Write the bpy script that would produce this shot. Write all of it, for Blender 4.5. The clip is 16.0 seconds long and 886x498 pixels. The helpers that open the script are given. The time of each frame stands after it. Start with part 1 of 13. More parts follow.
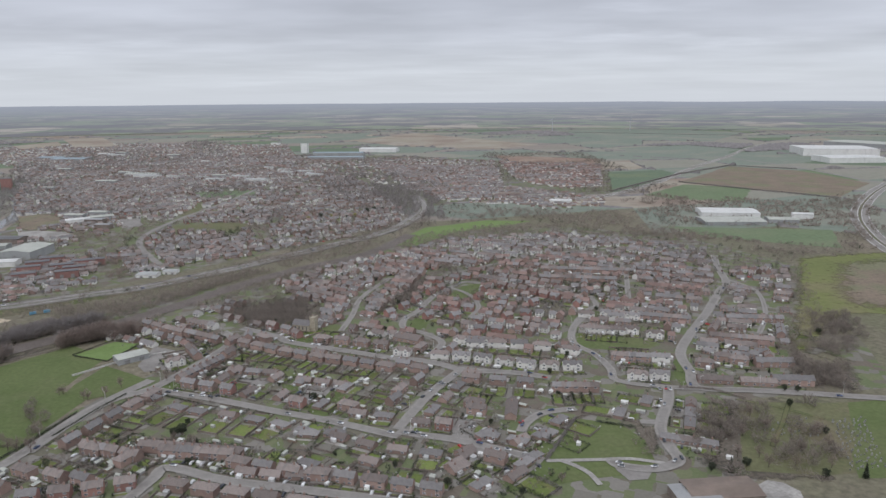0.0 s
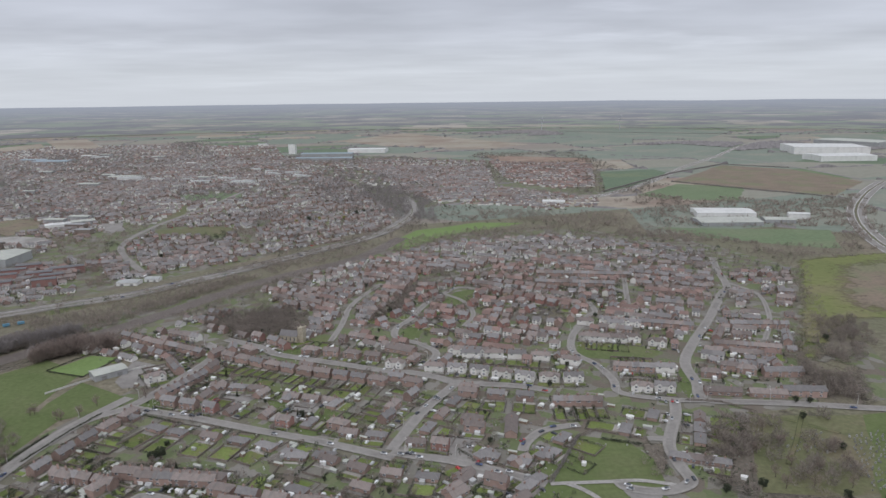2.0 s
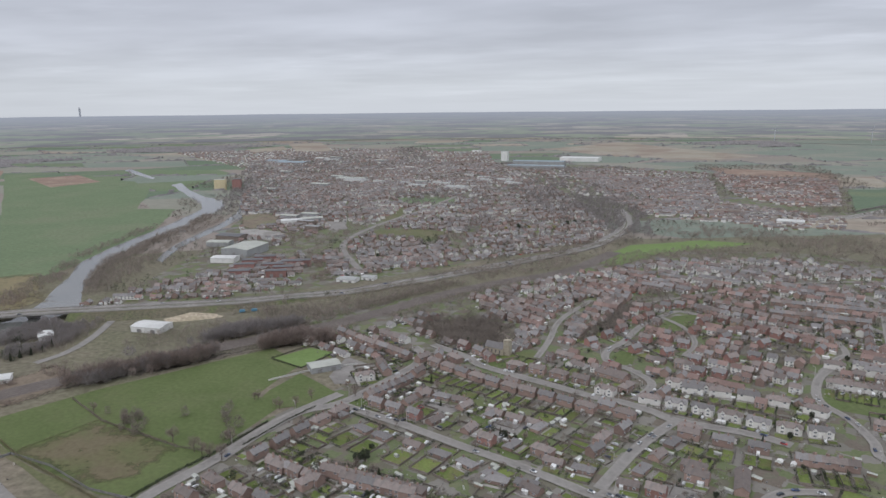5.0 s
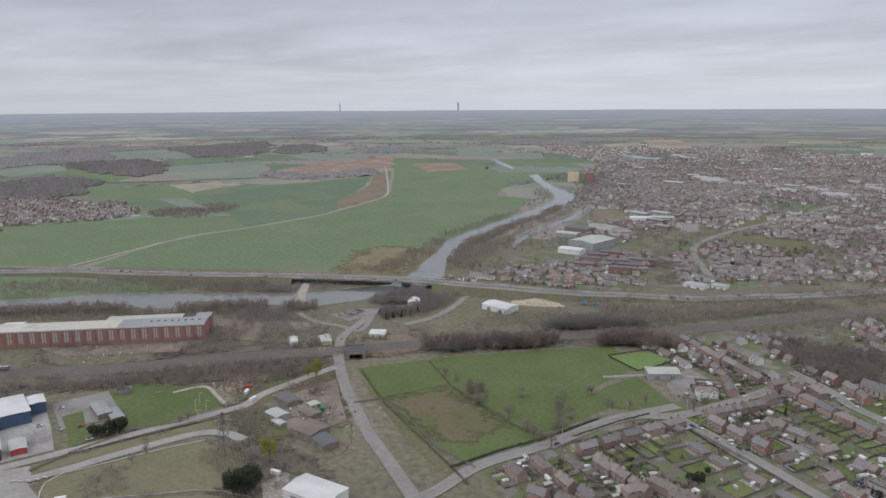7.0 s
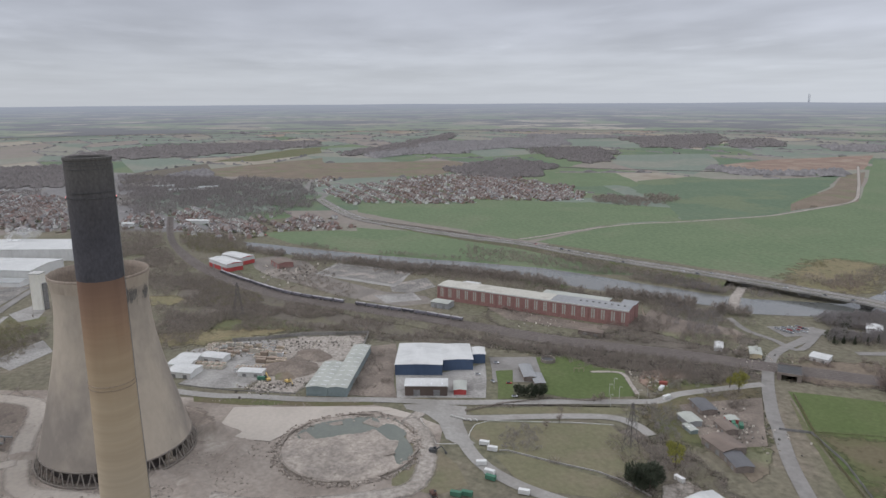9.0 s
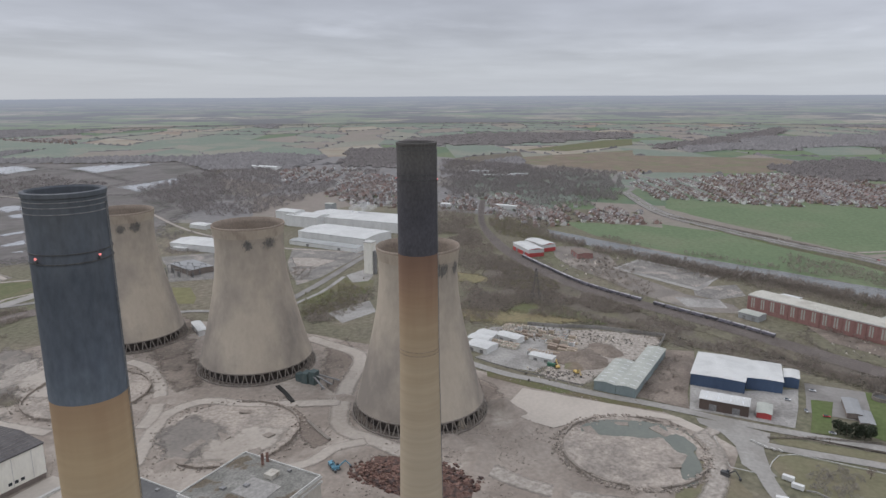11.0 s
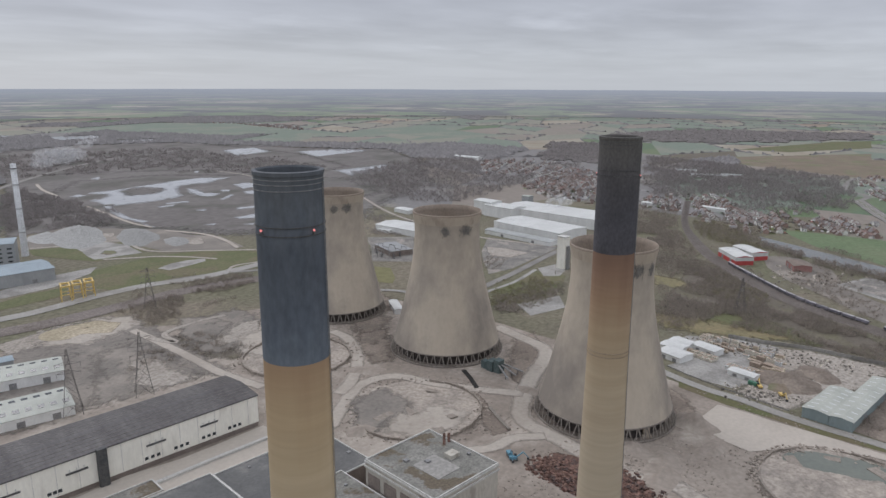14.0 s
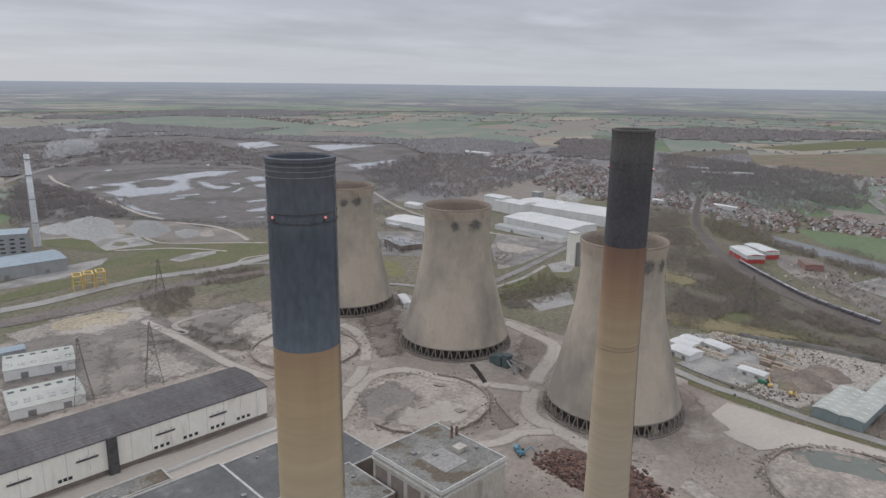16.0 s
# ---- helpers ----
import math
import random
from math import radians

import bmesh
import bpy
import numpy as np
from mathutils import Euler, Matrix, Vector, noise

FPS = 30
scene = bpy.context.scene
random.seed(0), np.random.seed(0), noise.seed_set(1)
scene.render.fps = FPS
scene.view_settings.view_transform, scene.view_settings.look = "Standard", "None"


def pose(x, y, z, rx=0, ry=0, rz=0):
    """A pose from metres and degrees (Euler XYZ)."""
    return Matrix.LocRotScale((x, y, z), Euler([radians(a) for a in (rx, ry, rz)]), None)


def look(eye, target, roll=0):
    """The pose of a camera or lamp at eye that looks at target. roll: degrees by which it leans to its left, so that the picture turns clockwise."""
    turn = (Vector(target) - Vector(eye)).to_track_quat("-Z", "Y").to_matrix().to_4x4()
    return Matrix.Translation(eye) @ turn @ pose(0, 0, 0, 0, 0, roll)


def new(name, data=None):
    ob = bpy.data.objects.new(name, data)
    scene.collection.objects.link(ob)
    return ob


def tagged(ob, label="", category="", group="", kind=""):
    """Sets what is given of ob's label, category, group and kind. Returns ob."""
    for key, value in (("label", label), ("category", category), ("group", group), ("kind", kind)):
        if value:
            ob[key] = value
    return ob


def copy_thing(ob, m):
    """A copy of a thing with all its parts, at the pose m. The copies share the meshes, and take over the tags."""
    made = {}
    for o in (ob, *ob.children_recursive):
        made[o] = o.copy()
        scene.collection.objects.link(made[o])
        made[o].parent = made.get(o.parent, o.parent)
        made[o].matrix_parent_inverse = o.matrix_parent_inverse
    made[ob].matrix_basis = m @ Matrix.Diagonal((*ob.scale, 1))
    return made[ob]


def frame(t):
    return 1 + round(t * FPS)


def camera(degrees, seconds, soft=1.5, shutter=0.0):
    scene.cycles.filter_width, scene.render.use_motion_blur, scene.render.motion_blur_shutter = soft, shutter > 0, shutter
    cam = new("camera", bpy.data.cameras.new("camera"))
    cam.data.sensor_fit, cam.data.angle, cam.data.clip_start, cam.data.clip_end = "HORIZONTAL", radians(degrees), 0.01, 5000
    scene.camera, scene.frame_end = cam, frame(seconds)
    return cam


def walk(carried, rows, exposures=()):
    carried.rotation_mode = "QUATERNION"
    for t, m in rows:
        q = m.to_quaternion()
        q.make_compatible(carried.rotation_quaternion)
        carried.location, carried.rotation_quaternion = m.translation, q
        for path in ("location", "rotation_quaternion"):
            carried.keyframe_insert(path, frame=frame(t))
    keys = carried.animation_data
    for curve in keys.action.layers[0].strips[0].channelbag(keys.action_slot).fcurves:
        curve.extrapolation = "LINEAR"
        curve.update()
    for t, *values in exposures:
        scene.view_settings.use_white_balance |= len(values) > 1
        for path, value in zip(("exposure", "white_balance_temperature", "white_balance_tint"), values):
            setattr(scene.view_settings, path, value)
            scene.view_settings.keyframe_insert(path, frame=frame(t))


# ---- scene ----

# ---- camera ----
cam = camera(65.17, 16.0, soft=1.48)
# seconds, place, yaw, pitch, roll
PATH = [
    (0, 20.3, -60.48, 217.32, -1.74, -12.39, -0.39),
    (0.5, 19.84, -53.35, 216.94, -1.95, -12.38, -0.45),
    (1, 19.37, -46.07, 216.9, -2.17, -12.39, -0.52),
    (1.5, 18.41, -39.31, 217.02, -2.42, -12.42, -0.58),
    (2, 17.7, -32.61, 217.15, -2.63, -12.42, -0.63),
    (2.5, 17.36, -26.13, 217.03, -2.85, -12.36, -0.73),
    (2.7, 16.15, -23.41, 217.04, -2.55, -12.22, -0.65),
    (2.85, 15.25, -21.37, 217.04, -1.35, -12.12, -0.6),
    (3, 14.34, -19.33, 217.05, 0, -12.02, -0.54),
    (3.2, 13.63, -17.96, 216.91, 1.75, -11.98, -0.54),
    (5.3, 5.9, -2.7, 215.3, 17, -11.56, -0.54),
    (5.5, 5.47, -2.22, 215.27, 18.9, -11.56, -0.54),
    (6, 2.97, -1.44, 215.3, 24.83, -11.65, -0.5),
    (6.5, 0, 0, 215.06, 33.19, -11.72, -0.39),
    (7, -1.24, 1.78, 214.46, 42.84, -11.76, -0.36),
    (7.5, -3.3, 3.33, 214.13, 52.29, -11.84, -0.36),
    (8, -5.17, 5.23, 213.58, 61.35, -11.94, -0.32),
    (8.5, -6.9, 5.1, 213.11, 70.1, -12.06, -0.24),
    (9, -8.4, 7.19, 212.77, 78.42, -12.26, -0.31),
    (9.5, -9.53, 7.38, 212.61, 85.84, -12.46, -0.29),
    (10, -10.73, 6.82, 212.76, 92.56, -12.63, -0.33),
    (10.2, -11, 6.8, 212.75, 95.05, -12.67, -0.33),
    (12.3, -12.9, 6.6, 212.5, 115.2, -13.1, -0.3),
    (12.5, -12.88, 6.63, 212.48, 117.1, -13.12, -0.26),
    (12.75, -12.87, 6.4, 212.47, 118.75, -13.15, -0.17),
    (13, -12.86, 6.1, 212.45, 119.36, -13.16, -0.09),
    (13.5, -12.84, 6.19, 212.46, 119.55, -13.31, 0.05),
    (14, -12.92, 6.26, 212.29, 119.75, -13.39, 0.2),
    (14.5, -13.08, 6.12, 211.95, 119.93, -13.51, 0.3),
    (15, -12.93, 6.19, 211.61, 120.15, -13.56, 0.45),
    (15.5, -12.89, 6, 211.33, 120.34, -13.66, 0.59),
    (16, -12.76, 5.98, 211, 120.53, -13.73, 0.67),
]
walk(cam, [(t, pose(x, y, z, 90 + p, 0, yaw) @ pose(0, 0, 0, 0, 0, r)) for t, x, y, z, yaw, p, r in PATH],
     [(0, 0.17, 6200, 14), (16, 0.15, 6200, 14)])

# ---- overcast daylight ----
world = bpy.data.worlds.new("overcast_sky")
scene.world = world
world.use_nodes = True
wt = world.node_tree
wt.nodes.clear()


def wnode(kind, **kw):
    n = wt.nodes.new(kind)
    for k, v in kw.items():
        setattr(n, k, v)
    return n


SUN_EL, SUN_AZ = radians(38), radians(200)
sky = wnode("ShaderNodeTexSky", sky_type="NISHITA", sun_disc=False, sun_elevation=SUN_EL, sun_rotation=SUN_AZ)
bg_sky = wnode("ShaderNodeBackground")
bg_sky.inputs[1].default_value = 0.06
wt.links.new(sky.outputs[0], bg_sky.inputs[0])
tc = wnode("ShaderNodeTexCoord")
sep = wnode("ShaderNodeSeparateXYZ")
wt.links.new(tc.outputs["Generated"], sep.inputs[0])
# grey stratus: long flat streaks low down, lighter overhead
grad = wnode("ShaderNodeValToRGB")
wt.links.new(sep.outputs[2], grad.inputs[0])
stops = [(0.0, (0.575, 0.604, 0.614)), (0.03, (0.57, 0.6, 0.613)), (0.085, (0.525, 0.55, 0.58)), (0.16, (0.462, 0.485, 0.522)), (0.35, (0.62, 0.64, 0.67)), (1.0, (0.95, 0.97, 0.99))]
cr = grad.color_ramp
while len(cr.elements) < len(stops):
    cr.elements.new(0.5)
for e, (pos_, c) in zip(cr.elements, stops):
    e.position, e.color = pos_, (*c, 1)
# the cloud deck as a flat layer overhead, so that its rolls narrow towards the horizon
def wmath(op, a, b=0.0, c=0.0):
    n = wnode("ShaderNodeMath", operation=op)
    for k, v in enumerate((a, b, c)):
        if isinstance(v, (int, float)):
            n.inputs[k].default_value = v
        else:
            wt.links.new(v, n.inputs[k])
    return n.outputs[0]


def wrange(src, *lim):
    n = wnode("ShaderNodeMapRange")
    for k, v in enumerate(lim):
        n.inputs[k + 1].default_value = v
    wt.links.new(src, n.inputs[0])
    return n.outputs[0]


low = wmath("ADD", wmath("ABSOLUTE", sep.outputs[2]), 0.055)
deck = wnode("ShaderNodeCombineXYZ")
wt.links.new(wmath("DIVIDE", sep.outputs[0], low), deck.inputs[0])
wt.links.new(wmath("DIVIDE", sep.outputs[1], low), deck.inputs[1])


def cloud(scale, detail, rough, seed, squash=1.0):
    mp = wnode("ShaderNodeMapping")
    mp.inputs["Location"].default_value = (seed, seed * 0.7, seed * 1.3)
    mp.inputs["Rotation"].default_value = (0, 0, radians(25))
    mp.inputs["Scale"].default_value = (scale * squash, scale, 1)
    wt.links.new(deck.outputs[0], mp.inputs[0])
    n = wnode("ShaderNodeTexNoise")
    n.inputs["Scale"].default_value, n.inputs["Detail"].default_value, n.inputs["Roughness"].default_value = 1.0, detail, rough
    wt.links.new(mp.outputs[0], n.inputs["Vector"])
    return n.outputs["Fac"]


rolls = wmath("ADD", wmath("MULTIPLY", cloud(0.42, 4, 0.48, 3.1), 0.74), wmath("MULTIPLY", cloud(1.5, 4, 0.5, 7.7, 0.6), 0.26))
shade = wrange(rolls, 0.36, 0.64, -0.15, 0.12)
gleam = wrange(cloud(0.62, 5, 0.55, 12.4, 0.7), 0.59, 0.72, 0.0, 0.15)
fade = wrange(sep.outputs[2], 0.0, 0.075, 0.15, 1.0)
band = wmath("MULTIPLY_ADD", wmath("ADD", shade, gleam), fade, 1.0)
mul = wnode("ShaderNodeVectorMath", operation="SCALE")
wt.links.new(grad.outputs[0], mul.inputs[0])
wt.links.new(band, mul.inputs["Scale"])
dim = wnode("ShaderNodeVectorMath", operation="DOT_PRODUCT")
wt.links.new(tc.outputs["Generated"], dim.inputs[0])
dim.inputs[1].default_value = (-0.866, -0.5, 0)
dim2 = wnode("ShaderNodeMapRange")
dim2.inputs[1].default_value, dim2.inputs[2].default_value, dim2.inputs[3].default_value, dim2.inputs[4].default_value = 0.1, 1.0, 1.0, 0.83
wt.links.new(dim.outputs["Value"], dim2.inputs[0])
mul2 = wnode("ShaderNodeVectorMath", operation="SCALE")
wt.links.new(mul.outputs[0], mul2.inputs[0])
wt.links.new(dim2.outputs[0], mul2.inputs["Scale"])
mul = mul2
bg_cloud = wnode("ShaderNodeBackground")
bg_cloud.inputs[1].default_value = 1.0
wt.links.new(mul.outputs[0], bg_cloud.inputs[0])
wmix = wnode("ShaderNodeMixShader")
wmix.inputs[0].default_value = 0.94
wt.links.new(bg_sky.outputs[0], wmix.inputs[1])
wt.links.new(bg_cloud.outputs[0], wmix.inputs[2])
wout = wnode("ShaderNodeOutputWorld")
wt.links.new(wmix.outputs[0], wout.inputs[0])

sun = new("sun", bpy.data.lights.new("sun", "SUN"))
sun.data.energy, sun.data.angle, sun.data.color = 0.7, radians(25), (1, 0.97, 0.93)
sun.matrix_world = look((0, 0, 900), Vector((0, 0, 900)) - Vector((math.sin(SUN_AZ) * math.cos(SUN_EL), math.cos(SUN_AZ) * math.cos(SUN_EL), math.sin(SUN_EL))))

# ---- materials ----
def muted(c, k=0.1, gain=1.2):
    """A colour with a little haze put in: slightly greyer and paler."""
    if not c:
        return c
    g = 0.3 * c[0] + 0.59 * c[1] + 0.11 * c[2]
    return tuple(min(1.3, (x + (g - x) * k) * gain) for x in c)


def material(name, c1, c2, scale=0.1, fine=2.0, rough=0.9, c3=None, s3=0.02, t3=(0.5, 0.6), bump=0.0, metal=0.0, rand=0.0, island=0.0, stretch=(1, 1, 1), mix2=0.35, coords="Object"):
    """Two-scale surface: c1 and c2 blended by broad noise, fine grain over it, patches of c3, an optional tint per object or per piece."""
    c1, c2, c3 = muted(c1), muted(c2), muted(c3)
    m = bpy.data.materials.new(name)
    m.use_nodes = True
    t = m.node_tree
    b = t.nodes["Principled BSDF"]
    b.inputs["Roughness"].default_value, b.inputs["Metallic"].default_value = rough, metal
    b.inputs["Specular IOR Level"].default_value = 0.25
    co = t.nodes.new("ShaderNodeTexCoord")
    mp = t.nodes.new("ShaderNodeMapping")
    mp.inputs["Scale"].default_value = stretch
    t.links.new(co.outputs[coords], mp.inputs[0])

    def noisy(sc, detail=5.0):
        n = t.nodes.new("ShaderNodeTexNoise")
        n.inputs["Scale"].default_value, n.inputs["Detail"].default_value, n.inputs["Roughness"].default_value = sc, detail, 0.6
        t.links.new(mp.outputs[0], n.inputs["Vector"])
        return n

    def ramp(src, lo, hi):
        r = t.nodes.new("ShaderNodeMapRange")
        r.inputs[1].default_value, r.inputs[2].default_value = lo, hi
        t.links.new(src, r.inputs[0])
        return r.outputs[0]

    def mixed(f, a, bb, blend="MIX"):
        x = t.nodes.new("ShaderNodeMix")
        x.data_type, x.blend_type = "RGBA", blend
        for sock, v in ((x.inputs[0], f), (x.inputs[6], a), (x.inputs[7], bb)):
            if isinstance(v, (int, float)):
                sock.default_value = v
            elif isinstance(v, tuple):
                sock.default_value = (*v, 1)
            else:
                t.links.new(v, sock)
        return x.outputs[2]

    n_b, n_f = noisy(scale), noisy(fine, 3.0)
    col = mixed(ramp(n_b.outputs["Fac"], 0.38, 0.62), c1, c2)
    if c3:
        col = mixed(ramp(noisy(s3, 6.0).outputs["Fac"], *t3), col, c3)
    g = ramp(n_f.outputs["Fac"], 0.3, 0.7)
    gr = t.nodes.new("ShaderNodeMapRange")
    gr.inputs[3].default_value, gr.inputs[4].default_value = 1 - mix2, 1 + mix2
    t.links.new(g, gr.inputs[0])
    vec = t.nodes.new("ShaderNodeVectorMath")
    vec.operation = "SCALE"
    t.links.new(col, vec.inputs[0])
    t.links.new(gr.outputs[0], vec.inputs["Scale"])
    last = vec.outputs[0]
    for amount, node, sock in ((rand, "ShaderNodeObjectInfo", "Random"), (island, "ShaderNodeNewGeometry", "Random Per Island")):
        if amount:
            oi = t.nodes.new(node)
            r2 = t.nodes.new("ShaderNodeMapRange")
            r2.inputs[3].default_value, r2.inputs[4].default_value = 1 - amount, 1 + amount
            t.links.new(oi.outputs[sock], r2.inputs[0])
            v2 = t.nodes.new("ShaderNodeVectorMath")
            v2.operation = "SCALE"
            t.links.new(last, v2.inputs[0])
            t.links.new(r2.outputs[0], v2.inputs["Scale"])
            last = v2.outputs[0]
    t.links.new(last, b.inputs["Base Color"])
    if bump:
        bp = t.nodes.new("ShaderNodeBump")
        bp.inputs["Strength"].default_value, bp.inputs["Distance"].default_value = 0.6, bump
        t.links.new(n_f.outputs["Fac"], bp.inputs["Height"])
        t.links.new(bp.outputs[0], b.inputs["Normal"])
    return m


asphalt = material("asphalt", (0.205, 0.193, 0.178), (0.225, 0.213, 0.197), 0.05, 0.25, 0.9, (0.18, 0.168, 0.155), 0.03, mix2=0.1)
asphalt_old = material("old_tarmac", (0.15, 0.142, 0.13), (0.22, 0.205, 0.185), 0.05, 0.5, 0.95, (0.28, 0.25, 0.22), 0.03, (0.55, 0.62))
worn_road = material("pale_worn_tarmac", (0.262, 0.25, 0.228), (0.29, 0.277, 0.254), 0.05, 0.4, 0.9, (0.235, 0.222, 0.2), 0.03, mix2=0.1)
pavement_mat = material("pavement_slabs", (0.22, 0.207, 0.19), (0.24, 0.227, 0.208), 0.1, 0.4, 0.9, mix2=0.1)
concrete = material("concrete", (0.25, 0.24, 0.222), (0.31, 0.297, 0.275), 0.05, 0.5, 0.9, (0.20, 0.19, 0.175), 0.03, mix2=0.2)
dust = material("dust", (0.288, 0.256, 0.22), (0.315, 0.282, 0.245), 0.04, 0.35, 0.95, (0.262, 0.232, 0.198), 0.02)
clean_slab = material("clean_slab", (0.385, 0.342, 0.292), (0.405, 0.362, 0.31), 0.03, 0.4, 0.9, (0.355, 0.315, 0.268), 0.02, (0.55, 0.68), mix2=0.06)
pale_sand = material("pale_sand", (0.34, 0.302, 0.258), (0.365, 0.325, 0.278), 0.03, 0.35, 0.95, (0.31, 0.272, 0.23), 0.015, mix2=0.12)
sand = material("sand", (0.34, 0.285, 0.20), (0.38, 0.325, 0.24), 0.04, 0.35, 0.95, (0.30, 0.255, 0.175), 0.02)
stubble = material("pale_stubble", (0.28, 0.255, 0.205), (0.25, 0.22, 0.165), 0.006, 0.05, 0.95, (0.22, 0.17, 0.135), 0.004, (0.48, 0.6), mix2=0.1)
# green of far fields with haze put into the colour: paler, greyer
hazed_pasture = material("far_pasture", (0.152, 0.183, 0.145), (0.163, 0.191, 0.153), 0.006, 0.06, 0.95, (0.195, 0.202, 0.162), 0.004, mix2=0.12)
lawn_mat = material("garden_lawn", (0.098, 0.135, 0.03), (0.122, 0.152, 0.038), 0.06, 0.6, 0.95, (0.13, 0.13, 0.05), 0.08, (0.5, 0.62), island=0.3, mix2=0.18)
ballast = material("ballast", (0.148, 0.126, 0.112), (0.175, 0.15, 0.134), 0.03, 0.5, 0.95, (0.12, 0.10, 0.085), 0.02)
sleeper_bed = material("sleeper_bed", (0.105, 0.09, 0.08), (0.13, 0.112, 0.10), 0.05, 0.6, 0.95, mix2=0.15)
grass_field = material("grass_field", (0.113, 0.156, 0.08), (0.124, 0.167, 0.086), 0.012, 0.15, 0.95, (0.14, 0.166, 0.094), 0.006, (0.5, 0.65), mix2=0.16)
grass_dark = material("grass_dark", (0.098, 0.141, 0.086), (0.11, 0.151, 0.092), 0.01, 0.1, 0.95, (0.13, 0.16, 0.09), 0.005, mix2=0.12)
grass_bright = material("grass_bright", (0.12, 0.18, 0.05), (0.135, 0.20, 0.06), 0.05, 0.3, 0.95, mix2=0.1)
grass_dry = material("grass_dry", (0.102, 0.112, 0.05), (0.122, 0.124, 0.06), 0.03, 0.3, 0.95, (0.135, 0.12, 0.07), 0.02, mix2=0.2)
grass_worn = material("grass_worn", (0.116, 0.106, 0.052), (0.098, 0.112, 0.044), 0.025, 0.3, 0.95, (0.128, 0.108, 0.062), 0.02, mix2=0.15)
olive_grass = material("yellow_green_grass", (0.145, 0.16, 0.05), (0.125, 0.145, 0.045), 0.012, 0.12, 0.95, (0.16, 0.15, 0.07), 0.008, mix2=0.14)
faded_turf = material("faded_turf", (0.142, 0.138, 0.076), (0.162, 0.148, 0.088), 0.025, 0.3, 0.95, (0.175, 0.148, 0.098), 0.018, (0.48, 0.62), mix2=0.14)
straw = material("straw", (0.20, 0.165, 0.09), (0.16, 0.145, 0.075), 0.03, 0.3, 0.95, mix2=0.25)
soil = material("soil", (0.19, 0.15, 0.11), (0.155, 0.125, 0.09), 0.02, 0.25, 0.95, (0.15, 0.15, 0.085), 0.012, mix2=0.2)
soil_pink = material("soil_pink", (0.24, 0.165, 0.125), (0.20, 0.14, 0.105), 0.02, 0.25, 0.95, (0.27, 0.21, 0.16), 0.012, mix2=0.2)
stone_grey = material("crushed_grey_stone", (0.192, 0.18, 0.17), (0.165, 0.156, 0.148), 0.02, 0.3, 0.95, (0.215, 0.2, 0.187), 0.02, mix2=0.12)
site_grey = material("grey_gravel_ground", (0.20, 0.178, 0.155), (0.165, 0.148, 0.13), 0.03, 0.4, 0.95, (0.25, 0.22, 0.188), 0.02, (0.5, 0.64), mix2=0.14)
site_dark = material("churned_dark_earth", (0.185, 0.15, 0.122), (0.145, 0.12, 0.098), 0.04, 0.5, 0.95, (0.22, 0.182, 0.148), 0.03, mix2=0.2)
turf = material("mown_turf", (0.082, 0.112, 0.034), (0.098, 0.126, 0.042), 0.02, 0.3, 0.95, (0.112, 0.126, 0.052), 0.012, (0.5, 0.65), mix2=0.14)
rubble_mat = material("rubble", (0.278, 0.238, 0.2), (0.2, 0.167, 0.138), 0.02, 0.3, 0.95, (0.335, 0.293, 0.248), 0.016, (0.5, 0.64), mix2=0.16, bump=0.3)
ash = material("ash_ground", (0.132, 0.12, 0.113), (0.155, 0.142, 0.133), 0.006, 0.08, 0.95, (0.102, 0.098, 0.085), 0.01, mix2=0.2)
water = material("water", (0.10, 0.105, 0.10), (0.12, 0.122, 0.112), 0.02, 0.3, 0.1, mix2=0.1, bump=0.03)
water.node_tree.nodes["Principled BSDF"].inputs["Specular IOR Level"].default_value = 0.6
lagoon_water = material("silty_water", (0.30, 0.305, 0.31), (0.33, 0.335, 0.34), 0.01, 0.1, 0.08, mix2=0.06)
lagoon_water.node_tree.nodes["Principled BSDF"].inputs["Specular IOR Level"].default_value = 0.8
basin_water = material("green_water", (0.128, 0.142, 0.12), (0.145, 0.156, 0.13), 0.05, 0.4, 0.1, mix2=0.06)


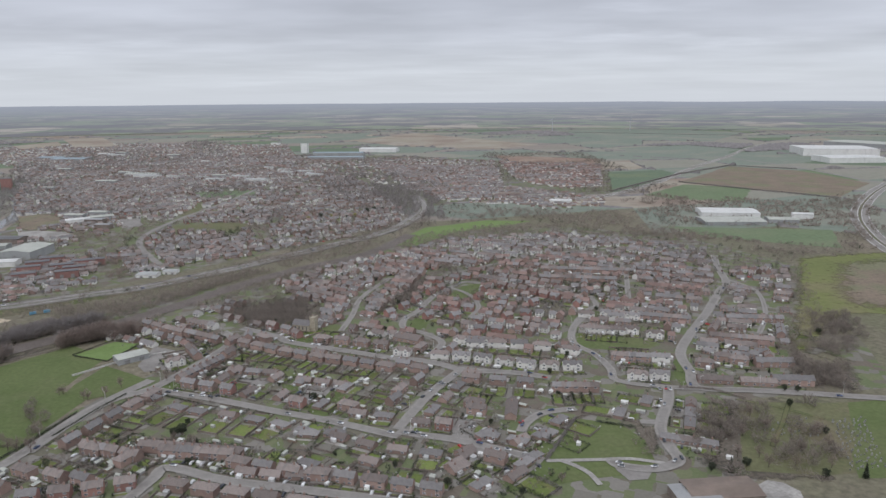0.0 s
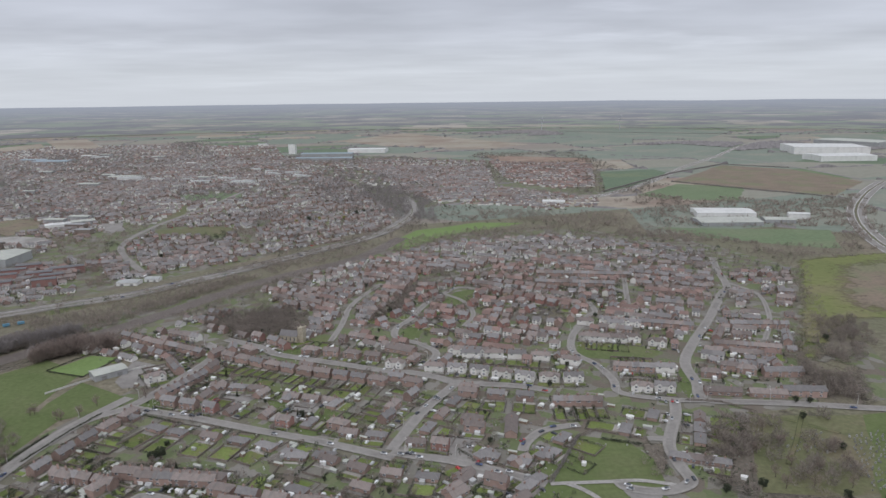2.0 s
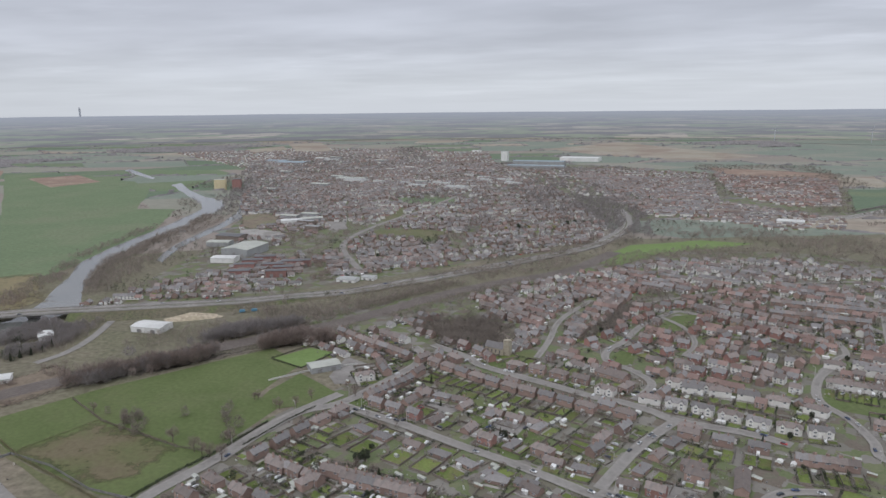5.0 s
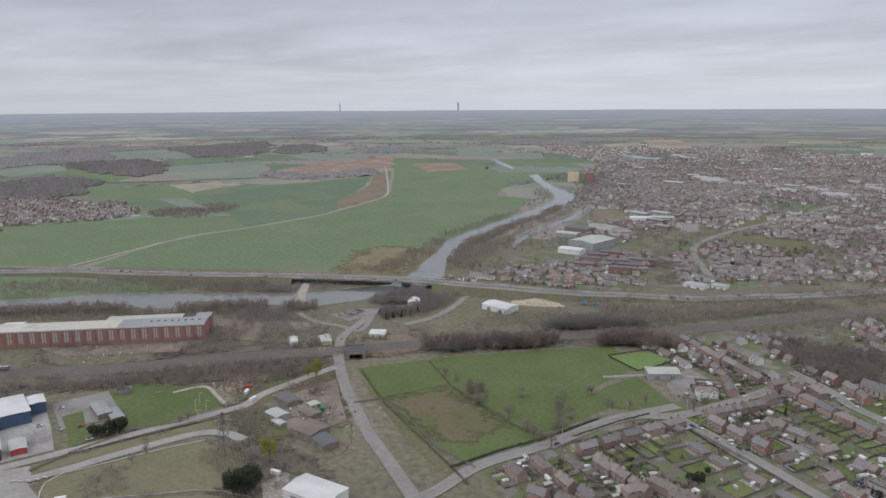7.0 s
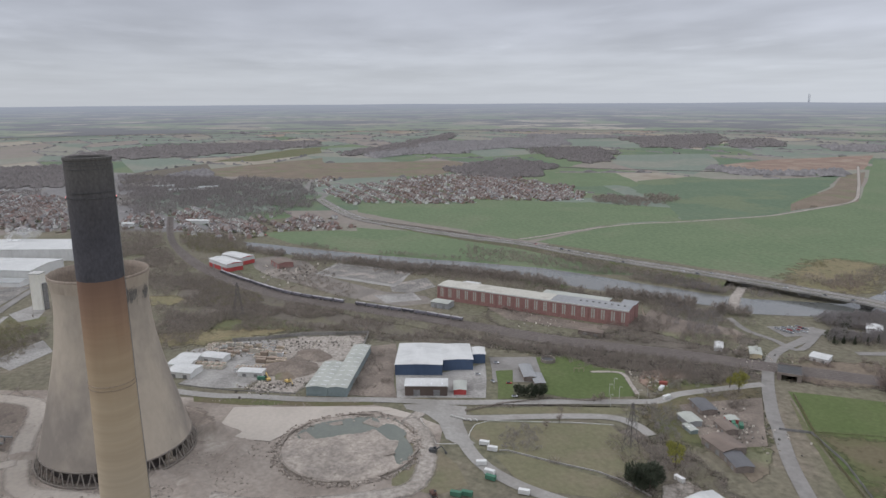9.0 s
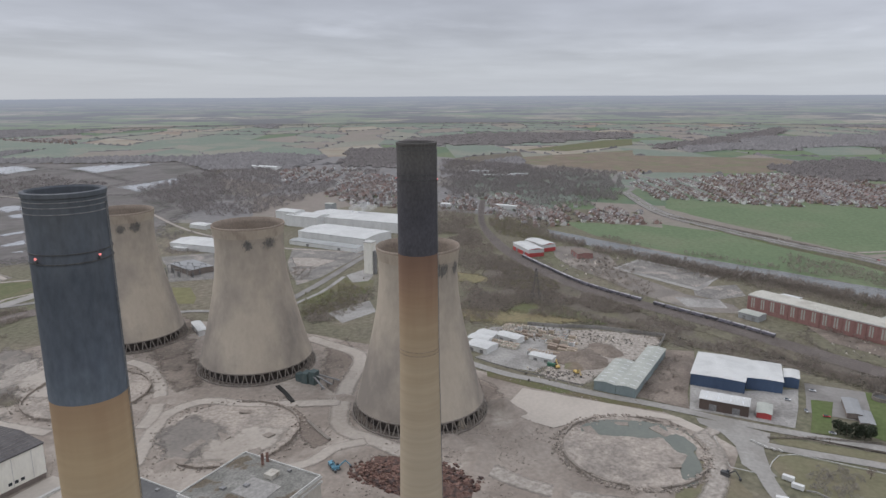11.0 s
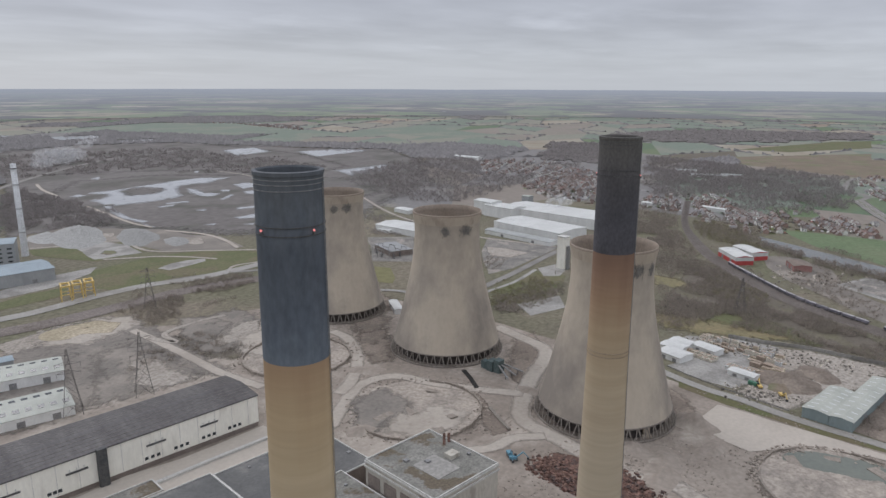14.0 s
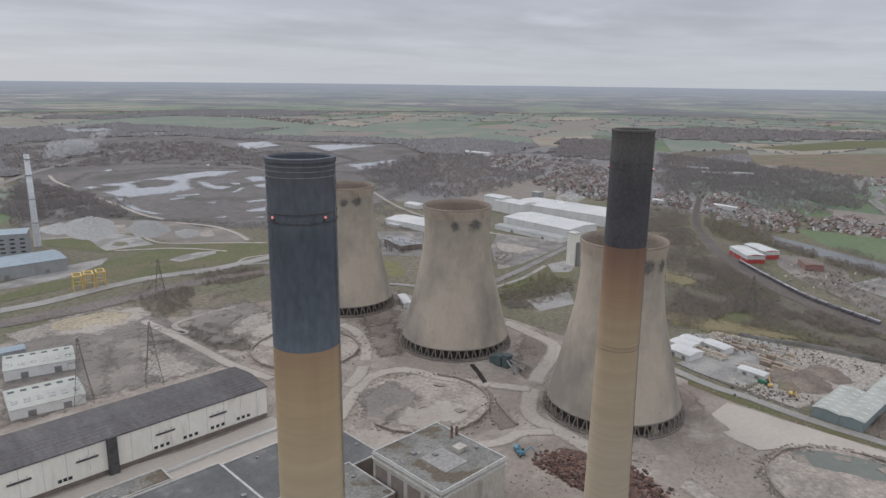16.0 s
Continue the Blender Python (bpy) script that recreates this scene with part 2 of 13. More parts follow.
def town_ground():
    """Gardens and yards of the estate: patches of lawn, paving and earth a few metres across."""
    m = material("garden_ground", (0.13, 0.125, 0.10), (0.17, 0.155, 0.13), 0.05, 0.5, 0.95)
    t = m.node_tree
    b = t.nodes["Principled BSDF"]
    co = t.nodes.new("ShaderNodeTexCoord")
    v = t.nodes.new("ShaderNodeTexVoronoi")
    v.inputs["Scale"].default_value = 0.1
    v.distance = "CHEBYCHEV"
    mp = t.nodes.new("ShaderNodeMapping")
    mp.inputs["Rotation"].default_value = (0, 0, radians(24))
    t.links.new(co.outputs["Object"], mp.inputs[0])
    t.links.new(mp.outputs[0], v.inputs["Vector"])
    sepc = t.nodes.new("ShaderNodeSeparateColor")
    t.links.new(v.outputs["Color"], sepc.inputs[0])
    r = t.nodes.new("ShaderNodeValToRGB")
    r.color_ramp.interpolation = "CONSTANT"
    cols = [(0.0, (0.097, 0.131, 0.043)), (0.28, (0.120, 0.142, 0.057)), (0.42, (0.154, 0.146, 0.123)), (0.58, (0.114, 0.108, 0.073)), (0.75, (0.188, 0.177, 0.157)), (0.86, (0.120, 0.097, 0.075))]
    while len(r.color_ramp.elements) < len(cols):
        r.color_ramp.elements.new(0.5)
    for e, (p_, c) in zip(r.color_ramp.elements, cols):
        e.position, e.color = p_, (*muted(c), 1)
    t.links.new(sepc.outputs[0], r.inputs[0])
    old = b.inputs["Base Color"].links[0].from_socket
    x = t.nodes.new("ShaderNodeMix")
    x.data_type = "RGBA"
    x.inputs[0].default_value = 0.75
    t.links.new(old, x.inputs[6])
    t.links.new(r.outputs[0], x.inputs[7])
    t.links.new(x.outputs[2], b.inputs["Base Color"])
    return m


gardens = town_ground()


def land():
    """Open country: scrub near by, a patchwork of hedged fields farther out."""
    m = material("land", (0.142, 0.127, 0.09), (0.125, 0.124, 0.074), 0.012, 0.2, 0.95, (0.172, 0.147, 0.108), 0.006, (0.5, 0.62), mix2=0.3)
    t = m.node_tree
    b = t.nodes["Principled BSDF"]
    co = t.nodes.new("ShaderNodeTexCoord")
    v = t.nodes.new("ShaderNodeTexVoronoi")
    v.inputs["Scale"].default_value = 0.0034
    t.links.new(co.outputs["Object"], v.inputs["Vector"])
    sepc = t.nodes.new("ShaderNodeSeparateColor")
    t.links.new(v.outputs["Color"], sepc.inputs[0])
    r = t.nodes.new("ShaderNodeValToRGB")
    r.color_ramp.interpolation = "CONSTANT"
    # outer fields lifted towards grey: distance haze worked into these colours
    cols = [(0.0, (0.141, 0.175, 0.113)), (0.25, (0.186, 0.184, 0.147)), (0.42, (0.232, 0.206, 0.169)), (0.56, (0.158, 0.167, 0.136)), (0.70, (0.158, 0.192, 0.124)), (0.82, (0.271, 0.241, 0.198)), (0.9, (0.147, 0.147, 0.136))]
    while len(r.color_ramp.elements) < len(cols):
        r.color_ramp.elements.new(0.5)
    for e, (p_, c) in zip(r.color_ramp.elements, cols):
        e.position, e.color = p_, (*muted(c), 1)
    t.links.new(sepc.outputs[1], r.inputs[0])
    ln = t.nodes.new("ShaderNodeVectorMath")
    ln.operation = "LENGTH"
    t.links.new(co.outputs["Object"], ln.inputs[0])
    mr = t.nodes.new("ShaderNodeMapRange")
    mr.inputs[1].default_value, mr.inputs[2].default_value, mr.inputs[4].default_value = 1300, 1700, 0.5
    t.links.new(ln.outputs["Value"], mr.inputs[0])
    old = b.inputs["Base Color"].links[0].from_socket
    x = t.nodes.new("ShaderNodeMix")
    x.data_type = "RGBA"
    t.links.new(mr.outputs[0], x.inputs[0])
    t.links.new(old, x.inputs[6])
    t.links.new(r.outputs[0], x.inputs[7])
    t.links.new(x.outputs[2], b.inputs["Base Color"])
    return m


land_mat = land()

# ---- building helpers ----
rnd = random.Random(11)


def mesh_from(name, verts, faces, mat=None, smooth=False):
    me = bpy.data.meshes.new(name)
    me.from_pydata([tuple(v) for v in verts], [], [tuple(f) for f in faces])
    me.update()
    if mat:
        for m in (mat if isinstance(mat, (list, tuple)) else [mat]):
            me.materials.append(m)
    if smooth:
        me.shade_smooth()
    return me


def part(name, bm, mat, parent=None, label="", smooth=False):
    """A bmesh as one mesh object under a thing or a part."""
    me = bpy.data.meshes.new(name)
    bm.normal_update()
    bm.to_mesh(me)
    bm.free()
    me.materials.append(mat)
    if smooth:
        me.shade_smooth()
    ob = new(name, me)
    if parent:
        ob.parent = parent
    if label:
        ob["label"] = label
    return ob


def piece(name, me, parent, m=None, label=""):
    """An object on shared mesh data under a parent."""
    ob = new(name, me)
    ob.parent = parent
    if m is not None:
        ob.matrix_basis = m
    if label:
        ob["label"] = label
    return ob


def thing(name, m, label, category, group=""):
    ob = new(name)
    ob.empty_display_size = 0.5
    ob.matrix_basis = m
    return tagged(ob, label, category, group)


def box(bm, x0, x1, y0, y1, z0, z1, m=None):
    vs = [bm.verts.new(Vector(p) if m is None else m @ Vector(p)) for p in ((x0, y0, z0), (x1, y0, z0), (x1, y1, z0), (x0, y1, z0), (x0, y0, z1), (x1, y0, z1), (x1, y1, z1), (x0, y1, z1))]
    for f in ((3, 2, 1, 0), (4, 5, 6, 7), (0, 1, 5, 4), (1, 2, 6, 5), (2, 3, 7, 6), (3, 0, 4, 7)):
        bm.faces.new([vs[i] for i in f])
    return vs


def beam(bm, a, b, w, h=None):
    """A square bar from a to b."""
    a, b = Vector(a), Vector(b)
    d = b - a
    q = d.to_track_quat("Z", "Y").to_matrix().to_4x4()
    q.translation = a
    box(bm, -w / 2, w / 2, -(h or w) / 2, (h or w) / 2, 0, d.length, q)


def lathe(bm, profile, n=64, close=False):
    """A surface of revolution from (radius, height) pairs, from below upwards on the outside."""
    rings = [[bm.verts.new((r * math.cos(2 * math.pi * k / n), r * math.sin(2 * math.pi * k / n), z)) for k in range(n)] for r, z in profile]
    for a, b in zip(rings, rings[1:]):
        for k in range(n):
            bm.faces.new((a[k], a[(k + 1) % n], b[(k + 1) % n], b[k]))
    if close:
        bm.faces.new(rings[-1])
        bm.faces.new(rings[0][::-1])
    return rings


def curve_points(pts, closed, per=4):
    """Catmull-Rom points through pts."""
    p = [Vector((x, y)) for x, y in pts]
    n, out = len(p), []
    for i in range(n if closed else n - 1):
        if closed:
            a, b, c, d = p[i - 1], p[i], p[(i + 1) % n], p[(i + 2) % n]
        else:
            a, b, c, d = p[max(i - 1, 0)], p[i], p[i + 1], p[min(i + 2, n - 1)]
        for k in range(per):
            u = k / per
            out.append(0.5 * ((2 * b) + (c - a) * u + (2 * a - 5 * b + 4 * c - d) * u * u + (3 * b - a - 3 * c + d) * u ** 3))
    if not closed:
        out.append(p[-1])
    return out


SOFT = {}


def soft_edged(mat, grain=0.09, ragged=1.0):
    """The same surface thinning out raggedly towards its edge, as loose earth, water and grass do."""
    key = mat.name, ragged
    if key in SOFT:
        return SOFT[key]
    m = mat.copy()
    m.name = mat.name + "_ragged"
    t = m.node_tree
    at = t.nodes.new("ShaderNodeAttribute")
    at.attribute_name = "cover"
    co = t.nodes.new("ShaderNodeTexCoord")
    n = t.nodes.new("ShaderNodeTexNoise")
    n.inputs["Scale"].default_value, n.inputs["Detail"].default_value, n.inputs["Roughness"].default_value = grain, 6, 0.65
    t.links.new(co.outputs["Object"], n.inputs["Vector"])
    mr = t.nodes.new("ShaderNodeMapRange")
    mr.inputs[1].default_value, mr.inputs[2].default_value, mr.inputs[3].default_value, mr.inputs[4].default_value = 0.25, 0.75, -0.75 * ragged, 0.5 * ragged
    t.links.new(n.outputs["Fac"], mr.inputs[0])
    ad = t.nodes.new("ShaderNodeMath")
    ad.operation = "ADD"
    t.links.new(at.outputs["Fac"], ad.inputs[0])
    t.links.new(mr.outputs[0], ad.inputs[1])
    sh = t.nodes.new("ShaderNodeMapRange")
    sh.inputs[1].default_value, sh.inputs[2].default_value = 0.08, 0.72
    t.links.new(ad.outputs[0], sh.inputs[0])
    t.links.new(sh.outputs[0], t.nodes["Principled BSDF"].inputs["Alpha"])
    SOFT[key] = m
    return m


def set_cover(me, vals):
    a = me.attributes.new("cover", "FLOAT", "POINT")
    a.data.foreach_set("value", vals)


def is_simple(poly):
    """True if no two sides of the outline cross."""
    n = len(poly)
    for i in range(n):
        a, b = poly[i], poly[(i + 1) % n]
        for j in range(i + 2, n):
            if (j + 1) % n == i:
                continue
            c, d = poly[j], poly[(j + 1) % n]
            if (b - a).cross(c - a) * (b - a).cross(d - a) < 0 and (d - c).cross(a - c) * (d - c).cross(b - c) < 0:
                return False
    return True


def inside(p, poly):
    x, y = p
    r = False
    for (x0, y0), (x1, y1) in zip(poly, poly[1:] + poly[:1]):
        if (y0 > y) != (y1 > y) and x < (x1 - x0) * (y - y0) / (y1 - y0) + x0:
            r = not r
    return r


layer = [0]
OPEN_GROUND, WATER = [], []


def next_lift():
    layer[0] += 1
    return layer[0] * 0.0009


def patch(name, pts, mat, label, lift=0.06, base=False):
    """A piece of ground with a gently uneven outline, laid on the land."""
    out = []
    for a, b in zip(pts, pts[1:] + pts[:1]):
        a, b = Vector(a), Vector(b)
        ln = (b - a).length
        k = max(1, min(8, int(ln / 25)))
        for i in range(k):
            p = a.lerp(b, i / k)
            j = min(ln * 0.02, 2.5) if i else 0
            out.append((p.x + rnd.uniform(-j, j), p.y + rnd.uniform(-j, j)))
    if name in ("park", "yard", "field", "lawn", "car_park", "river", "meadow"):
        OPEN_GROUND.append(pts)
    if name in ("lagoon", "ash_land"):
        OPEN_GROUND.append(pts)
    if name in ("river", "canal"):
        WATER.append(pts)
    z = lift + (0 if base else next_lift())
    turn = sum(a[0] * b[1] - b[0] * a[1] for a, b in zip(out, out[1:] + out[:1]))
    if turn < 0:
        out.reverse()
    if name in RAGGED or (name == "yard" and mat in (dust, soil, soil_pink, pale_sand, sand)):
        # an inner sheet with a fringe that thins out
        ring = [Vector(p) for p in (pts if turn > 0 else pts[::-1])]
        n = len(ring)
        for share in (0.2, 0.14, 0.1, 0.07, 0.045, 0.03, 0.02, 0.01)[0 if name in RAGGED else 3:]:
            wide, inner = min(34, share * math.sqrt(abs(turn) / 2)), []
            for k, p in enumerate(ring):
                a, b = (p - ring[k - 1]).normalized(), (ring[(k + 1) % n] - p).normalized()
                inward = Vector((-a.y - b.y, a.x + b.x))
                inner.append(p + (inward.normalized() if inward.length > 0.1 else Vector((-a.y, a.x))) * wide)
            outer = [p - (q - p) * 0.35 for p, q in zip(ring, inner)]
            quads = [(outer[k], outer[(k + 1) % n], inner[(k + 1) % n], inner[k]) for k in range(n)]
            if all((b - a).cross(c - a) > 0 and (c - a).cross(d - a) > 0 for a, b, c, d in quads) and (share < 0.04 or is_simple(inner)):
                break
        vs = [(p.x, p.y, z) for p in outer + inner]
        me = mesh_from(name, vs, [(k, (k + 1) % n, n + (k + 1) % n, n + k) for k in range(n)] + [tuple(range(n, 2 * n))])
        vals = [0.0] * n + [1.0] * n
        me.materials.append(soft_edged(mat))
        if name == "ash_land" and abs(turn) > 4e5:
            me.materials.append(mat)
            me.polygons[n].material_index = 1
        set_cover(me, vals)
        ob = new(name, me)
    else:
        ob = new(name, mesh_from(name, [(x, y, z) for x, y in out], [range(len(out))], mat))
    return tagged(ob, label, name.replace("_", " "), kind="structure")


ROADS, STREETS = [], []
RAGGED = {"lagoon", "ash_land", "meadow", "ground_patch", "building_site"}


def dirt_track(name, pts, w, mat, label):
    """A dirt track: wheel-worn middle, ragged edges that fade into the ground."""
    c = curve_points(pts, False, 6)
    note_road(c, w)
    z = 0.3 + next_lift() * 0.5
    vs, fs, cov = [], [], []
    for i, p in enumerate(c):
        d = (c[min(i + 1, len(c) - 1)] - c[max(i - 1, 0)]).normalized()
        nv = Vector((-d.y, d.x))
        end = 0.45 if i in (0, len(c) - 1) else 1.0
        for o, k in ((-0.85, 0.0), (-0.42, 0.8), (0, 0.95), (0.42, 0.8), (0.85, 0.0)):
            q = p + nv * o * w
            vs.append((q.x, q.y, z))
            cov.append(k * end)
        if i:
            fs += [(5 * i - 5 + j, 5 * i - 4 + j, 5 * i + 1 + j, 5 * i + j)[::-1] for j in range(4)]
    me = mesh_from(name, vs, fs, soft_edged(mat, 0.16, 0.3))
    set_cover(me, cov)
    return tagged(new(name, me), label, "track", kind="structure")


ROAD_CELLS = {}


def note_road(c, w):
    for a, b in zip(c, c[1:]):
        n = max(1, int((b - a).length / 3))
        for k in range(n):
            p = a.lerp(b, k / n)
            ROAD_CELLS.setdefault((int(p.x // 20), int(p.y // 20)), []).append((p.x, p.y))


def near_road(x, y, r):
    i, j = int(x // 20), int(y // 20)
    return any((px - x) ** 2 + (py - y) ** 2 < r * r for a in (-1, 0, 1) for b in (-1, 0, 1) for px, py in ROAD_CELLS.get((i + a, j + b), ()))


def ribbon(pts, w, z):
    """Vertices and faces of a flat band of width w along pts."""
    vs, fs = [], []
    for i, p in enumerate(pts):
        d = (pts[min(i + 1, len(pts) - 1)] - pts[max(i - 1, 0)]).normalized()
        nrm = Vector((-d.y, d.x))
        for s_ in (-0.5, 0.5):
            q = p + nrm * w * s_
            vs.append((q.x, q.y, z))
        if i:
            fs.append((2 * i - 2, 2 * i - 1, 2 * i + 1, 2 * i)[::-1])
    return vs, fs


def strip(name, pts, w, mat, label):
    """A road: carriageway, with kerbed pavements on the streets."""
    if mat in (dust, pale_sand, grass_worn):
        return dirt_track(name, pts, w, mat, label)
    c = curve_points(pts, False, 5)
    ROADS.append((c, w))
    note_road(c, w)
    if "street" in label:
        STREETS.append((c, w))
    z = 0.38 + next_lift() * 0.5
    ob = new(name, mesh_from(name, *ribbon(c, w, z), mat))
    tagged(ob, label, "road", kind="structure")
    if "street" in label:
        for s_ in (-1, 1):
            side = []
            for i, p in enumerate(c):
                d = (c[min(i + 1, len(c) - 1)] - c[max(i - 1, 0)]).normalized()
                side.append(p + Vector((-d.y, d.x)) * s_ * (w / 2 - 0.9))
            vs, fs = ribbon(side, 1.8, z + 0.12)
            piece("pavement", mesh_from("pavement", vs, fs, pavement_mat), ob)
    return ob


# ---- land and distance ----
def ground_sheet():
    radii = [0, 60, 150, 300, 500, 800, 1200, 1700, 2300, 3000, 3800, 4950]
    n, vs, fs = 96, [], []
    for r in radii:
        for k in range(n):
            a = 2 * math.pi * k / n
            vs.append((r * math.cos(a), r * math.sin(a), 0))
    for i in range(len(radii) - 1):
        for k in range(n):
            fs.append((i * n + k, (i + 1) * n + k, (i + 1) * n + (k + 1) % n, i * n + (k + 1) % n))
    return tagged(new("ground", mesh_from("ground", vs, fs, land_mat)), "flat brown and olive open country with scrub", "ground", kind="structure")


ground_sheet()


def distance_mat():
    """Faraway country: fields and woods on a plain that runs on to the horizon, self-lit, with haze mixed into the
    colour, bluer with distance.
    """
    m = bpy.data.materials.new("distance")
    m.use_nodes = True
    t = m.node_tree
    t.nodes.clear()

    def nd(kind, **kw):
        n = t.nodes.new(kind)
        for k, v in kw.items():
            setattr(n, k, v)
        return n

    def ramp(src, stops, mode="LINEAR"):
        r = nd("ShaderNodeValToRGB")
        r.color_ramp.interpolation = mode
        while len(r.color_ramp.elements) < len(stops):
            r.color_ramp.elements.new(0.5)
        for e, (p_, c) in zip(r.color_ramp.elements, stops):
            e.position, e.color = p_, (*c, 1)
        t.links.new(src, r.inputs[0])
        return r.outputs[0]

    def blend(f, a, b):
        x = nd("ShaderNodeMix", data_type="RGBA")
        for sock, v in ((x.inputs[0], f), (x.inputs[6], a), (x.inputs[7], b)):
            if isinstance(v, tuple):
                sock.default_value = (*v, 1)
            else:
                t.links.new(v, sock)
        return x.outputs[2]

    co = nd("ShaderNodeTexCoord")
    sp = nd("ShaderNodeSeparateXYZ")
    t.links.new(co.outputs["Object"], sp.inputs[0])
    # how much farther out the plain lies behind a point of the backdrop
    left = nd("ShaderNodeMath", operation="SUBTRACT")
    left.inputs[0].default_value = 214
    t.links.new(sp.outputs[2], left.inputs[1])
    out = nd("ShaderNodeMath", operation="DIVIDE")
    out.inputs[0].default_value = 214
    t.links.new(left.outputs[0], out.inputs[1])
    flat = nd("ShaderNodeCombineXYZ")
    t.links.new(sp.outputs[0], flat.inputs[0])
    t.links.new(sp.outputs[1], flat.inputs[1])
    plain = nd("ShaderNodeVectorMath", operation="SCALE")
    t.links.new(flat.outputs[0], plain.inputs[0])
    t.links.new(out.outputs[0], plain.inputs["Scale"])

    def noisy(scale, detail, seed):
        mp = nd("ShaderNodeMapping")
        mp.inputs["Location"].default_value = (seed, seed, 0)
        mp.inputs["Scale"].default_value = (scale, scale, 1)
        t.links.new(plain.outputs[0], mp.inputs[0])
        n = nd("ShaderNodeTexNoise")
        n.inputs["Scale"].default_value, n.inputs["Detail"].default_value, n.inputs["Roughness"].default_value = 1, detail, 0.6
        t.links.new(mp.outputs[0], n.inputs["Vector"])
        return n.outputs["Fac"]

    v = nd("ShaderNodeTexVoronoi")
    v.inputs["Scale"].default_value = 0.0021
    t.links.new(plain.outputs[0], v.inputs["Vector"])
    sc = nd("ShaderNodeSeparateColor")
    t.links.new(v.outputs["Color"], sc.inputs[0])
    col = ramp(sc.outputs[0], [(0.0, (0.222, 0.25, 0.2)), (0.24, (0.285, 0.275, 0.238)), (0.4, (0.212, 0.238, 0.2)), (0.6, (0.262, 0.258, 0.23)), (0.75, (0.205, 0.242, 0.188)), (0.9, (0.335, 0.318, 0.282))], "CONSTANT")
    col = blend(ramp(noisy(0.0011, 5, 3.0), [(0.49, (0, 0, 0)), (0.54, (1, 1, 1))]), col, (0.168, 0.172, 0.178))
    col = blend(ramp(noisy(0.0045, 4, 9.0), [(0.55, (0, 0, 0)), (0.6, (0.85, 0.85, 0.85))]), col, (0.152, 0.156, 0.163))
    col = blend(ramp(noisy(0.006, 2, 21.0), [(0.735, (0, 0, 0)), (0.75, (0.8, 0.8, 0.8))]), col, (0.38, 0.39, 0.39))
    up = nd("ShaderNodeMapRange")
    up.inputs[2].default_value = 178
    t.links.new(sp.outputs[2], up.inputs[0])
    # haze painted into the colour, thickest at the top edge
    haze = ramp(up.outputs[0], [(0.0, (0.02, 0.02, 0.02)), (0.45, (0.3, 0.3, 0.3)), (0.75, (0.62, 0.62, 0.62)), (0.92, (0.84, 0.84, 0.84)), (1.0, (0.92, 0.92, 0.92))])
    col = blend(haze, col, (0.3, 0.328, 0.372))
    # the sheet glows by itself and takes no light
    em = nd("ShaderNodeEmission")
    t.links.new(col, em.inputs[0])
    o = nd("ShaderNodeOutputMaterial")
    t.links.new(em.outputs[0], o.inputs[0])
    return m


def backdrop():
    n, vs, fs = 240, [], []
    for k in range(n):
        a = 2 * math.pi * k / n
        h = 176 + 4 * noise.noise((math.cos(a) * 9, math.sin(a) * 9, 0))
        vs += [(4840 * math.cos(a), 4840 * math.sin(a), -2), (4840 * math.cos(a), 4840 * math.sin(a), h)]
        j = (k + 1) % n
        fs.append((2 * k, 2 * k + 1, 2 * j + 1, 2 * j))
    return tagged(new("backdrop", mesh_from("backdrop", vs, fs, distance_mat())), "far country up to the horizon with painted haze", "backdrop", kind="structure")


backdrop()
# ---- plan: streets, fields, water and yards ----
strip('road', [(-230, 346), (-224, 381), (-211, 421), (-189, 442), (-174, 476), (-163, 508), (-156, 532), (-156, 554), (-171, 574)], 9, asphalt, 'grey tarmac street with pale pavements between houses')
strip('road', [(-155, 583), (-117, 558), (-99, 540), (-41, 513), (-2, 495), (14, 492), (36, 480), (51, 469), (97, 459), (120, 448)], 9, asphalt, 'grey tarmac street with pale pavements between houses')
strip('road', [(-189, 442), (-159, 430), (-133, 420), (-84, 398), (-48, 383), (4, 357)], 8, asphalt, 'grey tarmac street with pale pavements between houses')
strip('road', [(2, 365), (16, 359), (40, 351), (76, 332), (92, 322)], 8, asphalt, 'grey tarmac street with pale pavements between houses')
strip('road', [(2, 367), (24, 422), (51, 470)], 8, asphalt, 'grey tarmac street with pale pavements between houses')
strip('road', [(23, 498), (37, 531), (24, 556), (1, 578), (3, 607), (15, 629), (31, 679), (52, 717), (70, 741), (90, 734)], 7, asphalt, 'grey tarmac street with pale pavements between houses')
strip('road', [(344, 665), (311, 610), (266, 541), (241, 496), (234, 455), (228, 425), (266, 418), (303, 411), (349, 401), (392, 394)], 9, asphalt, 'grey tarmac street with pale pavements between houses')
strip('road', [(311, 610), (357, 688), (379, 721), (402, 801), (424, 863)], 9, asphalt, 'grey tarmac street with pale pavements between houses')
strip('road', [(228, 424), (204, 427), (171, 441), (172, 465), (167, 498), (155, 528), (165, 571), (183, 602)], 7, asphalt, 'grey tarmac street with pale pavements between houses')
strip('road', [(171, 587), (192, 624), (204, 640), (205, 675)], 6, asphalt, 'grey tarmac street with pale pavements between houses')
strip('road', [(206, 428), (198, 404), (182, 372), (176, 354), (175, 334), (174, 318), (156, 310), (137, 315), (134, 322)], 8, asphalt, 'grey tarmac street with pale pavements between houses')
strip('road', [(181, 369), (167, 371)], 6, asphalt, 'grey tarmac street with pale pavements between houses')
strip('road', [(128, 393), (103, 387), (89, 372), (84, 360)], 7, asphalt, 'grey tarmac street with pale pavements between houses')
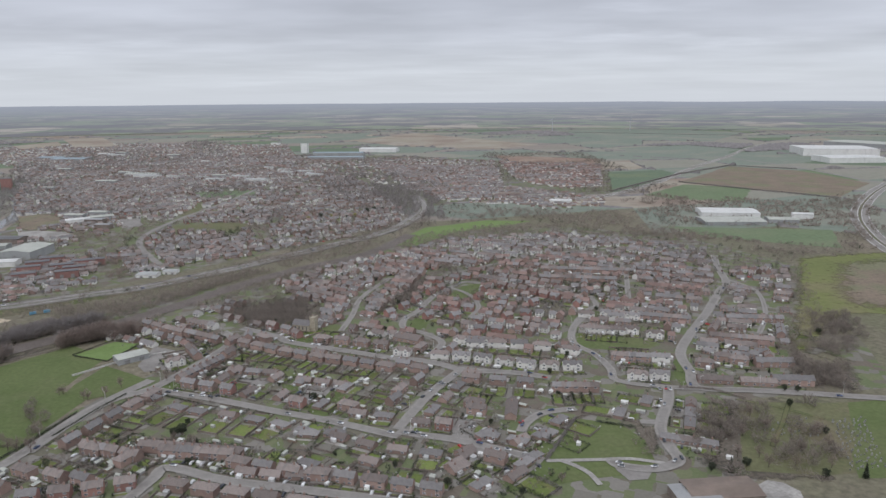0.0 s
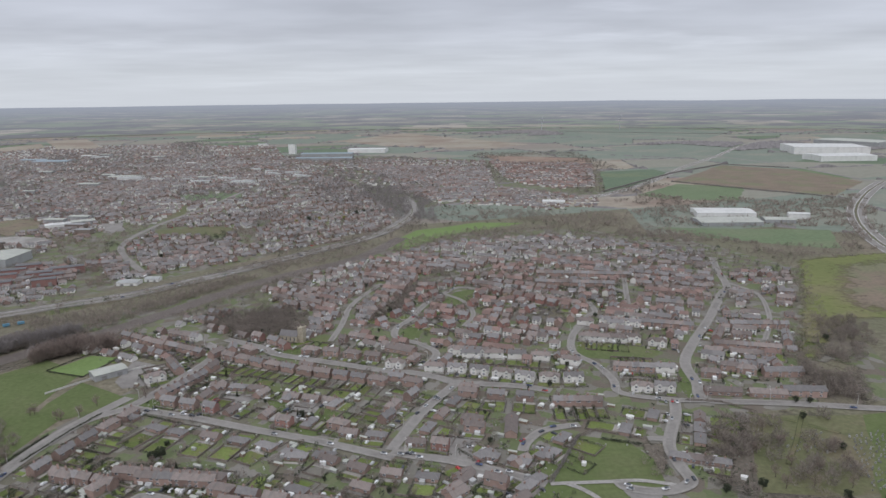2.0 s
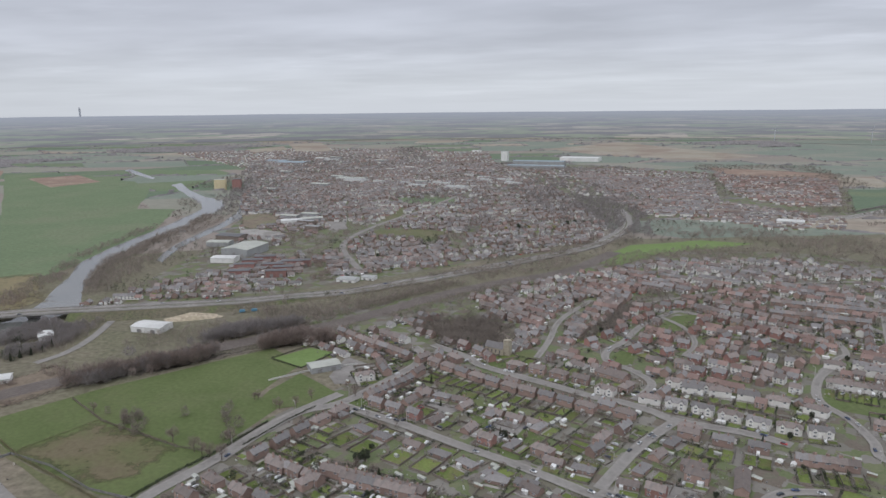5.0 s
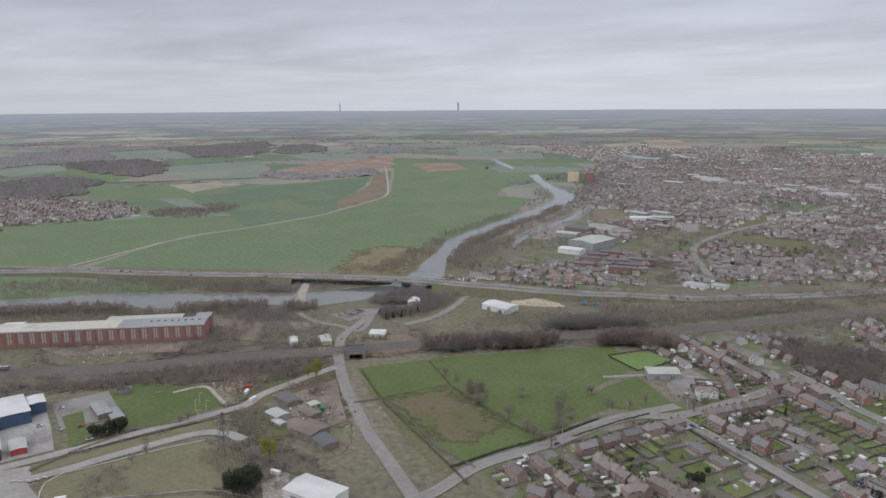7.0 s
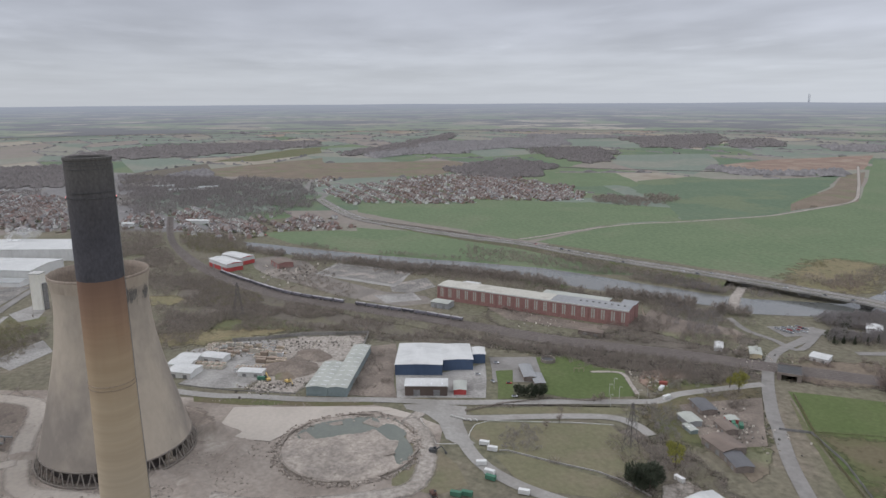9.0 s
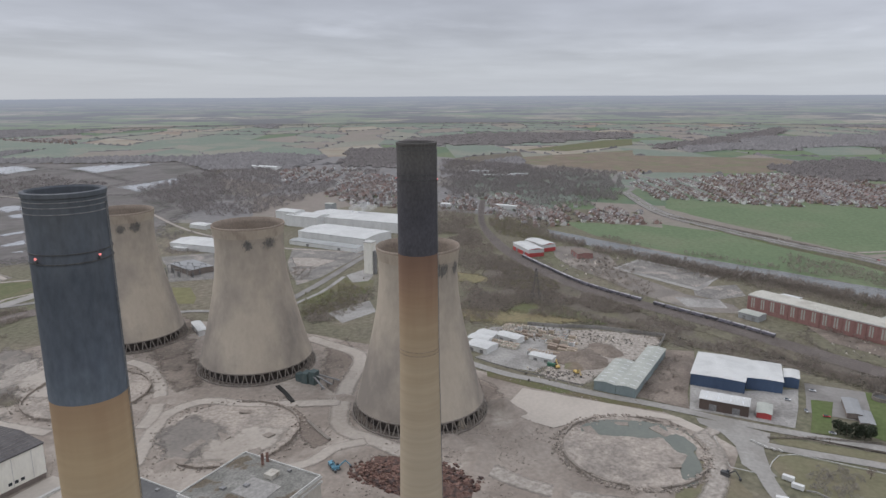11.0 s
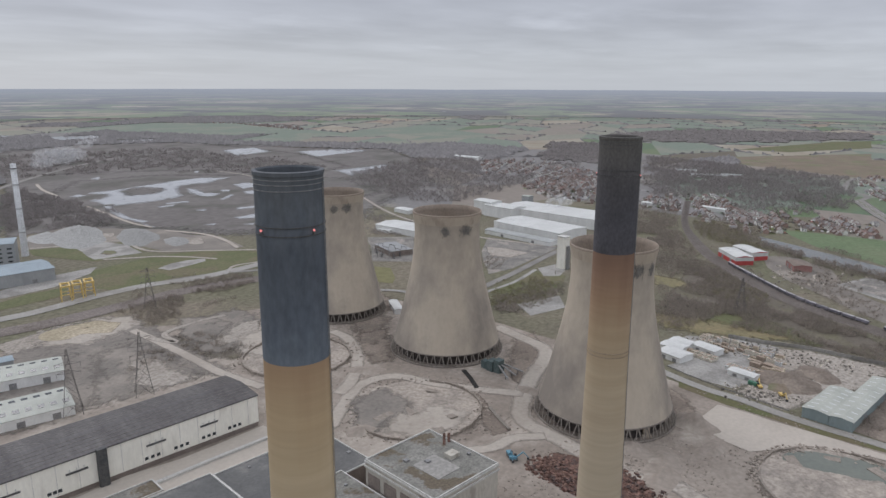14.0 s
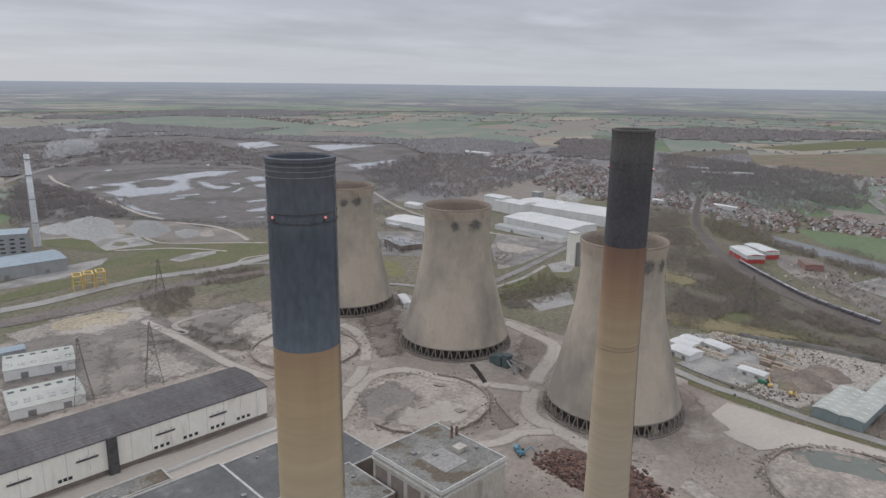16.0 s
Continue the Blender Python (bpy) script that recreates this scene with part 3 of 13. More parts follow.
strip('road', [(274, 769), (257, 707), (243, 654)], 6, asphalt, 'grey tarmac street with pale pavements between houses')
strip('road', [(-58, 570), (-52, 619), (-50, 666), (-41, 708), (-19, 766)], 6, asphalt, 'grey tarmac street with pale pavements between houses')
strip('road', [(-246, 244), (-290, 264), (-331, 282), (-373, 305), (-397, 318), (-448, 352), (-493, 391), (-518, 438), (-540, 476)], 9, asphalt, 'country road passing under the railway embankment')
strip('road', [(-251, 241), (-247, 259), (-247, 298), (-233, 344), (-219, 406), (-195, 459)], 9, asphalt, 'grey tarmac street with pale pavements between houses')
strip('road', [(-480, 460), (-474, 490), (-483, 535), (-508, 597)], 8, asphalt, 'slip road joining the dual carriageway')
strip('road', [(-540, 476), (-498, 420), (-525, 414), (-553, 407), (-590, 413)], 6, asphalt, 'narrow lane beside the river')
strip('road', [(-552, -140), (-537, -116), (-521, -90), (-507, -61), (-500, -34), (-490, -8), (-483, 17), (-478, 41), (-471, 66), (-459, 105), (-444, 179), (-432, 234), (-430, 251), (-437, 269), (-439, 300), (-440, 342)], 8, worn_road, 'estate road with pale worn tarmac')
strip('road', [(-437, 97), (-431, 118), (-422, 171), (-413, 205), (-399, 217), (-383, 220)], 8, worn_road, 'estate road with pale worn tarmac')
strip('road', [(-458, 90), (-436, 101), (-420, 101), (-392, 101), (-368, 106), (-349, 116), (-335, 127), (-319, 143)], 9, worn_road, 'estate road with pale worn tarmac')
strip('road', [(-452, 85), (-432, 66), (-426, 56)], 7, dust, 'estate road with pale worn tarmac')
patch('yard', [(-484, -46), (-478, -18), (-470, 23), (-462, 57), (-455, 61), (-457, 42), (-453, 25), (-449, 6), (-441, -4), (-427, -20), (-433, -35), (-444, -50), (-462, -49)], clean_slab, 'clean pale concrete slab swept of rubble', 0.4)
patch('field', [(-987, 352), (-1097, 529), (-1111, 676), (-1113, 831), (-1203, 1113), (-2055, 1944), (-1434, 1814), (-1196, 1564), (-1028, 1301), (-936, 1311), (-802, 1051), (-752, 861), (-727, 729), (-716, 661), (-708, 562)], grass_field, 'open green arable field', 0.06)
patch('field', [(-1450, 369), (-1338, 592), (-1243, 720), (-1141, 683), (-1099, 520), (-1027, 399), (-999, 342), (-1082, 269)], grass_field, 'open green arable field', 0.06)
patch('field', [(-1026, 254), (-870, 371), (-762, 428), (-789, 334), (-900, 220)], grass_field, 'green riverside meadow', 0.06)
patch('field', [(-1215, 716), (-1559, 787), (-1672, 1025), (-1620, 1214), (-1642, 1450), (-1427, 1229), (-1165, 885), (-1152, 778)], grass_dark, 'dark green winter crop field', 0.06)
patch('field', [(-1156, 794), (-1183, 913), (-1421, 1233), (-1662, 1480), (-1710, 1591), (-1227, 1134), (-1151, 919)], soil, 'bare brown field strip with stubble', 0.06)
patch('field', [(-1456, 124), (-1424, 209), (-1354, 389), (-1351, 594), (-1231, 700), (-1107, 665), (-1104, 547), (-1062, 436), (-1018, 338), (-1179, 209), (-1330, 112)], grass_field, 'open green arable field', 0.06)
patch('field', [(-1168, 95), (-1111, 188), (-941, 343), (-879, 375), (-781, 433), (-741, 426), (-879, 247), (-1002, 79)], grass_field, 'green riverside meadow', 0.06)
patch('field', [(-1107, 665), (-1108, 824), (-1146, 912), (-1436, 1142), (-1729, 1061), (-1673, 868), (-1466, 759), (-1302, 741)], grass_dark, 'dark green winter crop field', 0.06)
patch('field', [(-1981, 1270), (-2133, 1602), (-2198, 2073), (-1775, 1646), (-1752, 1314)], soil_pink, 'ploughed reddish brown field', 0.06)
patch('field', [(-1848, 1829), (-1767, 1959), (-1534, 1786), (-1568, 1629)], soil_pink, 'ploughed reddish brown field', 0.06)
patch('field', [(-1768, 572), (-1920, 735), (-1869, 897), (-1608, 842), (-1593, 681)], grass_field, 'open green arable field', 0.06)
patch('field', [(-3494, 1354), (-3504, 1791), (-3068, 1680), (-2805, 1356), (-2946, 1206)], hazed_pasture, 'open green arable field', 0.06)
patch('field', [(-2458, 1186), (-2424, 1544), (-2065, 1358), (-1773, 1088), (-1975, 1002), (-2165, 1024)], hazed_pasture, 'open green arable field', 0.06)
patch('field', [(-2829, 743), (-2860, 959), (-2667, 930), (-2634, 792), (-2680, 702)], hazed_pasture, 'open green arable field', 0.06)
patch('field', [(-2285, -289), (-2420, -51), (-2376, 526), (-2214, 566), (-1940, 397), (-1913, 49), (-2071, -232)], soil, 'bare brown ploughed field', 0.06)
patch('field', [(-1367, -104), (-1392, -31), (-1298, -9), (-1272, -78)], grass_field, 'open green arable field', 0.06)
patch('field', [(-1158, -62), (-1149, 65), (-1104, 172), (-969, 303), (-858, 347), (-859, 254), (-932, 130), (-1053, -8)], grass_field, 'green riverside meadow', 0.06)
patch('field', [(-4885, -1830), (-4862, -1298), (-4248, -1018), (-4026, -1351)], hazed_pasture, 'open green arable field', 0.06)
patch('field', [(-3163, 131), (-3181, 335), (-2878, 397), (-2761, 158)], hazed_pasture, 'open green arable field', 0.06)
patch('field', [(-2802, 667), (-2942, 903), (-2603, 938), (-2506, 683)], hazed_pasture, 'open green arable field', 0.06)
patch('field', [(-3198, 1440), (-3288, 1788), (-2782, 1462), (-2821, 1324)], hazed_pasture, 'open green arable field', 0.06)
patch('field', [(-1982, -3192), (-2601, -3291), (-2749, -2878), (-2505, -2150), (-2045, -2141), (-2005, -2726)], hazed_pasture, 'open green arable field', 0.06)
patch('field', [(-2675, -1953), (-3124, -1920), (-2818, -1432), (-2725, -1182), (-2518, -1310), (-2516, -1562)], hazed_pasture, 'open green arable field', 0.06)
patch('field', [(-2275, -292), (-2624, 90), (-2127, 79), (-2003, -131)], soil, 'bare brown ploughed field', 0.06)
patch('field', [(-2562, -297), (-3111, -26), (-3212, 102), (-2862, 95), (-2538, -142)], grass_dry, 'open green arable field', 0.06)
patch('field', [(-4532, -3896), (-5686, -3894), (-4601, -3042), (-3832, -3091)], hazed_pasture, 'open green arable field', 0.06)
patch('field', [(-5228, -2467), (-6654, -2072), (-5461, -1517), (-4115, -1704)], hazed_pasture, 'open green arable field', 0.06)
patch('meadow', [(528, 838), (584, 855), (672, 871), (713, 847), (523, 586), (449, 597), (404, 557), (358, 496), (340, 497), (393, 592)], olive_grass, 'yellow-green field beside houses', 0.06)
patch('meadow', [(563, 810), (650, 837), (690, 815), (543, 613), (497, 609), (468, 627), (496, 704)], soil, 'bare brown middle of the field', 0.1)
patch('field', [(422, 1085), (529, 1065), (692, 1034), (627, 899), (556, 936), (471, 995)], grass_field, 'open green arable field', 0.06)
patch('field', [(675, 1686), (978, 2071), (1117, 1931), (1137, 1627), (926, 1400), (778, 1561)], soil, 'bare brown ploughed field', 0.06)
patch('field', [(517, 1465), (672, 1639), (803, 1558), (689, 1344), (556, 1400)], grass_field, 'open green arable field', 0.06)
patch('field', [(560, 1931), (736, 1985), (741, 1861), (502, 1543), (462, 1518)], grass_dark, 'open green arable field', 0.06)
patch('field', [(-33, 970), (25, 1098), (136, 1162), (214, 1149), (159, 1106), (70, 1050), (7, 950)], grass_bright, 'pale green meadow curving beside a wood', 0.06)
patch('building_site', [(293, 2567), (654, 2386), (464, 1599), (357, 1612), (282, 1866)], soil_pink, 'reddish bare earth of a building site', 0.06)
patch('field', [(-355, 3549), (-14, 4253), (557, 3115), (326, 2878), (-57, 3084)], stubble, 'pale bare earth far away', 0.06)
patch('field', [(790, 4489), (1432, 4650), (1930, 4048), (1431, 3270), (961, 3462)], hazed_pasture, 'open green arable field', 0.06)
patch('field', [(845, 2849), (1201, 3028), (1333, 2759), (1013, 2375), (824, 2479)], hazed_pasture, 'open green arable field', 0.06)
patch('field', [(-545, 4121), (-294, 4320), (-305, 3633), (-443, 3567)], hazed_pasture, 'open green arable field', 0.06)
patch('field', [(2102, 3516), (2501, 3533), (2110, 2964), (1953, 3076)], hazed_pasture, 'open green arable field', 0.06)
patch('field', [(-1932, 3358), (-1883, 3674), (-1673, 3310), (-1735, 3051)], stubble, 'pale sandy field beyond the town', 0.06)
patch('field', [(-1955, 3877), (-1823, 4057), (-1392, 3259), (-1542, 3146)], stubble, 'pale field beyond the town', 0.06)
patch('park', [(-518, 1576), (-386, 1618), (-357, 1521), (-448, 1471)], grass_field, 'small green park among houses', 0.06)
patch('lawn', [(246, 396), (346, 396), (281, 301), (251, 299), (209, 306)], grass_dry, 'cemetery grass with bare trees', 0.06)
patch('lawn', [(325, 394), (346, 397), (372, 393), (298, 294), (271, 295)], turf, 'bright green cemetery lawn', 0.06)
patch('lawn', [(158, 533), (177, 546), (214, 543), (231, 526), (224, 513), (190, 505), (162, 514)], turf, 'oval green among white houses', 0.06)
patch('lawn', [(65, 289), (84, 332), (109, 375), (128, 377), (153, 368), (162, 346), (160, 318), (141, 305), (117, 301)], turf, 'mown recreation ground', 0.06)
patch('lawn', [(237, 490), (228, 478), (218, 446), (217, 428), (226, 435), (232, 461)], turf, 'grass verge beside the road', 0.06)
patch('lawn', [(5, 588), (13, 606), (25, 598), (23, 573), (11, 567)], turf, 'small round green among brick houses', 0.06)
patch('lawn', [(45, 678), (66, 724), (90, 734), (84, 699), (60, 666)], turf, 'small green among brick houses', 0.06)
patch('lawn', [(-185, 445), (-177, 456), (-156, 439), (-159, 431)], turf, 'small corner lawn', 0.06)
patch('lawn', [(-99, 543), (-89, 563), (-77, 581), (-62, 586), (-58, 568), (-71, 548), (-88, 537)], turf, 'churchyard grass', 0.06)
patch('playing_field', [(-425, 352), (-384, 425), (-296, 542), (-252, 510), (-257, 443), (-230, 424), (-241, 356), (-255, 297), (-276, 295), (-364, 322)], turf, 'large green playing field with bare trees', 0.06)
patch('meadow', [(-365, 324), (-344, 374), (-298, 366), (-266, 355), (-268, 313), (-287, 301)], grass_worn, 'worn brown sports pitch', 0.12)
patch('bowling_green', [(-282, 518), (-263, 550), (-238, 544), (-249, 504)], grass_bright, 'square bowling green inside a hedge', 0.14)
patch('lawn', [(-122, 522), (-100, 461), (-76, 419), (-56, 389), (-45, 390), (-35, 421), (-62, 447), (-93, 476), (-115, 526)], turf, 'rough green verge beside the playing field', 0.05)
patch('verge', [(-417, 346), (-367, 319), (-265, 278), (-237, 277), (-257, 284), (-352, 317)], grass_dry, 'rough grass verge', 0.06)
patch('lawn', [(-782, 255), (-790, 271), (-745, 312), (-724, 299), (-746, 266)], turf, 'green lawn behind the brick works', 0.06)
patch('lawn', [(-531, 193), (-528, 221), (-500, 234), (-487, 252), (-441, 238), (-444, 218), (-446, 193), (-461, 173)], turf, 'green sports lawn beside the depot', 0.06)
patch('lawn', [(-410, 106), (-425, 116), (-403, 200), (-391, 202), (-381, 208), (-359, 207), (-337, 185), (-344, 173), (-364, 148), (-381, 129), (-385, 117), (-397, 110)], faded_turf, 'rough olive grass between roads', 0.06)
patch('lawn', [(-380, 115), (-379, 129), (-359, 150), (-340, 171), (-318, 182), (-324, 157), (-338, 128), (-354, 119)], faded_turf, 'rough olive grass between roads', 0.06)
patch('verge', [(-512, -78), (-496, -38), (-486, -10), (-479, 17), (-472, 50), (-467, 50), (-473, 12), (-481, -16), (-487, -42), (-500, -76)], grass_worn, 'rough brown verge beside the estate road', 0.06)
patch('verge', [(-468, 75), (-476, 88), (-455, 93), (-451, 80)], faded_turf, 'grass verge', 0.06)
patch('lawn', [(-430, 58), (-423, 73), (-375, 90), (-351, 91), (-345, 72), (-360, 49)], faded_turf, 'rough grass beside the demolition site', 0.06)
patch('verge', [(-447, 112), (-437, 176), (-426, 219), (-416, 231), (-417, 207), (-429, 160), (-437, 117)], faded_turf, 'grass verge', 0.06)
patch('meadow', [(-682, -94), (-711, -56), (-688, -21), (-644, 17), (-641, -7), (-632, -43), (-650, -87)], grass_dry, 'olive rough meadow among scrub', 0.06)
patch('meadow', [(-662, -140), (-670, -100), (-666, -45), (-649, -4), (-634, -30), (-619, -86), (-623, -123)], straw, 'straw coloured reeds', 0.06)
patch('meadow', [(-800, -166), (-799, -136), (-770, -111), (-754, -135), (-759, -158)], straw, 'straw coloured reeds', 0.06)
patch('ash_land', [(-522, -991), (-1234, -2311), (-1550, -2196), (-1790, -1902), (-1855, -1543), (-1952, -1308), (-1697, -1020), (-1357, -783), (-1099, -719), (-886, -642), (-765, -632), (-658, -812), (-608, -973)], ash, 'dark brown heath round the lagoons', 0.021)
patch('ash_land', [(-705, -1264), (-933, -1468), (-1107, -1404), (-1224, -1205), (-1300, -975), (-1152, -778), (-982, -785), (-737, -723), (-684, -831), (-651, -957)], ash, 'dark brown ash land around the lagoon', 0.03)
patch('ash_land', [(-1156, -2244), (-1476, -2315), (-1756, -2129), (-1766, -1876), (-1682, -1441), (-1483, -1114), (-1279, -1094), (-1233, -1349), (-1058, -1548), (-859, -1674)], ash, 'dark brown marsh and ash land', 0.03)
patch('river', [(-1257, 1746), (-1080, 1555), (-927, 1392), (-884, 1328), (-830, 1152), (-803, 1030), (-779, 923), (-748, 822), (-678, 704), (-635, 633), (-615, 590), (-604, 550), (-572, 620), (-627, 683), (-691, 780), (-726, 868), (-749, 965), (-769, 1090), (-812, 1224), (-820, 1273), (-850, 1368), (-922, 1475), (-991, 1511), (-1108, 1622), (-1258, 1795)], water, 'grey river reflecting an overcast sky', 0.1)
patch('canal', [(-941, 1570), (-856, 1446), (-771, 1283), (-733, 1156), (-707, 1036), (-684, 941), (-642, 843), (-627, 837), (-664, 930), (-685, 1023), (-705, 1135), (-724, 1226), (-741, 1295), (-796, 1405), (-885, 1518)], water, 'narrow grey canal', 0.1)
patch('river', [(-1728, 2139), (-1559, 1989), (-1423, 1884), (-1443, 1923), (-1575, 2042), (-1751, 2195)], water, 'far bend of the grey river', 0.1)
patch('river', [(-1088, -84), (-1030, -10), (-967, 75), (-916, 158), (-865, 243), (-829, 300), (-776, 352), (-725, 394), (-694, 423), (-667, 445), (-643, 477), (-624, 522), (-608, 554), (-572, 620), (-566, 565), (-568, 526), (-580, 486), (-597, 443), (-630, 420), (-674, 373), (-717, 324), (-783, 270), (-832, 201), (-866, 136), (-917, 70), (-970, 0), (-1030, -70)], water, 'grey river reflecting an overcast sky', 0.12)
patch('lagoon', [(-1388, -1096), (-1569, -1065), (-1501, -983), (-1325, -994)], lagoon_water, 'pale lagoon', 0.1)
patch('lagoon', [(-1618, -1744), (-1761, -1735), (-1674, -1575), (-1519, -1566)], lagoon_water, 'pale lagoon', 0.1)
patch('lagoon', [(-1718, -1519), (-1910, -1439), (-1868, -1326), (-1623, -1346)], lagoon_water, 'pale lagoon', 0.1)
patch('lagoon', [(-1595, -3087), (-1630, -2939), (-1545, -2788), (-1480, -2866)], lagoon_water, 'pale lagoon', 0.1)
patch('lagoon', [(-1632, -2782), (-1863, -2720), (-1716, -2488), (-1538, -2480)], lagoon_water, 'pale lagoon', 0.1)
patch('lagoon', [(-1701, -2414), (-1844, -2334), (-1718, -2175), (-1631, -2283)], lagoon_water, 'pale lagoon', 0.1)
patch('basin_water', [(-412 + 26 * math.cos(0.2 * k) - 14, 32 + 36 * math.sin(0.2 * k)) for k in range(31)], basin_water, 'green-grey water in a demolished basin', 0.62, True)
patch('basin_water', [(-398 + 24 * math.cos(0.25 * k), 56 + 11 * math.sin(0.25 * k)) for k in range(25)], basin_water, 'green-grey water in a demolished basin', 0.61, True)
patch('yard', [(-452, -55), (-484, -47), (-481, -25), (-473, 0), (-467, 32), (-461, 60), (-445, 77), (-437, 82), (-440, 71), (-456, 51), (-461, 24), (-455, 4), (-442, -11), (-430, -20), (-435, -38)], clean_slab, 'pale sandy graded yard', 0.1)
patch('yard', [(-537, -92), (-552, -82), (-585, -100), (-612, -92), (-625, -58), (-622, -19), (-541, -26), (-517, -42), (-522, -66)], concrete, 'grey concrete timber yard', 0.1)
patch('yard', [(-515, -42), (-538, -28), (-620, -22), (-628, 3), (-619, 60), (-577, 52), (-510, 5), (-497, -8), (-507, -33)], dust, 'earthy aggregate yard', 0.1)
patch('yard', [(-488, 33), (-587, 60), (-589, 83), (-475, 68)], site_dark, 'bare brown plot beside the depot', 0.1)
patch('yard', [(-518, 73), (-515, 112), (-526, 148), (-461, 131), (-475, 68)], concrete, 'concrete depot yard', 0.12)
patch('yard', [(-963, -67), (-975, -30), (-927, 12), (-855, 26), (-820, 47), (-761, 92), (-731, 136), (-704, 141), (-700, 104), (-748, 49), (-812, 3), (-848, -27), (-903, -55)], site_grey, 'earthy depot yard with tracks and vehicles', 0.1)
patch('slab', [(-862, 24), (-903, 51), (-843, 137), (-789, 106)], asphalt_old, 'broad grey concrete foundation slab', 0.16)
patch('yard', [(-860, 18), (-914, 51), (-846, 142), (-777, 107)], concrete, 'pale concrete yard round a slab', 0.13)
patch('slab', [(-748, 80), (-747, 125), (-718, 129), (-715, 90)], concrete, 'pale concrete foundation slab', 0.16)
patch('yard', [(-790, 103), (-811, 151), (-767, 154), (-747, 122), (-758, 102)], asphalt_old, 'grey gravel yard beside the works', 0.12)
patch('yard', [(-539, 155), (-531, 193), (-501, 187), (-481, 175), (-488, 144)], asphalt, 'tarmac car park of the depot office', 0.12)
patch('yard', [(-652, 351), (-591, 329), (-567, 364), (-551, 399), (-506, 366), (-534, 338), (-578, 313)], soil, 'brown dirt yard beside the river', 0.1)
patch('yard', [(-484, 265), (-485, 289), (-465, 302), (-457, 287), (-443, 255), (-464, 252)], soil_pink, 'reddish dirt scrapyard', 0.1)
patch('yard', [(-423, 259), (-432, 282), (-396, 297), (-368, 277), (-375, 247)], soil, 'dirt farmyard with sheds', 0.1)
patch('yard', [(-367, 245), (-371, 276), (-349, 284), (-325, 264), (-318, 247), (-340, 251)], soil, 'dirt farmyard with sheds', 0.1)
patch('yard', [(-328, 197), (-330, 214), (-313, 220), (-297, 203), (-310, 187)], dust, 'pale dirt yard', 0.1)
patch('car_park', [(38, 354), (39, 383), (61, 379), (53, 364), (51, 349)], asphalt, 'tarmac car park between bungalows', 0.12)
patch('car_park', [(51, 348), (76, 334), (66, 321), (51, 325)], asphalt, 'tarmac car park', 0.12)
patch('car_park', [(-134, 431), (-128, 465), (-98, 456), (-115, 423)], asphalt, 'tarmac court among bungalows', 0.12)
patch('car_park', [(-82, 419), (-68, 444), (-49, 439), (-58, 405)], asphalt, 'tarmac court among bungalows', 0.12)
patch('car_park', [(-218, 490), (-221, 536), (-194, 522), (-184, 482), (-207, 476)], asphalt, 'school tarmac yard', 0.12)
patch('lawn', [(-251, 438), (-252, 452), (-244, 491), (-196, 458), (-204, 440), (-229, 424)], turf, 'rough mown grass behind the club', 0.1)
patch('ground_patch', [(-264, -530), (-289, -554), (-367, -560), (-401, -542), (-388, -472), (-370, -404), (-356, -364), (-324, -414), (-251, -410), (-207, -422)], site_grey, 'old grey gravel of the switching yard', 0.1)
patch('ground_patch', [(-318, -571), (-337, -590), (-362, -581), (-386, -578), (-408, -552), (-398, -524), (-362, -516), (-335, -520), (-314, -539)], pale_sand, 'pale dusty ground round a sandy patch', 0.12)
patch('yard', [(-348, -580), (-379, -570), (-387, -543), (-366, -528), (-344, -554)], sand, 'tan sandy ground', 0.13)
patch('arena', [(-342 + 18 * math.cos(0.35 * k), -563 + 17 * math.sin(0.35 * k)) for k in range(18)], sand, 'round sandy patch', 0.14)
patch('yard', [(-293, -586), (-324, -583), (-347, -586), (-383, -573), (-395, -537), (-382, -506), (-319, -491), (-286, -530)], dust, 'pale dusty ground', 0.08)
patch('ground_patch', [(-380, -464), (-431, -498), (-472, -490), (-465, -444), (-415, -395), (-369, -412)], site_grey, 'dark grey gravel yard', 0.1)
patch('lawn', [(-509, -905), (-564, -875), (-605, -833), (-579, -764), (-514, -765), (-502, -814), (-492, -861)], grass_dry, 'green landscaped bank', 0.1)
patch('lawn', [(-479, -732), (-558, -730), (-619, -703), (-664, -636), (-601, -575), (-561, -594), (-514, -627), (-449, -630), (-443, -662)], grass_dry, 'green landscaped bank', 0.1)
patch('lawn', [(-351, -698), (-394, -704), (-430, -694), (-412, -665), (-375, -671), (-340, -676)], grass_dry, 'green landscaped bank', 0.1)
patch('road', [(-372, -738), (-450, -750), (-499, -744), (-477, -723), (-423, -705), (-376, -710), (-361, -718)], concrete, 'pale plant access road', 0.12)
patch('yard', [(-530, -675), (-552, -681), (-574, -677), (-591, -665), (-584, -655), (-562, -654), (-532, -657)], concrete, 'pale oval pad', 0.14)
patch('yard', [(-544, -858), (-586, -862), (-591, -814), (-572, -758), (-532, -772), (-518, -777)], concrete, 'grey concrete pad with low walls', 0.14)
patch('ground_patch', [(-540, -798), (-555, -810), (-562, -798), (-556, -784), (-543, -782)], soil, 'red-brown earth on the concrete pad', 0.17)
patch('yard', [(-541, -960), (-563, -981), (-603, -994), (-632, -997), (-644, -946), (-665, -896), (-687, -847), (-676, -803), (-693, -747), (-664, -673), (-642, -671), (-593, -743), (-597, -805), (-600, -833), (-567, -859), (-506, -899)], site_grey, 'grey aggregate stockpile ground', 0.1)
patch('yard', [(-592, -908), (-612, -919), (-632, -895), (-613, -875), (-591, -881)], dust, 'pale aggregate spread on the stockpile ground', 0.13)
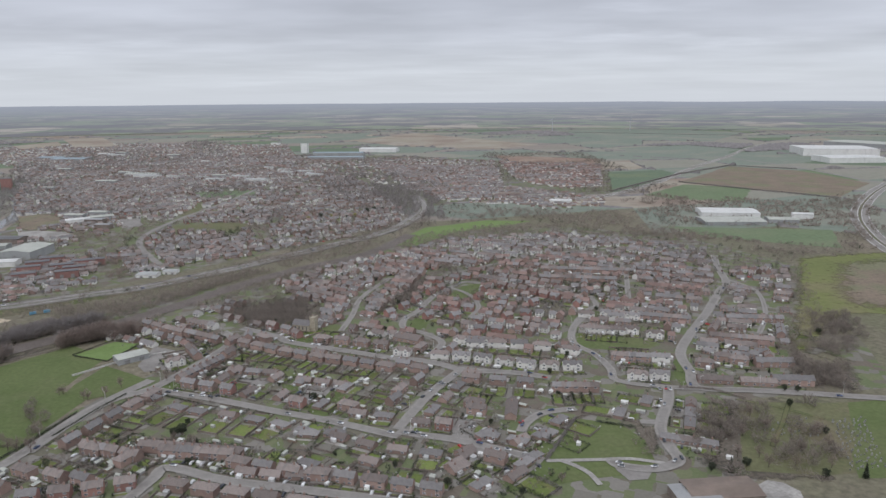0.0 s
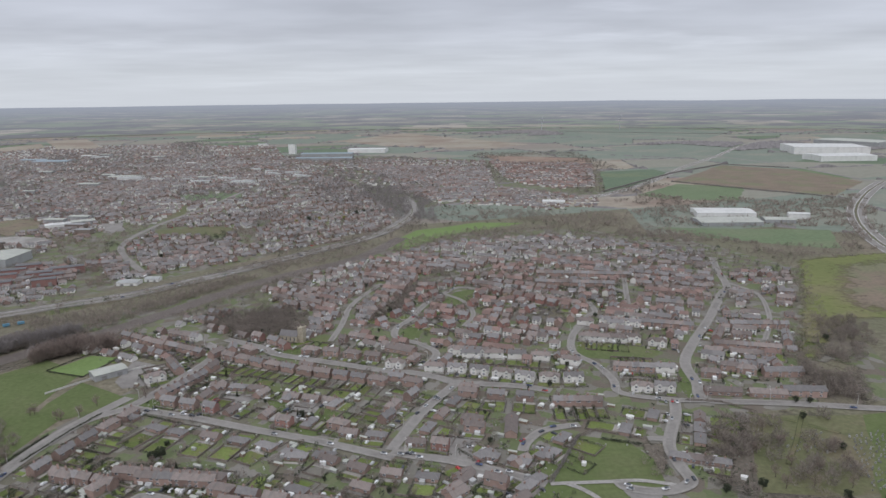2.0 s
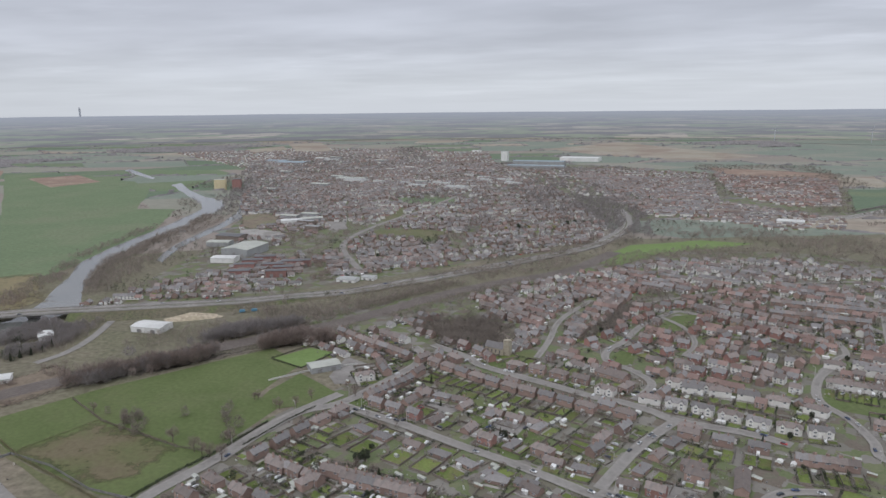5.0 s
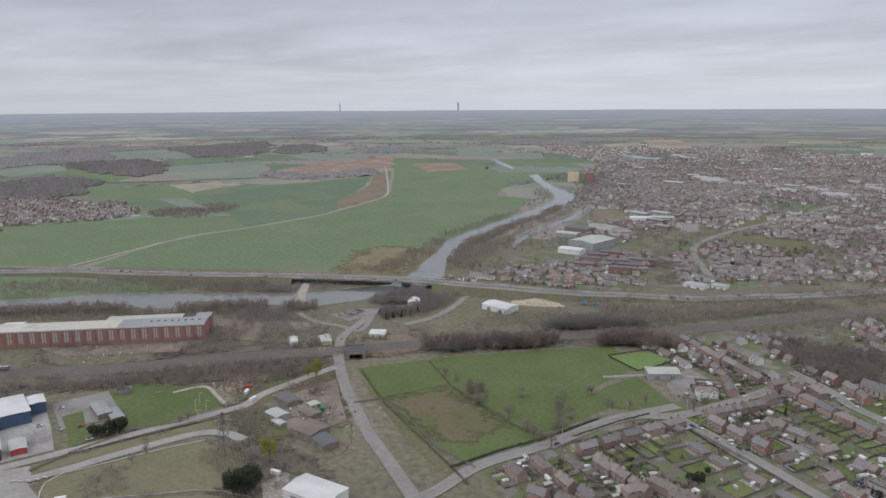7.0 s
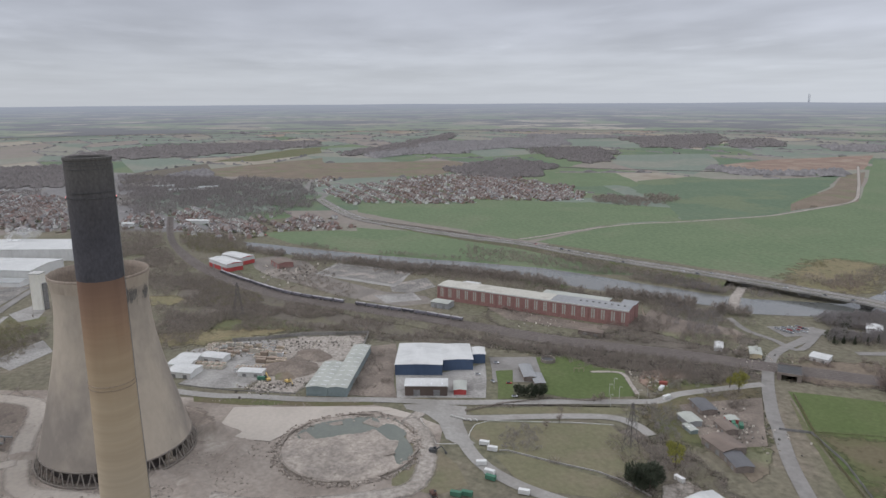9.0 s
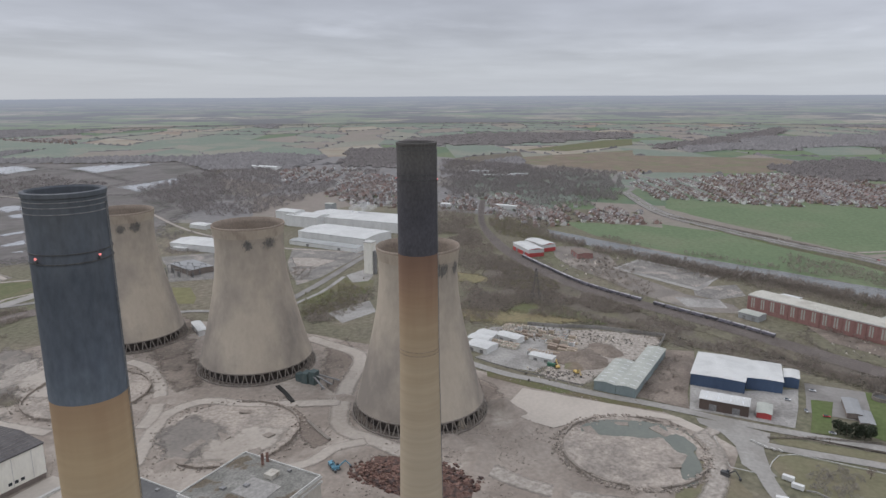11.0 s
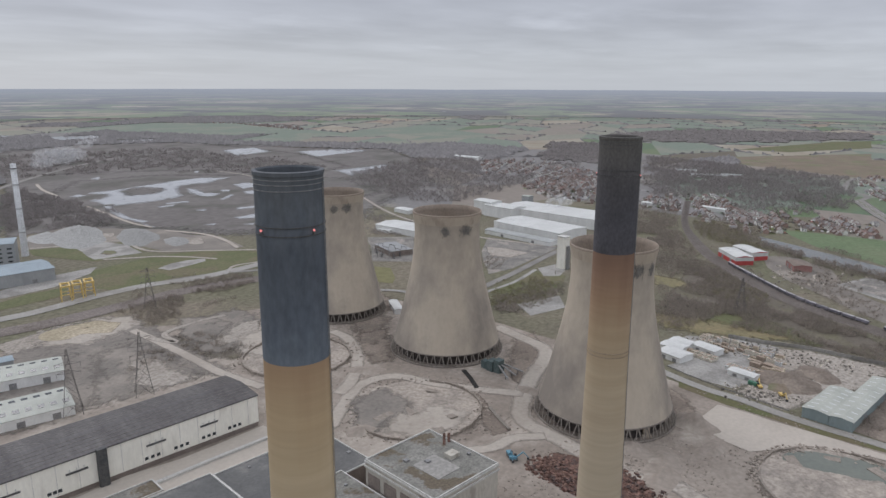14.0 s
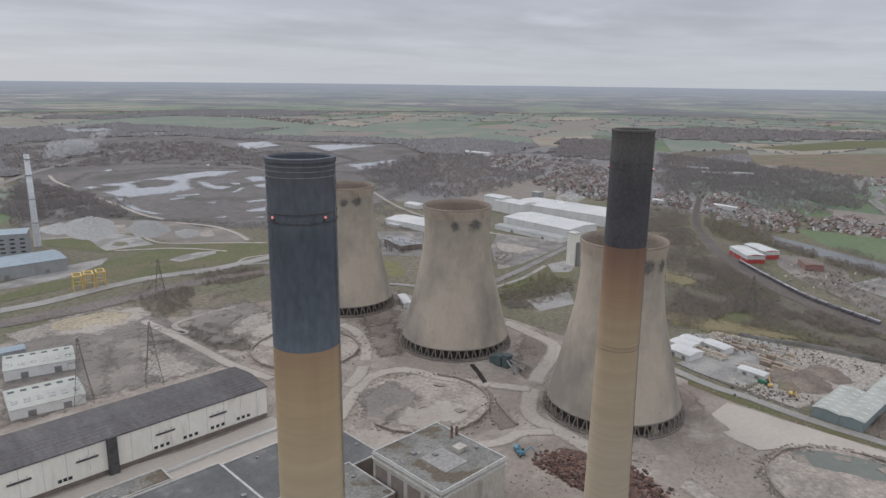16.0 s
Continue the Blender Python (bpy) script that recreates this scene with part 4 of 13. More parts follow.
patch('yard', [(-641, -762), (-664, -772), (-677, -766), (-651, -732), (-635, -738)], dust, 'pale aggregate spread on the stockpile ground', 0.13)
strip('road', [(-510, -906), (-541, -881), (-578, -862), (-605, -839), (-586, -784), (-587, -746), (-624, -694), (-661, -640)], 5, dust, 'pale track round the green banks')
strip('road', [(-523, -770), (-550, -742), (-567, -726), (-586, -691), (-598, -650)], 5, dust, 'pale track across the green banks')
strip('road', [(-562, -595), (-585, -607), (-615, -595)], 4, dust, 'pale track across the green banks')
strip('road', [(-436, -635), (-495, -621), (-548, -599), (-586, -566)], 8, asphalt, 'grey plant road below the green banks')
strip('road', [(-321, -652), (-363, -640), (-423, -637), (-478, -626), (-521, -603), (-561, -594), (-612, -586)], 16, worn_road, 'straight plant road')
strip('rail_track', [(-303, -616), (-356, -597), (-424, -585), (-494, -572), (-563, -538)], 24, ballast, 'old coal railway sidings')
patch('lagoon', [(-837, -1280), (-880, -1271), (-935, -1274), (-1006, -1276), (-1057, -1283), (-1111, -1272), (-1161, -1215), (-1119, -1207), (-1066, -1185), (-1034, -1201), (-1004, -1200), (-964, -1157), (-919, -1089), (-886, -1076), (-852, -1080), (-809, -1088), (-778, -1098), (-767, -1118), (-788, -1191), (-809, -1194), (-833, -1208), (-852, -1231), (-840, -1249)], lagoon_water, 'pale shallow lagoon on ash land', 0.12)
patch('lagoon', [(-986, -1166), (-989, -1132), (-967, -1082), (-978, -1051), (-947, -1033), (-929, -1048), (-943, -1104)], lagoon_water, 'pale shallow lagoon on ash land', 0.12)
patch('lagoon', [(-796, -1265), (-823, -1276), (-823, -1249), (-802, -1244)], lagoon_water, 'pale shallow lagoon on ash land', 0.12)
patch('lagoon', [(-1074, -1124), (-1107, -1124), (-1121, -1101), (-1071, -1052), (-1045, -1061)], lagoon_water, 'pale shallow lagoon on ash land', 0.12)
patch('lagoon', [(-1017, -1033), (-1042, -1023), (-1003, -985), (-998, -1007)], lagoon_water, 'pale shallow lagoon on ash land', 0.12)
patch('lagoon', [(-871, -904), (-908, -891), (-890, -874), (-861, -888)], lagoon_water, 'pale shallow lagoon on ash land', 0.12)
patch('lagoon', [(-806, -838), (-850, -834), (-821, -805), (-802, -824)], lagoon_water, 'pale shallow lagoon on ash land', 0.12)
patch('lagoon', [(-818, -945), (-841, -940), (-823, -926)], lagoon_water, 'pale shallow lagoon on ash land', 0.12)
patch('lagoon', [(-810, -1031), (-844, -1022), (-830, -1011), (-805, -1016)], lagoon_water, 'pale shallow lagoon on ash land', 0.12)
patch('lagoon', [(-736, -833), (-757, -826), (-746, -817)], lagoon_water, 'pale shallow lagoon on ash land', 0.12)
patch('lagoon', [(-772, -785), (-789, -776), (-778, -768)], lagoon_water, 'pale shallow lagoon on ash land', 0.12)
patch('lagoon', [(-840, -1051), (-882, -1033), (-868, -1019), (-835, -1037)], lagoon_water, 'pale shallow lagoon on ash land', 0.12)
patch('lagoon', [(-698, -926), (-693, -900), (-689, -875), (-685, -897)], lagoon_water, 'pale shallow lagoon on ash land', 0.12)
patch('lagoon', [(-927, -1000), (-977, -1026), (-971, -1009), (-921, -986)], lagoon_water, 'pale shallow lagoon on ash land', 0.12)
patch('lagoon', [(-774, -1104), (-748, -1052), (-719, -978), (-714, -925), (-701, -931), (-708, -990), (-736, -1064), (-762, -1116)], lagoon_water, 'narrow tail of the shallow lagoon', 0.12)
patch('lagoon', [(-978, -1472), (-1010, -1478), (-976, -1440)], lagoon_water, 'pale shallow lagoon on ash land', 0.12)
patch('lagoon', [(-1185, -1373), (-1209, -1379), (-1176, -1346)], lagoon_water, 'pale shallow lagoon on ash land', 0.12)
patch('lagoon', [(-1008, -1090), (-1020, -1071), (-1002, -1056), (-994, -1068)], lagoon_water, 'pale shallow lagoon on ash land', 0.12)
patch('ash_land', [(-886, -1248), (-930, -1267), (-959, -1252), (-968, -1209), (-951, -1176), (-910, -1155), (-878, -1164), (-855, -1173), (-869, -1205)], ash, 'dark island in the lagoon', 0.16)
patch('ash_land', [(-776, -1127), (-790, -1117), (-776, -1106), (-767, -1109)], ash, 'small dark island in the lagoon', 0.16)
patch('ash_land', [(-875, -1094), (-890, -1094), (-876, -1079)], ash, 'small dark island in the lagoon', 0.16)
patch('lagoon', [(-1630, -1744), (-1711, -1747), (-1728, -1694), (-1621, -1611), (-1566, -1642)], lagoon_water, 'pale shallow pool on ash land', 0.12)
strip('road', [(-715, -1423), (-888, -1571), (-1049, -1686), (-1238, -1796), (-1399, -1832), (-1592, -1868)], 14, asphalt, 'grey trunk road across the marsh')
strip('road', [(-867, -1492), (-821, -1391), (-787, -1280)], 6, pale_sand, 'pale track on ash land')
strip('road', [(-749, -1140), (-722, -1045), (-693, -947), (-685, -883)], 5, pale_sand, 'pale track beside the lagoon')
strip('road', [(-679, -852), (-691, -784), (-679, -725), (-654, -673)], 6, pale_sand, 'pale haul track past the stockpile')
strip('road', [(-1228, -1349), (-1218, -1276), (-1197, -1181), (-1136, -1045)], 5, dust, 'pale track on ash land')
strip('road', [(-597, -314), (-666, -310), (-720, -306), (-786, -304), (-848, -301), (-926, -289)], 9, asphalt, 'works road behind the cooling towers')
strip('road', [(-616, -300), (-644, -299), (-691, -290), (-751, -290)], 5, concrete, 'narrow works lane behind the cooling towers')
strip('road', [(-1088, -790), (-983, -662), (-924, -562), (-879, -436), (-874, -368), (-876, -308)], 6, dust, 'dirt track behind the cooling towers')
strip('road', [(-586, -406), (-596, -386), (-599, -359)], 7, concrete, 'works lane behind the cooling towers')
patch('lawn', [(-667, -462), (-671, -441), (-637, -412), (-618, -403), (-614, -419)], olive_grass, 'yellowish green grass behind the tower', 0.06)
patch('yard', [(-882, -416), (-873, -307), (-823, -309), (-741, -316), (-705, -329), (-805, -388)], asphalt_old, 'dark grey sidings beside the factory', 0.1)
patch('yard', [(-828, -394), (-834, -366), (-826, -329), (-788, -337), (-784, -368)], dust, 'pale dusty strip beside the factory', 0.12)
patch('lawn', [(-654, -301), (-745, -288), (-743, -250), (-695, -237), (-637, -275)], grass_dry, 'rough grass between works lanes', 0.1)
patch('yard', [(-619, -255), (-667, -229), (-633, -210), (-593, -230)], concrete, 'broken concrete pad', 0.12)
patch('yard', [(-758, -290), (-788, -278), (-765, -258), (-739, -256), (-729, -271)], concrete, 'concrete yard round the white silo', 0.14)
patch('yard', [(-794, -564), (-831, -508), (-712, -429), (-687, -479)], asphalt_old, 'grey yard of the works substation', 0.1)
patch('park', [(-414, 1142), (-345, 1174), (-284, 1155), (-278, 1093), (-346, 1084), (-392, 1092)], grass_dry, 'green allotments and park among houses', 0.06)
patch('park', [(-437, 1252), (-449, 1419), (-431, 1399), (-407, 1220)], grass_dry, 'allotment strips among houses', 0.06)
patch('yard', [(-752, 1269), (-706, 1295), (-651, 1245), (-619, 1162), (-648, 1117), (-681, 1143)], soil, 'bare brown ground beside the river', 0.08)
patch('yard', [(-660, 1106), (-630, 1115), (-578, 1099), (-539, 1062), (-560, 1023), (-628, 1049)], concrete, 'pale works yard among houses', 0.09)
patch('yard', [(-542, 1220), (-501, 1224), (-466, 1147), (-493, 1125)], asphalt, 'retail car park among houses', 0.09)
strip('road', [(94, 322), (113, 322), (128, 322), (146, 322), (165, 316)], 3.5, concrete, 'pale path across the recreation ground')
strip('road', [(103, 322), (111, 315), (117, 306), (120, 294)], 3.5, concrete, 'pale path across the recreation ground')
patch('car_park', [(132, 321), (142, 315), (156, 310), (149, 299), (138, 298), (134, 309)], asphalt, 'tarmac car park at the recreation ground', 0.12)
strip('road', [(247, 403), (266, 393), (279, 382), (294, 369)], 2.4, grass_worn, 'worn cemetery path across the grass')
strip('road', [(288, 403), (271, 378), (259, 360), (239, 333)], 2.4, grass_worn, 'worn cemetery path across the grass')
strip('road', [(-550, -246), (-537, -218), (-524, -191), (-505, -180), (-461, -174), (-420, -164), (-396, -152), (-385, -125), (-374, -101), (-366, -80), (-362, -52)], 10, pale_sand, 'pale haul road between the cooling towers')
strip('road', [(-324, -254), (-364, -270), (-391, -276), (-413, -263), (-416, -235), (-423, -200), (-433, -168)], 8, pale_sand, 'pale haul road across the site')
strip('road', [(-466, -366), (-458, -342), (-429, -310), (-394, -288), (-367, -280)], 8, pale_sand, 'pale haul road across the site')
strip('road', [(-339, -174), (-353, -156), (-372, -148), (-384, -132)], 7, pale_sand, 'pale haul road past the scrap heap')
patch('ground_patch', [(-351, -260), (-376, -258), (-378, -240), (-371, -220), (-346, -219), (-331, -230), (-338, -246)], site_grey, 'dark damp patch on the basin floor', 0.5)
patch('ground_patch', [(-436, -161), (-429, -135), (-416, -120), (-396, -120), (-399, -135), (-409, -152)], site_dark, 'dark churned earth by the tower', 0.12)
patch('ground_patch', [(-472, -344), (-498, -329), (-464, -298), (-435, -280), (-423, -290), (-439, -315)], site_dark, 'dark churned earth by the tower', 0.12)
patch('ground_patch', [(-419, -198), (-402, -178), (-379, -153), (-367, -160), (-381, -176), (-405, -195)], site_dark, 'dark churned earth beside the basin', 0.12)
patch('yard', [(-679, 190), (-654, 220), (-596, 280), (-614, 336), (-636, 355), (-599, 364), (-560, 398), (-540, 399), (-562, 343), (-580, 304), (-592, 250), (-636, 199)], site_dark, 'brown dirt yard in front of the brick works', 0.09)
patch('meadow', [(-720, 557), (-791, 656), (-800, 706), (-746, 743), (-627, 629), (-634, 565), (-667, 548)], straw, 'rough straw-coloured bank beside the bridge', 0.08)
patch('meadow', [(-488, 395), (-456, 466), (-410, 422), (-424, 387), (-443, 364)], soil, 'brown rough ground beside the railway', 0.06)
patch('ground_patch', [(-471, 264), (-458, 324), (-440, 341), (-351, 285), (-359, 235), (-371, 213), (-428, 231)], grass_worn, 'brown rough ground round the farmyard', 0.07)
patch('yard', [(-421, 261), (-419, 326), (-355, 284), (-359, 244), (-390, 254)], site_dark, 'dirty farmyard full of vehicles', 0.13)
strip('road', [(-491, 224), (-484, 247), (-462, 245), (-443, 241)], 3, dust, 'worn path across the sports lawn')
strip('road', [(-379, -519), (-373, -483), (-366, -446), (-359, -413), (-352, -381), (-350, -356), (-349, -334)], 7, pale_sand, 'pale haul road behind the hall')
strip('road', [(-373, -490), (-378, -461), (-387, -486), (-423, -487), (-451, -478)], 5, dust, 'dirt track behind the hall')
patch('ground_patch', [(-421, -513), (-442, -486), (-438, -454), (-388, -433), (-384, -465)], site_grey, 'dark gravel ground with stones', 0.13)
patch('ground_patch', [(-438, -454), (-458, -443), (-425, -407), (-390, -422), (-392, -435)], dust, 'pale gravel ground with stones', 0.14)
patch('ground_patch', [(-328, -499), (-366, -495), (-363, -450), (-345, -383), (-305, -396), (-289, -398), (-262, -403)], site_grey, 'dusty grey ground behind the hall', 0.12)
patch('ground_patch', [(-331, -461), (-349, -452), (-343, -419), (-337, -388), (-305, -396), (-302, -419)], dust, 'broken pale foundations', 0.15)
patch('ground_patch', [(-412, -427), (-445, -422), (-439, -380), (-411, -351), (-386, -365), (-385, -395)], pale_sand, 'pale dusty basin floor', 0.5)
patch('ground_patch', [(-558, -442), (-596, -429), (-573, -368), (-501, -328), (-454, -276), (-431, -287), (-447, -319)], site_dark, 'dark churned earth by the tower', 0.1)
patch('ground_patch', [(-523, -221), (-559, -211), (-496, -176), (-445, -175), (-461, -196)], site_dark, 'dark churned earth by the tower', 0.1)
patch('ground_patch', [(-359, -266), (-394, -262), (-383, -225), (-361, -222), (-332, -226), (-332, -243)], site_grey, 'dark damp patch on the basin floor', 0.52)
patch('ground_patch', [(-356, -230), (-387, -217), (-393, -187), (-363, -182), (-340, -204), (-335, -221)], pale_sand, 'pale dust on the basin floor', 0.54)
patch('ground_patch', [(-539, -27), (-590, -1), (-588, 15), (-543, 6), (-527, -7)], site_dark, 'dark heap ground in the aggregate yard', 0.2)
patch('ground_patch', [(-496, -83), (-484, -65), (-458, -53), (-440, -59), (-448, -71)], site_dark, 'dark spoil beside the tower', 0.12)
strip('road', [(274, 769), (280, 826), (271, 876), (237, 897)], 6, asphalt, 'grey tarmac street with pale pavements between houses')
strip('road', [(52, 717), (72, 686), (79, 641), (66, 602)], 5, asphalt, 'grey tarmac street with pale pavements between houses')
strip('road', [(174, 835), (208, 802), (236, 746), (257, 707)], 6, asphalt, 'grey tarmac street with pale pavements between houses')
strip('road', [(387, 733), (397, 684), (369, 605), (332, 542)], 5, asphalt, 'grey tarmac street with pale pavements between houses')
strip('road', [(36, 762), (94, 812), (160, 862), (229, 897), (317, 926)], 6, asphalt, 'grey tarmac street with pale pavements between houses')

# ---- power station ----
def ramp_z(m, stops, lo, hi, wobble=0.0, amount=1.0):
    """Colours a material by height: stops of (height, colour), with an uneven edge."""
    t = m.node_tree
    b = t.nodes["Principled BSDF"]
    co = t.nodes.new("ShaderNodeTexCoord")
    sp = t.nodes.new("ShaderNodeSeparateXYZ")
    t.links.new(co.outputs["Object"], sp.inputs[0])
    mp = t.nodes.new("ShaderNodeMapping")
    mp.inputs["Scale"].default_value = (0.45, 0.45, 0.03)
    t.links.new(co.outputs["Object"], mp.inputs[0])
    n = t.nodes.new("ShaderNodeTexNoise")
    n.inputs["Scale"].default_value, n.inputs["Detail"].default_value = 1.0, 6.0
    t.links.new(mp.outputs[0], n.inputs["Vector"])
    ma = t.nodes.new("ShaderNodeMath")
    ma.operation = "MULTIPLY_ADD"
    ma.inputs[1].default_value = wobble
    t.links.new(n.outputs["Fac"], ma.inputs[0])
    t.links.new(sp.outputs[2], ma.inputs[2])
    mr = t.nodes.new("ShaderNodeMapRange")
    mr.inputs[1].default_value, mr.inputs[2].default_value = lo, hi
    t.links.new(ma.outputs[0], mr.inputs[0])
    r = t.nodes.new("ShaderNodeValToRGB")
    while len(r.color_ramp.elements) < len(stops):
        r.color_ramp.elements.new(0.5)
    for e, (p_, c) in zip(r.color_ramp.elements, stops):
        e.position, e.color = (p_ - lo) / (hi - lo), (*c, 1)
    t.links.new(mr.outputs[0], r.inputs[0])
    old = b.inputs["Base Color"].links[0].from_socket
    x = t.nodes.new("ShaderNodeMix")
    x.data_type, x.blend_type = "RGBA", "MULTIPLY"
    x.inputs[0].default_value = amount
    t.links.new(old, x.inputs[6])
    t.links.new(r.outputs[0], x.inputs[7])
    t.links.new(x.outputs[2], b.inputs["Base Color"])
    return m


stack_tan = ramp_z(material("stack_concrete", (0.845, 0.835, 0.825), (0.885, 0.885, 0.885), 0.3, 0.7, 0.9, (0.80, 0.775, 0.75), 0.12, (0.5, 0.7), stretch=(0.05, 0.05, 1), mix2=0.05),
                   [(0, (0.505, 0.436, 0.325)), (105, (0.505, 0.432, 0.316)), (135, (0.502, 0.416, 0.292)), (148, (0.485, 0.382, 0.248)), (158, (0.45, 0.338, 0.21)), (168, (0.37, 0.255, 0.158))], 0, 172, 10)
stack_burnt = ramp_z(material("sooty_stack_concrete", (0.845, 0.835, 0.825), (0.885, 0.885, 0.885), 0.3, 0.7, 0.9, (0.80, 0.775, 0.75), 0.12, (0.5, 0.7), stretch=(0.05, 0.05, 1), mix2=0.05),
                     [(0, (0.46, 0.405, 0.31)), (105, (0.455, 0.385, 0.285)), (130, (0.44, 0.355, 0.245)), (144, (0.4, 0.305, 0.2)), (154, (0.33, 0.225, 0.145)), (162, (0.25, 0.16, 0.11)), (170, (0.2, 0.125, 0.09))], 0, 172, 10)
stack_blue = ramp_z(material("stack_paint_blue", (0.92, 0.96, 1.0), (1.12, 1.12, 1.1), 0.12, 0.9, 0.7, (1.75, 1.72, 1.64), 0.11, (0.53, 0.72), stretch=(1, 1, 0.45), mix2=0.16),
                    [(150, (0.138, 0.162, 0.187)), (166, (0.122, 0.142, 0.166)), (176, (0.086, 0.098, 0.116)), (188, (0.073, 0.081, 0.094)), (194, (0.1, 0.108, 0.12)), (199, (0.09, 0.096, 0.104))], 150, 200, 10)
stack_black = ramp_z(material("stack_soot_black", (0.85, 0.85, 0.85), (1.0, 1.0, 1.0), 0.15, 1.5, 0.8, (1.6, 1.48, 1.36), 0.17, (0.56, 0.7), stretch=(1, 1, 0.6), mix2=0.2),
                     [(150, (0.076, 0.074, 0.083)), (180, (0.07, 0.068, 0.076)), (190, (0.08, 0.076, 0.078)), (199, (0.098, 0.092, 0.086))], 150, 200, 8)
# near-black: the dark inside flue and trench is put into this colour
soot = material("soot", (0.022, 0.021, 0.02), (0.035, 0.033, 0.03), 0.3, 2.0, 0.95)
steel_dark = material("dark_steel", (0.06, 0.062, 0.065), (0.09, 0.088, 0.085), 0.5, 3.0, 0.7)
steel_grey = material("galvanised_steel", (0.19, 0.19, 0.19), (0.25, 0.245, 0.24), 0.5, 3.0, 0.6, metal=0.3)
lamp_red = bpy.data.materials.new("lamp_red")
lamp_red.use_nodes = True
lamp_red.node_tree.nodes["Principled BSDF"].inputs["Base Color"].default_value = (0.7, 0.05, 0.04, 1)
lamp_red.node_tree.nodes["Principled BSDF"].inputs["Emission Color"].default_value = (1, 0.38, 0.34, 1)
lamp_red.node_tree.nodes["Principled BSDF"].inputs["Emission Strength"].default_value = 0.7
ring_stain = material("stained_ring", (0.23, 0.18, 0.125), (0.27, 0.215, 0.155), 0.4, 2.0, 0.9)
CHIMNEYS = (((-103.5, -76.4), stack_blue, 163.9, "tall tan concrete chimney with a faded blue-black top and red lamps"),
            ((-212.5, -49.2), stack_black, 164.2, "tall tan concrete chimney with a soot-black top"))


def stack_r(z):
    pts = [(0, 8.9), (74, 7.15), (132, 6.2), (198, 5.92)]
    for (a, ra), (b, rb) in zip(pts, pts[1:]):
        if z <= b:
            return ra + (rb - ra) * (z - a) / (b - a)
    return 5.95


for (cx, cy), top_mat, zb, lab in CHIMNEYS:
    c_ = thing("chimney", pose(cx, cy, 0), lab, "chimney", "chimneys")
    bm = bmesh.new()
    lathe(bm, [(stack_r(z), z) for z in range(0, int(zb), 6)] + [(stack_r(zb), zb)], 72)
    part("shaft", bm, stack_tan if cx > -150 else stack_burnt, c_, "tan concrete shaft with brown run-off stains", True)
    bm = bmesh.new()
    lathe(bm, [(stack_r(zb) + 0.03, zb)] + [(stack_r(z) + 0.03, z) for z in range(int(zb) + 5, 196, 5)] + [(5.98, 197.2)], 72)
    part("painted_top", bm, top_mat, c_, "dark painted and sooted top", True)
    bm = bmesh.new()
    lathe(bm, [(6.02, 197.1), (6.16, 197.25), (6.16, 197.9), (5.55, 198.0), (5.35, 197.7), (5.3, 170)], 72)
    part("rim", bm, top_mat, c_, "thick rim round a dark flue", False)
    # added black disc down the shaft, coloured as the flue's inner dark
    bm = bmesh.new()
    lathe(bm, [(5.25, 171), (5.25, 171.1)], 48)
    bm.faces.new(list(bm.verts)[:48])
    part("flue_floor", bm, soot, c_)
    for z in (196.6, 195.8, 194.8):
        bm = bmesh.new()
        r0 = stack_r(z) + 0.03
        lathe(bm, [(r0, z - 0.07), (r0 + 0.1, z - 0.06), (r0 + 0.1, z + 0.06), (r0, z + 0.07)], 72)
        part("steel_band", bm, steel_grey if cx > -150 else steel_dark, c_)
    for z in (188.6, 187.1) if cx > -150 else (188.6, 187.1, 133.6, 132.4):
        bm = bmesh.new()
        r0 = stack_r(z) + 0.03
        lathe(bm, [(r0, z - 0.1), (r0 + 0.16, z - 0.08), (r0 + 0.16, z + 0.08), (r0, z + 0.1)], 72)
        part("steel_band", bm, steel_dark if z > 150 else ring_stain, c_)
    # aviation lamps on brackets
    for k in range(4 if cx > -150 else 2):
        a = radians(80 + 90 * k) if cx > -150 else radians(93 + 180 * k)
        z = 188.0 if cx > -150 else 187.0
        r0 = stack_r(z)
        lp = new("warning_lamp")
        lp.parent = c_
        lp.matrix_basis = pose((r0 + 0.35) * math.cos(a), (r0 + 0.35) * math.sin(a), z)
        bm = bmesh.new()
        bmesh.ops.create_uvsphere(bm, u_segments=10, v_segments=6, radius=0.2)
        part("lens", bm, lamp_red, lp, "glowing red lens", True)
        bm = bmesh.new()
        box(bm, -0.22, 0.22, -0.22, 0.22, -0.65, -0.28)
        part("bracket", bm, steel_dark, lp)
    # ladder and conduit down one side
    bm = bmesh.new()
    for s_ in (-0.3, 0.3):
        for z in range(0, 196, 14):
            z2 = min(z + 14, 196)
            a = radians(112 if cx > -150 else 95)
            d = Vector((math.cos(a), math.sin(a), 0))
            e = Vector((-math.sin(a), math.cos(a), 0))
            beam(bm, d * (stack_r(z) + 0.2) + e * s_ + Vector((0, 0, z)), d * (stack_r(z2) + 0.2) + e * s_ + Vector((0, 0, z2)), 0.09)
    part("ladder", bm, steel_grey, c_)["kind"] = "stuff"

# cooling towers
shell_mat = material("tower_concrete", (0.385, 0.33, 0.258), (0.425, 0.366, 0.288), 0.03, 0.35, 0.92, (0.232, 0.203, 0.172), 0.016, (0.44, 0.62), stretch=(1, 1, 0.6), mix2=0.04)
soot_grey = material("sooty_concrete", (0.115, 0.108, 0.098), (0.175, 0.162, 0.144), 0.3, 2.0, 0.95)
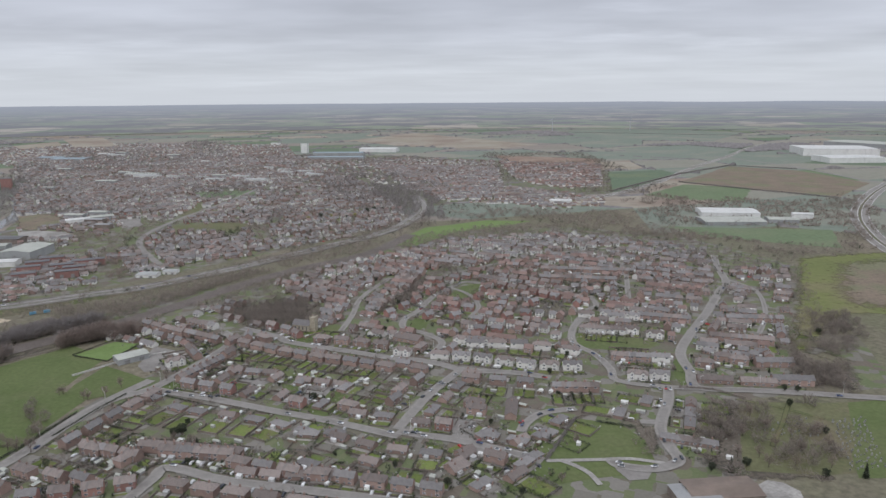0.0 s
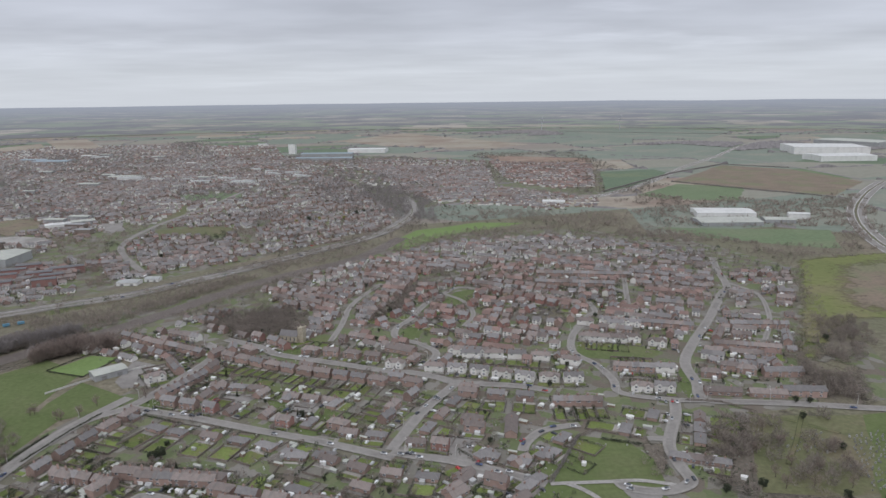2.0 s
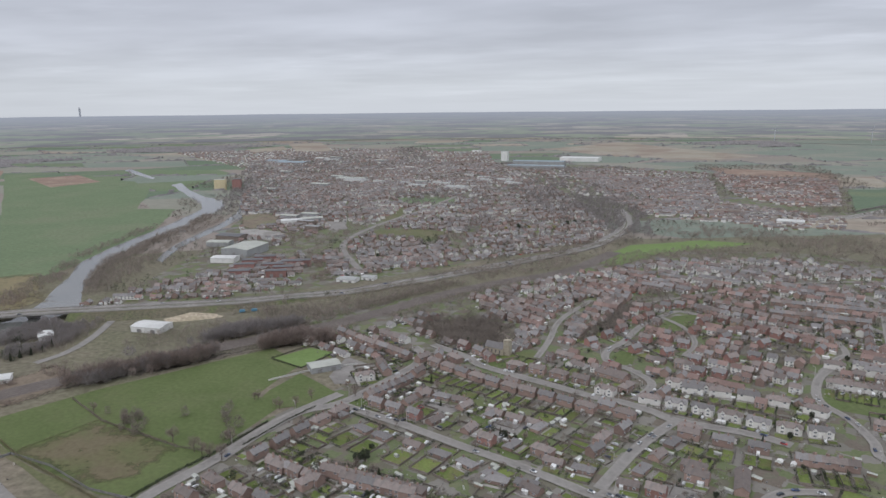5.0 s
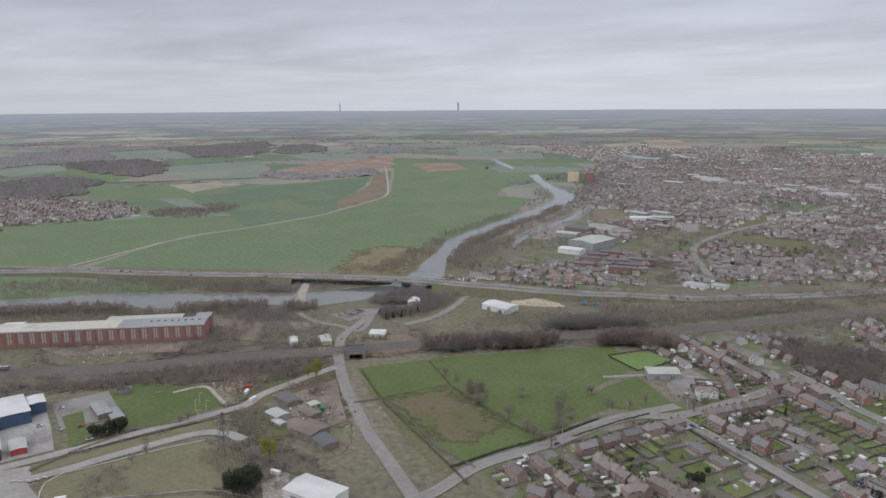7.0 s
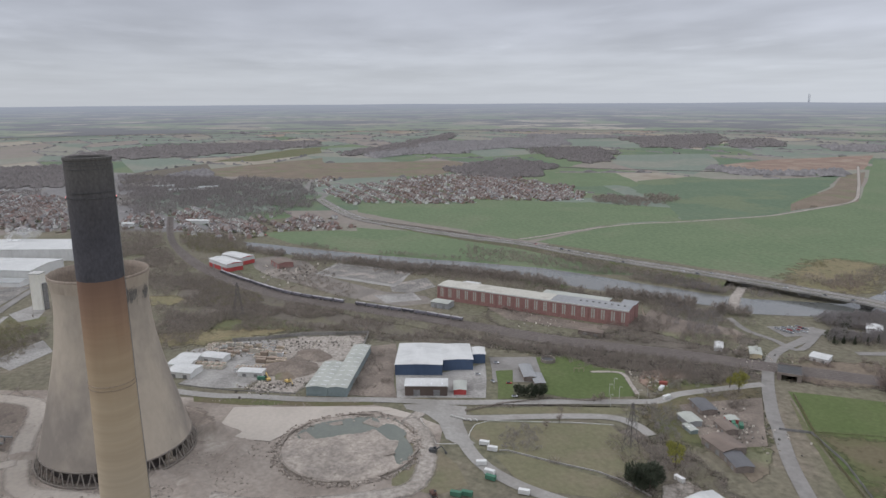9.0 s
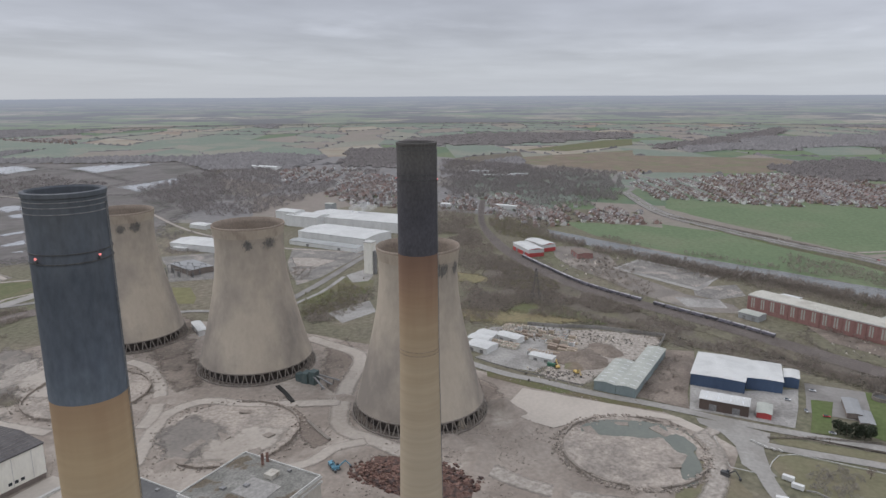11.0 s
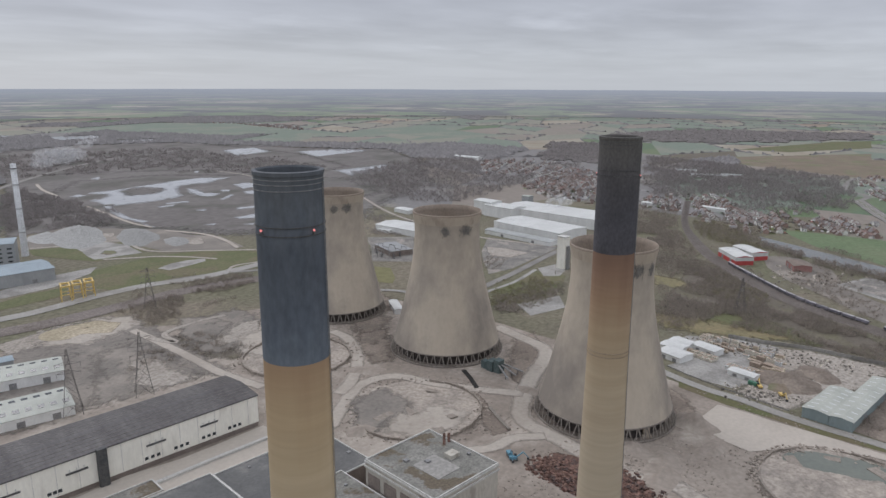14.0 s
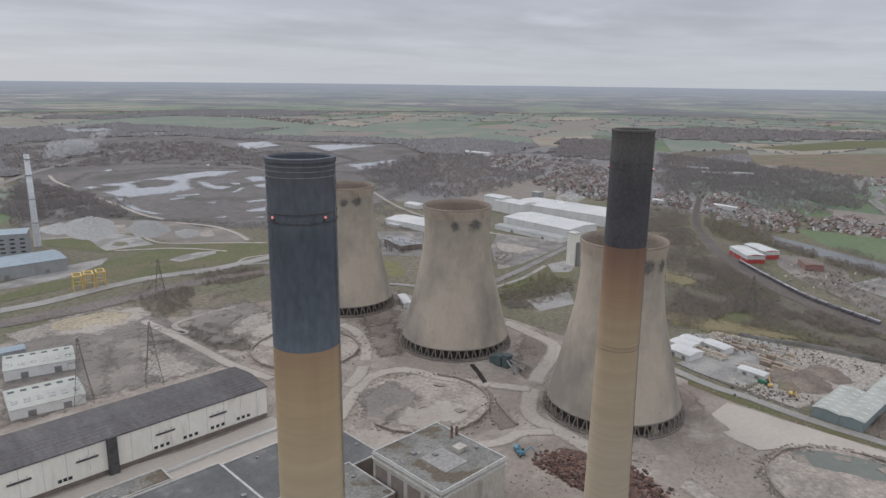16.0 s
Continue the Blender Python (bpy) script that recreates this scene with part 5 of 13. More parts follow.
rim_mat_outer = material("stained_rim_concrete", (0.34, 0.285, 0.222), (0.385, 0.328, 0.255), 0.06, 0.6, 0.92, (0.22, 0.18, 0.145), 0.07, (0.5, 0.68), stretch=(1, 1, 0.3), mix2=0.06)
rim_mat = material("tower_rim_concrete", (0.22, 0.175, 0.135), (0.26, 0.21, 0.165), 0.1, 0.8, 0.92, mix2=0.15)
# near-black, with the shade inside the tower put into the colour
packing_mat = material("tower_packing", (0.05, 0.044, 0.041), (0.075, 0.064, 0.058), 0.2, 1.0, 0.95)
leg_mat = material("leg_concrete", (0.175, 0.152, 0.13), (0.215, 0.19, 0.163), 0.2, 1.5, 0.92)
TOWER_PROFILE = [(43.3, 8.6), (41.6, 15), (38.9, 25), (34.9, 41), (30.5, 60), (27.7, 75), (26.3, 88), (25.8, 97), (26.0, 105), (26.3, 107)]


def cooling_tower(x, y, spin, lab, holes):
    t_ = thing("cooling_tower", pose(x, y, 0, 0, 0, spin), lab, "cooling tower", "cooling towers")
    bm = bmesh.new()
    fine = []
    for (ra, za), (rb, zb_) in zip(TOWER_PROFILE, TOWER_PROFILE[1:]):
        for k in range(3):
            fine.append((ra + (rb - ra) * k / 3, za + (zb_ - za) * k / 3))
    fine.append(TOWER_PROFILE[-1])
    lathe(bm, fine, 96)
    shell_ob = part("shell", bm, shell_mat, t_, "pale concrete shell with grey damp stains", True)
    bm = bmesh.new()
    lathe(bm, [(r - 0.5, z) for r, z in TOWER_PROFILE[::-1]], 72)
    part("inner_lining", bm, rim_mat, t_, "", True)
    bm = bmesh.new()
    lathe(bm, [(26.32, 106.9), (26.5, 108.2), (26.9, 110.2), (27.3, 112.2), (27.48, 113.6)], 96)
    part("rim", bm, rim_mat_outer, t_, "flared rim stained by soot", True)
    bm = bmesh.new()
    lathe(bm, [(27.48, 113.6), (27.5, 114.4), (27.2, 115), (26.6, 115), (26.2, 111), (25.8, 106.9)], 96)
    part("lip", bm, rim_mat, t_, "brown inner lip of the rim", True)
    bm = bmesh.new()
    lathe(bm, [(42.6, 8.2), (43.7, 8.2), (43.75, 9.0), (43.1, 9.1)], 96)
    part("ring_beam", bm, leg_mat, t_)
    n = 44
    for s_ in (-1, 1):
        bm = bmesh.new()
        beam(bm, (45.3, s_ * 2.5, 0), (43.3, 0.3 * s_, 8.5), 0.62)
        first = part("leg", bm, leg_mat, t_)
        for k in range(1, n):
            piece("leg", first.data, t_, pose(0, 0, 0, 0, 0, 360 * k / n))
    bm = bmesh.new()
    lathe(bm, [(46.2, 0), (46.4, 1.3), (45.8, 1.4), (45.6, 0.2)], 96)
    part("basin_kerb", bm, leg_mat, t_)
    # drum that stands for the dark interior seen between the legs
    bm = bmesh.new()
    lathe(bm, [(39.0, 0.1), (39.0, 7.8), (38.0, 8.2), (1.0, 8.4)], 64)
    part("packing", bm, packing_mat, t_, "packing behind the legs, the inside's shade put into its colour")
    rr = random.Random(int(x))
    for ang, z, w, h in holes:
        a0 = radians(ang - spin)
        # a ragged break in the shell: a feathery spray of sooty blades
        bm = bmesh.new()
        for k in range(190):
            u, v = rr.gauss(0, w * 0.27), rr.gauss(0, h * 0.18)
            ln, wd = rr.uniform(0.6, 3.4) * math.exp(-(u / (w * 0.4)) ** 2), rr.uniform(0.08, 0.26)
            vs = []
            for du, dv in ((-wd, -ln), (wd, -ln * 0.6), (wd * 0.3, ln), (-wd * 0.7, ln * 0.5)):
                zz = z + v + dv
                rad = 25.8 + max(0, zz - 97) ** 2 * 0.005 + 0.12 + rr.uniform(0, 0.05)
                aa = a0 + (u + du) / rad
                vs.append(bm.verts.new((rad * math.cos(aa), rad * math.sin(aa), zz)))
            bm.faces.new(vs)
        part("broken_opening", bm, soot_grey, shell_ob, "sooty ragged opening below the rim")["kind"] = "stuff"
    return t_


cooling_tower(-485.5, -260.2, 0, "pale concrete cooling tower on slanting legs with grey stains", [(27, 102.5, 7, 7), (64, 103, 12.0, 9.0)])
cooling_tower(-437.0, -111.8, 20, "pale concrete cooling tower standing behind a chimney", [(52, 103, 11, 9.0), (80, 102.5, 8, 7)])
cooling_tower(-518.5, -399.2, 40, "pale concrete cooling tower at the end of the row", [(62, 103, 11, 8.5), (36, 102.5, 7, 6.5)])

# outlet pier at the foot of the tower
op = thing("outlet_pier", pose(-416, -79, 0, 0, 0, 30), "pale concrete outlet pier at the tower foot", "pier")
for nm_, a, b, z0, z1 in (("footing", 3.4, 3.0, 0, 2.2), ("column", 1.7, 2.2, 2.2, 13.5), ("cap", 2.3, 2.8, 13.5, 14.8)):
    bm = bmesh.new()
    box(bm, -a, a, -b, b, z0, z1)
    bmesh.ops.bevel(bm, geom=bm.edges[:], offset=0.25, segments=1, affect="EDGES")
    part(nm_, bm, shell_mat, op)
bm = bmesh.new()
beam(bm, (0, 0, 14), (-7, 0, 20), 1.6)
part("raking_beam", bm, leg_mat, op)

# demolition ground
patch("demolition_ground", [(-282, -566), (-350, -559), (-408, -496), (-470, -470), (-560, -430), (-572, -350), (-562, -263), (-545, -184), (-530, -122), (-510, -84), (-494, -34), (-478, 10), (-468, 50), (-455, 66), (-425, 92), (-399, 84), (-343, 71), (-240, 55), (-130, 20), (-60, -60), (-110, -250), (-160, -480)], rubble_mat, "pale churned earth and crushed concrete of a demolition site", 0.02, True)
TRACK = "pale dirt haul road across the demolition site"
strip("road", [(-370, -52), (-360, -35), (-352, -4), (-351, 41), (-357, 62), (-382, 73), (-417, 77), (-440, 70)], 9, dust, TRACK)

rock_mat = material("broken_concrete", (0.3, 0.26, 0.22), (0.225, 0.192, 0.16), 0.4, 2.0, 0.95, island=0.3, mix2=0.2)
rust_mat = material("rusty_scrap", (0.115, 0.06, 0.047), (0.17, 0.105, 0.08), 0.5, 2.5, 0.85, (0.07, 0.05, 0.045), 0.3, (0.5, 0.6), island=0.5)


def chunks(name, spots, mat, label, category="rubble", flat=0.6):
    """Loose broken lumps, joined. spots: (x, y, z, size)."""
    vs, fs = [], []
    for x, y, z, s_ in spots:
        i0 = len(vs)
        yaw = rnd.uniform(0, 6.28)
        c, sn = math.cos(yaw), math.sin(yaw)
        for px, py, pz in ((-1, -1, 0), (1, -1, 0), (1, 1, 0), (-1, 1, 0), (-0.8, -0.7, 1), (0.8, -0.8, 1), (0.7, 0.8, 1), (-0.7, 0.7, 1)):
            px, py, pz = px * s_ * rnd.uniform(0.4, 0.75), py * s_ * rnd.uniform(0.3, 0.6), pz * s_ * flat * rnd.uniform(0.5, 1.3)
            vs.append((x + px * c - py * sn, y + px * sn + py * c, z + pz - 0.05))
        fs += [(i0 + a, i0 + b, i0 + c_, i0 + d) for a, b, c_, d in ((4, 5, 6, 7), (0, 1, 5, 4), (1, 2, 6, 5), (2, 3, 7, 6), (3, 0, 4, 7))]
    return tagged(new(name, mesh_from(name, vs, fs, mat)), label, category, kind="stuff")


def heap(name, x, y, rx, ry, h, mat, label, category="heap", spin=0, seed=0):
    """A spoil heap: lumpy cone with an uneven foot."""
    bm = bmesh.new()
    n, rings = 40, 9
    grid = []
    for i in range(rings + 1):
        q = i / rings
        row_ = []
        for k in range(n):
            a = 2 * math.pi * k / n
            wob = 1 + 0.25 * noise.noise((math.cos(a) * 1.6 + seed, math.sin(a) * 1.6, seed * 0.7))
            px, py = rx * q * wob * math.cos(a), ry * q * wob * math.sin(a)
            pz = h * (1 - q) ** 1.15 * (1 + 0.3 * noise.noise((px * 0.15 + seed, py * 0.15, 0))) + (0.35 * noise.noise((px * 0.5, py * 0.5, seed)) if q < 1 else 0) - (0.1 if q == 1 else 0)
            row_.append(bm.verts.new((px, py, pz)))
        grid.append(row_)
    for a, b in zip(grid, grid[1:]):
        for k in range(n):
            bm.faces.new((a[k], b[k], b[(k + 1) % n], a[(k + 1) % n]))
    bmesh.ops.remove_doubles(bm, verts=grid[0], dist=0.01)
    ob = part(name, bm, mat, None, label, True)
    ob.matrix_basis = pose(x, y, 0.05, 0, 0, spin)
    return tagged(ob, label, category)


def ring_spots(cx, cy, r, w, count, s0, s1, a0=0, a1=360):
    out = []
    for _ in range(count):
        a = radians(rnd.uniform(a0, a1))
        q = r + rnd.gauss(0, w)
        out.append((cx + q * math.cos(a), cy + q * math.sin(a), 0, rnd.uniform(s0, s1)))
    return out


basin_mat = material("basin_floor", (0.335, 0.29, 0.245), (0.295, 0.255, 0.215), 0.05, 0.4, 0.95, (0.25, 0.218, 0.186), 0.05, (0.48, 0.6))


def broken_floor(bm, cx, cy, r, dips):
    """A cracked, heaved concrete floor with hollows that hold water."""
    rings, n = 26, 96
    grid = []
    for i in range(rings + 1):
        row_ = []
        for k in range(n):
            q, a = r * (i + 0.001) / rings, 2 * math.pi * k / n
            x, y = q * math.cos(a), q * math.sin(a)
            plate = noise.cell((x * 0.07 + 3, y * 0.07, 1))
            z = 1.3 + 0.9 * noise.noise((x * 0.06, y * 0.06, 2)) + 0.5 * plate * noise.noise((x * 0.15, y * 0.15, 6)) + 0.25 * noise.noise((x * 0.5, y * 0.5, 4))
            for dx, dy, ra, rb, tilt, deep in dips:
                u, v = x + cx - dx, y + cy - dy
                c, s_ = math.cos(radians(tilt)), math.sin(radians(tilt))
                z -= deep * math.exp(-(((u * c + v * s_) / ra) ** 4 + ((v * c - u * s_) / rb) ** 4))
            row_.append(bm.verts.new((x, y, max(0.1, z) if i < rings else 0.05)))
        grid.append(row_)
    for a, b in zip(grid, grid[1:]):
        for k in range(n):
            bm.faces.new((a[k], b[k], b[(k + 1) % n], a[(k + 1) % n]))


def basin(cx, cy, r, label, gaps, mounds, dips=()):
    """The broken ring and floor left of a felled tower."""
    b_ = thing("demolished_basin", pose(cx, cy, 0), label, "ruin", "ruined tower basins")
    bm = bmesh.new()
    if dips:
        broken_floor(bm, cx, cy, r, dips)
    vs = []
    for k in range(60):
        a = 2 * math.pi * k / 60
        q = r * (1 + 0.03 * noise.noise((math.cos(a) * 2, math.sin(a) * 2, cx)))
        vs.append((q * math.cos(a), q * math.sin(a), 0.35))
    if not dips:
        bm.faces.new([bm.verts.new(p) for p in vs])
    part("floor", bm, basin_mat, b_, "cracked pale basin floor")
    for k in range(48):
        a = 7.5 * k
        bm = bmesh.new()
        if any(g0 <= a <= g1 for g0, g1 in gaps):
            bm.free()
            continue
        hh = 2.0 + 1.1 * noise.noise((k * 0.3, cx, 0))
        m = pose((r + rnd.uniform(-0.5, 0.5)) * math.cos(radians(a)), (r + rnd.uniform(-0.5, 0.5)) * math.sin(radians(a)), 0, rnd.uniform(-4, 4), rnd.uniform(-6, 6), a)
        box(bm, -0.6, 0.6, -r * 0.062, r * 0.062, 0, max(0.5, hh), m)
        part("kerb_block", bm, rock_mat, b_)
    for k in range(mounds):
        a, q = rnd.uniform(0, 6.28), r * math.sqrt(rnd.uniform(0.02, 0.75))
        bm = bmesh.new()
        s_ = rnd.uniform(3, 8)
        m = pose(q * math.cos(a), q * math.sin(a), 0.4, rnd.uniform(-9, 9), rnd.uniform(-9, 9), rnd.uniform(0, 180))
        box(bm, -s_, s_, -s_ * 0.5, s_ * 0.5, 0, 0.5, m)
        part("fallen_slab", bm, rock_mat, b_)
    return b_


basin(-410, 29, 43, "flooded ruined tower basin ringed with rubble", [(0, 22), (70, 100), (118, 150), (185, 215), (260, 285)], 5, ((-436, 22, 25, 10, 98, 2.6), (-423, 57, 11, 7, 20, 2.4), (-396, 63, 15, 6, 168, 2.4)))
basin(-376, -222, 44, "ruined tower basin with a broken ring wall", [(200, 330)], 5)
basin(-405, -352, 42, "ruined tower basin full of pale dust", [(10, 60), (220, 250)], 3)
chunks("rubble", ring_spots(-410, 29, 43.5, 1.9, 1500, 0.4, 1.8) + ring_spots(-410, 29, 43, 3.2, 350, 0.4, 1.6, 150, 300), rock_mat, "broken concrete rubble round a basin")
chunks("rubble", ring_spots(-410, 29, 43, 1.6, 130, 1.4, 3.4), rock_mat, "large broken slabs heaped round a basin", "rubble", 0.35)
chunks("rubble", ring_spots(-376, -222, 46, 3.5, 330, 0.5, 1.8) + ring_spots(-405, -352, 45, 4, 300, 0.5, 1.8), rock_mat, "broken concrete rubble round two basins")


SLAB = [(-484, -46), (-470, 23), (-460, 62), (-455, 61), (-453, 25), (-441, -4), (-427, -20), (-444, -50)]


def area_spots(x0, x1, y0, y1, count, s0, s1, thresh=0.0):
    out = []
    while len(out) < count:
        x, y = rnd.uniform(x0, x1), rnd.uniform(y0, y1)
        if inside((x, y), SLAB):
            continue
        if noise.noise((x * 0.03, y * 0.03, 4)) > thresh and all(math.hypot(x - a, y - b) > 47 for a, b in ((-485.5, -260.2), (-437, -111.8), (-518.5, -399.2), (-376, -222), (-410, 29))):
            out.append((x, y, 0, rnd.uniform(s0, s1)))
    return out


chunks("rubble", area_spots(-500, -300, -440, 40, 3600, 0.25, 1.0, 0.05), rock_mat, "scattered crushed concrete and stones")
chunks("rubble", [(-382 + rnd.gauss(0, 20), -100 + rnd.gauss(0, 12), 0, rnd.uniform(0.5, 1.6)) for _ in range(350)], rock_mat, "scattered lumps of concrete")
for k, (x, y, rx, ry, h) in enumerate(((-372, -60, 26, 10, 3.5), (-392, -62, 18, 9, 3), (-398, -82, 14, 8, 4), (-447, -55, 16, 12, 9), (-440, -165, 12, 7, 2.5), (-530, -300, 14, 8, 3), (-410, -290, 20, 8, 2), (-333, -235, 12, 8, 3), (-420, -40, 20, 7, 2.5), (-350, -10, 22, 7, 2))):
    heap("spoil_mound", x, y, rx, ry, h, rubble_mat, "grey-brown heap of crushed rubble", "heap", 20 * k, k)
# rusty scrap
heap("scrap_mound", -352, -92, 36, 18, 6, rust_mat, "large heap of rusty red scrap metal", "heap", 70, 31)
scrap_spots = [(-352 + rnd.gauss(0, 7) * 1.1, -92 + rnd.gauss(0, 16), 0, rnd.uniform(0.7, 2.6)) for _ in range(2300)]
scrap_spots = [(x, y, max(0, 5.2 * (1 - math.hypot((x + 352) / 17, (y + 92) / 35))), q) for x, y, _, q in scrap_spots if math.hypot((x + 352) / 18, (y + 92) / 36) < 1.1]
chunks("scrap", scrap_spots, rust_mat, "tangled rusty scrap metal plates", "scrap", 0.5)


# ---- turbine hall and its neighbours: u along the hall, n to its front ----
HX, HY, HA = -240, -334, 165
clad_white = material("cream_cladding", (0.66, 0.64, 0.565), (0.71, 0.69, 0.615), 0.06, 0.8, 0.7, (0.58, 0.555, 0.485), 0.12, (0.55, 0.7), stretch=(1, 1, 0.3), mix2=0.05)
roof_dark = material("dark_roof", (0.098, 0.092, 0.092), (0.13, 0.122, 0.12), 0.05, 0.5, 0.9, (0.085, 0.078, 0.078), 0.03, stretch=(1, 0.2, 1), mix2=0.18)
block_wall = material("stained_block_wall", (0.36, 0.335, 0.285), (0.42, 0.395, 0.34), 0.08, 0.7, 0.9, (0.27, 0.245, 0.205), 0.15, (0.52, 0.66), stretch=(1, 1, 0.35), mix2=0.1)
roof_flat = material("grey_flat_roof", (0.10, 0.10, 0.098), (0.13, 0.128, 0.124), 0.05, 0.6, 0.9, (0.17, 0.165, 0.155), 0.05, (0.58, 0.66), mix2=0.12)
moss_roof = material("mossy_flat_roof", (0.15, 0.147, 0.13), (0.225, 0.218, 0.196), 0.12, 0.8, 0.92, (0.12, 0.098, 0.07), 0.06, (0.52, 0.57), mix2=0.28)
brick_dark = material("brown_brick", (0.17, 0.14, 0.12), (0.21, 0.175, 0.15), 0.2, 3.0, 0.92)
coping = material("pale_coping", (0.42, 0.415, 0.39), (0.48, 0.47, 0.44), 0.3, 2.0, 0.85)
glass_dark = material("dark_glazing", (0.035, 0.04, 0.045), (0.05, 0.055, 0.06), 0.3, 1.0, 0.2)
hall = thing("turbine_hall", pose(HX, HY, 0, 0, 0, HA), "long cream-clad turbine hall with a dark roof", "industrial building")
# local x runs along the hall; the front with its vents is at local -y
x0, x1, yf, yb, hh = -118, 73, -20.5, 20.5, 21.5
bm = bmesh.new()
box(bm, x0, x1, yf, yb, 3.2, hh)
part("wall", bm, clad_white, hall, "cream cladding panels with vertical seams")
bm = bmesh.new()
box(bm, x0 + 0.5, x1 - 0.5, yf + 0.5, yb - 0.5, 0, 3.3)
part("plinth", bm, brick_dark, hall, "brown brick base")
bm = bmesh.new()
vs = [bm.verts.new(p) for p in ((x0 - 0.5, yf - 0.5, hh + 0.1), (x1 + 0.5, yf - 0.5, hh + 0.1), (x1 + 0.5, 0, hh + 2.4), (x0 - 0.5, 0, hh + 2.4), (x0 - 0.5, yb + 0.5, hh + 0.1), (x1 + 0.5, yb + 0.5, hh + 0.1), (x0 - 0.5, yf - 0.5, hh - 0.7), (x1 + 0.5, yf - 0.5, hh - 0.7), (x0 - 0.5, yb + 0.5, hh - 0.7), (x1 + 0.5, yb + 0.5, hh - 0.7))]
for f in ((0, 1, 2, 3), (3, 2, 5, 4), (6, 7, 1, 0), (4, 5, 9, 8), (7, 9, 5, 2, 1), (6, 0, 3, 4, 8), (6, 8, 9, 7)):
    bm.faces.new([vs[i] for i in f])
part("roof", bm, roof_dark, hall, "dark felted roof")
for k in range(-9, 7):
    bm = bmesh.new()
    box(bm, k * 11.0 - 0.12, k * 11.0 + 0.12, yf - 0.06, yf + 0.1, 3.2, hh - 0.7)
    part("panel_seam", bm, coping, hall)
for xv in (-100, -66, -34, 8, 40):
    v_ = new("wall_vent")
    v_.parent = hall
    v_.matrix_basis = pose(xv, yf, 13.2)
    bm = bmesh.new()
    box(bm, -5.5, 5.5, -0.7, 0, 0, 0.9)
    part("hood", bm, steel_dark, v_)
    for s_ in (-3.6, 0, 3.6):
        bm = bmesh.new()
        box(bm, s_ - 0.2, s_ + 0.2, -0.5, 0.02, 0.9, 2.4)
        part("bracket", bm, coping, v_)
bm = bmesh.new()
box(bm, -1.0, 1.0, -0.12, 0.1, 5.2, 7.0)
first_w = part("window", bm, glass_dark, hall, "small dark window")
first_w.matrix_basis = pose(-90, yf, 0)
for xv in (2, 19, 36, 53):
    for k in range(3):
        piece("window", first_w.data, hall, pose(xv + 3.4 * k, yf, 0))
for xv in (-48, -82):
    for k in range(3):
        piece("window", first_w.data, hall, pose(xv + 2.5 * k, yf, 0))
for s_ in (-1, 1):      # felt seams along the roof
    for q in (0.16, 0.33, 0.5, 0.67, 0.84):
        bm = bmesh.new()
        yy, zz = s_ * 20.9 * q, hh + 2.4 - 2.3 * q
        box(bm, x0 - 0.3, x1 + 0.3, yy - 0.22, yy + 0.22, zz - 0.1, zz + 0.1)
        part("roof_seam", bm, soot_grey, hall)
bm = bmesh.new()
box(bm, -24, -19, yf - 2.6, yf, 0, hh + 0.8)
part("stair_tower", bm, steel_dark, hall, "dark sheeted stair tower")


def flat_block(name, cx, cy, ang, L, W, h, wall_m, roof_m, label, extras=(), category="industrial building"):
    """A flat-roofed building with a parapet: walls, roof deck, coping, window strips."""
    b_ = thing(name, pose(cx, cy, 0, 0, 0, ang), label, category)
    bm = bmesh.new()
    box(bm, -L / 2, L / 2, -W / 2, W / 2, 0, h)
    part("wall", bm, wall_m, b_)
    bm = bmesh.new()
    box(bm, -L / 2 + 0.4, L / 2 - 0.4, -W / 2 + 0.4, W / 2 - 0.4, h, h + 0.05)
    part("roof_deck", bm, roof_m, b_)
    bm = bmesh.new()
    for (a, b, c, d) in ((-L / 2 - 0.15, L / 2 + 0.15, -W / 2 - 0.15, -W / 2 + 0.4), (-L / 2 - 0.15, L / 2 + 0.15, W / 2 - 0.4, W / 2 + 0.15), (-L / 2 - 0.15, -L / 2 + 0.4, -W / 2 + 0.4, W / 2 - 0.4), (L / 2 - 0.4, L / 2 + 0.15, -W / 2 + 0.4, W / 2 - 0.4)):
        box(bm, a, b, c, d, h - 0.1, h + 0.7)
    part("parapet", bm, coping, b_, "pale coping")
    for k in range(max(1, int(L / 14))):
        bm = bmesh.new()
        xx, yy = rnd.uniform(-L * 0.42, L * 0.42), rnd.uniform(-W * 0.4, W * 0.4)
        s_ = rnd.uniform(0.5, 1.2)
        box(bm, xx - s_, xx + s_, yy - s_, yy + s_, h, h + rnd.uniform(0.6, 1.4))
        part("roof_vent", bm, steel_grey, b_)
    return b_


hu = Vector((math.cos(radians(HA)), math.sin(radians(HA))))
hn = Vector((-hu.y, hu.x)) * -1


def hall_place(u, n_):
    p = Vector((HX, HY)) + hu * u + hn * n_
    return p.x, p.y


for u0, u1, n0, n1, h, rm, lab in ((-45, 14, 73, 121, 14, roof_flat, "flat grey-roofed annex beside the turbine hall"), (15, 48, 74, 121, 13, roof_flat, "flat grey-roofed annex bay"), (49, 84, 84, 120, 12, roof_flat, "low dark-roofed annex bay"),
                                   (30, 61, 123, 160, 17, moss_roof, "flat mossy-roofed bunker bay"), (84.5, 104, 118, 139, 10, roof_flat, "low flat-roofed plant room"), (-60, -5, 44, 58, 6, moss_roof, "half-demolished low white building")):
    x, y = hall_place((u0 + u1) / 2, (n0 + n1) / 2)
    flat_block("annex", x, y, HA, u1 - u0, n1 - n0, h, clad_white if n0 < 50 else brick_dark, rm, lab)
x, y = hall_place(85, 165.5)
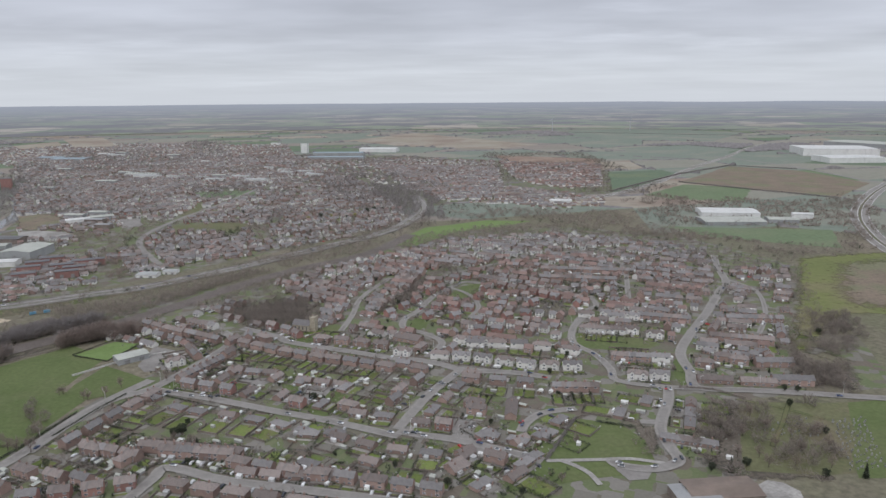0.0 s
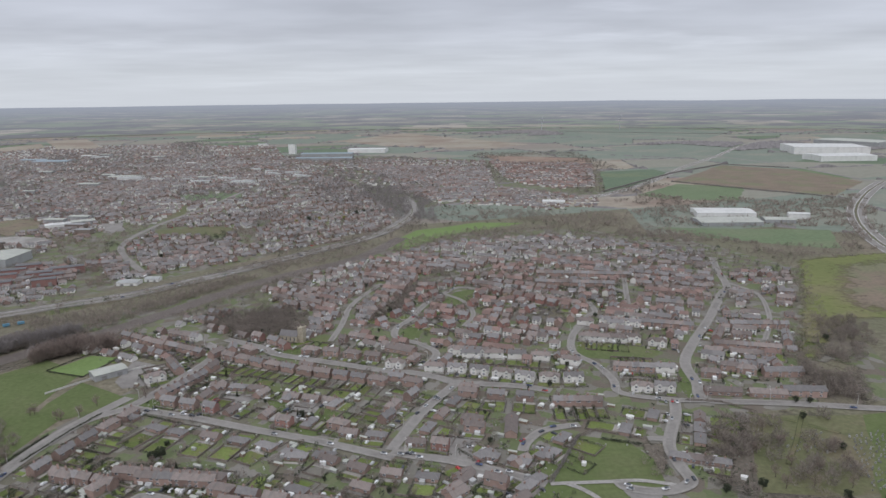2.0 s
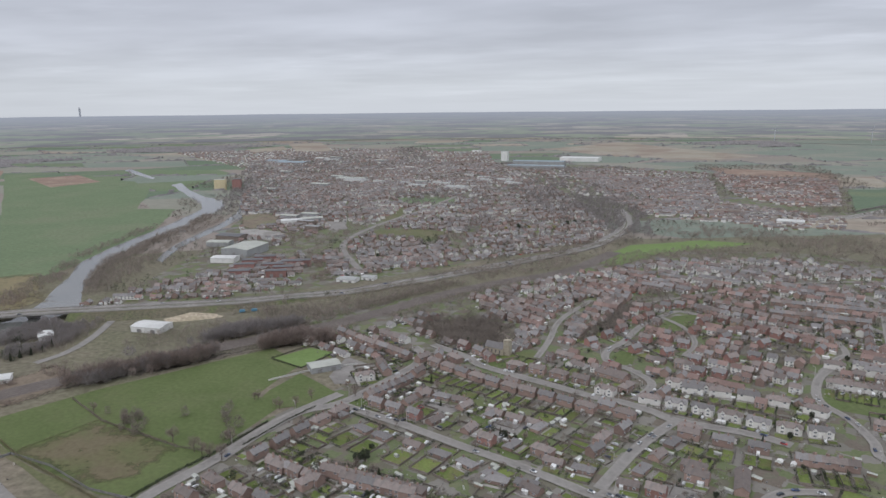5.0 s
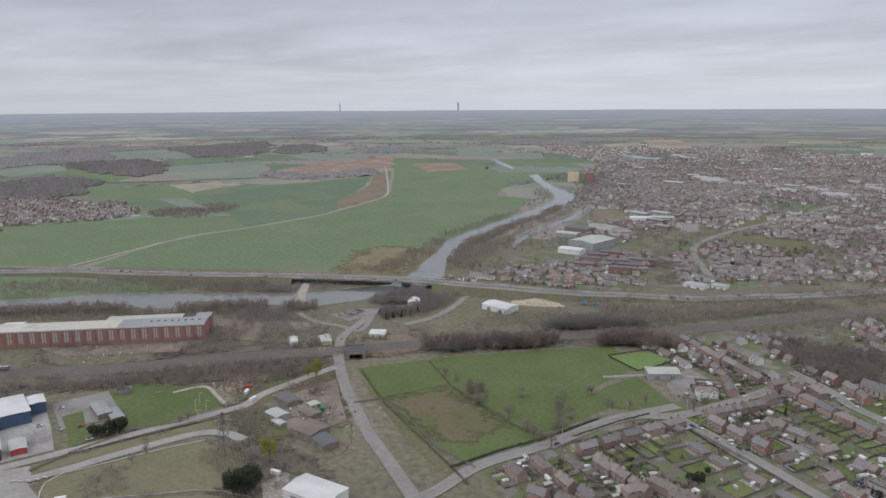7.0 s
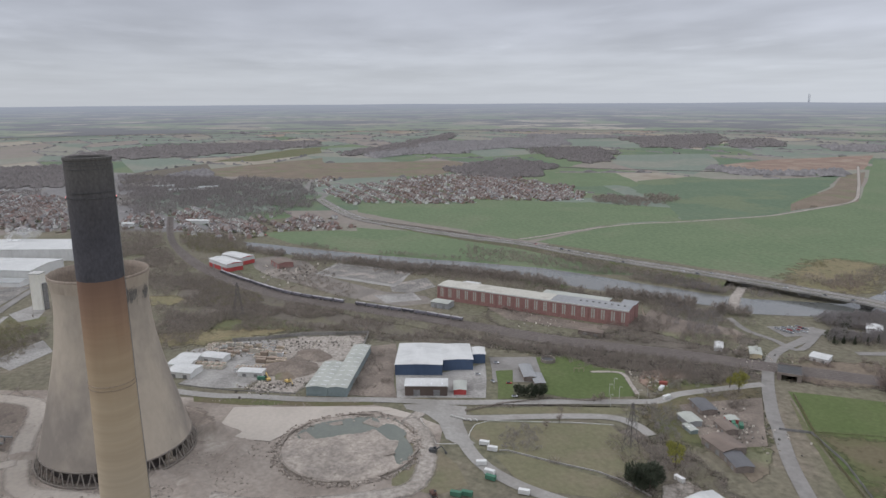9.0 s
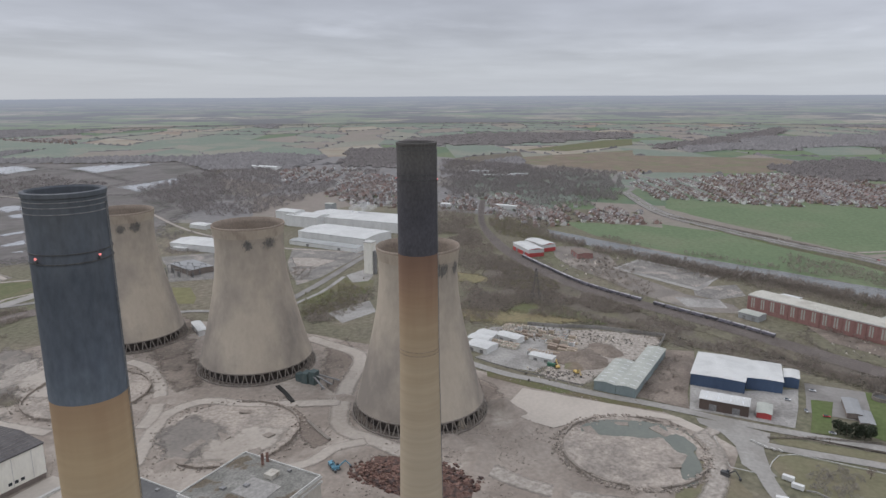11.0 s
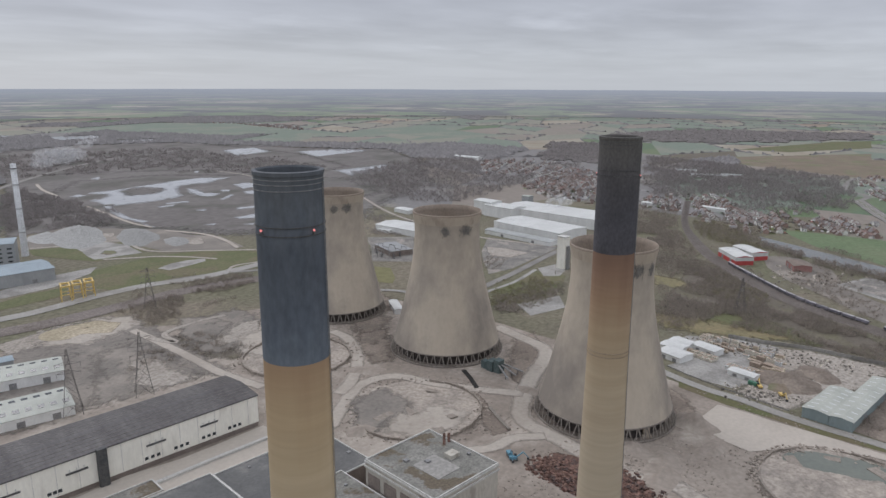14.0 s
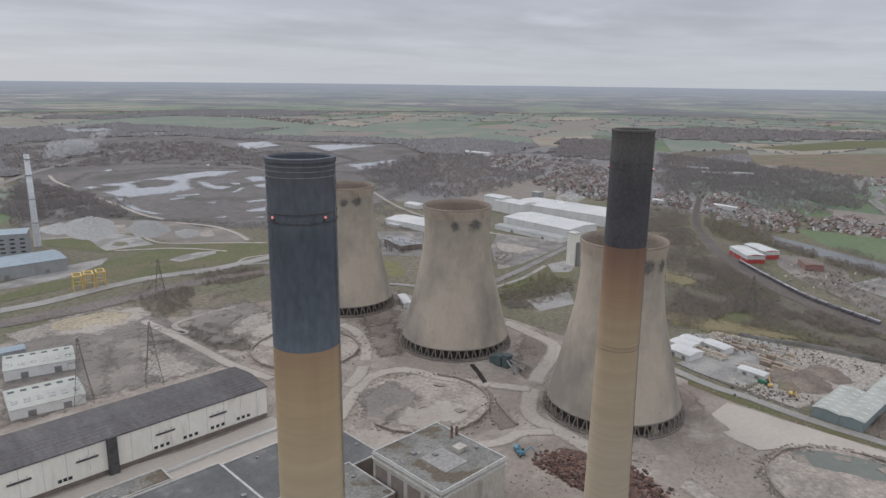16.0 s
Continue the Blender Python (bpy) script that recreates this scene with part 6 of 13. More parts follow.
blk = flat_block("boiler_block", x, y, HA, 44, 49, 30, block_wall, moss_roof, "tall square block with a mossy flat roof and pale coping")
for z0_, z1_, o_ in ((26.6, 27.4, 0.7), (29.1, 29.8, 0.5)):
    bm = bmesh.new()
    for a, b, c, d in ((-22 - o_, 22 + o_, -24.5 - o_, -24.48), (-22 - o_, 22 + o_, 24.48, 24.5 + o_), (-22 - o_, -21.98, -24.48, 24.48), (21.98, 22 + o_, -24.48, 24.48)):
        box(bm, a, b, c, d, z0_, z1_)
    part("cornice", bm, coping, blk, "projecting pale concrete cornice")
bm = bmesh.new()
box(bm, -9, 6, -14, 4, 30.06, 30.3)
part("roof_slab", bm, concrete, blk, "paler square slab on the roof")
bm = bmesh.new()
box(bm, 8, 14, -6, -1, 30.06, 32.2)
part("hatch_house", bm, block_wall, blk)
for yy in (-18, -6, 6, 18):
    bm = bmesh.new()
    box(bm, -22.25, -22.02, yy - 4.5, yy + 4.5, 6, 24)
    part("recessed_panel", bm, brick_dark, blk)
bm = bmesh.new()
box(bm, -24.5, -22.3, -24.5, -19, 0, 27)
part("corner_pier", bm, block_wall, blk)
for xx in (17, 20.5):
    bm = bmesh.new()
    lathe(bm, [(0.75, 30), (0.75, 36.0 if xx < 18 else 34.8), (0.5, 36.0 if xx < 18 else 34.8)], 14)
    bmesh.ops.translate(bm, verts=bm.verts, vec=(xx, 8, 0))
    part("vent_pipe", bm, rust_mat, blk, "short rusty vent pipe")
patch("yard", [hall_place(-120, 22), hall_place(75, 22), hall_place(80, 82), hall_place(50, 72), hall_place(-60, 72), hall_place(-120, 60)], clean_slab, "pale concrete apron beside the turbine hall", 0.12)
bm = bmesh.new()
box(bm, -66, 66, -0.2, 0.2, 0, 1.6)
wl = part("apron_wall", bm, coping, None, "low pale concrete wall along the apron")
x, y = hall_place(10, 40)
wl.matrix_basis = pose(x, y, 0, 0, 0, HA)
tagged(wl, "low pale concrete wall along the apron", "wall")


# ---- pylons, gantry, machines ----
pylon_steel = material("weathered_pylon_steel", (0.125, 0.115, 0.108), (0.16, 0.148, 0.14), 0.5, 3.0, 0.7)


def pylon_mesh(h, w):
    bm = bmesh.new()
    lv = [0, 0.22, 0.42, 0.58, 0.72, 0.84, 1.0]
    def half(q):
        return w / 2 * (1 - q) ** 1.2 + 0.45
    cor = [(-1, -1), (1, -1), (1, 1), (-1, 1)]
    for a, b in zip(lv, lv[1:]):
        for i, (sx, sy) in enumerate(cor):
            tx, ty = cor[(i + 1) % 4]
            beam(bm, (sx * half(a), sy * half(a), a * h), (sx * half(b), sy * half(b), b * h), 0.24)
            beam(bm, (sx * half(a), sy * half(a), a * h), (tx * half(b), ty * half(b), b * h), 0.16)
            beam(bm, (tx * half(a), ty * half(a), a * h), (sx * half(b), sy * half(b), b * h), 0.16)
    me = bpy.data.meshes.new("lattice")
    bm.to_mesh(me)
    bm.free()
    me.materials.append(pylon_steel)
    bm = bmesh.new()
    for s_ in (-1, 1):
        beam(bm, (0, 0, 0), (s_ * w * 0.62, 0, 0.5), 0.26)
        beam(bm, (0, 0, 2.2), (s_ * w * 0.62, 0, 0.5), 0.16)
        beam(bm, (s_ * w * 0.6, 0, 0.5), (s_ * w * 0.6, 0, -2.2), 0.16)
    arm = bpy.data.meshes.new("cross_arm")
    bm.to_mesh(arm)
    bm.free()
    arm.materials.append(pylon_steel)
    return me, arm


def pylon(x, y, h, w, spin, label):
    p_ = thing("pylon", pose(x, y, 0, 0, 0, spin), label, "pylon", "lattice pylons")
    me, arm = pylon_mesh(h, w)
    piece("lattice", me, p_)
    for q in (0.62, 0.76, 0.9):
        piece("cross_arm", arm, p_, pose(0, 0, h * q) @ Matrix.Diagonal((1.15 - 0.6 * abs(q - 0.76), 1, 1, 1)))
    return p_


pylon(-300, -399, 46, 11, 148, "dark steel lattice pylon beside the turbine hall")
pylon(-257, -414, 45, 11, 148, "dark steel lattice pylon in the switching yard")
pylon(-366, 197, 33, 7, 20, "slim grey lattice pylon on rough grass")
pylon(-430, -560, 40, 10, 140, "lattice pylon beside the plant road")
pylon(-700, -60, 36, 9, 20, "lattice pylon in the scrub")

yellow = material("yellow_paint", (0.52, 0.36, 0.10), (0.58, 0.42, 0.14), 0.3, 2.0, 0.6)
for k, (x, y) in enumerate(((-403, -652), (-414, -650), (-425, -647))):
    g_ = thing("gantry_crane", pose(x, y, 0, 0, 0, 152), "yellow steel gantry frame on the plant road", "gantry", "yellow gantries")
    for sx in (-4.5, 4.5):
        for sy in (-7, 7):
            bm = bmesh.new()
            beam(bm, (sx, sy, 0), (sx * 0.85, sy, 15), 0.9)
            part("leg", bm, yellow, g_)
    bm = bmesh.new()
    box(bm, -4.6, 4.6, -7.8, -6.2, 14.6, 16.4)
    box(bm, -4.6, 4.6, 6.2, 7.8, 14.6, 16.4)
    box(bm, -4.4, -3.2, -7, 7, 14.8, 16.2)
    box(bm, 3.2, 4.4, -7, 7, 14.8, 16.2)
    part("top_frame", bm, yellow, g_)
    bm = bmesh.new()
    box(bm, -4.0, 4.0, -6.6, -6.1, 6.5, 7.1)
    box(bm, -4.0, 4.0, 6.1, 6.6, 6.5, 7.1)
    part("brace", bm, yellow, g_)

pale_steel = material("pale_stack_steel", (0.50, 0.51, 0.52), (0.56, 0.57, 0.575), 0.1, 1.0, 0.6)
st = thing("plant_stack", pose(-487, -870, 0), "slender pale grey steel stack of the far plant", "chimney")
bm = bmesh.new()
lathe(bm, [(4.2, 0), (3.6, 40), (3.2, 116), (2.6, 116), (2.6, 108)], 32)
part("shaft", bm, pale_steel, st, "", True)
for z in (30, 60, 90, 110):
    bm = bmesh.new()
    lathe(bm, [(3.2, z), (4.3, z), (4.3, z + 0.9), (3.2, z + 0.9)], 24)
    part("platform", bm, steel_grey, st)
sl = thing("silo_tower", pose(-774, -265, 0, 0, 0, 75), "tall white silo tower of the factory", "silo")
bm = bmesh.new()
box(bm, -5.5, 5.5, -5, 5, 0, 38)
part("body", bm, clad_white, sl)
bm = bmesh.new()
box(bm, -5.9, 5.9, -5.4, 5.4, 38, 39.2)
part("cap", bm, coping, sl)
bm = bmesh.new()
box(bm, 5.5, 8, -2.5, 2.5, 0, 28)
part("stair", bm, steel_grey, sl)

green_teal = material("teal_machine_paint", (0.06, 0.09, 0.09), (0.09, 0.115, 0.11), 0.4, 2.0, 0.6)
blue_mc = material("blue_machine_paint", (0.10, 0.24, 0.33), (0.12, 0.28, 0.36), 0.4, 2.0, 0.6)
cr = thing("crushing_plant", pose(-460, -203, 0, 0, 0, 75), "dark steel crushing plant with conveyors at the tower foot", "machine")
for k, (a, b, c, d, z0, z1) in enumerate(((-6, 0, -4, 4, 0, 8), (0.5, 6, -3, 3, 0, 10), (-12, -7, -3, 2, 0, 6))):
    bm = bmesh.new()
    box(bm, a, b, c, d, z0, z1)
    part("hopper", bm, green_teal, cr)
for k in range(3):
    bm = bmesh.new()
    beam(bm, (4, -2 + 2 * k, 7), (20, -9 + 9 * k, 2.5), 1.2, 0.8)
    part("conveyor", bm, steel_grey, cr)
    bm = bmesh.new()
    beam(bm, (16, -7 + 7 * k, 0), (16, -7 + 7 * k, 3.5), 0.5)
    part("support", bm, steel_dark, cr)


def excavator(x, y, spin, paint, label):
    e_ = thing("excavator", pose(x, y, 0.05, 0, 0, spin), label, "excavator", "demolition machines")
    for s_ in (-1.2, 1.2):
        bm = bmesh.new()
        box(bm, -2.3, 2.3, s_ - 0.4, s_ + 0.4, 0, 1.0)
        bmesh.ops.bevel(bm, geom=bm.edges[:], offset=0.2, segments=1, affect="EDGES")
        part("track", bm, steel_dark, e_)
    bm = bmesh.new()
    box(bm, -2.6, 1.6, -1.4, 1.4, 1.1, 2.4)
    part("body", bm, paint, e_)
    bm = bmesh.new()
    box(bm, 0.2, 1.7, 0.2, 1.4, 2.4, 3.4)
    part("cab", bm, glass_dark, e_)
    bm = bmesh.new()
    beam(bm, (1.4, -0.4, 2), (5.5, -0.4, 5.4), 0.6)
    part("boom", bm, paint, e_)
    bm = bmesh.new()
    beam(bm, (5.4, -0.4, 5.4), (8.2, -0.4, 1.8), 0.45)
    part("arm", bm, paint, e_)
    bm = bmesh.new()
    box(bm, 7.7, 8.9, -1.0, 0.2, 0.5, 1.8)
    part("bucket", bm, steel_dark, e_)
    return e_


excavator(-352, -142, 40, blue_mc, "blue excavator with a long boom on dusty ground")
excavator(-349, -138, 120, blue_mc, "blue excavator working among rubble")
excavator(-345, 70, 10, rust_mat, "rusty excavator at the foot of a rubble heap")
excavator(-392, 79, 60, steel_dark, "dark excavator on a rubble heap")
excavator(-520, -10, 30, yellow, "yellow excavator in the aggregate yard")
excavator(-528, -25, 200, yellow, "yellow loader shovel in the aggregate yard")

# ---- sheds and works ----
def paint(name, c, rough=0.7, v=0.1):
    d = tuple(x * (1 - v) for x in c)
    return material(name, c, d, 0.08, 0.8, rough, tuple(x * 0.8 for x in c), 0.1, (0.55, 0.7), stretch=(1, 1, 0.4), mix2=0.07)


def sheeting(name, c, v=0.1):
    """Profiled roof sheets: fine ribs across the slope and patchy fading."""
    m = paint(name, c, 0.6, v)
    t = m.node_tree
    b = t.nodes["Principled BSDF"]
    co = t.nodes.new("ShaderNodeTexCoord")
    w = t.nodes.new("ShaderNodeTexWave")
    w.bands_direction = "X"
    w.inputs["Scale"].default_value = 0.33
    t.links.new(co.outputs["Object"], w.inputs["Vector"])
    mr = t.nodes.new("ShaderNodeMapRange")
    mr.inputs[3].default_value, mr.inputs[4].default_value = 0.88, 1.04
    t.links.new(w.outputs["Fac"], mr.inputs[0])
    old = b.inputs["Base Color"].links[0].from_socket
    v_ = t.nodes.new("ShaderNodeVectorMath")
    v_.operation = "SCALE"
    t.links.new(old, v_.inputs[0])
    t.links.new(mr.outputs[0], v_.inputs["Scale"])
    t.links.new(v_.outputs[0], b.inputs["Base Color"])
    return m


roof_white = sheeting("white_sheet_roof", (0.545, 0.55, 0.53))
roof_pale = sheeting("pale_sheet_roof", (0.385, 0.398, 0.352))
roof_dull = sheeting("dull_sheet_roof", (0.34, 0.35, 0.34))
roof_grey = sheeting("grey_sheet_roof", (0.27, 0.275, 0.275))
roof_rust = sheeting("brown_sheet_roof", (0.20, 0.155, 0.125), 0.25)
roof_slate = sheeting("slate_roof", (0.125, 0.125, 0.13))
roof_blue = sheeting("blue_grey_roof", (0.24, 0.30, 0.34))
wall_blue = paint("blue_cladding", (0.065, 0.10, 0.17))
wall_teal = paint("grey_green_cladding", (0.22, 0.27, 0.27))
wall_brown = paint("brown_cladding", (0.115, 0.085, 0.07))
wall_red = paint("red_cladding", (0.42, 0.06, 0.055))
wall_white = paint("white_cladding", (0.62, 0.62, 0.60))
wall_grey = paint("grey_cladding", (0.30, 0.31, 0.31))
wall_yellow = paint("yellow_render", (0.54, 0.46, 0.28))
brick_red = material("red_brick", (0.238, 0.126, 0.11), (0.275, 0.152, 0.132), 0.25, 3.0, 0.92, rand=0.15, mix2=0.15)
rooflight = material("rooflight_sheet", (0.50, 0.52, 0.52), (0.56, 0.575, 0.57), 0.3, 2.0, 0.4)
STYLE = {"teal": (wall_teal, roof_pale), "blue": (wall_blue, roof_white), "brown": (wall_brown, roof_white), "red": (wall_red, roof_pale), "redwhite": (wall_red, roof_white), "redbrick": (brick_red, roof_rust),
         "grey": (wall_grey, roof_pale), "flat": (brick_dark, roof_grey), "rust": (brick_dark, roof_rust), "dark": (brick_dark, roof_slate), "white": (wall_white, roof_white), "long": (wall_white, roof_pale),
         "flats": (brick_red, roof_slate), "bluegrey": (wall_grey, roof_blue), "yellow": (wall_yellow, roof_pale), "dull": (wall_white, roof_dull)}


def shed(c, ang, L, W, h, style, label):
    """A portal-framed shed: walls, low gabled roof, gutters, doors, rooflights."""
    wall_m, roof_m = STYLE[style]
    if W > L:
        L, W, ang = W, L, ang + 90
    s_ = thing("shed", pose(c[0], c[1], 0, 0, 0, ang), label, "shed")
    rise = 0.4 if style in ("flat", "blue") or h > 25 else min(0.06 * W, 2.2)
    bm = bmesh.new()
    v = [bm.verts.new(p) for p in ((-L / 2, -W / 2, 0), (L / 2, -W / 2, 0), (L / 2, W / 2, 0), (-L / 2, W / 2, 0), (-L / 2, -W / 2, h), (L / 2, -W / 2, h), (L / 2, W / 2, h), (-L / 2, W / 2, h), (-L / 2, 0, h + rise), (L / 2, 0, h + rise))]
    for f in ((0, 1, 5, 4), (2, 3, 7, 6), (1, 2, 6, 9, 5), (3, 0, 4, 8, 7)):
        bm.faces.new([v[i] for i in f])
    wall_ob = part("wall", bm, wall_m, s_)
    o = 0.5
    bm = bmesh.new()
    for s2 in (-1, 1):
        a = [bm.verts.new(p) for p in ((-L / 2 - o, s2 * (W / 2 + o), h - 0.02), (L / 2 + o, s2 * (W / 2 + o), h - 0.02), (L / 2 + o, 0, h + rise + 0.12), (-L / 2 - o, 0, h + rise + 0.12), (-L / 2 - o, s2 * (W / 2 + o), h - 0.3), (L / 2 + o, s2 * (W / 2 + o), h - 0.3))]
        q = ((0, 1, 2, 3), (4, 5, 1, 0))
        for f in q:
            bm.faces.new([a[i] for i in (f if s2 < 0 else f[::-1])])
    roof_ob = part("roof", bm, roof_m, s_)
    if style == "redwhite":
        bm = bmesh.new()
        box(bm, -L / 2 - 0.12, L / 2 + 0.12, -W / 2 - 0.12, W / 2 + 0.12, h * 0.52, h - 0.32)
        part("fascia", bm, roof_m, s_, "deep white cladding band above red walls")
    n = min(10, int(L / 7))
    if style in ("teal", "brown", "long") and n:
        bm = bmesh.new()
        dk = style == "long"
        box(bm, -0.5 if not dk else -1.9, 0.5 if not dk else 1.9, -W * (0.07 if dk else 0.13), W * (0.07 if dk else 0.13), 0, 0.08)
        me = None
        for k in range(n):
            for s2 in (-1, 1):
                y = s2 * W * 0.26
                z = h + rise * (1 - abs(y) / (W / 2)) + 0.13
                m = pose((k + 0.5) * L / n - L / 2, y, z, math.degrees(math.atan2(rise, W / 2)) * -s2)
                if me is None:
                    ob = part("rooflight", bm, glass_dark if dk else rooflight, roof_ob)
                    ob.matrix_basis, me = m, ob.data
                else:
                    piece("rooflight", me, roof_ob, m)
    if h > 2.5 and style != "flat" and math.hypot(*c) < 1000:
        for k, x in enumerate((-L * 0.22, L * 0.25)):
            for s2 in (-1, 1):
                bm = bmesh.new()
                w2, h2 = min(2.4, L * 0.08), min(4.8, h * 0.62)
                box(bm, x - w2, x + w2, s2 * (W / 2 + 0.06) - 0.05, s2 * (W / 2 + 0.06) + 0.05, 0, h2)
                part("roller_door", bm, roof_blue if style == "blue" else steel_grey, wall_ob)
    if h >= 25 and style == "bluegrey":
        for z in range(5, int(h) - 2, 5):
            for s2 in (-1, 1):
                for k in range(4):
                    bm = bmesh.new()
                    x = -L / 2 + (k + 0.5) * L / 4
                    box(bm, x - L * 0.06, x + L * 0.06, s2 * (W / 2 + 0.03) - 0.04, s2 * (W / 2 + 0.03) + 0.04, z, z + 1.8)
                    part("window", bm, glass_dark, wall_ob)
    return s_


shed((-530, 39), 73, 14, 90, 7, 'teal', 'long shed with a pale sheeted roof and grey-green walls')
shed((-515, 19), 72, 16, 50, 7, 'teal', 'pale roofed wing of the grey-green shed')
shed((-537, 96), 77, 37, 48, 9, 'blue', 'blue-walled warehouse with a white sheeted roof')
shed((-535, 126), 81, 24, 36, 9, 'blue', 'blue-walled warehouse bay with a roller door')
shed((-536, 145), 79, 10, 17, 8, 'blue', 'small blue-walled annex with a white roof')
shed((-481, 91), 77, 31, 14, 8, 'brown', 'dark brown shed with a white roof and rooflights')
shed((-479, 116), 77, 9, 17, 4, 'red', 'small red hut with a pale roof')
shed((-920, -93), 122, 22, 49, 10, 'redwhite', 'red-walled depot shed with a white roof')
shed((-950, -80), 131, 21, 42, 10, 'redwhite', 'red-walled depot shed with a white roof')
shed((-914, -22), 110, 20, 30, 7, 'redbrick', 'low red brick depot office')
shed((-556, -90), 65, 21, 17, 5, 'white', 'open timber store with a pale roof')
shed((-572, -94), 72, 19, 14, 5, 'white', 'timber store with a pale roof')
shed((-584, -90), 68, 18, 13, 5, 'white', 'timber store with a pale roof')
shed((-582, -70), 63, 22, 12, 5, 'white', 'timber store with a pale roof')
shed((-543, -38), 70, 20, 9, 4, 'white', 'cream cabin with rooflights in the timber yard')
shed((-496, 174), 81, 9, 26, 4, 'flat', 'low flat-roofed depot office')
shed((-482, 178), 81, 8, 20, 3, 'flat', 'low flat-roofed wing of the depot office')
patch('car_park', [(-537, 156), (-530, 193), (-509, 188), (-509, 150)], asphalt, 'tarmac car park behind the depot office', 0.13)
patch('lawn', [(-509, 152), (-508, 166), (-456, 151), (-457, 139)], turf, 'small lawn beside the depot office', 0.14)
patch('yard', [(-463, 71), (-459, 94), (-450, 114), (-438, 111), (-428, 104), (-414, 100), (-397, 107), (-394, 98), (-407, 90), (-429, 90), (-445, 84), (-455, 72)], worn_road, 'broad pale concrete road junction', 0.13)
shed((-358, 255), 6, 20, 17, 5, 'rust', 'brown-roofed barn in the farmyard')
shed((-339, 252), -9, 18, 11, 4, 'dark', 'slate-roofed barn with brick gables')
shed((-395, 254), 0, 14, 10, 4, 'grey', 'pale-roofed farm shed on open ground')
shed((-411, 274), -6, 19, 11, 4, 'dark', 'dark slate-roofed farm building')
shed((-384, 248), 0, 10, 5, 3, 'teal', 'small pale green farm shed')
shed((-380, 271), -4, 15, 9, 4, 'rust', 'brown-roofed farm cottage on open ground')
shed((-390, 282), -8, 7, 7, 3, 'red', 'red-walled farm store on open ground')
shed((-292, 210), 102, 19, 31, 6, 'white', 'white sheet-roofed workshop among town houses')
shed((-954, -368), 73, 123, 64, 12, 'white', 'white factory block with flat pale roof')
shed((-1060, -378), 78, 175, 71, 16, 'white', 'large white factory hall')
shed((-1042, -465), 74, 61, 36, 18, 'white', 'white factory block in the works')
shed((-858, -540), 81, 81, 45, 9, 'white', 'white warehouse with a pale grey roof')
shed((-989, -625), 75, 35, 21, 6, 'white', 'white hut beyond the towers')
shed((-273, -493), 152, 45, 31, 8, 'long', 'long shed with a pale roof and dark rooflights')
shed((-243, -435), 158, 43, 35, 7, 'long', 'long shed with a pale roof and dark rooflights')
shed((-272, -528), 159, 17, 12, 8, 'bluegrey', 'dark blue workshop among town houses')
shed((-409, -768), 164, 82, 52, 14, 'bluegrey', 'blue-grey plant building with a ribbed roof')
shed((-436, -836), 146, 41, 36, 32, 'bluegrey', 'tall grey boiler house')
shed((-540, 861), 8, 35, 21, 7, 'white', 'shed with a saw-tooth white roof')
shed((-541, 919), -3, 44, 60, 12, 'grey', 'large grey shed with a pale barrel roof')
shed((-614, 967), 8, 37, 22, 7, 'grey', 'row of grey sheds by the river')
shed((-623, 1018), -5, 46, 27, 8, 'dark', 'row of dark sheds by the river')
shed((-597, 1185), 29, 39, 23, 8, 'white', 'white-roofed works among town houses')
shed((-568, 1215), 31, 39, 23, 8, 'grey', 'pale-roofed works among town houses')
shed((-440, 564), 0, 33, 21, 6, 'white', 'white shed beside a straw-coloured heap')
shed((-323, 792), -4, 25, 17, 4, 'dull', 'white flat-roofed shop among town houses')
shed((-300, 806), -3, 17, 13, 4, 'dull', 'white flat-roofed shop among town houses')
shed((584, 1189), -10, 101, 60, 9, 'white', 'white-roofed works in several bays')
shed((557, 1113), -3, 104, 55, 6, 'grey', 'pale works shed among town houses')
shed((702, 1146), -19, 34, 20, 9, 'white', 'pale round-roofed store among town houses')
shed((649, 1115), -12, 50, 30, 6, 'grey', 'grey works shed among town houses')
shed((1425, 2190), 0, 185, 110, 17, 'white', 'huge white distribution warehouse')
shed((1545, 2480), -14, 250, 190, 26, 'white', 'huge white distribution warehouse')
shed((1867, 2782), -64, 272, 163, 22, 'grey', 'huge pale distribution warehouse')
shed((-150, 2800), -8, 150, 84, 14, 'white', 'large pale industrial building')
shed((-284, 2450), -4, 200, 40, 10, 'bluegrey', 'long blue-roofed factory in the works')
shed((-290, 2600), -4, 190, 60, 14, 'bluegrey', 'blue-roofed factory hall in the works')
shed((-447, 2764), -12, 26, 20, 38, 'dull', 'dull white factory tower in the works')
shed((214, 1462), -6, 48, 28, 8, 'redbrick', 'orange-roofed supermarket among town houses')
shed((309, 1358), -14, 45, 27, 7, 'white', 'white-fronted shop among town houses')
shed((-530, 1812), -7, 48, 24, 8, 'dull', 'dull white retail shed among town houses')
shed((-415, 1786), -16, 60, 30, 8, 'dull', 'dull white retail shed among town houses')
shed((-748, 1909), -7, 67, 33, 8, 'dull', 'pale retail shed among town houses')
shed((-1153, 2663), 16, 61, 30, 8, 'dull', 'pale retail shed among town houses')
shed((-375, 1980), -39, 39, 19, 8, 'dull', 'dull white retail shed among town houses')
shed((-283, 1910), -31, 48, 24, 8, 'dull', 'dull white retail shed among town houses')
shed((-1249, 2510), 0, 120, 72, 8, 'bluegrey', 'blue-roofed works among town houses')
shed((-1047, 1667), 21, 30, 18, 28, 'yellow', 'tall yellow flour mill')
shed((-1010, 1690), 21, 22, 24, 27, 'flats', 'tall brown mill block')
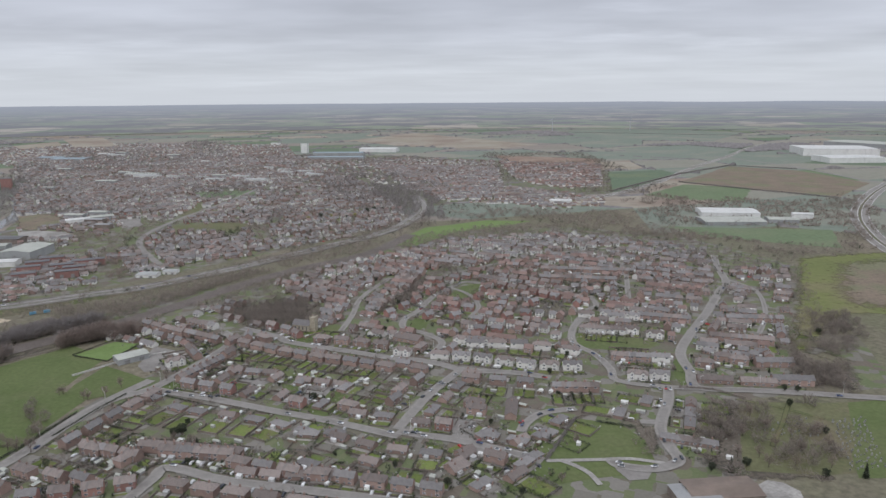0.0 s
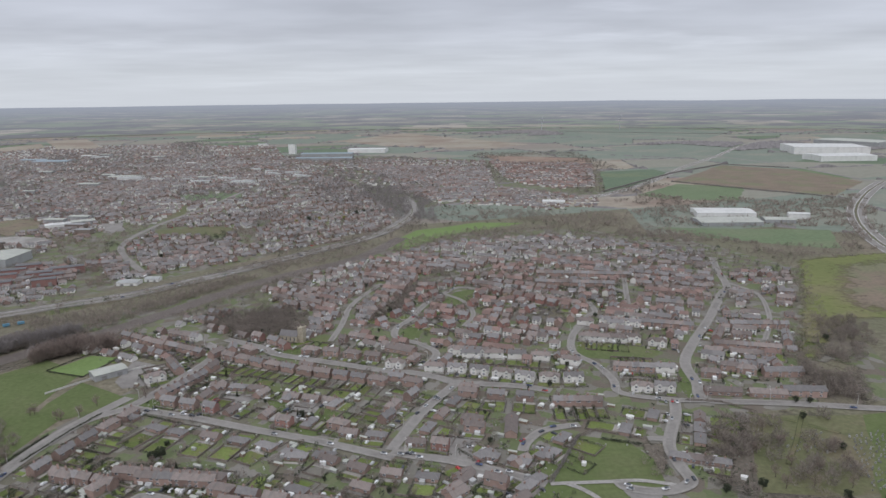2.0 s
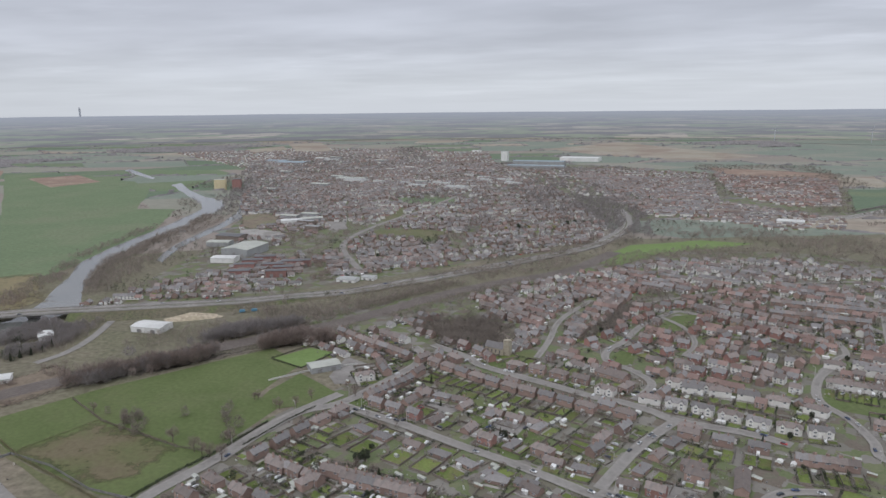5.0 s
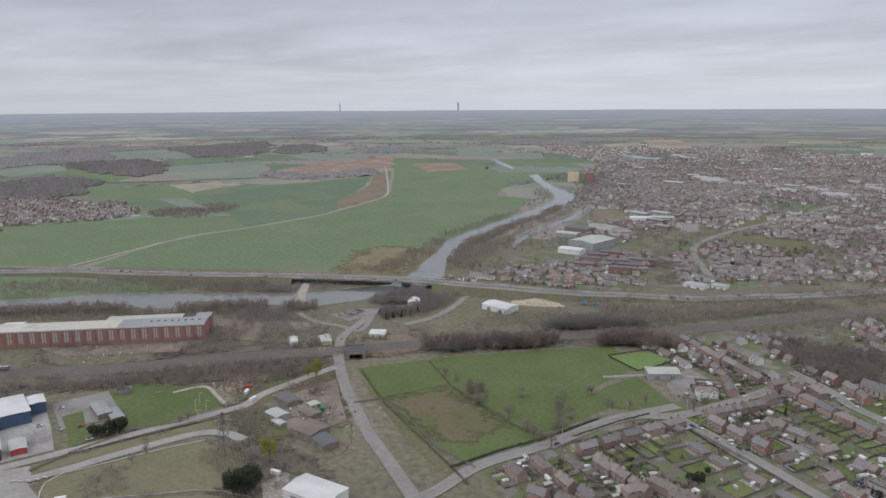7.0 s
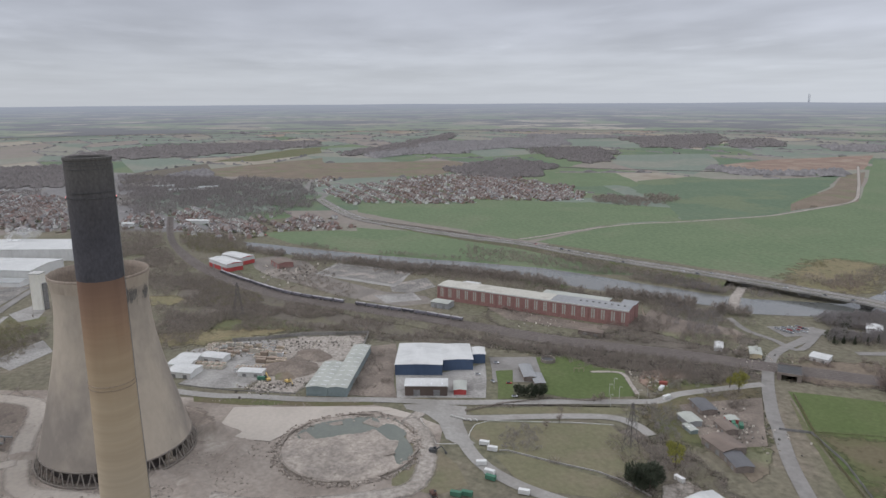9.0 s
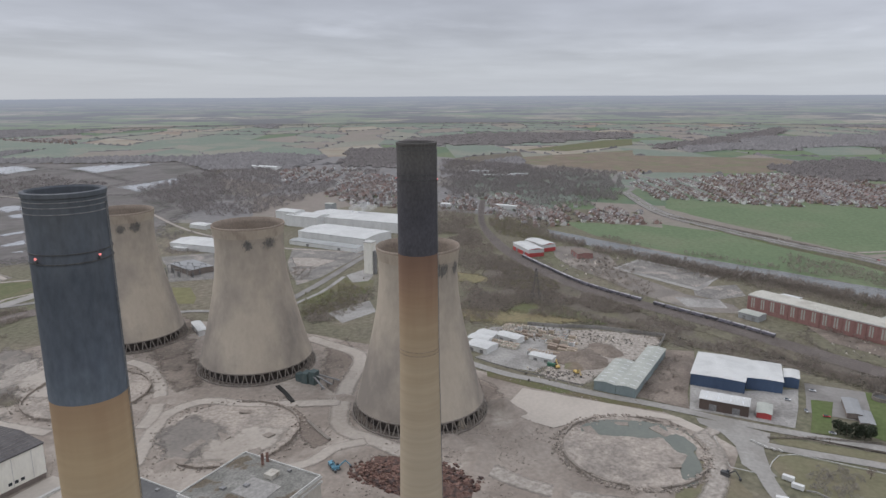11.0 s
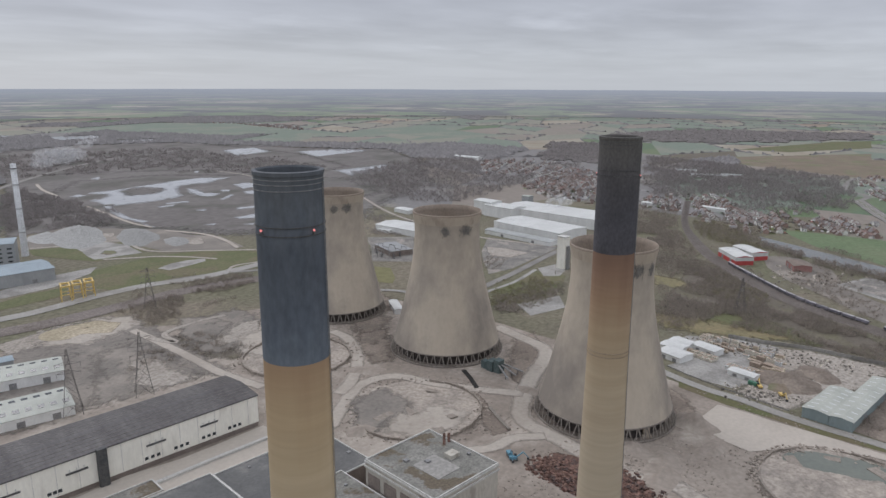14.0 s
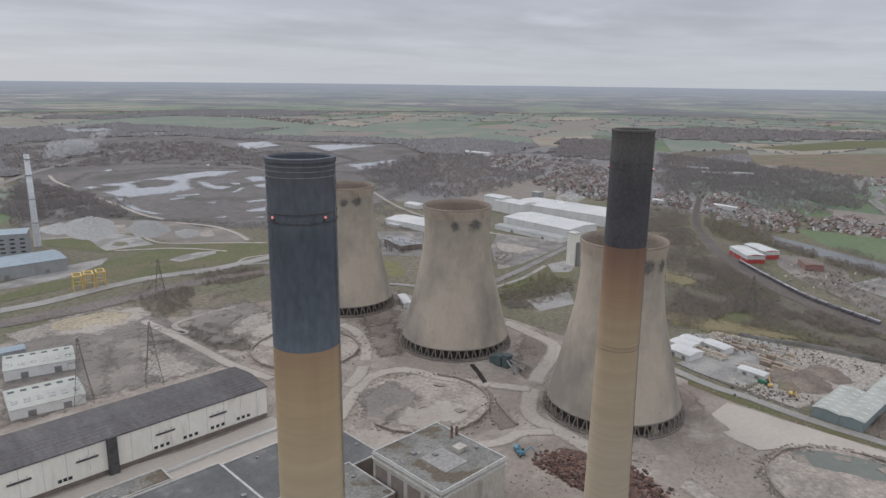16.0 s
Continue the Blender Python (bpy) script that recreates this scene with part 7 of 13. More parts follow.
shed((-474, 420), 36, 14, 14, 4, 'white', 'white lorry trailer beside the lane')
shed((-518, 355), 56, 7, 17, 3, 'white', 'white cabin in the yard')
shed((-496, 375), 58, 9, 19, 4, 'yellow', 'yellow cabin in the yard')
shed((-524, 518), 48, 13, 18, 5, 'white', 'white house among dark trees')
shed((-229, 505), 40, 25, 15, 5, 'grey', 'grey-roofed school hall with brick walls')
shed((184, 281), 3, 40, 20, 5, 'rust', 'brown-roofed school hall with rooflights')
shed((168, 276), 3, 24, 20, 5, 'flat', 'low grey-roofed wing of the school')
patch('car_park', [(209, 290), (217, 295), (225, 292), (230, 283), (227, 272), (204, 270)], concrete, 'pale turning court beside the school', 0.12)
shed((-987, -355), 74, 66, 24, 8, 'white', 'low white annex of the factory')
shed((-1052, -501), 74, 40, 26, 22, 'white', 'tall white block at the end of the factory')
shed((-1128, -461), 74, 16, 12, 23, 'grey', 'roof plant house of the factory')
shed((-897, -373), 74, 118, 20, 6, 'dull', 'grey loading dock below the factory')
shed((-1806, -936), 80, 90, 30, 8, 'white', 'white-roofed works beyond the village')
shed((-1746, -261), 100, 84, 16, 6, 'dull', 'long pale-roofed works among woods')
shed((-1768, -214), 100, 44, 18, 7, 'dull', 'pale works among woods')
shed((-1813, -325), 95, 50, 20, 7, 'dull', 'pale-roofed works among woods')
shed((-1273, -173), 70, 45, 14, 6, 'white', 'white hall beside the village houses')
shed((-1270, -285), 70, 22, 14, 6, 'white', 'white hall beside the village houses')
shed((-625, 1237), -10, 38, 17, 8, 'grey', 'pale-roofed works among town houses')
shed((-595, 1268), -10, 38, 17, 8, 'grey', 'pale-roofed works among town houses')
shed((-782, 1959), -10, 88, 40, 8, 'long', 'pale-roofed works among town houses')
shed((-848, 2009), -10, 42, 19, 8, 'grey', 'pale-roofed works among town houses')
shed((-671, 1893), -10, 32, 14, 8, 'dull', 'white-roofed retail shed among town houses')
shed((-583, 1869), -10, 28, 13, 8, 'dull', 'white-roofed retail shed among town houses')
shed((-545, 1902), -10, 38, 17, 8, 'grey', 'white-roofed retail shed among town houses')
shed((-479, 1874), -10, 50, 22, 8, 'dull', 'white-roofed retail shed among town houses')
shed((-409, 1810), -10, 24, 11, 8, 'grey', 'white-roofed retail shed among town houses')
shed((-454, 2121), -10, 28, 13, 8, 'dull', 'white-roofed retail shed among town houses')
shed((-395, 2050), -10, 33, 15, 8, 'dull', 'white-roofed retail shed among town houses')
shed((-322, 1996), -10, 45, 20, 8, 'dull', 'white-roofed retail shed among town houses')
shed((-1221, 2728), -10, 57, 26, 8, 'white', 'pale-roofed works among town houses')
shed((-1182, 2785), -10, 48, 22, 8, 'grey', 'pale-roofed works among town houses')
shed((-927, 2644), -10, 54, 24, 8, 'grey', 'pale-roofed works among town houses')
shed((-1343, 2572), -10, 102, 46, 8, 'bluegrey', 'blue-roofed works among town houses')
shed((-1084, 2129), -10, 46, 21, 8, 'grey', 'pale-roofed works among town houses')
shed((-890, 1659), -10, 30, 14, 8, 'grey', 'pale-roofed works among town houses')
shed((-806, 1790), -10, 57, 26, 8, 'grey', 'pale-roofed works among town houses')
shed((-715, 3151), -10, 51, 23, 8, 'grey', 'pale-roofed works among town houses')
shed((-669, 3285), -10, 43, 19, 8, 'white', 'pale-roofed works among town houses')
shed((-564, 1182), -10, 34, 15, 8, 'flat', 'grey flat-roofed works among town houses')
shed((-526, 1128), -10, 28, 13, 8, 'flat', 'grey flat-roofed works among town houses')
shed((-762, 2267), -10, 31, 14, 8, 'grey', 'pale-roofed works among town houses')
shed((-718, 2353), -10, 31, 14, 8, 'white', 'pale-roofed works among town houses')
shed((-488, 847), 20, 28, 12, 9, 'flats', 'red brick apartment block of three storeys')
shed((-482, 872), 20, 29, 12, 9, 'flats', 'red brick apartment block of three storeys')
shed((-485, 820), 20, 27, 11, 9, 'flats', 'red brick apartment block of three storeys')
shed((-424, 794), 20, 26, 11, 9, 'flats', 'red brick apartment block of three storeys')
shed((-431, 852), 20, 27, 11, 9, 'flats', 'red brick apartment block of three storeys')
shed((-420, 858), 20, 27, 11, 9, 'flats', 'red brick apartment block of three storeys')
shed((-447, 830), 20, 27, 11, 9, 'flats', 'red brick apartment block of three storeys')
shed((-426, 817), 20, 26, 11, 9, 'flats', 'red brick apartment block of three storeys')
shed((-471, 783), 20, 26, 11, 9, 'flats', 'red brick apartment block of three storeys')
shed((-741, -484), 60, 50, 30, 7, 'flat', 'grey steel-framed switch hall behind the towers')
shed((-838, -563), 75, 23, 9, 4, 'white', 'white site store behind the cooling towers')

# ---- long red brick works by the river ----
def brick_works():
    L, W, h = 205, 24, 16
    cream = material("cream_flat_roof", (0.40, 0.385, 0.33), (0.45, 0.435, 0.38), 0.04, 0.5, 0.9, (0.34, 0.32, 0.27), 0.05, (0.52, 0.66), mix2=0.1)
    b_ = thing("brick_works", pose(-661, 233, 0, 0, 0, 50), "long red brick works with tall pale window bays", "industrial building")
    bm = bmesh.new()
    box(bm, -L / 2, L / 2, -W / 2, W / 2, 0, h)
    part("wall", bm, brick_red, b_, "weathered red brick wall")
    for a, b, m in ((-L / 2 - 0.4, -L / 2 + 62, cream), (-L / 2 + 62.1, L / 2 - 78, cream), (L / 2 - 77.9, L / 2 + 0.4, roof_grey)):
        bm = bmesh.new()
        v = [bm.verts.new(p) for p in ((a, -W / 2 - 0.4, h), (b, -W / 2 - 0.4, h), (b, 0, h + 0.7), (a, 0, h + 0.7), (a, W / 2 + 0.4, h), (b, W / 2 + 0.4, h))]
        bm.faces.new([v[i] for i in (0, 1, 2, 3)])
        bm.faces.new([v[i] for i in (3, 2, 5, 4)])
        part("roof", bm, m, b_)
    bm = bmesh.new()
    box(bm, -L / 2 - 0.3, L / 2 + 0.3, -W / 2 - 0.35, -W / 2 + 0.2, h - 1.2, h + 0.1)
    part("cornice", bm, coping, b_)
    n = 21
    bm = bmesh.new()
    for s_ in (-1, 1):
        box(bm, min(0.45 * s_, 1.75 * s_), max(0.45 * s_, 1.75 * s_), -0.08, 0.08, 4.0, h - 2.2)
    pane = None
    bm2 = bmesh.new()
    for s_ in (-1, 1):
        for z in (6, 8, 10, 12):
            box(bm2, s_ * 1.1 - 0.68, s_ * 1.1 + 0.68, -0.16, 0.0, z - 0.1, z + 0.1)
    pane = part("window", bm, material("dusty_glazing", (0.32, 0.31, 0.265), (0.37, 0.36, 0.305), 0.3, 1.5, 0.4), b_, "tall pale dusty window")
    grid = part("glazing_grid", bm2, coping, pane)
    for k in range(n):
        x = -L / 2 + (k + 0.5) * L / n
        m = pose(x, -W / 2 - 0.06, 0)
        if k == 0:
            pane.matrix_basis = m
            continue
        p2 = piece("window", pane.data, b_, m)
        piece("glazing_grid", grid.data, p2)
    bm = bmesh.new()
    box(bm, -0.7, 0.7, -0.35, 0, 0, h - 1.3)
    pil = part("pilaster", bm, brick_red, b_)
    pil.matrix_basis = pose(-L / 2, -W / 2, 0)
    for k in range(1, n + 1):
        piece("pilaster", pil.data, b_, pose(-L / 2 + k * L / n, -W / 2, 0))
    for xx, yy, l2, w2, h2, m in ((-62, 16, 60, 8, 11, roof_white), (40, 22, 70, 20, 13, roof_pale), (96, 19, 14, 14, 15, roof_grey)):
        bm = bmesh.new()
        box(bm, xx - l2 / 2, xx + l2 / 2, yy - w2 / 2, yy + w2 / 2, 0, h2)
        part("rear_bay", bm, brick_red, b_)
        bm = bmesh.new()
        box(bm, xx - l2 / 2 - 0.4, xx + l2 / 2 + 0.4, yy - w2 / 2 - 0.4, yy + w2 / 2 + 0.4, h2, h2 + 0.7)
        part("rear_roof", bm, m, b_)
    for k in range(8):
        bm = bmesh.new()
        x = L / 2 - 50 + k * 6.2
        box(bm, x - 0.9, x + 0.9, -1.2, 1.2, h + 0.4, h + 1.6)
        part("roof_vent", bm, steel_grey, b_)
    return b_


brick_works()
shed((-690, 146), 50, 20, 14, 6, "grey", "pale-roofed hut in front of the brick works")
shed((-575, 262), 50, 22, 9, 4, "rust", "low ruined brick bay in front of the works")
shed((-742, 190), 50, 18, 14, 9, "white", "white open-sided shed by the river")

# ---- railway, dual carriageway and bridge ----
RAIL = [(-1360, -234), (-1136, -196), (-990, -150), (-903, -111), (-830, -65), (-767, -18), (-714, 45), (-663, 112), (-627, 154), (-562, 231), (-516, 305), (-470, 368), (-410, 454), (-341, 537), (-290, 594), (-243, 660), (-193, 745), (-137, 820), (-55, 905), (2, 1038)]
rail_steel = material("rail_steel", (0.17, 0.14, 0.12), (0.21, 0.175, 0.15), 0.3, 3.0, 0.5, metal=0.5)
rc = curve_points(RAIL, False, 4)
squeeze = [min(1.0, max(0.5, 0.5 + (p.x + 1100) / 500)) for p in rc]
bed_v, bed_f = ribbon(rc, 22, 0.5)
bed_v = [(rc[i // 2].x + (x - rc[i // 2].x) * squeeze[i // 2], rc[i // 2].y + (y - rc[i // 2].y) * squeeze[i // 2], z) for i, (x, y, z) in enumerate(bed_v)]
track = tagged(new("railway", mesh_from("railway", bed_v, bed_f, ballast)), "railway of several tracks on brown ballast", "railway", kind="structure")
for off in (-7.5, -3.6, 0.4, 4.4, 8.2):
    side = []
    for i, p in enumerate(rc):
        d = (rc[min(i + 1, len(rc) - 1)] - rc[max(i - 1, 0)]).normalized()
        side.append(p + Vector((-d.y, d.x)) * off * squeeze[i])
    if abs(off) > 7 or off == 0.4:
        note_road(side, 4)
    bed = piece("sleepers", mesh_from("sleepers", *ribbon(side, 2.5, 0.55), sleeper_bed), track)
    for g_ in (-0.72, 0.72):
        one = []
        for i, p in enumerate(side):
            d = (side[min(i + 1, len(side) - 1)] - side[max(i - 1, 0)]).normalized()
            one.append(p + Vector((-d.y, d.x)) * g_)
        piece("rail", mesh_from("rail", *ribbon(one, 0.16, 0.75), rail_steel), bed)


def at_length(pts, s):
    for a, b in zip(pts, pts[1:]):
        l_ = (b - a).length
        if s <= l_:
            d = (b - a).normalized()
            return a + d * s, math.degrees(math.atan2(d.y, d.x))
        s -= l_
    return pts[-1], 0


wagon_body = material("wagon_paint", (0.10, 0.10, 0.125), (0.14, 0.13, 0.14), 0.4, 2.0, 0.8, rand=0.4)
wagon_load = material("wagon_load", (0.34, 0.33, 0.34), (0.22, 0.20, 0.21), 0.4, 2.0, 0.9, rand=0.35)
bm_b, bm_l, bm_g = bmesh.new(), bmesh.new(), bmesh.new()
box(bm_b, -6.4, 6.4, -1.35, 1.35, 1.1, 2.9)
box(bm_l, -6.1, 6.1, -1.15, 1.15, 2.9, 3.4)
box(bm_g, -1.2, 1.2, -1.1, 1.1, 0, 1.0)
wg = thing("freight_wagon", pose(0, 0, 0), "dark freight wagon in a long train", "wagon", "freight train")
part("body", bm_b, wagon_body, wg)
part("load", bm_l, wagon_load, wg, "pale covered load")
bg_ = part("bogie", bm_g, steel_dark, wg)
bg_.matrix_basis = pose(-4.4, 0, 0)
piece("bogie", bg_.data, wg, pose(4.4, 0, 0))
side = []
for i, p in enumerate(rc):
    d = (rc[min(i + 1, len(rc) - 1)] - rc[max(i - 1, 0)]).normalized()
    side.append(p + Vector((-d.y, d.x)) * 8.2 * squeeze[i])
first_s = next(sum((b - a).length for a, b in zip(side[:i], side[1:i + 1])) for i, p in enumerate(side) if p.x > -900)
for k in range(26):
    p, a = at_length(side, first_s + k * 14.0)
    m = pose(p.x, p.y, 0.75, 0, 0, a)
    if k == 0:
        wg.matrix_basis = m
    elif k not in (16,):
        copy_thing(wg, m)

DUAL = [(-1524, 44), (-1355, 77), (-1246, 111), (-1143, 178), (-1033, 258), (-957, 325), (-878, 370), (-802, 420), (-736, 468), (-686, 505), (-640, 537), (-588, 569), (-494, 610), (-412, 655), (-362, 693), (-303, 737), (-261, 782), (-220, 826), (-181, 875), (-123, 948), (-60, 1030), (-15, 1120), (20, 1285), (4, 1479)]


def deck_z(p):
    x = p.x
    if x < -1100:
        return 1.2
    if x < -760:
        return 1.2 + (x + 1100) / 340 * 6
    if x < -480:
        return 7.2
    if x < -300:
        return 7.2 - (x + 480) / 180 * 6
    return 1.2


def band(pts, o0, o1, dz, zf):
    """A ribbon between two offsets from a line, at the deck's height plus dz."""
    vs, fs = [], []
    for i, p in enumerate(pts):
        d = (pts[min(i + 1, len(pts) - 1)] - pts[max(i - 1, 0)]).normalized()
        nv = Vector((-d.y, d.x))
        for o in (o0, o1):
            q = p + nv * o
            vs.append((q.x, q.y, zf(p) + dz))
        if i:
            fs.append((2 * i - 2, 2 * i, 2 * i + 1, 2 * i - 1)[::-1])
    return vs, fs


dc = curve_points(DUAL, False, 5)
bank_mat = material("scrub_bank", (0.10, 0.095, 0.06), (0.125, 0.11, 0.075), 0.05, 0.4, 0.95, (0.10, 0.115, 0.05), 0.03, mix2=0.3)
dual = tagged(new("dual_carriageway", mesh_from("dual_carriageway", *band(dc, -11, 11, 0, deck_z), asphalt)), "grey dual carriageway on a low bank and a river bridge", "road", kind="structure")
mark = material("road_marking", (0.55, 0.55, 0.53), (0.6, 0.6, 0.58), 0.5, 2.0, 0.8)
for o in (-10.2, -1.6, 1.6, 10.2):
    piece("edge_line", mesh_from("edge_line", *band(dc, o - 0.12, o + 0.12, 0.06, deck_z), mark), dual)
piece("median", mesh_from("median", *band(dc, -1.2, 1.2, 0.2, deck_z), bank_mat), dual)
for o in (-11.2, 11.0):
    vs, fs = band(dc, o, o + 0.25, 0.9, deck_z)
    v2, f2 = band(dc, o, o + 0.01, 0.0, deck_z)
    k = len(vs)
    vs += [(x, y, z - 1.9) for x, y, z in vs]
    fs = fs + [(2 * i, 2 * i + 2, k + 2 * i + 2, k + 2 * i) for i in range(len(dc) - 1)] + [(2 * i + 3, 2 * i + 1, k + 2 * i + 1, k + 2 * i + 3) for i in range(len(dc) - 1)]
    piece("parapet", mesh_from("parapet", vs, fs, concrete), dual)
# earth banks except over the river
def bank(lo, hi):
    pts = [p for p in dc if lo <= p.x <= hi]
    if len(pts) < 2:
        return
    for s_ in (-1, 1):
        vs, fs = [], []
        for i, p in enumerate(pts):
            d = (pts[min(i + 1, len(pts) - 1)] - pts[max(i - 1, 0)]).normalized()
            nv = Vector((-d.y, d.x)) * s_
            z = deck_z(p)
            q, r = p + nv * 10.9, p + nv * (11.5 + z * 2.0)
            vs += [(q.x, q.y, z - 0.1), (r.x, r.y, 0)]
            if i:
                f = (2 * i - 2, 2 * i, 2 * i + 1, 2 * i - 1)
                fs.append(f if s_ < 0 else f[::-1])
        piece("bank", mesh_from("bank", vs, fs, bank_mat), dual)
bank(-1200, -700)
bank(-560, -200)
for (x, y) in ((-640, 537), (-588, 569), (-690, 502)):
    for s_ in (-1, 1):
        bm = bmesh.new()
        beam(bm, (s_ * 1.0, 0, 0), (s_ * 4.5, 0, 5.6), 1.6, 7)
        pr = part("pier", bm, concrete, dual)
        pr.matrix_basis = pose(x, y, 0, 0, 0, 35)
bm = bmesh.new()
for i in range(len(dc) - 1):
    a, b = dc[i], dc[i + 1]
    if -705 < a.x < -555:
        beam(bm, (a.x, a.y, 5.9), (b.x, b.y, 5.9), 16, 1.7)
part("girder", bm, concrete, dual)
strip("road", [(-690, 497), (-672, 480), (-650, 460), (-622, 440), (-606, 432)], 9, dust, "pale stub of an old road ending by the river")
for pts, w, lab in (([(1188, 1624), (1042, 1463), (889, 1269), (791, 1116), (722, 975), (691, 892), (674, 833)], 32, "broad motorway curving past fields"),
                    ([(300, 1380), (397, 1441), (443, 1470), (627, 1695), (846, 2032), (1005, 2252), (1131, 2426), (1382, 2807), (1642, 3118)], 22, "straight dual carriageway between fields"),
                    ([(1082, 2434), (1147, 2144), (1164, 1951), (1160, 1679), (1173, 1601)], 14, "slip road beside the warehouses"),
                    ([(-22, 1113), (22, 1285), (4, 1479), (-140, 1520)], 10, "road through the wooded cutting"),
                    ([(-330, 850), (-420, 1010), (-430, 1180), (-400, 1400), (-380, 1650)], 10, "long road climbing through the town"),
                    ([(-1524, 44), (-1600, 60), (-1700, 20), (-1900, 40)], 12, "country road towards the village"),
                    ([(-1009, 331), (-1025, 375), (-1049, 430), (-1090, 555), (-1092, 663), (-1108, 819), (-1124, 880), (-1180, 1021), (-1240, 1136), (-1400, 1290), (-1568, 1442), (-1871, 1712)], 6, "narrow farm track along a hedge")):
    ob = strip("road", pts, w, asphalt if w > 6 else dust, lab)
    if w > 20:
        mc = curve_points(pts, False, 5)
        z0 = ob.data.vertices[0].co.z
        for o in (-w * 0.45, -w * 0.1, w * 0.1, w * 0.45):
            piece("edge_line", mesh_from("edge_line", *band(mc, o - 0.3, o + 0.3, z0 + 0.06, lambda p: 0), mark), ob)
        piece("median", mesh_from("median", *band(mc, -w * 0.06, w * 0.06, z0 + 0.1, lambda p: 0), bank_mat), ob)

# railway bridge over the road
rb = thing("rail_bridge", pose(-450, 372, 0, 0, 0, 52), "dark brick and steel railway bridge over the road", "bridge")
bm = bmesh.new()
box(bm, -8.5, 8.5, -11, 11, 4.4, 5.0)
part("deck", bm, steel_dark, rb)
for s_ in (-1, 1):
    bm = bmesh.new()
    box(bm, -8.5, 8.5, s_ * 11 - 0.3, s_ * 11 + 0.3, 4.4, 6.2)
    part("parapet_girder", bm, brick_dark, rb)
    bm = bmesh.new()
    box(bm, s_ * 7 - 1.5, s_ * 7 + 1.5, -11, 11, 0, 4.4)
    part("abutment", bm, brick_dark, rb)

# ---- houses ----
tile_brown = material("brown_tiles", (0.182, 0.152, 0.138), (0.209, 0.176, 0.161), 0.4, 3.0, 0.9, (0.160, 0.143, 0.132), 0.3, rand=0.28, mix2=0.15)
tile_grey = material("grey_tiles", (0.171, 0.163, 0.161), (0.204, 0.194, 0.189), 0.4, 3.0, 0.9, rand=0.22, mix2=0.15)
tile_red = material("red_tiles", (0.215, 0.149, 0.127), (0.193, 0.132, 0.116), 0.4, 3.0, 0.9, rand=0.25, mix2=0.15)
brick_house = material("house_brick", (0.246, 0.173, 0.146), (0.288, 0.204, 0.173), 0.3, 3.0, 0.92, rand=0.25, mix2=0.12)
brick_new = material("new_red_brick", (0.261, 0.142, 0.121), (0.293, 0.162, 0.136), 0.3, 3.0, 0.92, rand=0.22, mix2=0.12)
brick_buff = material("buff_brick", (0.33, 0.255, 0.19), (0.36, 0.285, 0.215), 0.3, 3.0, 0.92, rand=0.15, mix2=0.12)
render_white = material("white_render", (0.62, 0.61, 0.58), (0.56, 0.55, 0.52), 0.2, 2.0, 0.85, rand=0.12, mix2=0.06)
upvc = material("white_window_frame", (0.66, 0.67, 0.68), (0.60, 0.61, 0.62), 0.5, 2.0, 0.5)
pane_mat = material("window_pane", (0.06, 0.07, 0.08), (0.09, 0.10, 0.11), 0.5, 2.0, 0.15)
door_mat = material("painted_door", (0.30, 0.28, 0.27), (0.16, 0.15, 0.16), 0.5, 2.0, 0.5, rand=0.5)


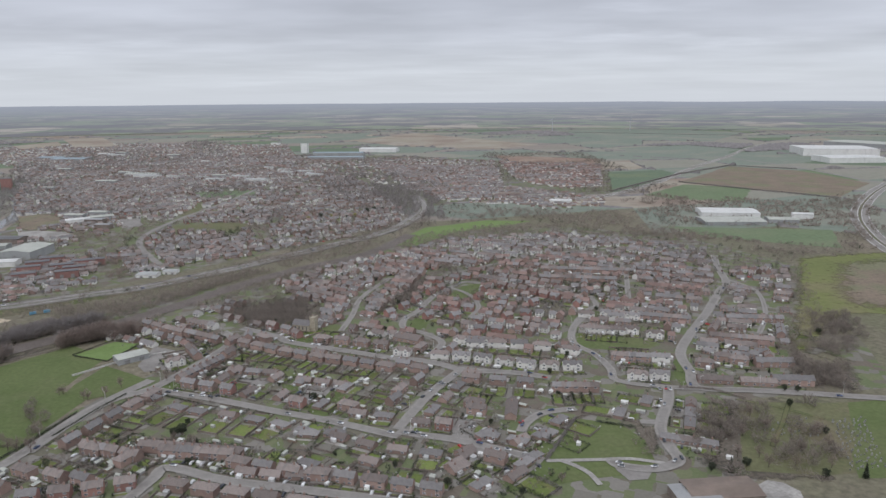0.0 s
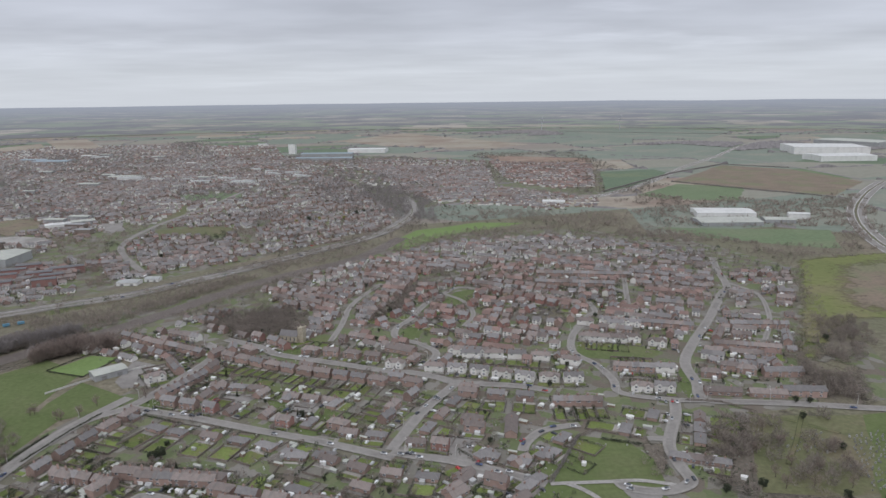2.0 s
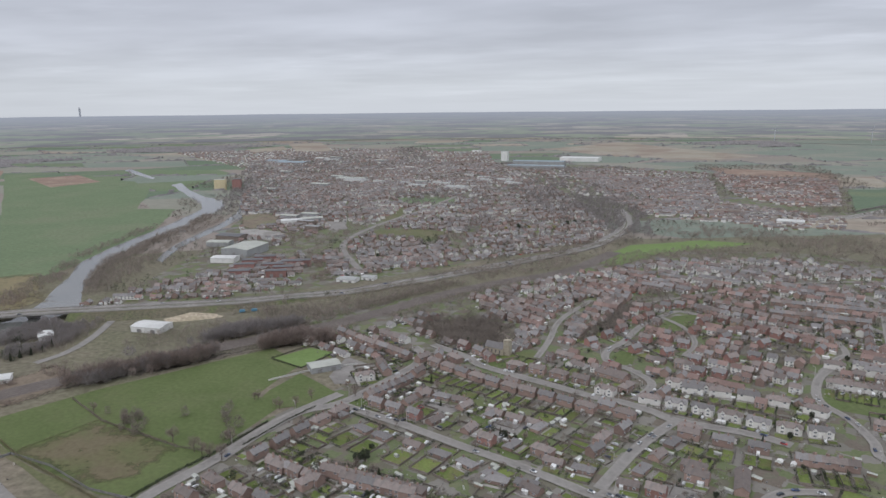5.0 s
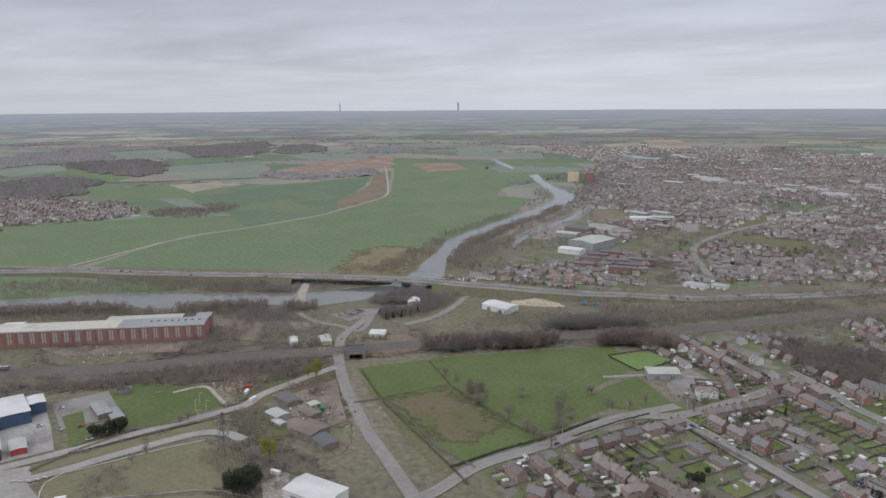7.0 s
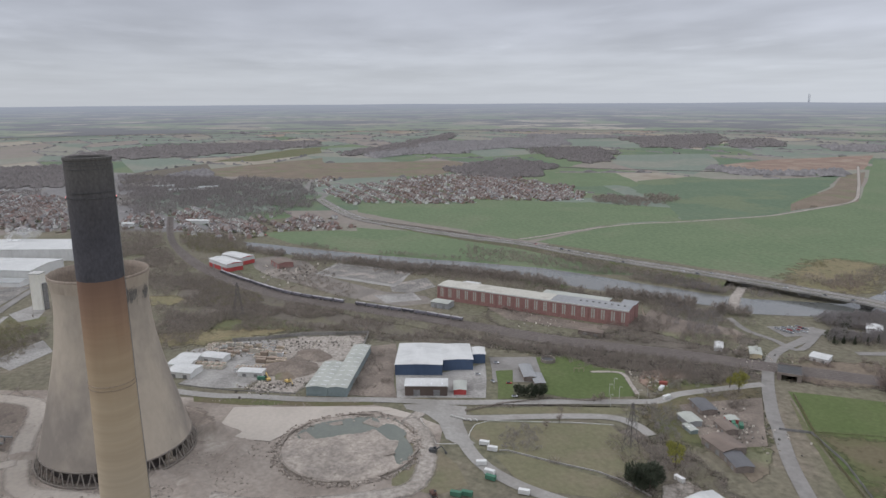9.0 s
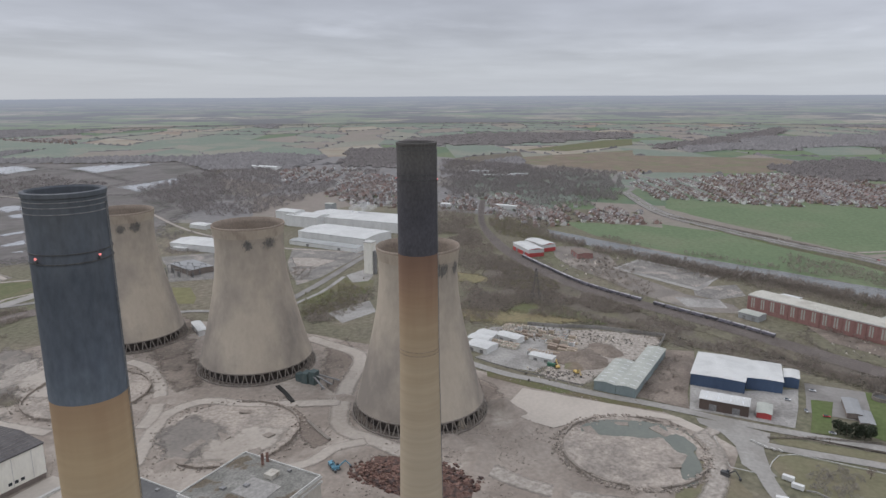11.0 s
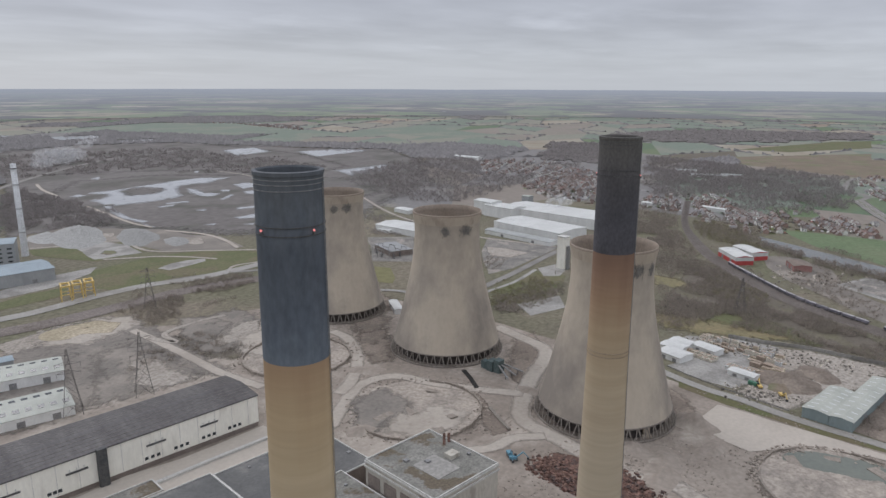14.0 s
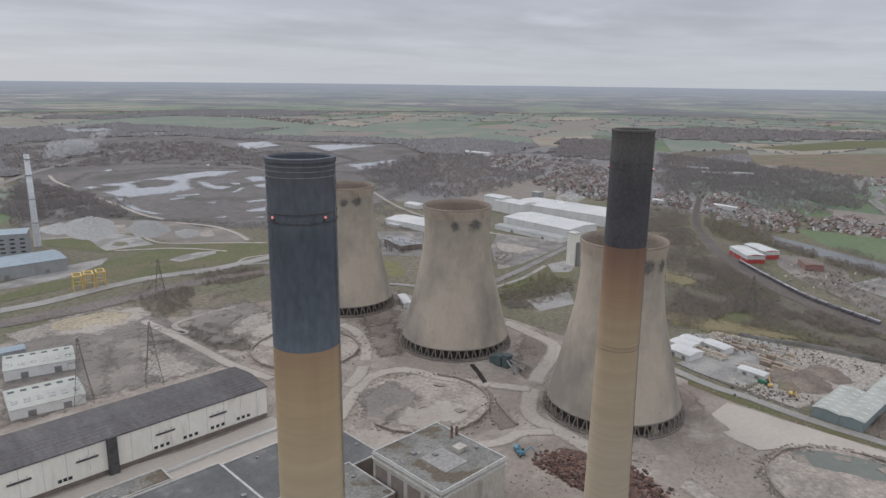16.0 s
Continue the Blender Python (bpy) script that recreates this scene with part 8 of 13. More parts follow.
def house_set(L, W, h, rise, wall_m, roof_m, hip, storeys, gables=0):
    """The shared meshes of one kind of house and where its parts go."""
    W, h, rise = W * 0.84, h * 0.93, rise * 0.84
    out = []
    bm = bmesh.new()
    v = [bm.verts.new(p) for p in ((-L / 2, -W / 2, 0), (L / 2, -W / 2, 0), (L / 2, W / 2, 0), (-L / 2, W / 2, 0), (-L / 2, -W / 2, h), (L / 2, -W / 2, h), (L / 2, W / 2, h), (-L / 2, W / 2, h), (-L / 2, 0, h + (0 if hip else rise)), (L / 2, 0, h + (0 if hip else rise)))]
    for f in ((0, 1, 5, 4), (2, 3, 7, 6), (1, 2, 6, 9, 5), (3, 0, 4, 8, 7)):
        bm.faces.new([v[i] for i in f])
    me = bpy.data.meshes.new("wall")
    bm.to_mesh(me); bm.free()
    me.materials.append(wall_m)
    out.append(("wall", me, Matrix()))
    o, e = 0.45, (W / 2 if hip else -0.3)
    bm = bmesh.new()
    v = [bm.verts.new(p) for p in ((-L / 2 - o, -W / 2 - o, h - 0.1), (L / 2 + o, -W / 2 - o, h - 0.1), (L / 2 + o, W / 2 + o, h - 0.1), (-L / 2 - o, W / 2 + o, h - 0.1), (-L / 2 + e, 0, h + rise + 0.15), (L / 2 - e, 0, h + rise + 0.15))]
    for f in ((0, 1, 5, 4), (2, 3, 4, 5)) + (((1, 2, 5), (3, 0, 4)) if hip else ()):
        bm.faces.new([v[i] for i in f])
    d = bmesh.ops.extrude_face_region(bm, geom=bm.faces[:])
    bmesh.ops.translate(bm, verts=[g for g in d["geom"] if isinstance(g, bmesh.types.BMVert)], vec=(0, 0, 0.16))
    me = bpy.data.meshes.new("roof")
    bm.to_mesh(me); bm.free()
    me.materials.append(roof_m)
    out.append(("roof", me, Matrix()))
    bm = bmesh.new()
    box(bm, -0.55, 0.55, -0.4, 0.4, h + rise - 0.9, h + rise + 1.3)
    box(bm, -0.4, -0.1, -0.15, 0.15, h + rise + 1.3, h + rise + 1.7)
    box(bm, 0.1, 0.4, -0.15, 0.15, h + rise + 1.3, h + rise + 1.7)
    me = bpy.data.meshes.new("chimney")
    bm.to_mesh(me); bm.free()
    me.materials.append(brick_house)
    out.append(("chimney", me, pose(L * 0.22, 0, 0)))
    if L > 11 and storeys > 1:
        out.append(("chimney", me, pose(-L * 0.22, 0, 0)))
    bm = bmesh.new()
    box(bm, -0.95, 0.95, -0.09, 0.05, 0, 1.3)
    for a, b in ((-0.82, -0.05), (0.05, 0.82)):
        box(bm, a, b, -0.12, -0.08, 0.12, 1.18)
    bm.faces.ensure_lookup_table()
    for f in bm.faces[6:]:
        f.material_index = 1
    fr = bpy.data.meshes.new("window")
    bm.to_mesh(fr); bm.free()
    fr.materials.append(upvc)
    fr.materials.append(pane_mat)
    for s_ in range(storeys):
        for x in ((-L * 0.3, L * 0.3) if L < 18 else (-L * 0.36, -L * 0.12, L * 0.12, L * 0.36)):
            for side_ in ((0, 180) if s_ == storeys - 1 else (0,)):
                m = pose(0, 0, 0, 0, 0, side_) @ pose(x, -W / 2, 0.85 + 2.45 * s_)
                out.append(("window", fr, m))
    bm = bmesh.new()
    box(bm, -0.48, 0.48, -0.08, 0.04, 0, 2.05)
    dr = bpy.data.meshes.new("door")
    bm.to_mesh(dr); bm.free()
    dr.materials.append(door_mat)
    for side_ in (0,):
        out.append(("door", dr, pose(0, 0, 0, 0, 0, side_) @ pose(0.6, -W / 2, 0.05)))
    for k in range(gables):
        x = (k - (gables - 1) / 2) * L * 0.55
        bm = bmesh.new()
        g, dp = 2.0, 1.0
        v = [bm.verts.new(p) for p in ((-g, -W / 2 - dp, 0), (g, -W / 2 - dp, 0), (g, -W / 2 - dp, h), (0, -W / 2 - dp, h + 2.0), (-g, -W / 2 - dp, h), (-g, -W / 2, 0), (g, -W / 2, 0), (g, -W / 2, h), (-g, -W / 2, h))]
        for f in ((0, 1, 2, 3, 4), (1, 6, 7, 2), (5, 0, 4, 8)):
            bm.faces.new([v[i] for i in f])
        me = bpy.data.meshes.new("gable_bay")
        bm.to_mesh(me); bm.free()
        me.materials.append(wall_m)
        out.append(("gable_bay", me, pose(x, 0, 0)))
        bm = bmesh.new()
        for s_ in (-1, 1):
            q = [bm.verts.new(p) for p in ((s_ * (g + 0.3), -W / 2 - dp - 0.3, h - 0.25), (0, -W / 2 - dp - 0.3, h + 2.15), (0, -0.8, h + 2.15), (s_ * (g + 0.3), -W / 2 + 0.6, h - 0.25))]
            bm.faces.new(q if s_ < 0 else q[::-1])
        me = bpy.data.meshes.new("gable_roof")
        bm.to_mesh(me); bm.free()
        me.materials.append(roof_m)
        out.append(("gable_roof", me, pose(x, 0, 0)))
        out.append(("window", fr, pose(x, -W / 2 - dp, 0.95)))
        out.append(("window", fr, pose(x, -W / 2 - dp, 3.6)))
    return out


KIND = {
    "brick": ([house_set(13.5, 8.2, 5.2, 3.0, brick_house, tile_brown, False, 2), house_set(14.5, 8.4, 5.2, 3.1, brick_house, tile_brown, True, 2), house_set(12.5, 8.0, 5.2, 2.9, brick_house, tile_grey, False, 2)], "brown-tiled pair of brick houses with two storeys"),
    "bungalow": ([house_set(12.5, 8.4, 2.7, 2.6, brick_house, tile_brown, False, 1), house_set(13.5, 8.0, 2.7, 2.5, brick_house, tile_grey, True, 1)], "low brick bungalow with a tiled roof"),
    "white": ([house_set(15, 8.2, 5.2, 2.9, render_white, tile_grey, False, 2, 2), house_set(15.5, 8.2, 5.2, 2.9, render_white, tile_brown, True, 2, 2)], "white rendered pair of houses with front gables"),
    "terrace": ([house_set(13.6, 8.2, 5.1, 3.0, brick_house, tile_brown, False, 2), house_set(13.6, 8.2, 5.1, 3.0, brick_house, tile_grey, False, 2)], "brick house in a terrace with a tiled roof"),
    "red": ([house_set(10, 8.2, 5.3, 3.4, brick_new, tile_red, False, 2), house_set(11, 8.0, 5.3, 3.2, brick_new, tile_brown, False, 2), house_set(10.5, 8.0, 5.3, 3.2, brick_new, tile_grey, False, 2), house_set(10, 8.2, 5.3, 3.3, brick_buff, tile_brown, False, 2)], "newer red brick house with a red tiled roof"),
    "brown_hall": ([house_set(26, 9.5, 3.6, 3.0, brick_house, tile_brown, False, 1)], "long brown-tiled brick hall"),
    "blue_window": ([house_set(30, 10, 5.4, 3.0, brick_house, tile_grey, False, 2)], "long brick apartment block with a grey roof"),
}
HOUSES, PLOTS = [], []
PLOT_SIZE = {"brick": (14, 8.2, 2), "bungalow": (13.2, 8.2, 1), "white": (15.4, 8.2, 2), "terrace": (13.6, 8.2, 2), "red": (11, 8.2, 1)}


def house(x, y, ang, kind):
    sets, lab = KIND[kind]
    HOUSES.append((x, y, kind))
    if kind in PLOT_SIZE:
        PLOTS.append((x, y, ang, *PLOT_SIZE[kind]))
    h_ = thing("house", pose(x, y, 0.02, 0, 0, ang), lab, "house", "houses of the estate")
    for item in rnd.choice(sets):
        ob = piece(item[0], item[1], roof_ob if item[0] == "chimney" else h_, item[2])
        if item[0] == "roof":
            roof_ob = ob
        if len(item) > 3:
            piece("pane", item[3], ob)
    return h_


def to_street(x, y, ang):
    """Turns a house about so that its front looks to the nearer street."""
    best = None
    for c, w in STREETS:
        for p in c:
            d = (p.x - x) ** 2 + (p.y - y) ** 2
            if best is None or d < best[0]:
                best = (d, p)
    f = Vector((math.sin(radians(ang)), -math.cos(radians(ang))))
    return ang if f.dot(best[1] - Vector((x, y))) > 0 else ang + 180


def house_row(pts, kind, n):
    p = [Vector(q) for q in pts]
    total = sum((b - a).length for a, b in zip(p, p[1:]))
    for k in range(n):
        q, a = at_length(p, total * ((k + 0.5) / n if kind == "terrace" or n == 1 else k / (n - 1)))
        if k == n - 1 and n > 1:
            d = p[-1] - p[-2]
            a = math.degrees(math.atan2(d.y, d.x))
        house(q.x, q.y, to_street(q.x, q.y, a + rnd.uniform(-2, 2)), kind)


def house_spots(pts, kind, ang):
    for x, y in pts:
        house(x, y, to_street(x, y, ang + rnd.uniform(-5, 5)), kind)


patch("garden_ground", [(-262, 300), (-232, 400), (-205, 460), (-180, 520), (-210, 560), (-330, 600), (-280, 690), (-180, 760), (-110, 850), (-20, 960), (90, 1060), (250, 1090), (430, 1020), (470, 900), (520, 760), (470, 640), (420, 540), (380, 420), (260, 405), (235, 330), (180, 250), (60, 230), (-120, 250)], gardens, "estate ground of gardens, paving and lawns", 0.01, True)
patch("garden_ground", [(-560, 650), (-470, 640), (-380, 720), (-300, 800), (-210, 900), (-130, 1000), (-60, 1120), (-40, 1300), (200, 1420), (480, 1500), (600, 1900), (400, 2300), (-100, 2600), (-700, 2700), (-1200, 2500), (-1000, 1900), (-820, 1500), (-700, 1150), (-610, 900)], gardens, "town ground of gardens, yards and paving", 0.01, True)
patch("garden_ground", [(-1480, 200), (-1640, 240), (-1850, 330), (-1780, 560), (-1500, 600), (-1380, 420)], gardens, "village ground of gardens and paving", 0.01, True)
house_row([(-182, 425), (-196, 390), (-208, 356)], 'brick', 5)
house_spots([(-217, 320), (-223, 303), (-195, 313), (-178, 309)], 'brick', -25)
house_spots([(-188, 344), (-180, 343)], 'brick', -20)
house_row([(-153, 346), (-100, 336)], 'brick', 5)
house_spots([(-156, 405), (-140, 398), (-181, 423)], 'bungalow', -25)
house_spots([(-162, 332)], 'brick', 60)
house_row([(-139, 533), (-104, 512), (-68, 495), (-39, 484), (-11, 472)], 'brick', 10)
house_row([(-72, 541), (-48, 535), (-33, 529), (-17, 523)], 'brick', 4)
house_spots([(2, 506)], 'white', -25)
house_row([(-6, 552), (21, 535)], 'brown_hall', 1)
house_row([(34, 496), (54, 492), (73, 486), (90, 479), (105, 472), (124, 468), (141, 467)], 'white', 7)
house_row([(-139, 456), (-133, 472)], 'bungalow', 2)
house_row([(-132, 473), (-102, 466)], 'bungalow', 3)
house_row([(-112, 429), (-97, 457)], 'bungalow', 2)
house_row([(-86, 422), (-75, 449)], 'bungalow', 2)
house_row([(-73, 450), (-43, 440)], 'bungalow', 3)
house_row([(-54, 406), (-40, 435)], 'bungalow', 2)
house_spots([(-34, 400)], 'brick', -25)
house_row([(-26, 390), (-8, 385)], 'bungalow', 2)
house_spots([(2, 426), (15, 444), (-2, 409)], 'brick', 60)
house_spots([(16, 466), (4, 477)], 'brick', -25)
house_spots([(26, 393), (36, 413), (46, 433)], 'bungalow', 60)
house_row([(12, 375), (24, 373)], 'bungalow', 1)
house_spots([(58, 452), (56, 400)], 'brick', -20)
house_row([(-116, 391), (-98, 384), (-78, 376), (-57, 364), (-39, 361)], 'bungalow', 5)
house_row([(-56, 361), (-37, 357), (-16, 345), (3, 338), (24, 332)], 'bungalow', 5)
house_row([(57, 445), (79, 439), (98, 435)], 'brick', 3)
house_row([(120, 425), (148, 423)], 'terrace', 4)
house_row([(66, 523), (93, 521), (109, 517), (124, 513)], 'white', 4)
house_spots([(147, 502)], 'white', -30)
house_spots([(57, 390)], 'brick', -15)
house_row([(84, 403), (79, 378)], 'brown_hall', 1)
house_spots([(62, 354), (80, 346)], 'bungalow', -25)
house_spots([(112, 373), (101, 353)], 'bungalow', 50)
house_spots([(45, 329), (38, 318), (80, 318), (72, 304)], 'bungalow', 45)
house_spots([(-13, 324), (-50, 323), (-33, 311)], 'bungalow', -25)
house_row([(-85, 315), (-69, 311), (-54, 310), (-39, 309)], 'bungalow', 4)
house_row([(181, 559), (199, 553)], 'white', 2)
house_spots([(214, 551), (233, 538)], 'white', -20)
house_row([(184, 600), (211, 592)], 'white', 2)
house_row([(238, 593), (279, 579)], 'terrace', 5)
house_row([(182, 486), (206, 481)], 'terrace', 4)
house_spots([(218, 480)], 'white', -15)
house_spots([(188, 445), (205, 444)], 'white', -18)
house_row([(283, 530), (329, 515)], 'terrace', 6)
house_row([(320, 581), (368, 575)], 'terrace', 6)
house_row([(303, 568), (287, 542)], 'terrace', 2)
house_row([(358, 556), (345, 527)], 'terrace', 2)
house_spots([(271, 479), (250, 467), (281, 472)], 'brick', -18)
house_row([(245, 435), (276, 429)], 'brown_hall', 2)
house_row([(296, 466), (317, 464)], 'blue_window', 1)
house_row([(292, 430), (313, 427)], 'blue_window', 1)
house_row([(211, 395), (199, 365)], 'bungalow', 3)
house_row([(179, 345), (199, 337)], 'bungalow', 3)
house_spots([(181, 401), (156, 382)], 'bungalow', 60)
house_spots([(-14, 616), (0, 639), (13, 662), (29, 693), (40, 709)], 'red', 48)
house_spots([(59, 750), (74, 758), (39, 741), (30, 741)], 'red', -20)
house_spots([(81, 670), (92, 701)], 'red', 45)
house_row([(113, 713), (165, 664)], 'red', 6)
house_row([(118, 750), (176, 717)], 'red', 6)
house_spots([(35, 636), (53, 637), (68, 628), (74, 589), (124, 608)], 'red', -25)
house_spots([(52, 602), (106, 655), (104, 599), (138, 645), (25, 605)], 'red', 40)
house_spots([(183, 638)], 'red', 60)
house_row([(212, 730), (197, 666)], 'terrace', 3)
house_row([(243, 717), (221, 633)], 'terrace', 4)
house_spots([(74, 561), (90, 560)], 'red', -25)
house_row([(-4, 545), (15, 533)], 'brown_hall', 1)
house_row([(55, 532), (81, 526)], 'white', 3)
house_row([(164, 748), (248, 730)], 'terrace', 9)
house_row([(172, 789), (281, 770)], 'terrace', 11)
house_row([(206, 602), (228, 592)], 'white', 3)
house_row([(175, 557), (201, 550)], 'white', 3)
house_row([(-204, 566), (-166, 543)], 'terrace', 5)
house_row([(-187, 526), (-171, 501)], 'terrace', 2)
house_row([(-170, 456), (-151, 492)], 'terrace', 6)
house_spots([(-187, 491)], 'white', 30)
house_row([(-247, 592), (-209, 567)], 'brick', 4)
house_row([(-157, 533), (-149, 549)], 'brick', 1)

strip('road', [(-146, 286), (-139, 311), (-134, 324), (-96, 308), (-41, 294), (22, 277)], 8, asphalt, 'grey tarmac street with pale pavements between houses')
house_row([(-92, 324), (-57, 312), (-28, 305), (0, 297), (24, 290)], 'brick', 8)
house_row([(-122, 300), (-78, 288), (-30, 275)], 'brick', 6)
house_row([(-151, 303), (-177, 296), (-200, 292)], 'red', 4)
house_row([(-190, 347), (-161, 336)], 'brick', 3)
house_row([(-144, 341), (-98, 333)], 'terrace', 4)
house_spots([(60, 356), (81, 346), (97, 354), (45, 333), (40, 314), (52, 296), (74, 306), (86, 325)], 'bungalow', 40)

# further houses lining the streets wherever a plot is free
plots = random.Random(3)
for c, w in STREETS:
    for i in range(1, len(c) - 1):
        for s_ in (-1, 1):
            d = (c[i + 1] - c[i - 1]).normalized()
            nv = Vector((-d.y, d.x)) * s_
            p = c[i] + nv * (w / 2 + 9.5)
            if len(HOUSES) >= 300 or p.y < 262 or near_road(p.x, p.y, 11.5) or any((p.x - a) ** 2 + (p.y - b) ** 2 < 225 for a, b, _ in HOUSES):
                continue
            if (p.x < -165 and p.y < 520 and s_ * d.y > 0 and p.x < c[i].x) or (230 < p.x < 330 and p.y < 420) or (150 < p.x < 225 and p.y < 420) or (165 < p.x < 235 and 500 < p.y < 535):
                continue
            house(p.x, p.y, to_street(p.x, p.y, math.degrees(math.atan2(d.y, d.x))), plots.choice(("brick", "brick", "bungalow", "red")))


# ---- the wider town, joined ----
# ground kept free of houses: woods here, and the parks, fields and yards laid above
WOOD_GROUND = [
    [(-2140, -504), (-2003, -195), (-1860, 44), (-1390, 37), (-1456, -111), (-1373, -238), (-1324, -297)],
    [(-2451, -927), (-2504, -761), (-1917, -579), (-1894, -720)],
    [(-2819, 162), (-3229, 445), (-4159, 917), (-3690, 814), (-2878, 397), (-2640, 193)],
    [(-2059, 439), (-2336, 678), (-2188, 819), (-1841, 666), (-1792, 522)],
    [(-1413, 617), (-1413, 805), (-1310, 754), (-1330, 607)],
    [(-714, 566), (-708, 653), (-727, 741), (-762, 887), (-810, 1062), (-843, 1202), (-802, 1174), (-752, 985), (-704, 820), (-661, 685), (-641, 601)],
    [(-610, 648), (-684, 825), (-712, 982), (-759, 1201), (-721, 1204), (-689, 1001), (-643, 843), (-585, 670)],
    [(-763, 1197), (-944, 1629), (-1167, 2082), (-1112, 1882), (-935, 1478)],
    [(-311, 648), (-253, 725), (-202, 799), (-168, 815), (-194, 714), (-246, 633), (-278, 583)],
    [(-2213, 576), (-2219, 663), (-2205, 814), (-1828, 657), (-1867, 554), (-1996, 517)],
    [(-1427, 632), (-1351, 770), (-1260, 724), (-1335, 613)],
    [(-405, 654), (-339, 659), (-256, 718), (-198, 789), (-115, 886), (-28, 1006), (3, 947), (-54, 881), (-129, 783), (-193, 715), (-250, 634), (-276, 591), (-329, 521)],
    [(-370, 593), (-324, 605), (-292, 628), (-268, 585), (-298, 551), (-326, 514)],
    [(-109, 1669), (-26, 1681), (65, 1455), (56, 1159), (-10, 1206), (-83, 1472)],
    [(-18, 976), (62, 1070), (208, 1117), (277, 1121), (259, 1037), (167, 1023), (67, 997), (8, 924)],
    [(275, 1110), (425, 1122), (462, 974), (556, 905), (623, 880), (595, 848), (477, 912), (341, 1007)],
    [(517, 1465), (685, 1361), (890, 1362), (739, 1065), (679, 1060), (630, 1075), (467, 1102), (433, 1242)],
    [(22, 795), (50, 820), (80, 815), (79, 774), (48, 765), (26, 745)],
    [(-22, 628), (-1, 706), (24, 771), (28, 731), (1, 655), (-17, 612)],
    [(-187, 647), (-140, 673), (-91, 659), (-78, 604), (-106, 581), (-143, 584)],
    [(142, 653), (169, 655), (173, 617), (144, 596), (134, 620)],
    [(503, 807), (517, 806), (429, 639), (348, 512), (341, 513)],
    [(-1341, -1007), (-1751, -1069), (-1850, -687), (-1801, -573), (-1297, -597), (-1122, -582), (-1089, -709)],
    [(-1120, -2173), (-1599, -1939), (-1500, -1455), (-1448, -1162), (-1217, -1179), (-1191, -1510), (-946, -1553), (-859, -1674)],
    [(-1785, -394), (-1981, -223), (-1659, -81), (-1490, -191), (-1546, -313)],
    [(-1490, -191), (-1543, -54), (-1467, 6), (-1293, -56), (-1296, -144)],
    [(-2980, -865), (-3471, -660), (-3656, 111), (-3347, 105), (-2824, -389), (-2707, -739)],
    [(48, 1262), (181, 1289), (282, 1238), (376, 1268), (424, 1180), (370, 1101), (242, 1140), (147, 1178)],
    [(-202, 867), (-125, 958), (-48, 1066), (-23, 1139), (5, 1254), (22, 1306), (26, 1179), (-12, 1063), (-59, 960), (-142, 862)],
    [(-532, 1540), (-541, 1689), (-385, 1670), (-264, 1604), (-248, 1508), (-453, 1447)],
    [(254, 1015), (381, 1074), (486, 1030), (504, 970), (450, 946), (344, 1015)],
    [(-330, 2226), (-139, 2109), (59, 1670), (-110, 1691), (-259, 1967)],
    [(-1521, 2867), (-1273, 3034), (-624, 2542), (-819, 2396), (-1189, 2451)],
    [(-927, 1603), (-1130, 2032), (-901, 1747), (-668, 1267), (-702, 1258)],
    [(-539, 904), (-507, 1022), (-496, 1168), (-425, 1267), (-407, 1140), (-450, 982), (-478, 879)],
    [(-1058, 1810), (-997, 1775), (-866, 1544), (-867, 1503), (-910, 1549)],
    [(-786, 1437), (-734, 1469), (-616, 1419), (-568, 1280), (-629, 1272), (-701, 1294)],
    [(-583, 1724), (-429, 1818), (-365, 1752), (-344, 1619), (-450, 1632), (-526, 1571)],
    [(-548, 1430), (-583, 1648), (-563, 1645), (-507, 1425), (-490, 1288)],
    [(-277, 1251), (-250, 1294), (-223, 1202), (-234, 1137), (-256, 1165)],
    [(-305, 1062), (-301, 1131), (-271, 1048), (-279, 998)],
    [(-563, 1086), (-529, 1105), (-492, 1017), (-526, 1020)],
    [(-596, 1007), (-556, 1023), (-514, 963), (-529, 913)],
    [(-434, 890), (-393, 886), (-342, 773), (-379, 776)],
    [(-1365, 2354), (-1293, 2439), (-1072, 1997), (-1131, 1939)],
    [(-1183, 3585), (-1056, 3670), (-735, 2686), (-845, 2643)],
    [(-278, 1129), (-246, 1151), (-213, 1011), (-237, 994)],
    [(-495, 979), (-446, 1013), (-407, 919), (-438, 906)],
    [(-382, 1907), (-254, 1923), (-229, 1735), (-332, 1721)],
    [(-455, 1034), (-446, 1054), (-402, 953), (-414, 945)],
    [(-543, 899), (-520, 897), (-477, 835), (-508, 838)],
    [(-641, 1478), (-601, 1494), (-540, 1324), (-559, 1295)],
    [(-1224, 2429), (-1007, 2396), (-927, 2163), (-1066, 2142)],
    [(-679, 594), (-713, 662), (-654, 636), (-625, 575)],
    [(-781, 653), (-775, 679), (-743, 650), (-753, 631)],
    [(-161, 609), (-138, 657), (-108, 675), (-93, 606), (-117, 569), (-146, 573)],
    [(-454, 542), (-388, 592), (-341, 675), (-277, 762), (-191, 876), (-153, 920), (-142, 866), (-213, 748), (-292, 652), (-364, 556), (-429, 512)],
    [(-276, 595), (-247, 655), (-198, 735), (-138, 842), (-129, 796), (-179, 704), (-232, 619), (-257, 577)],
]
CLEAR = []
for poly in OPEN_GROUND + WOOD_GROUND:
    xs, ys = [p[0] for p in poly], [p[1] for p in poly]
    CLEAR.append((min(xs), min(ys), max(xs), max(ys), poly))


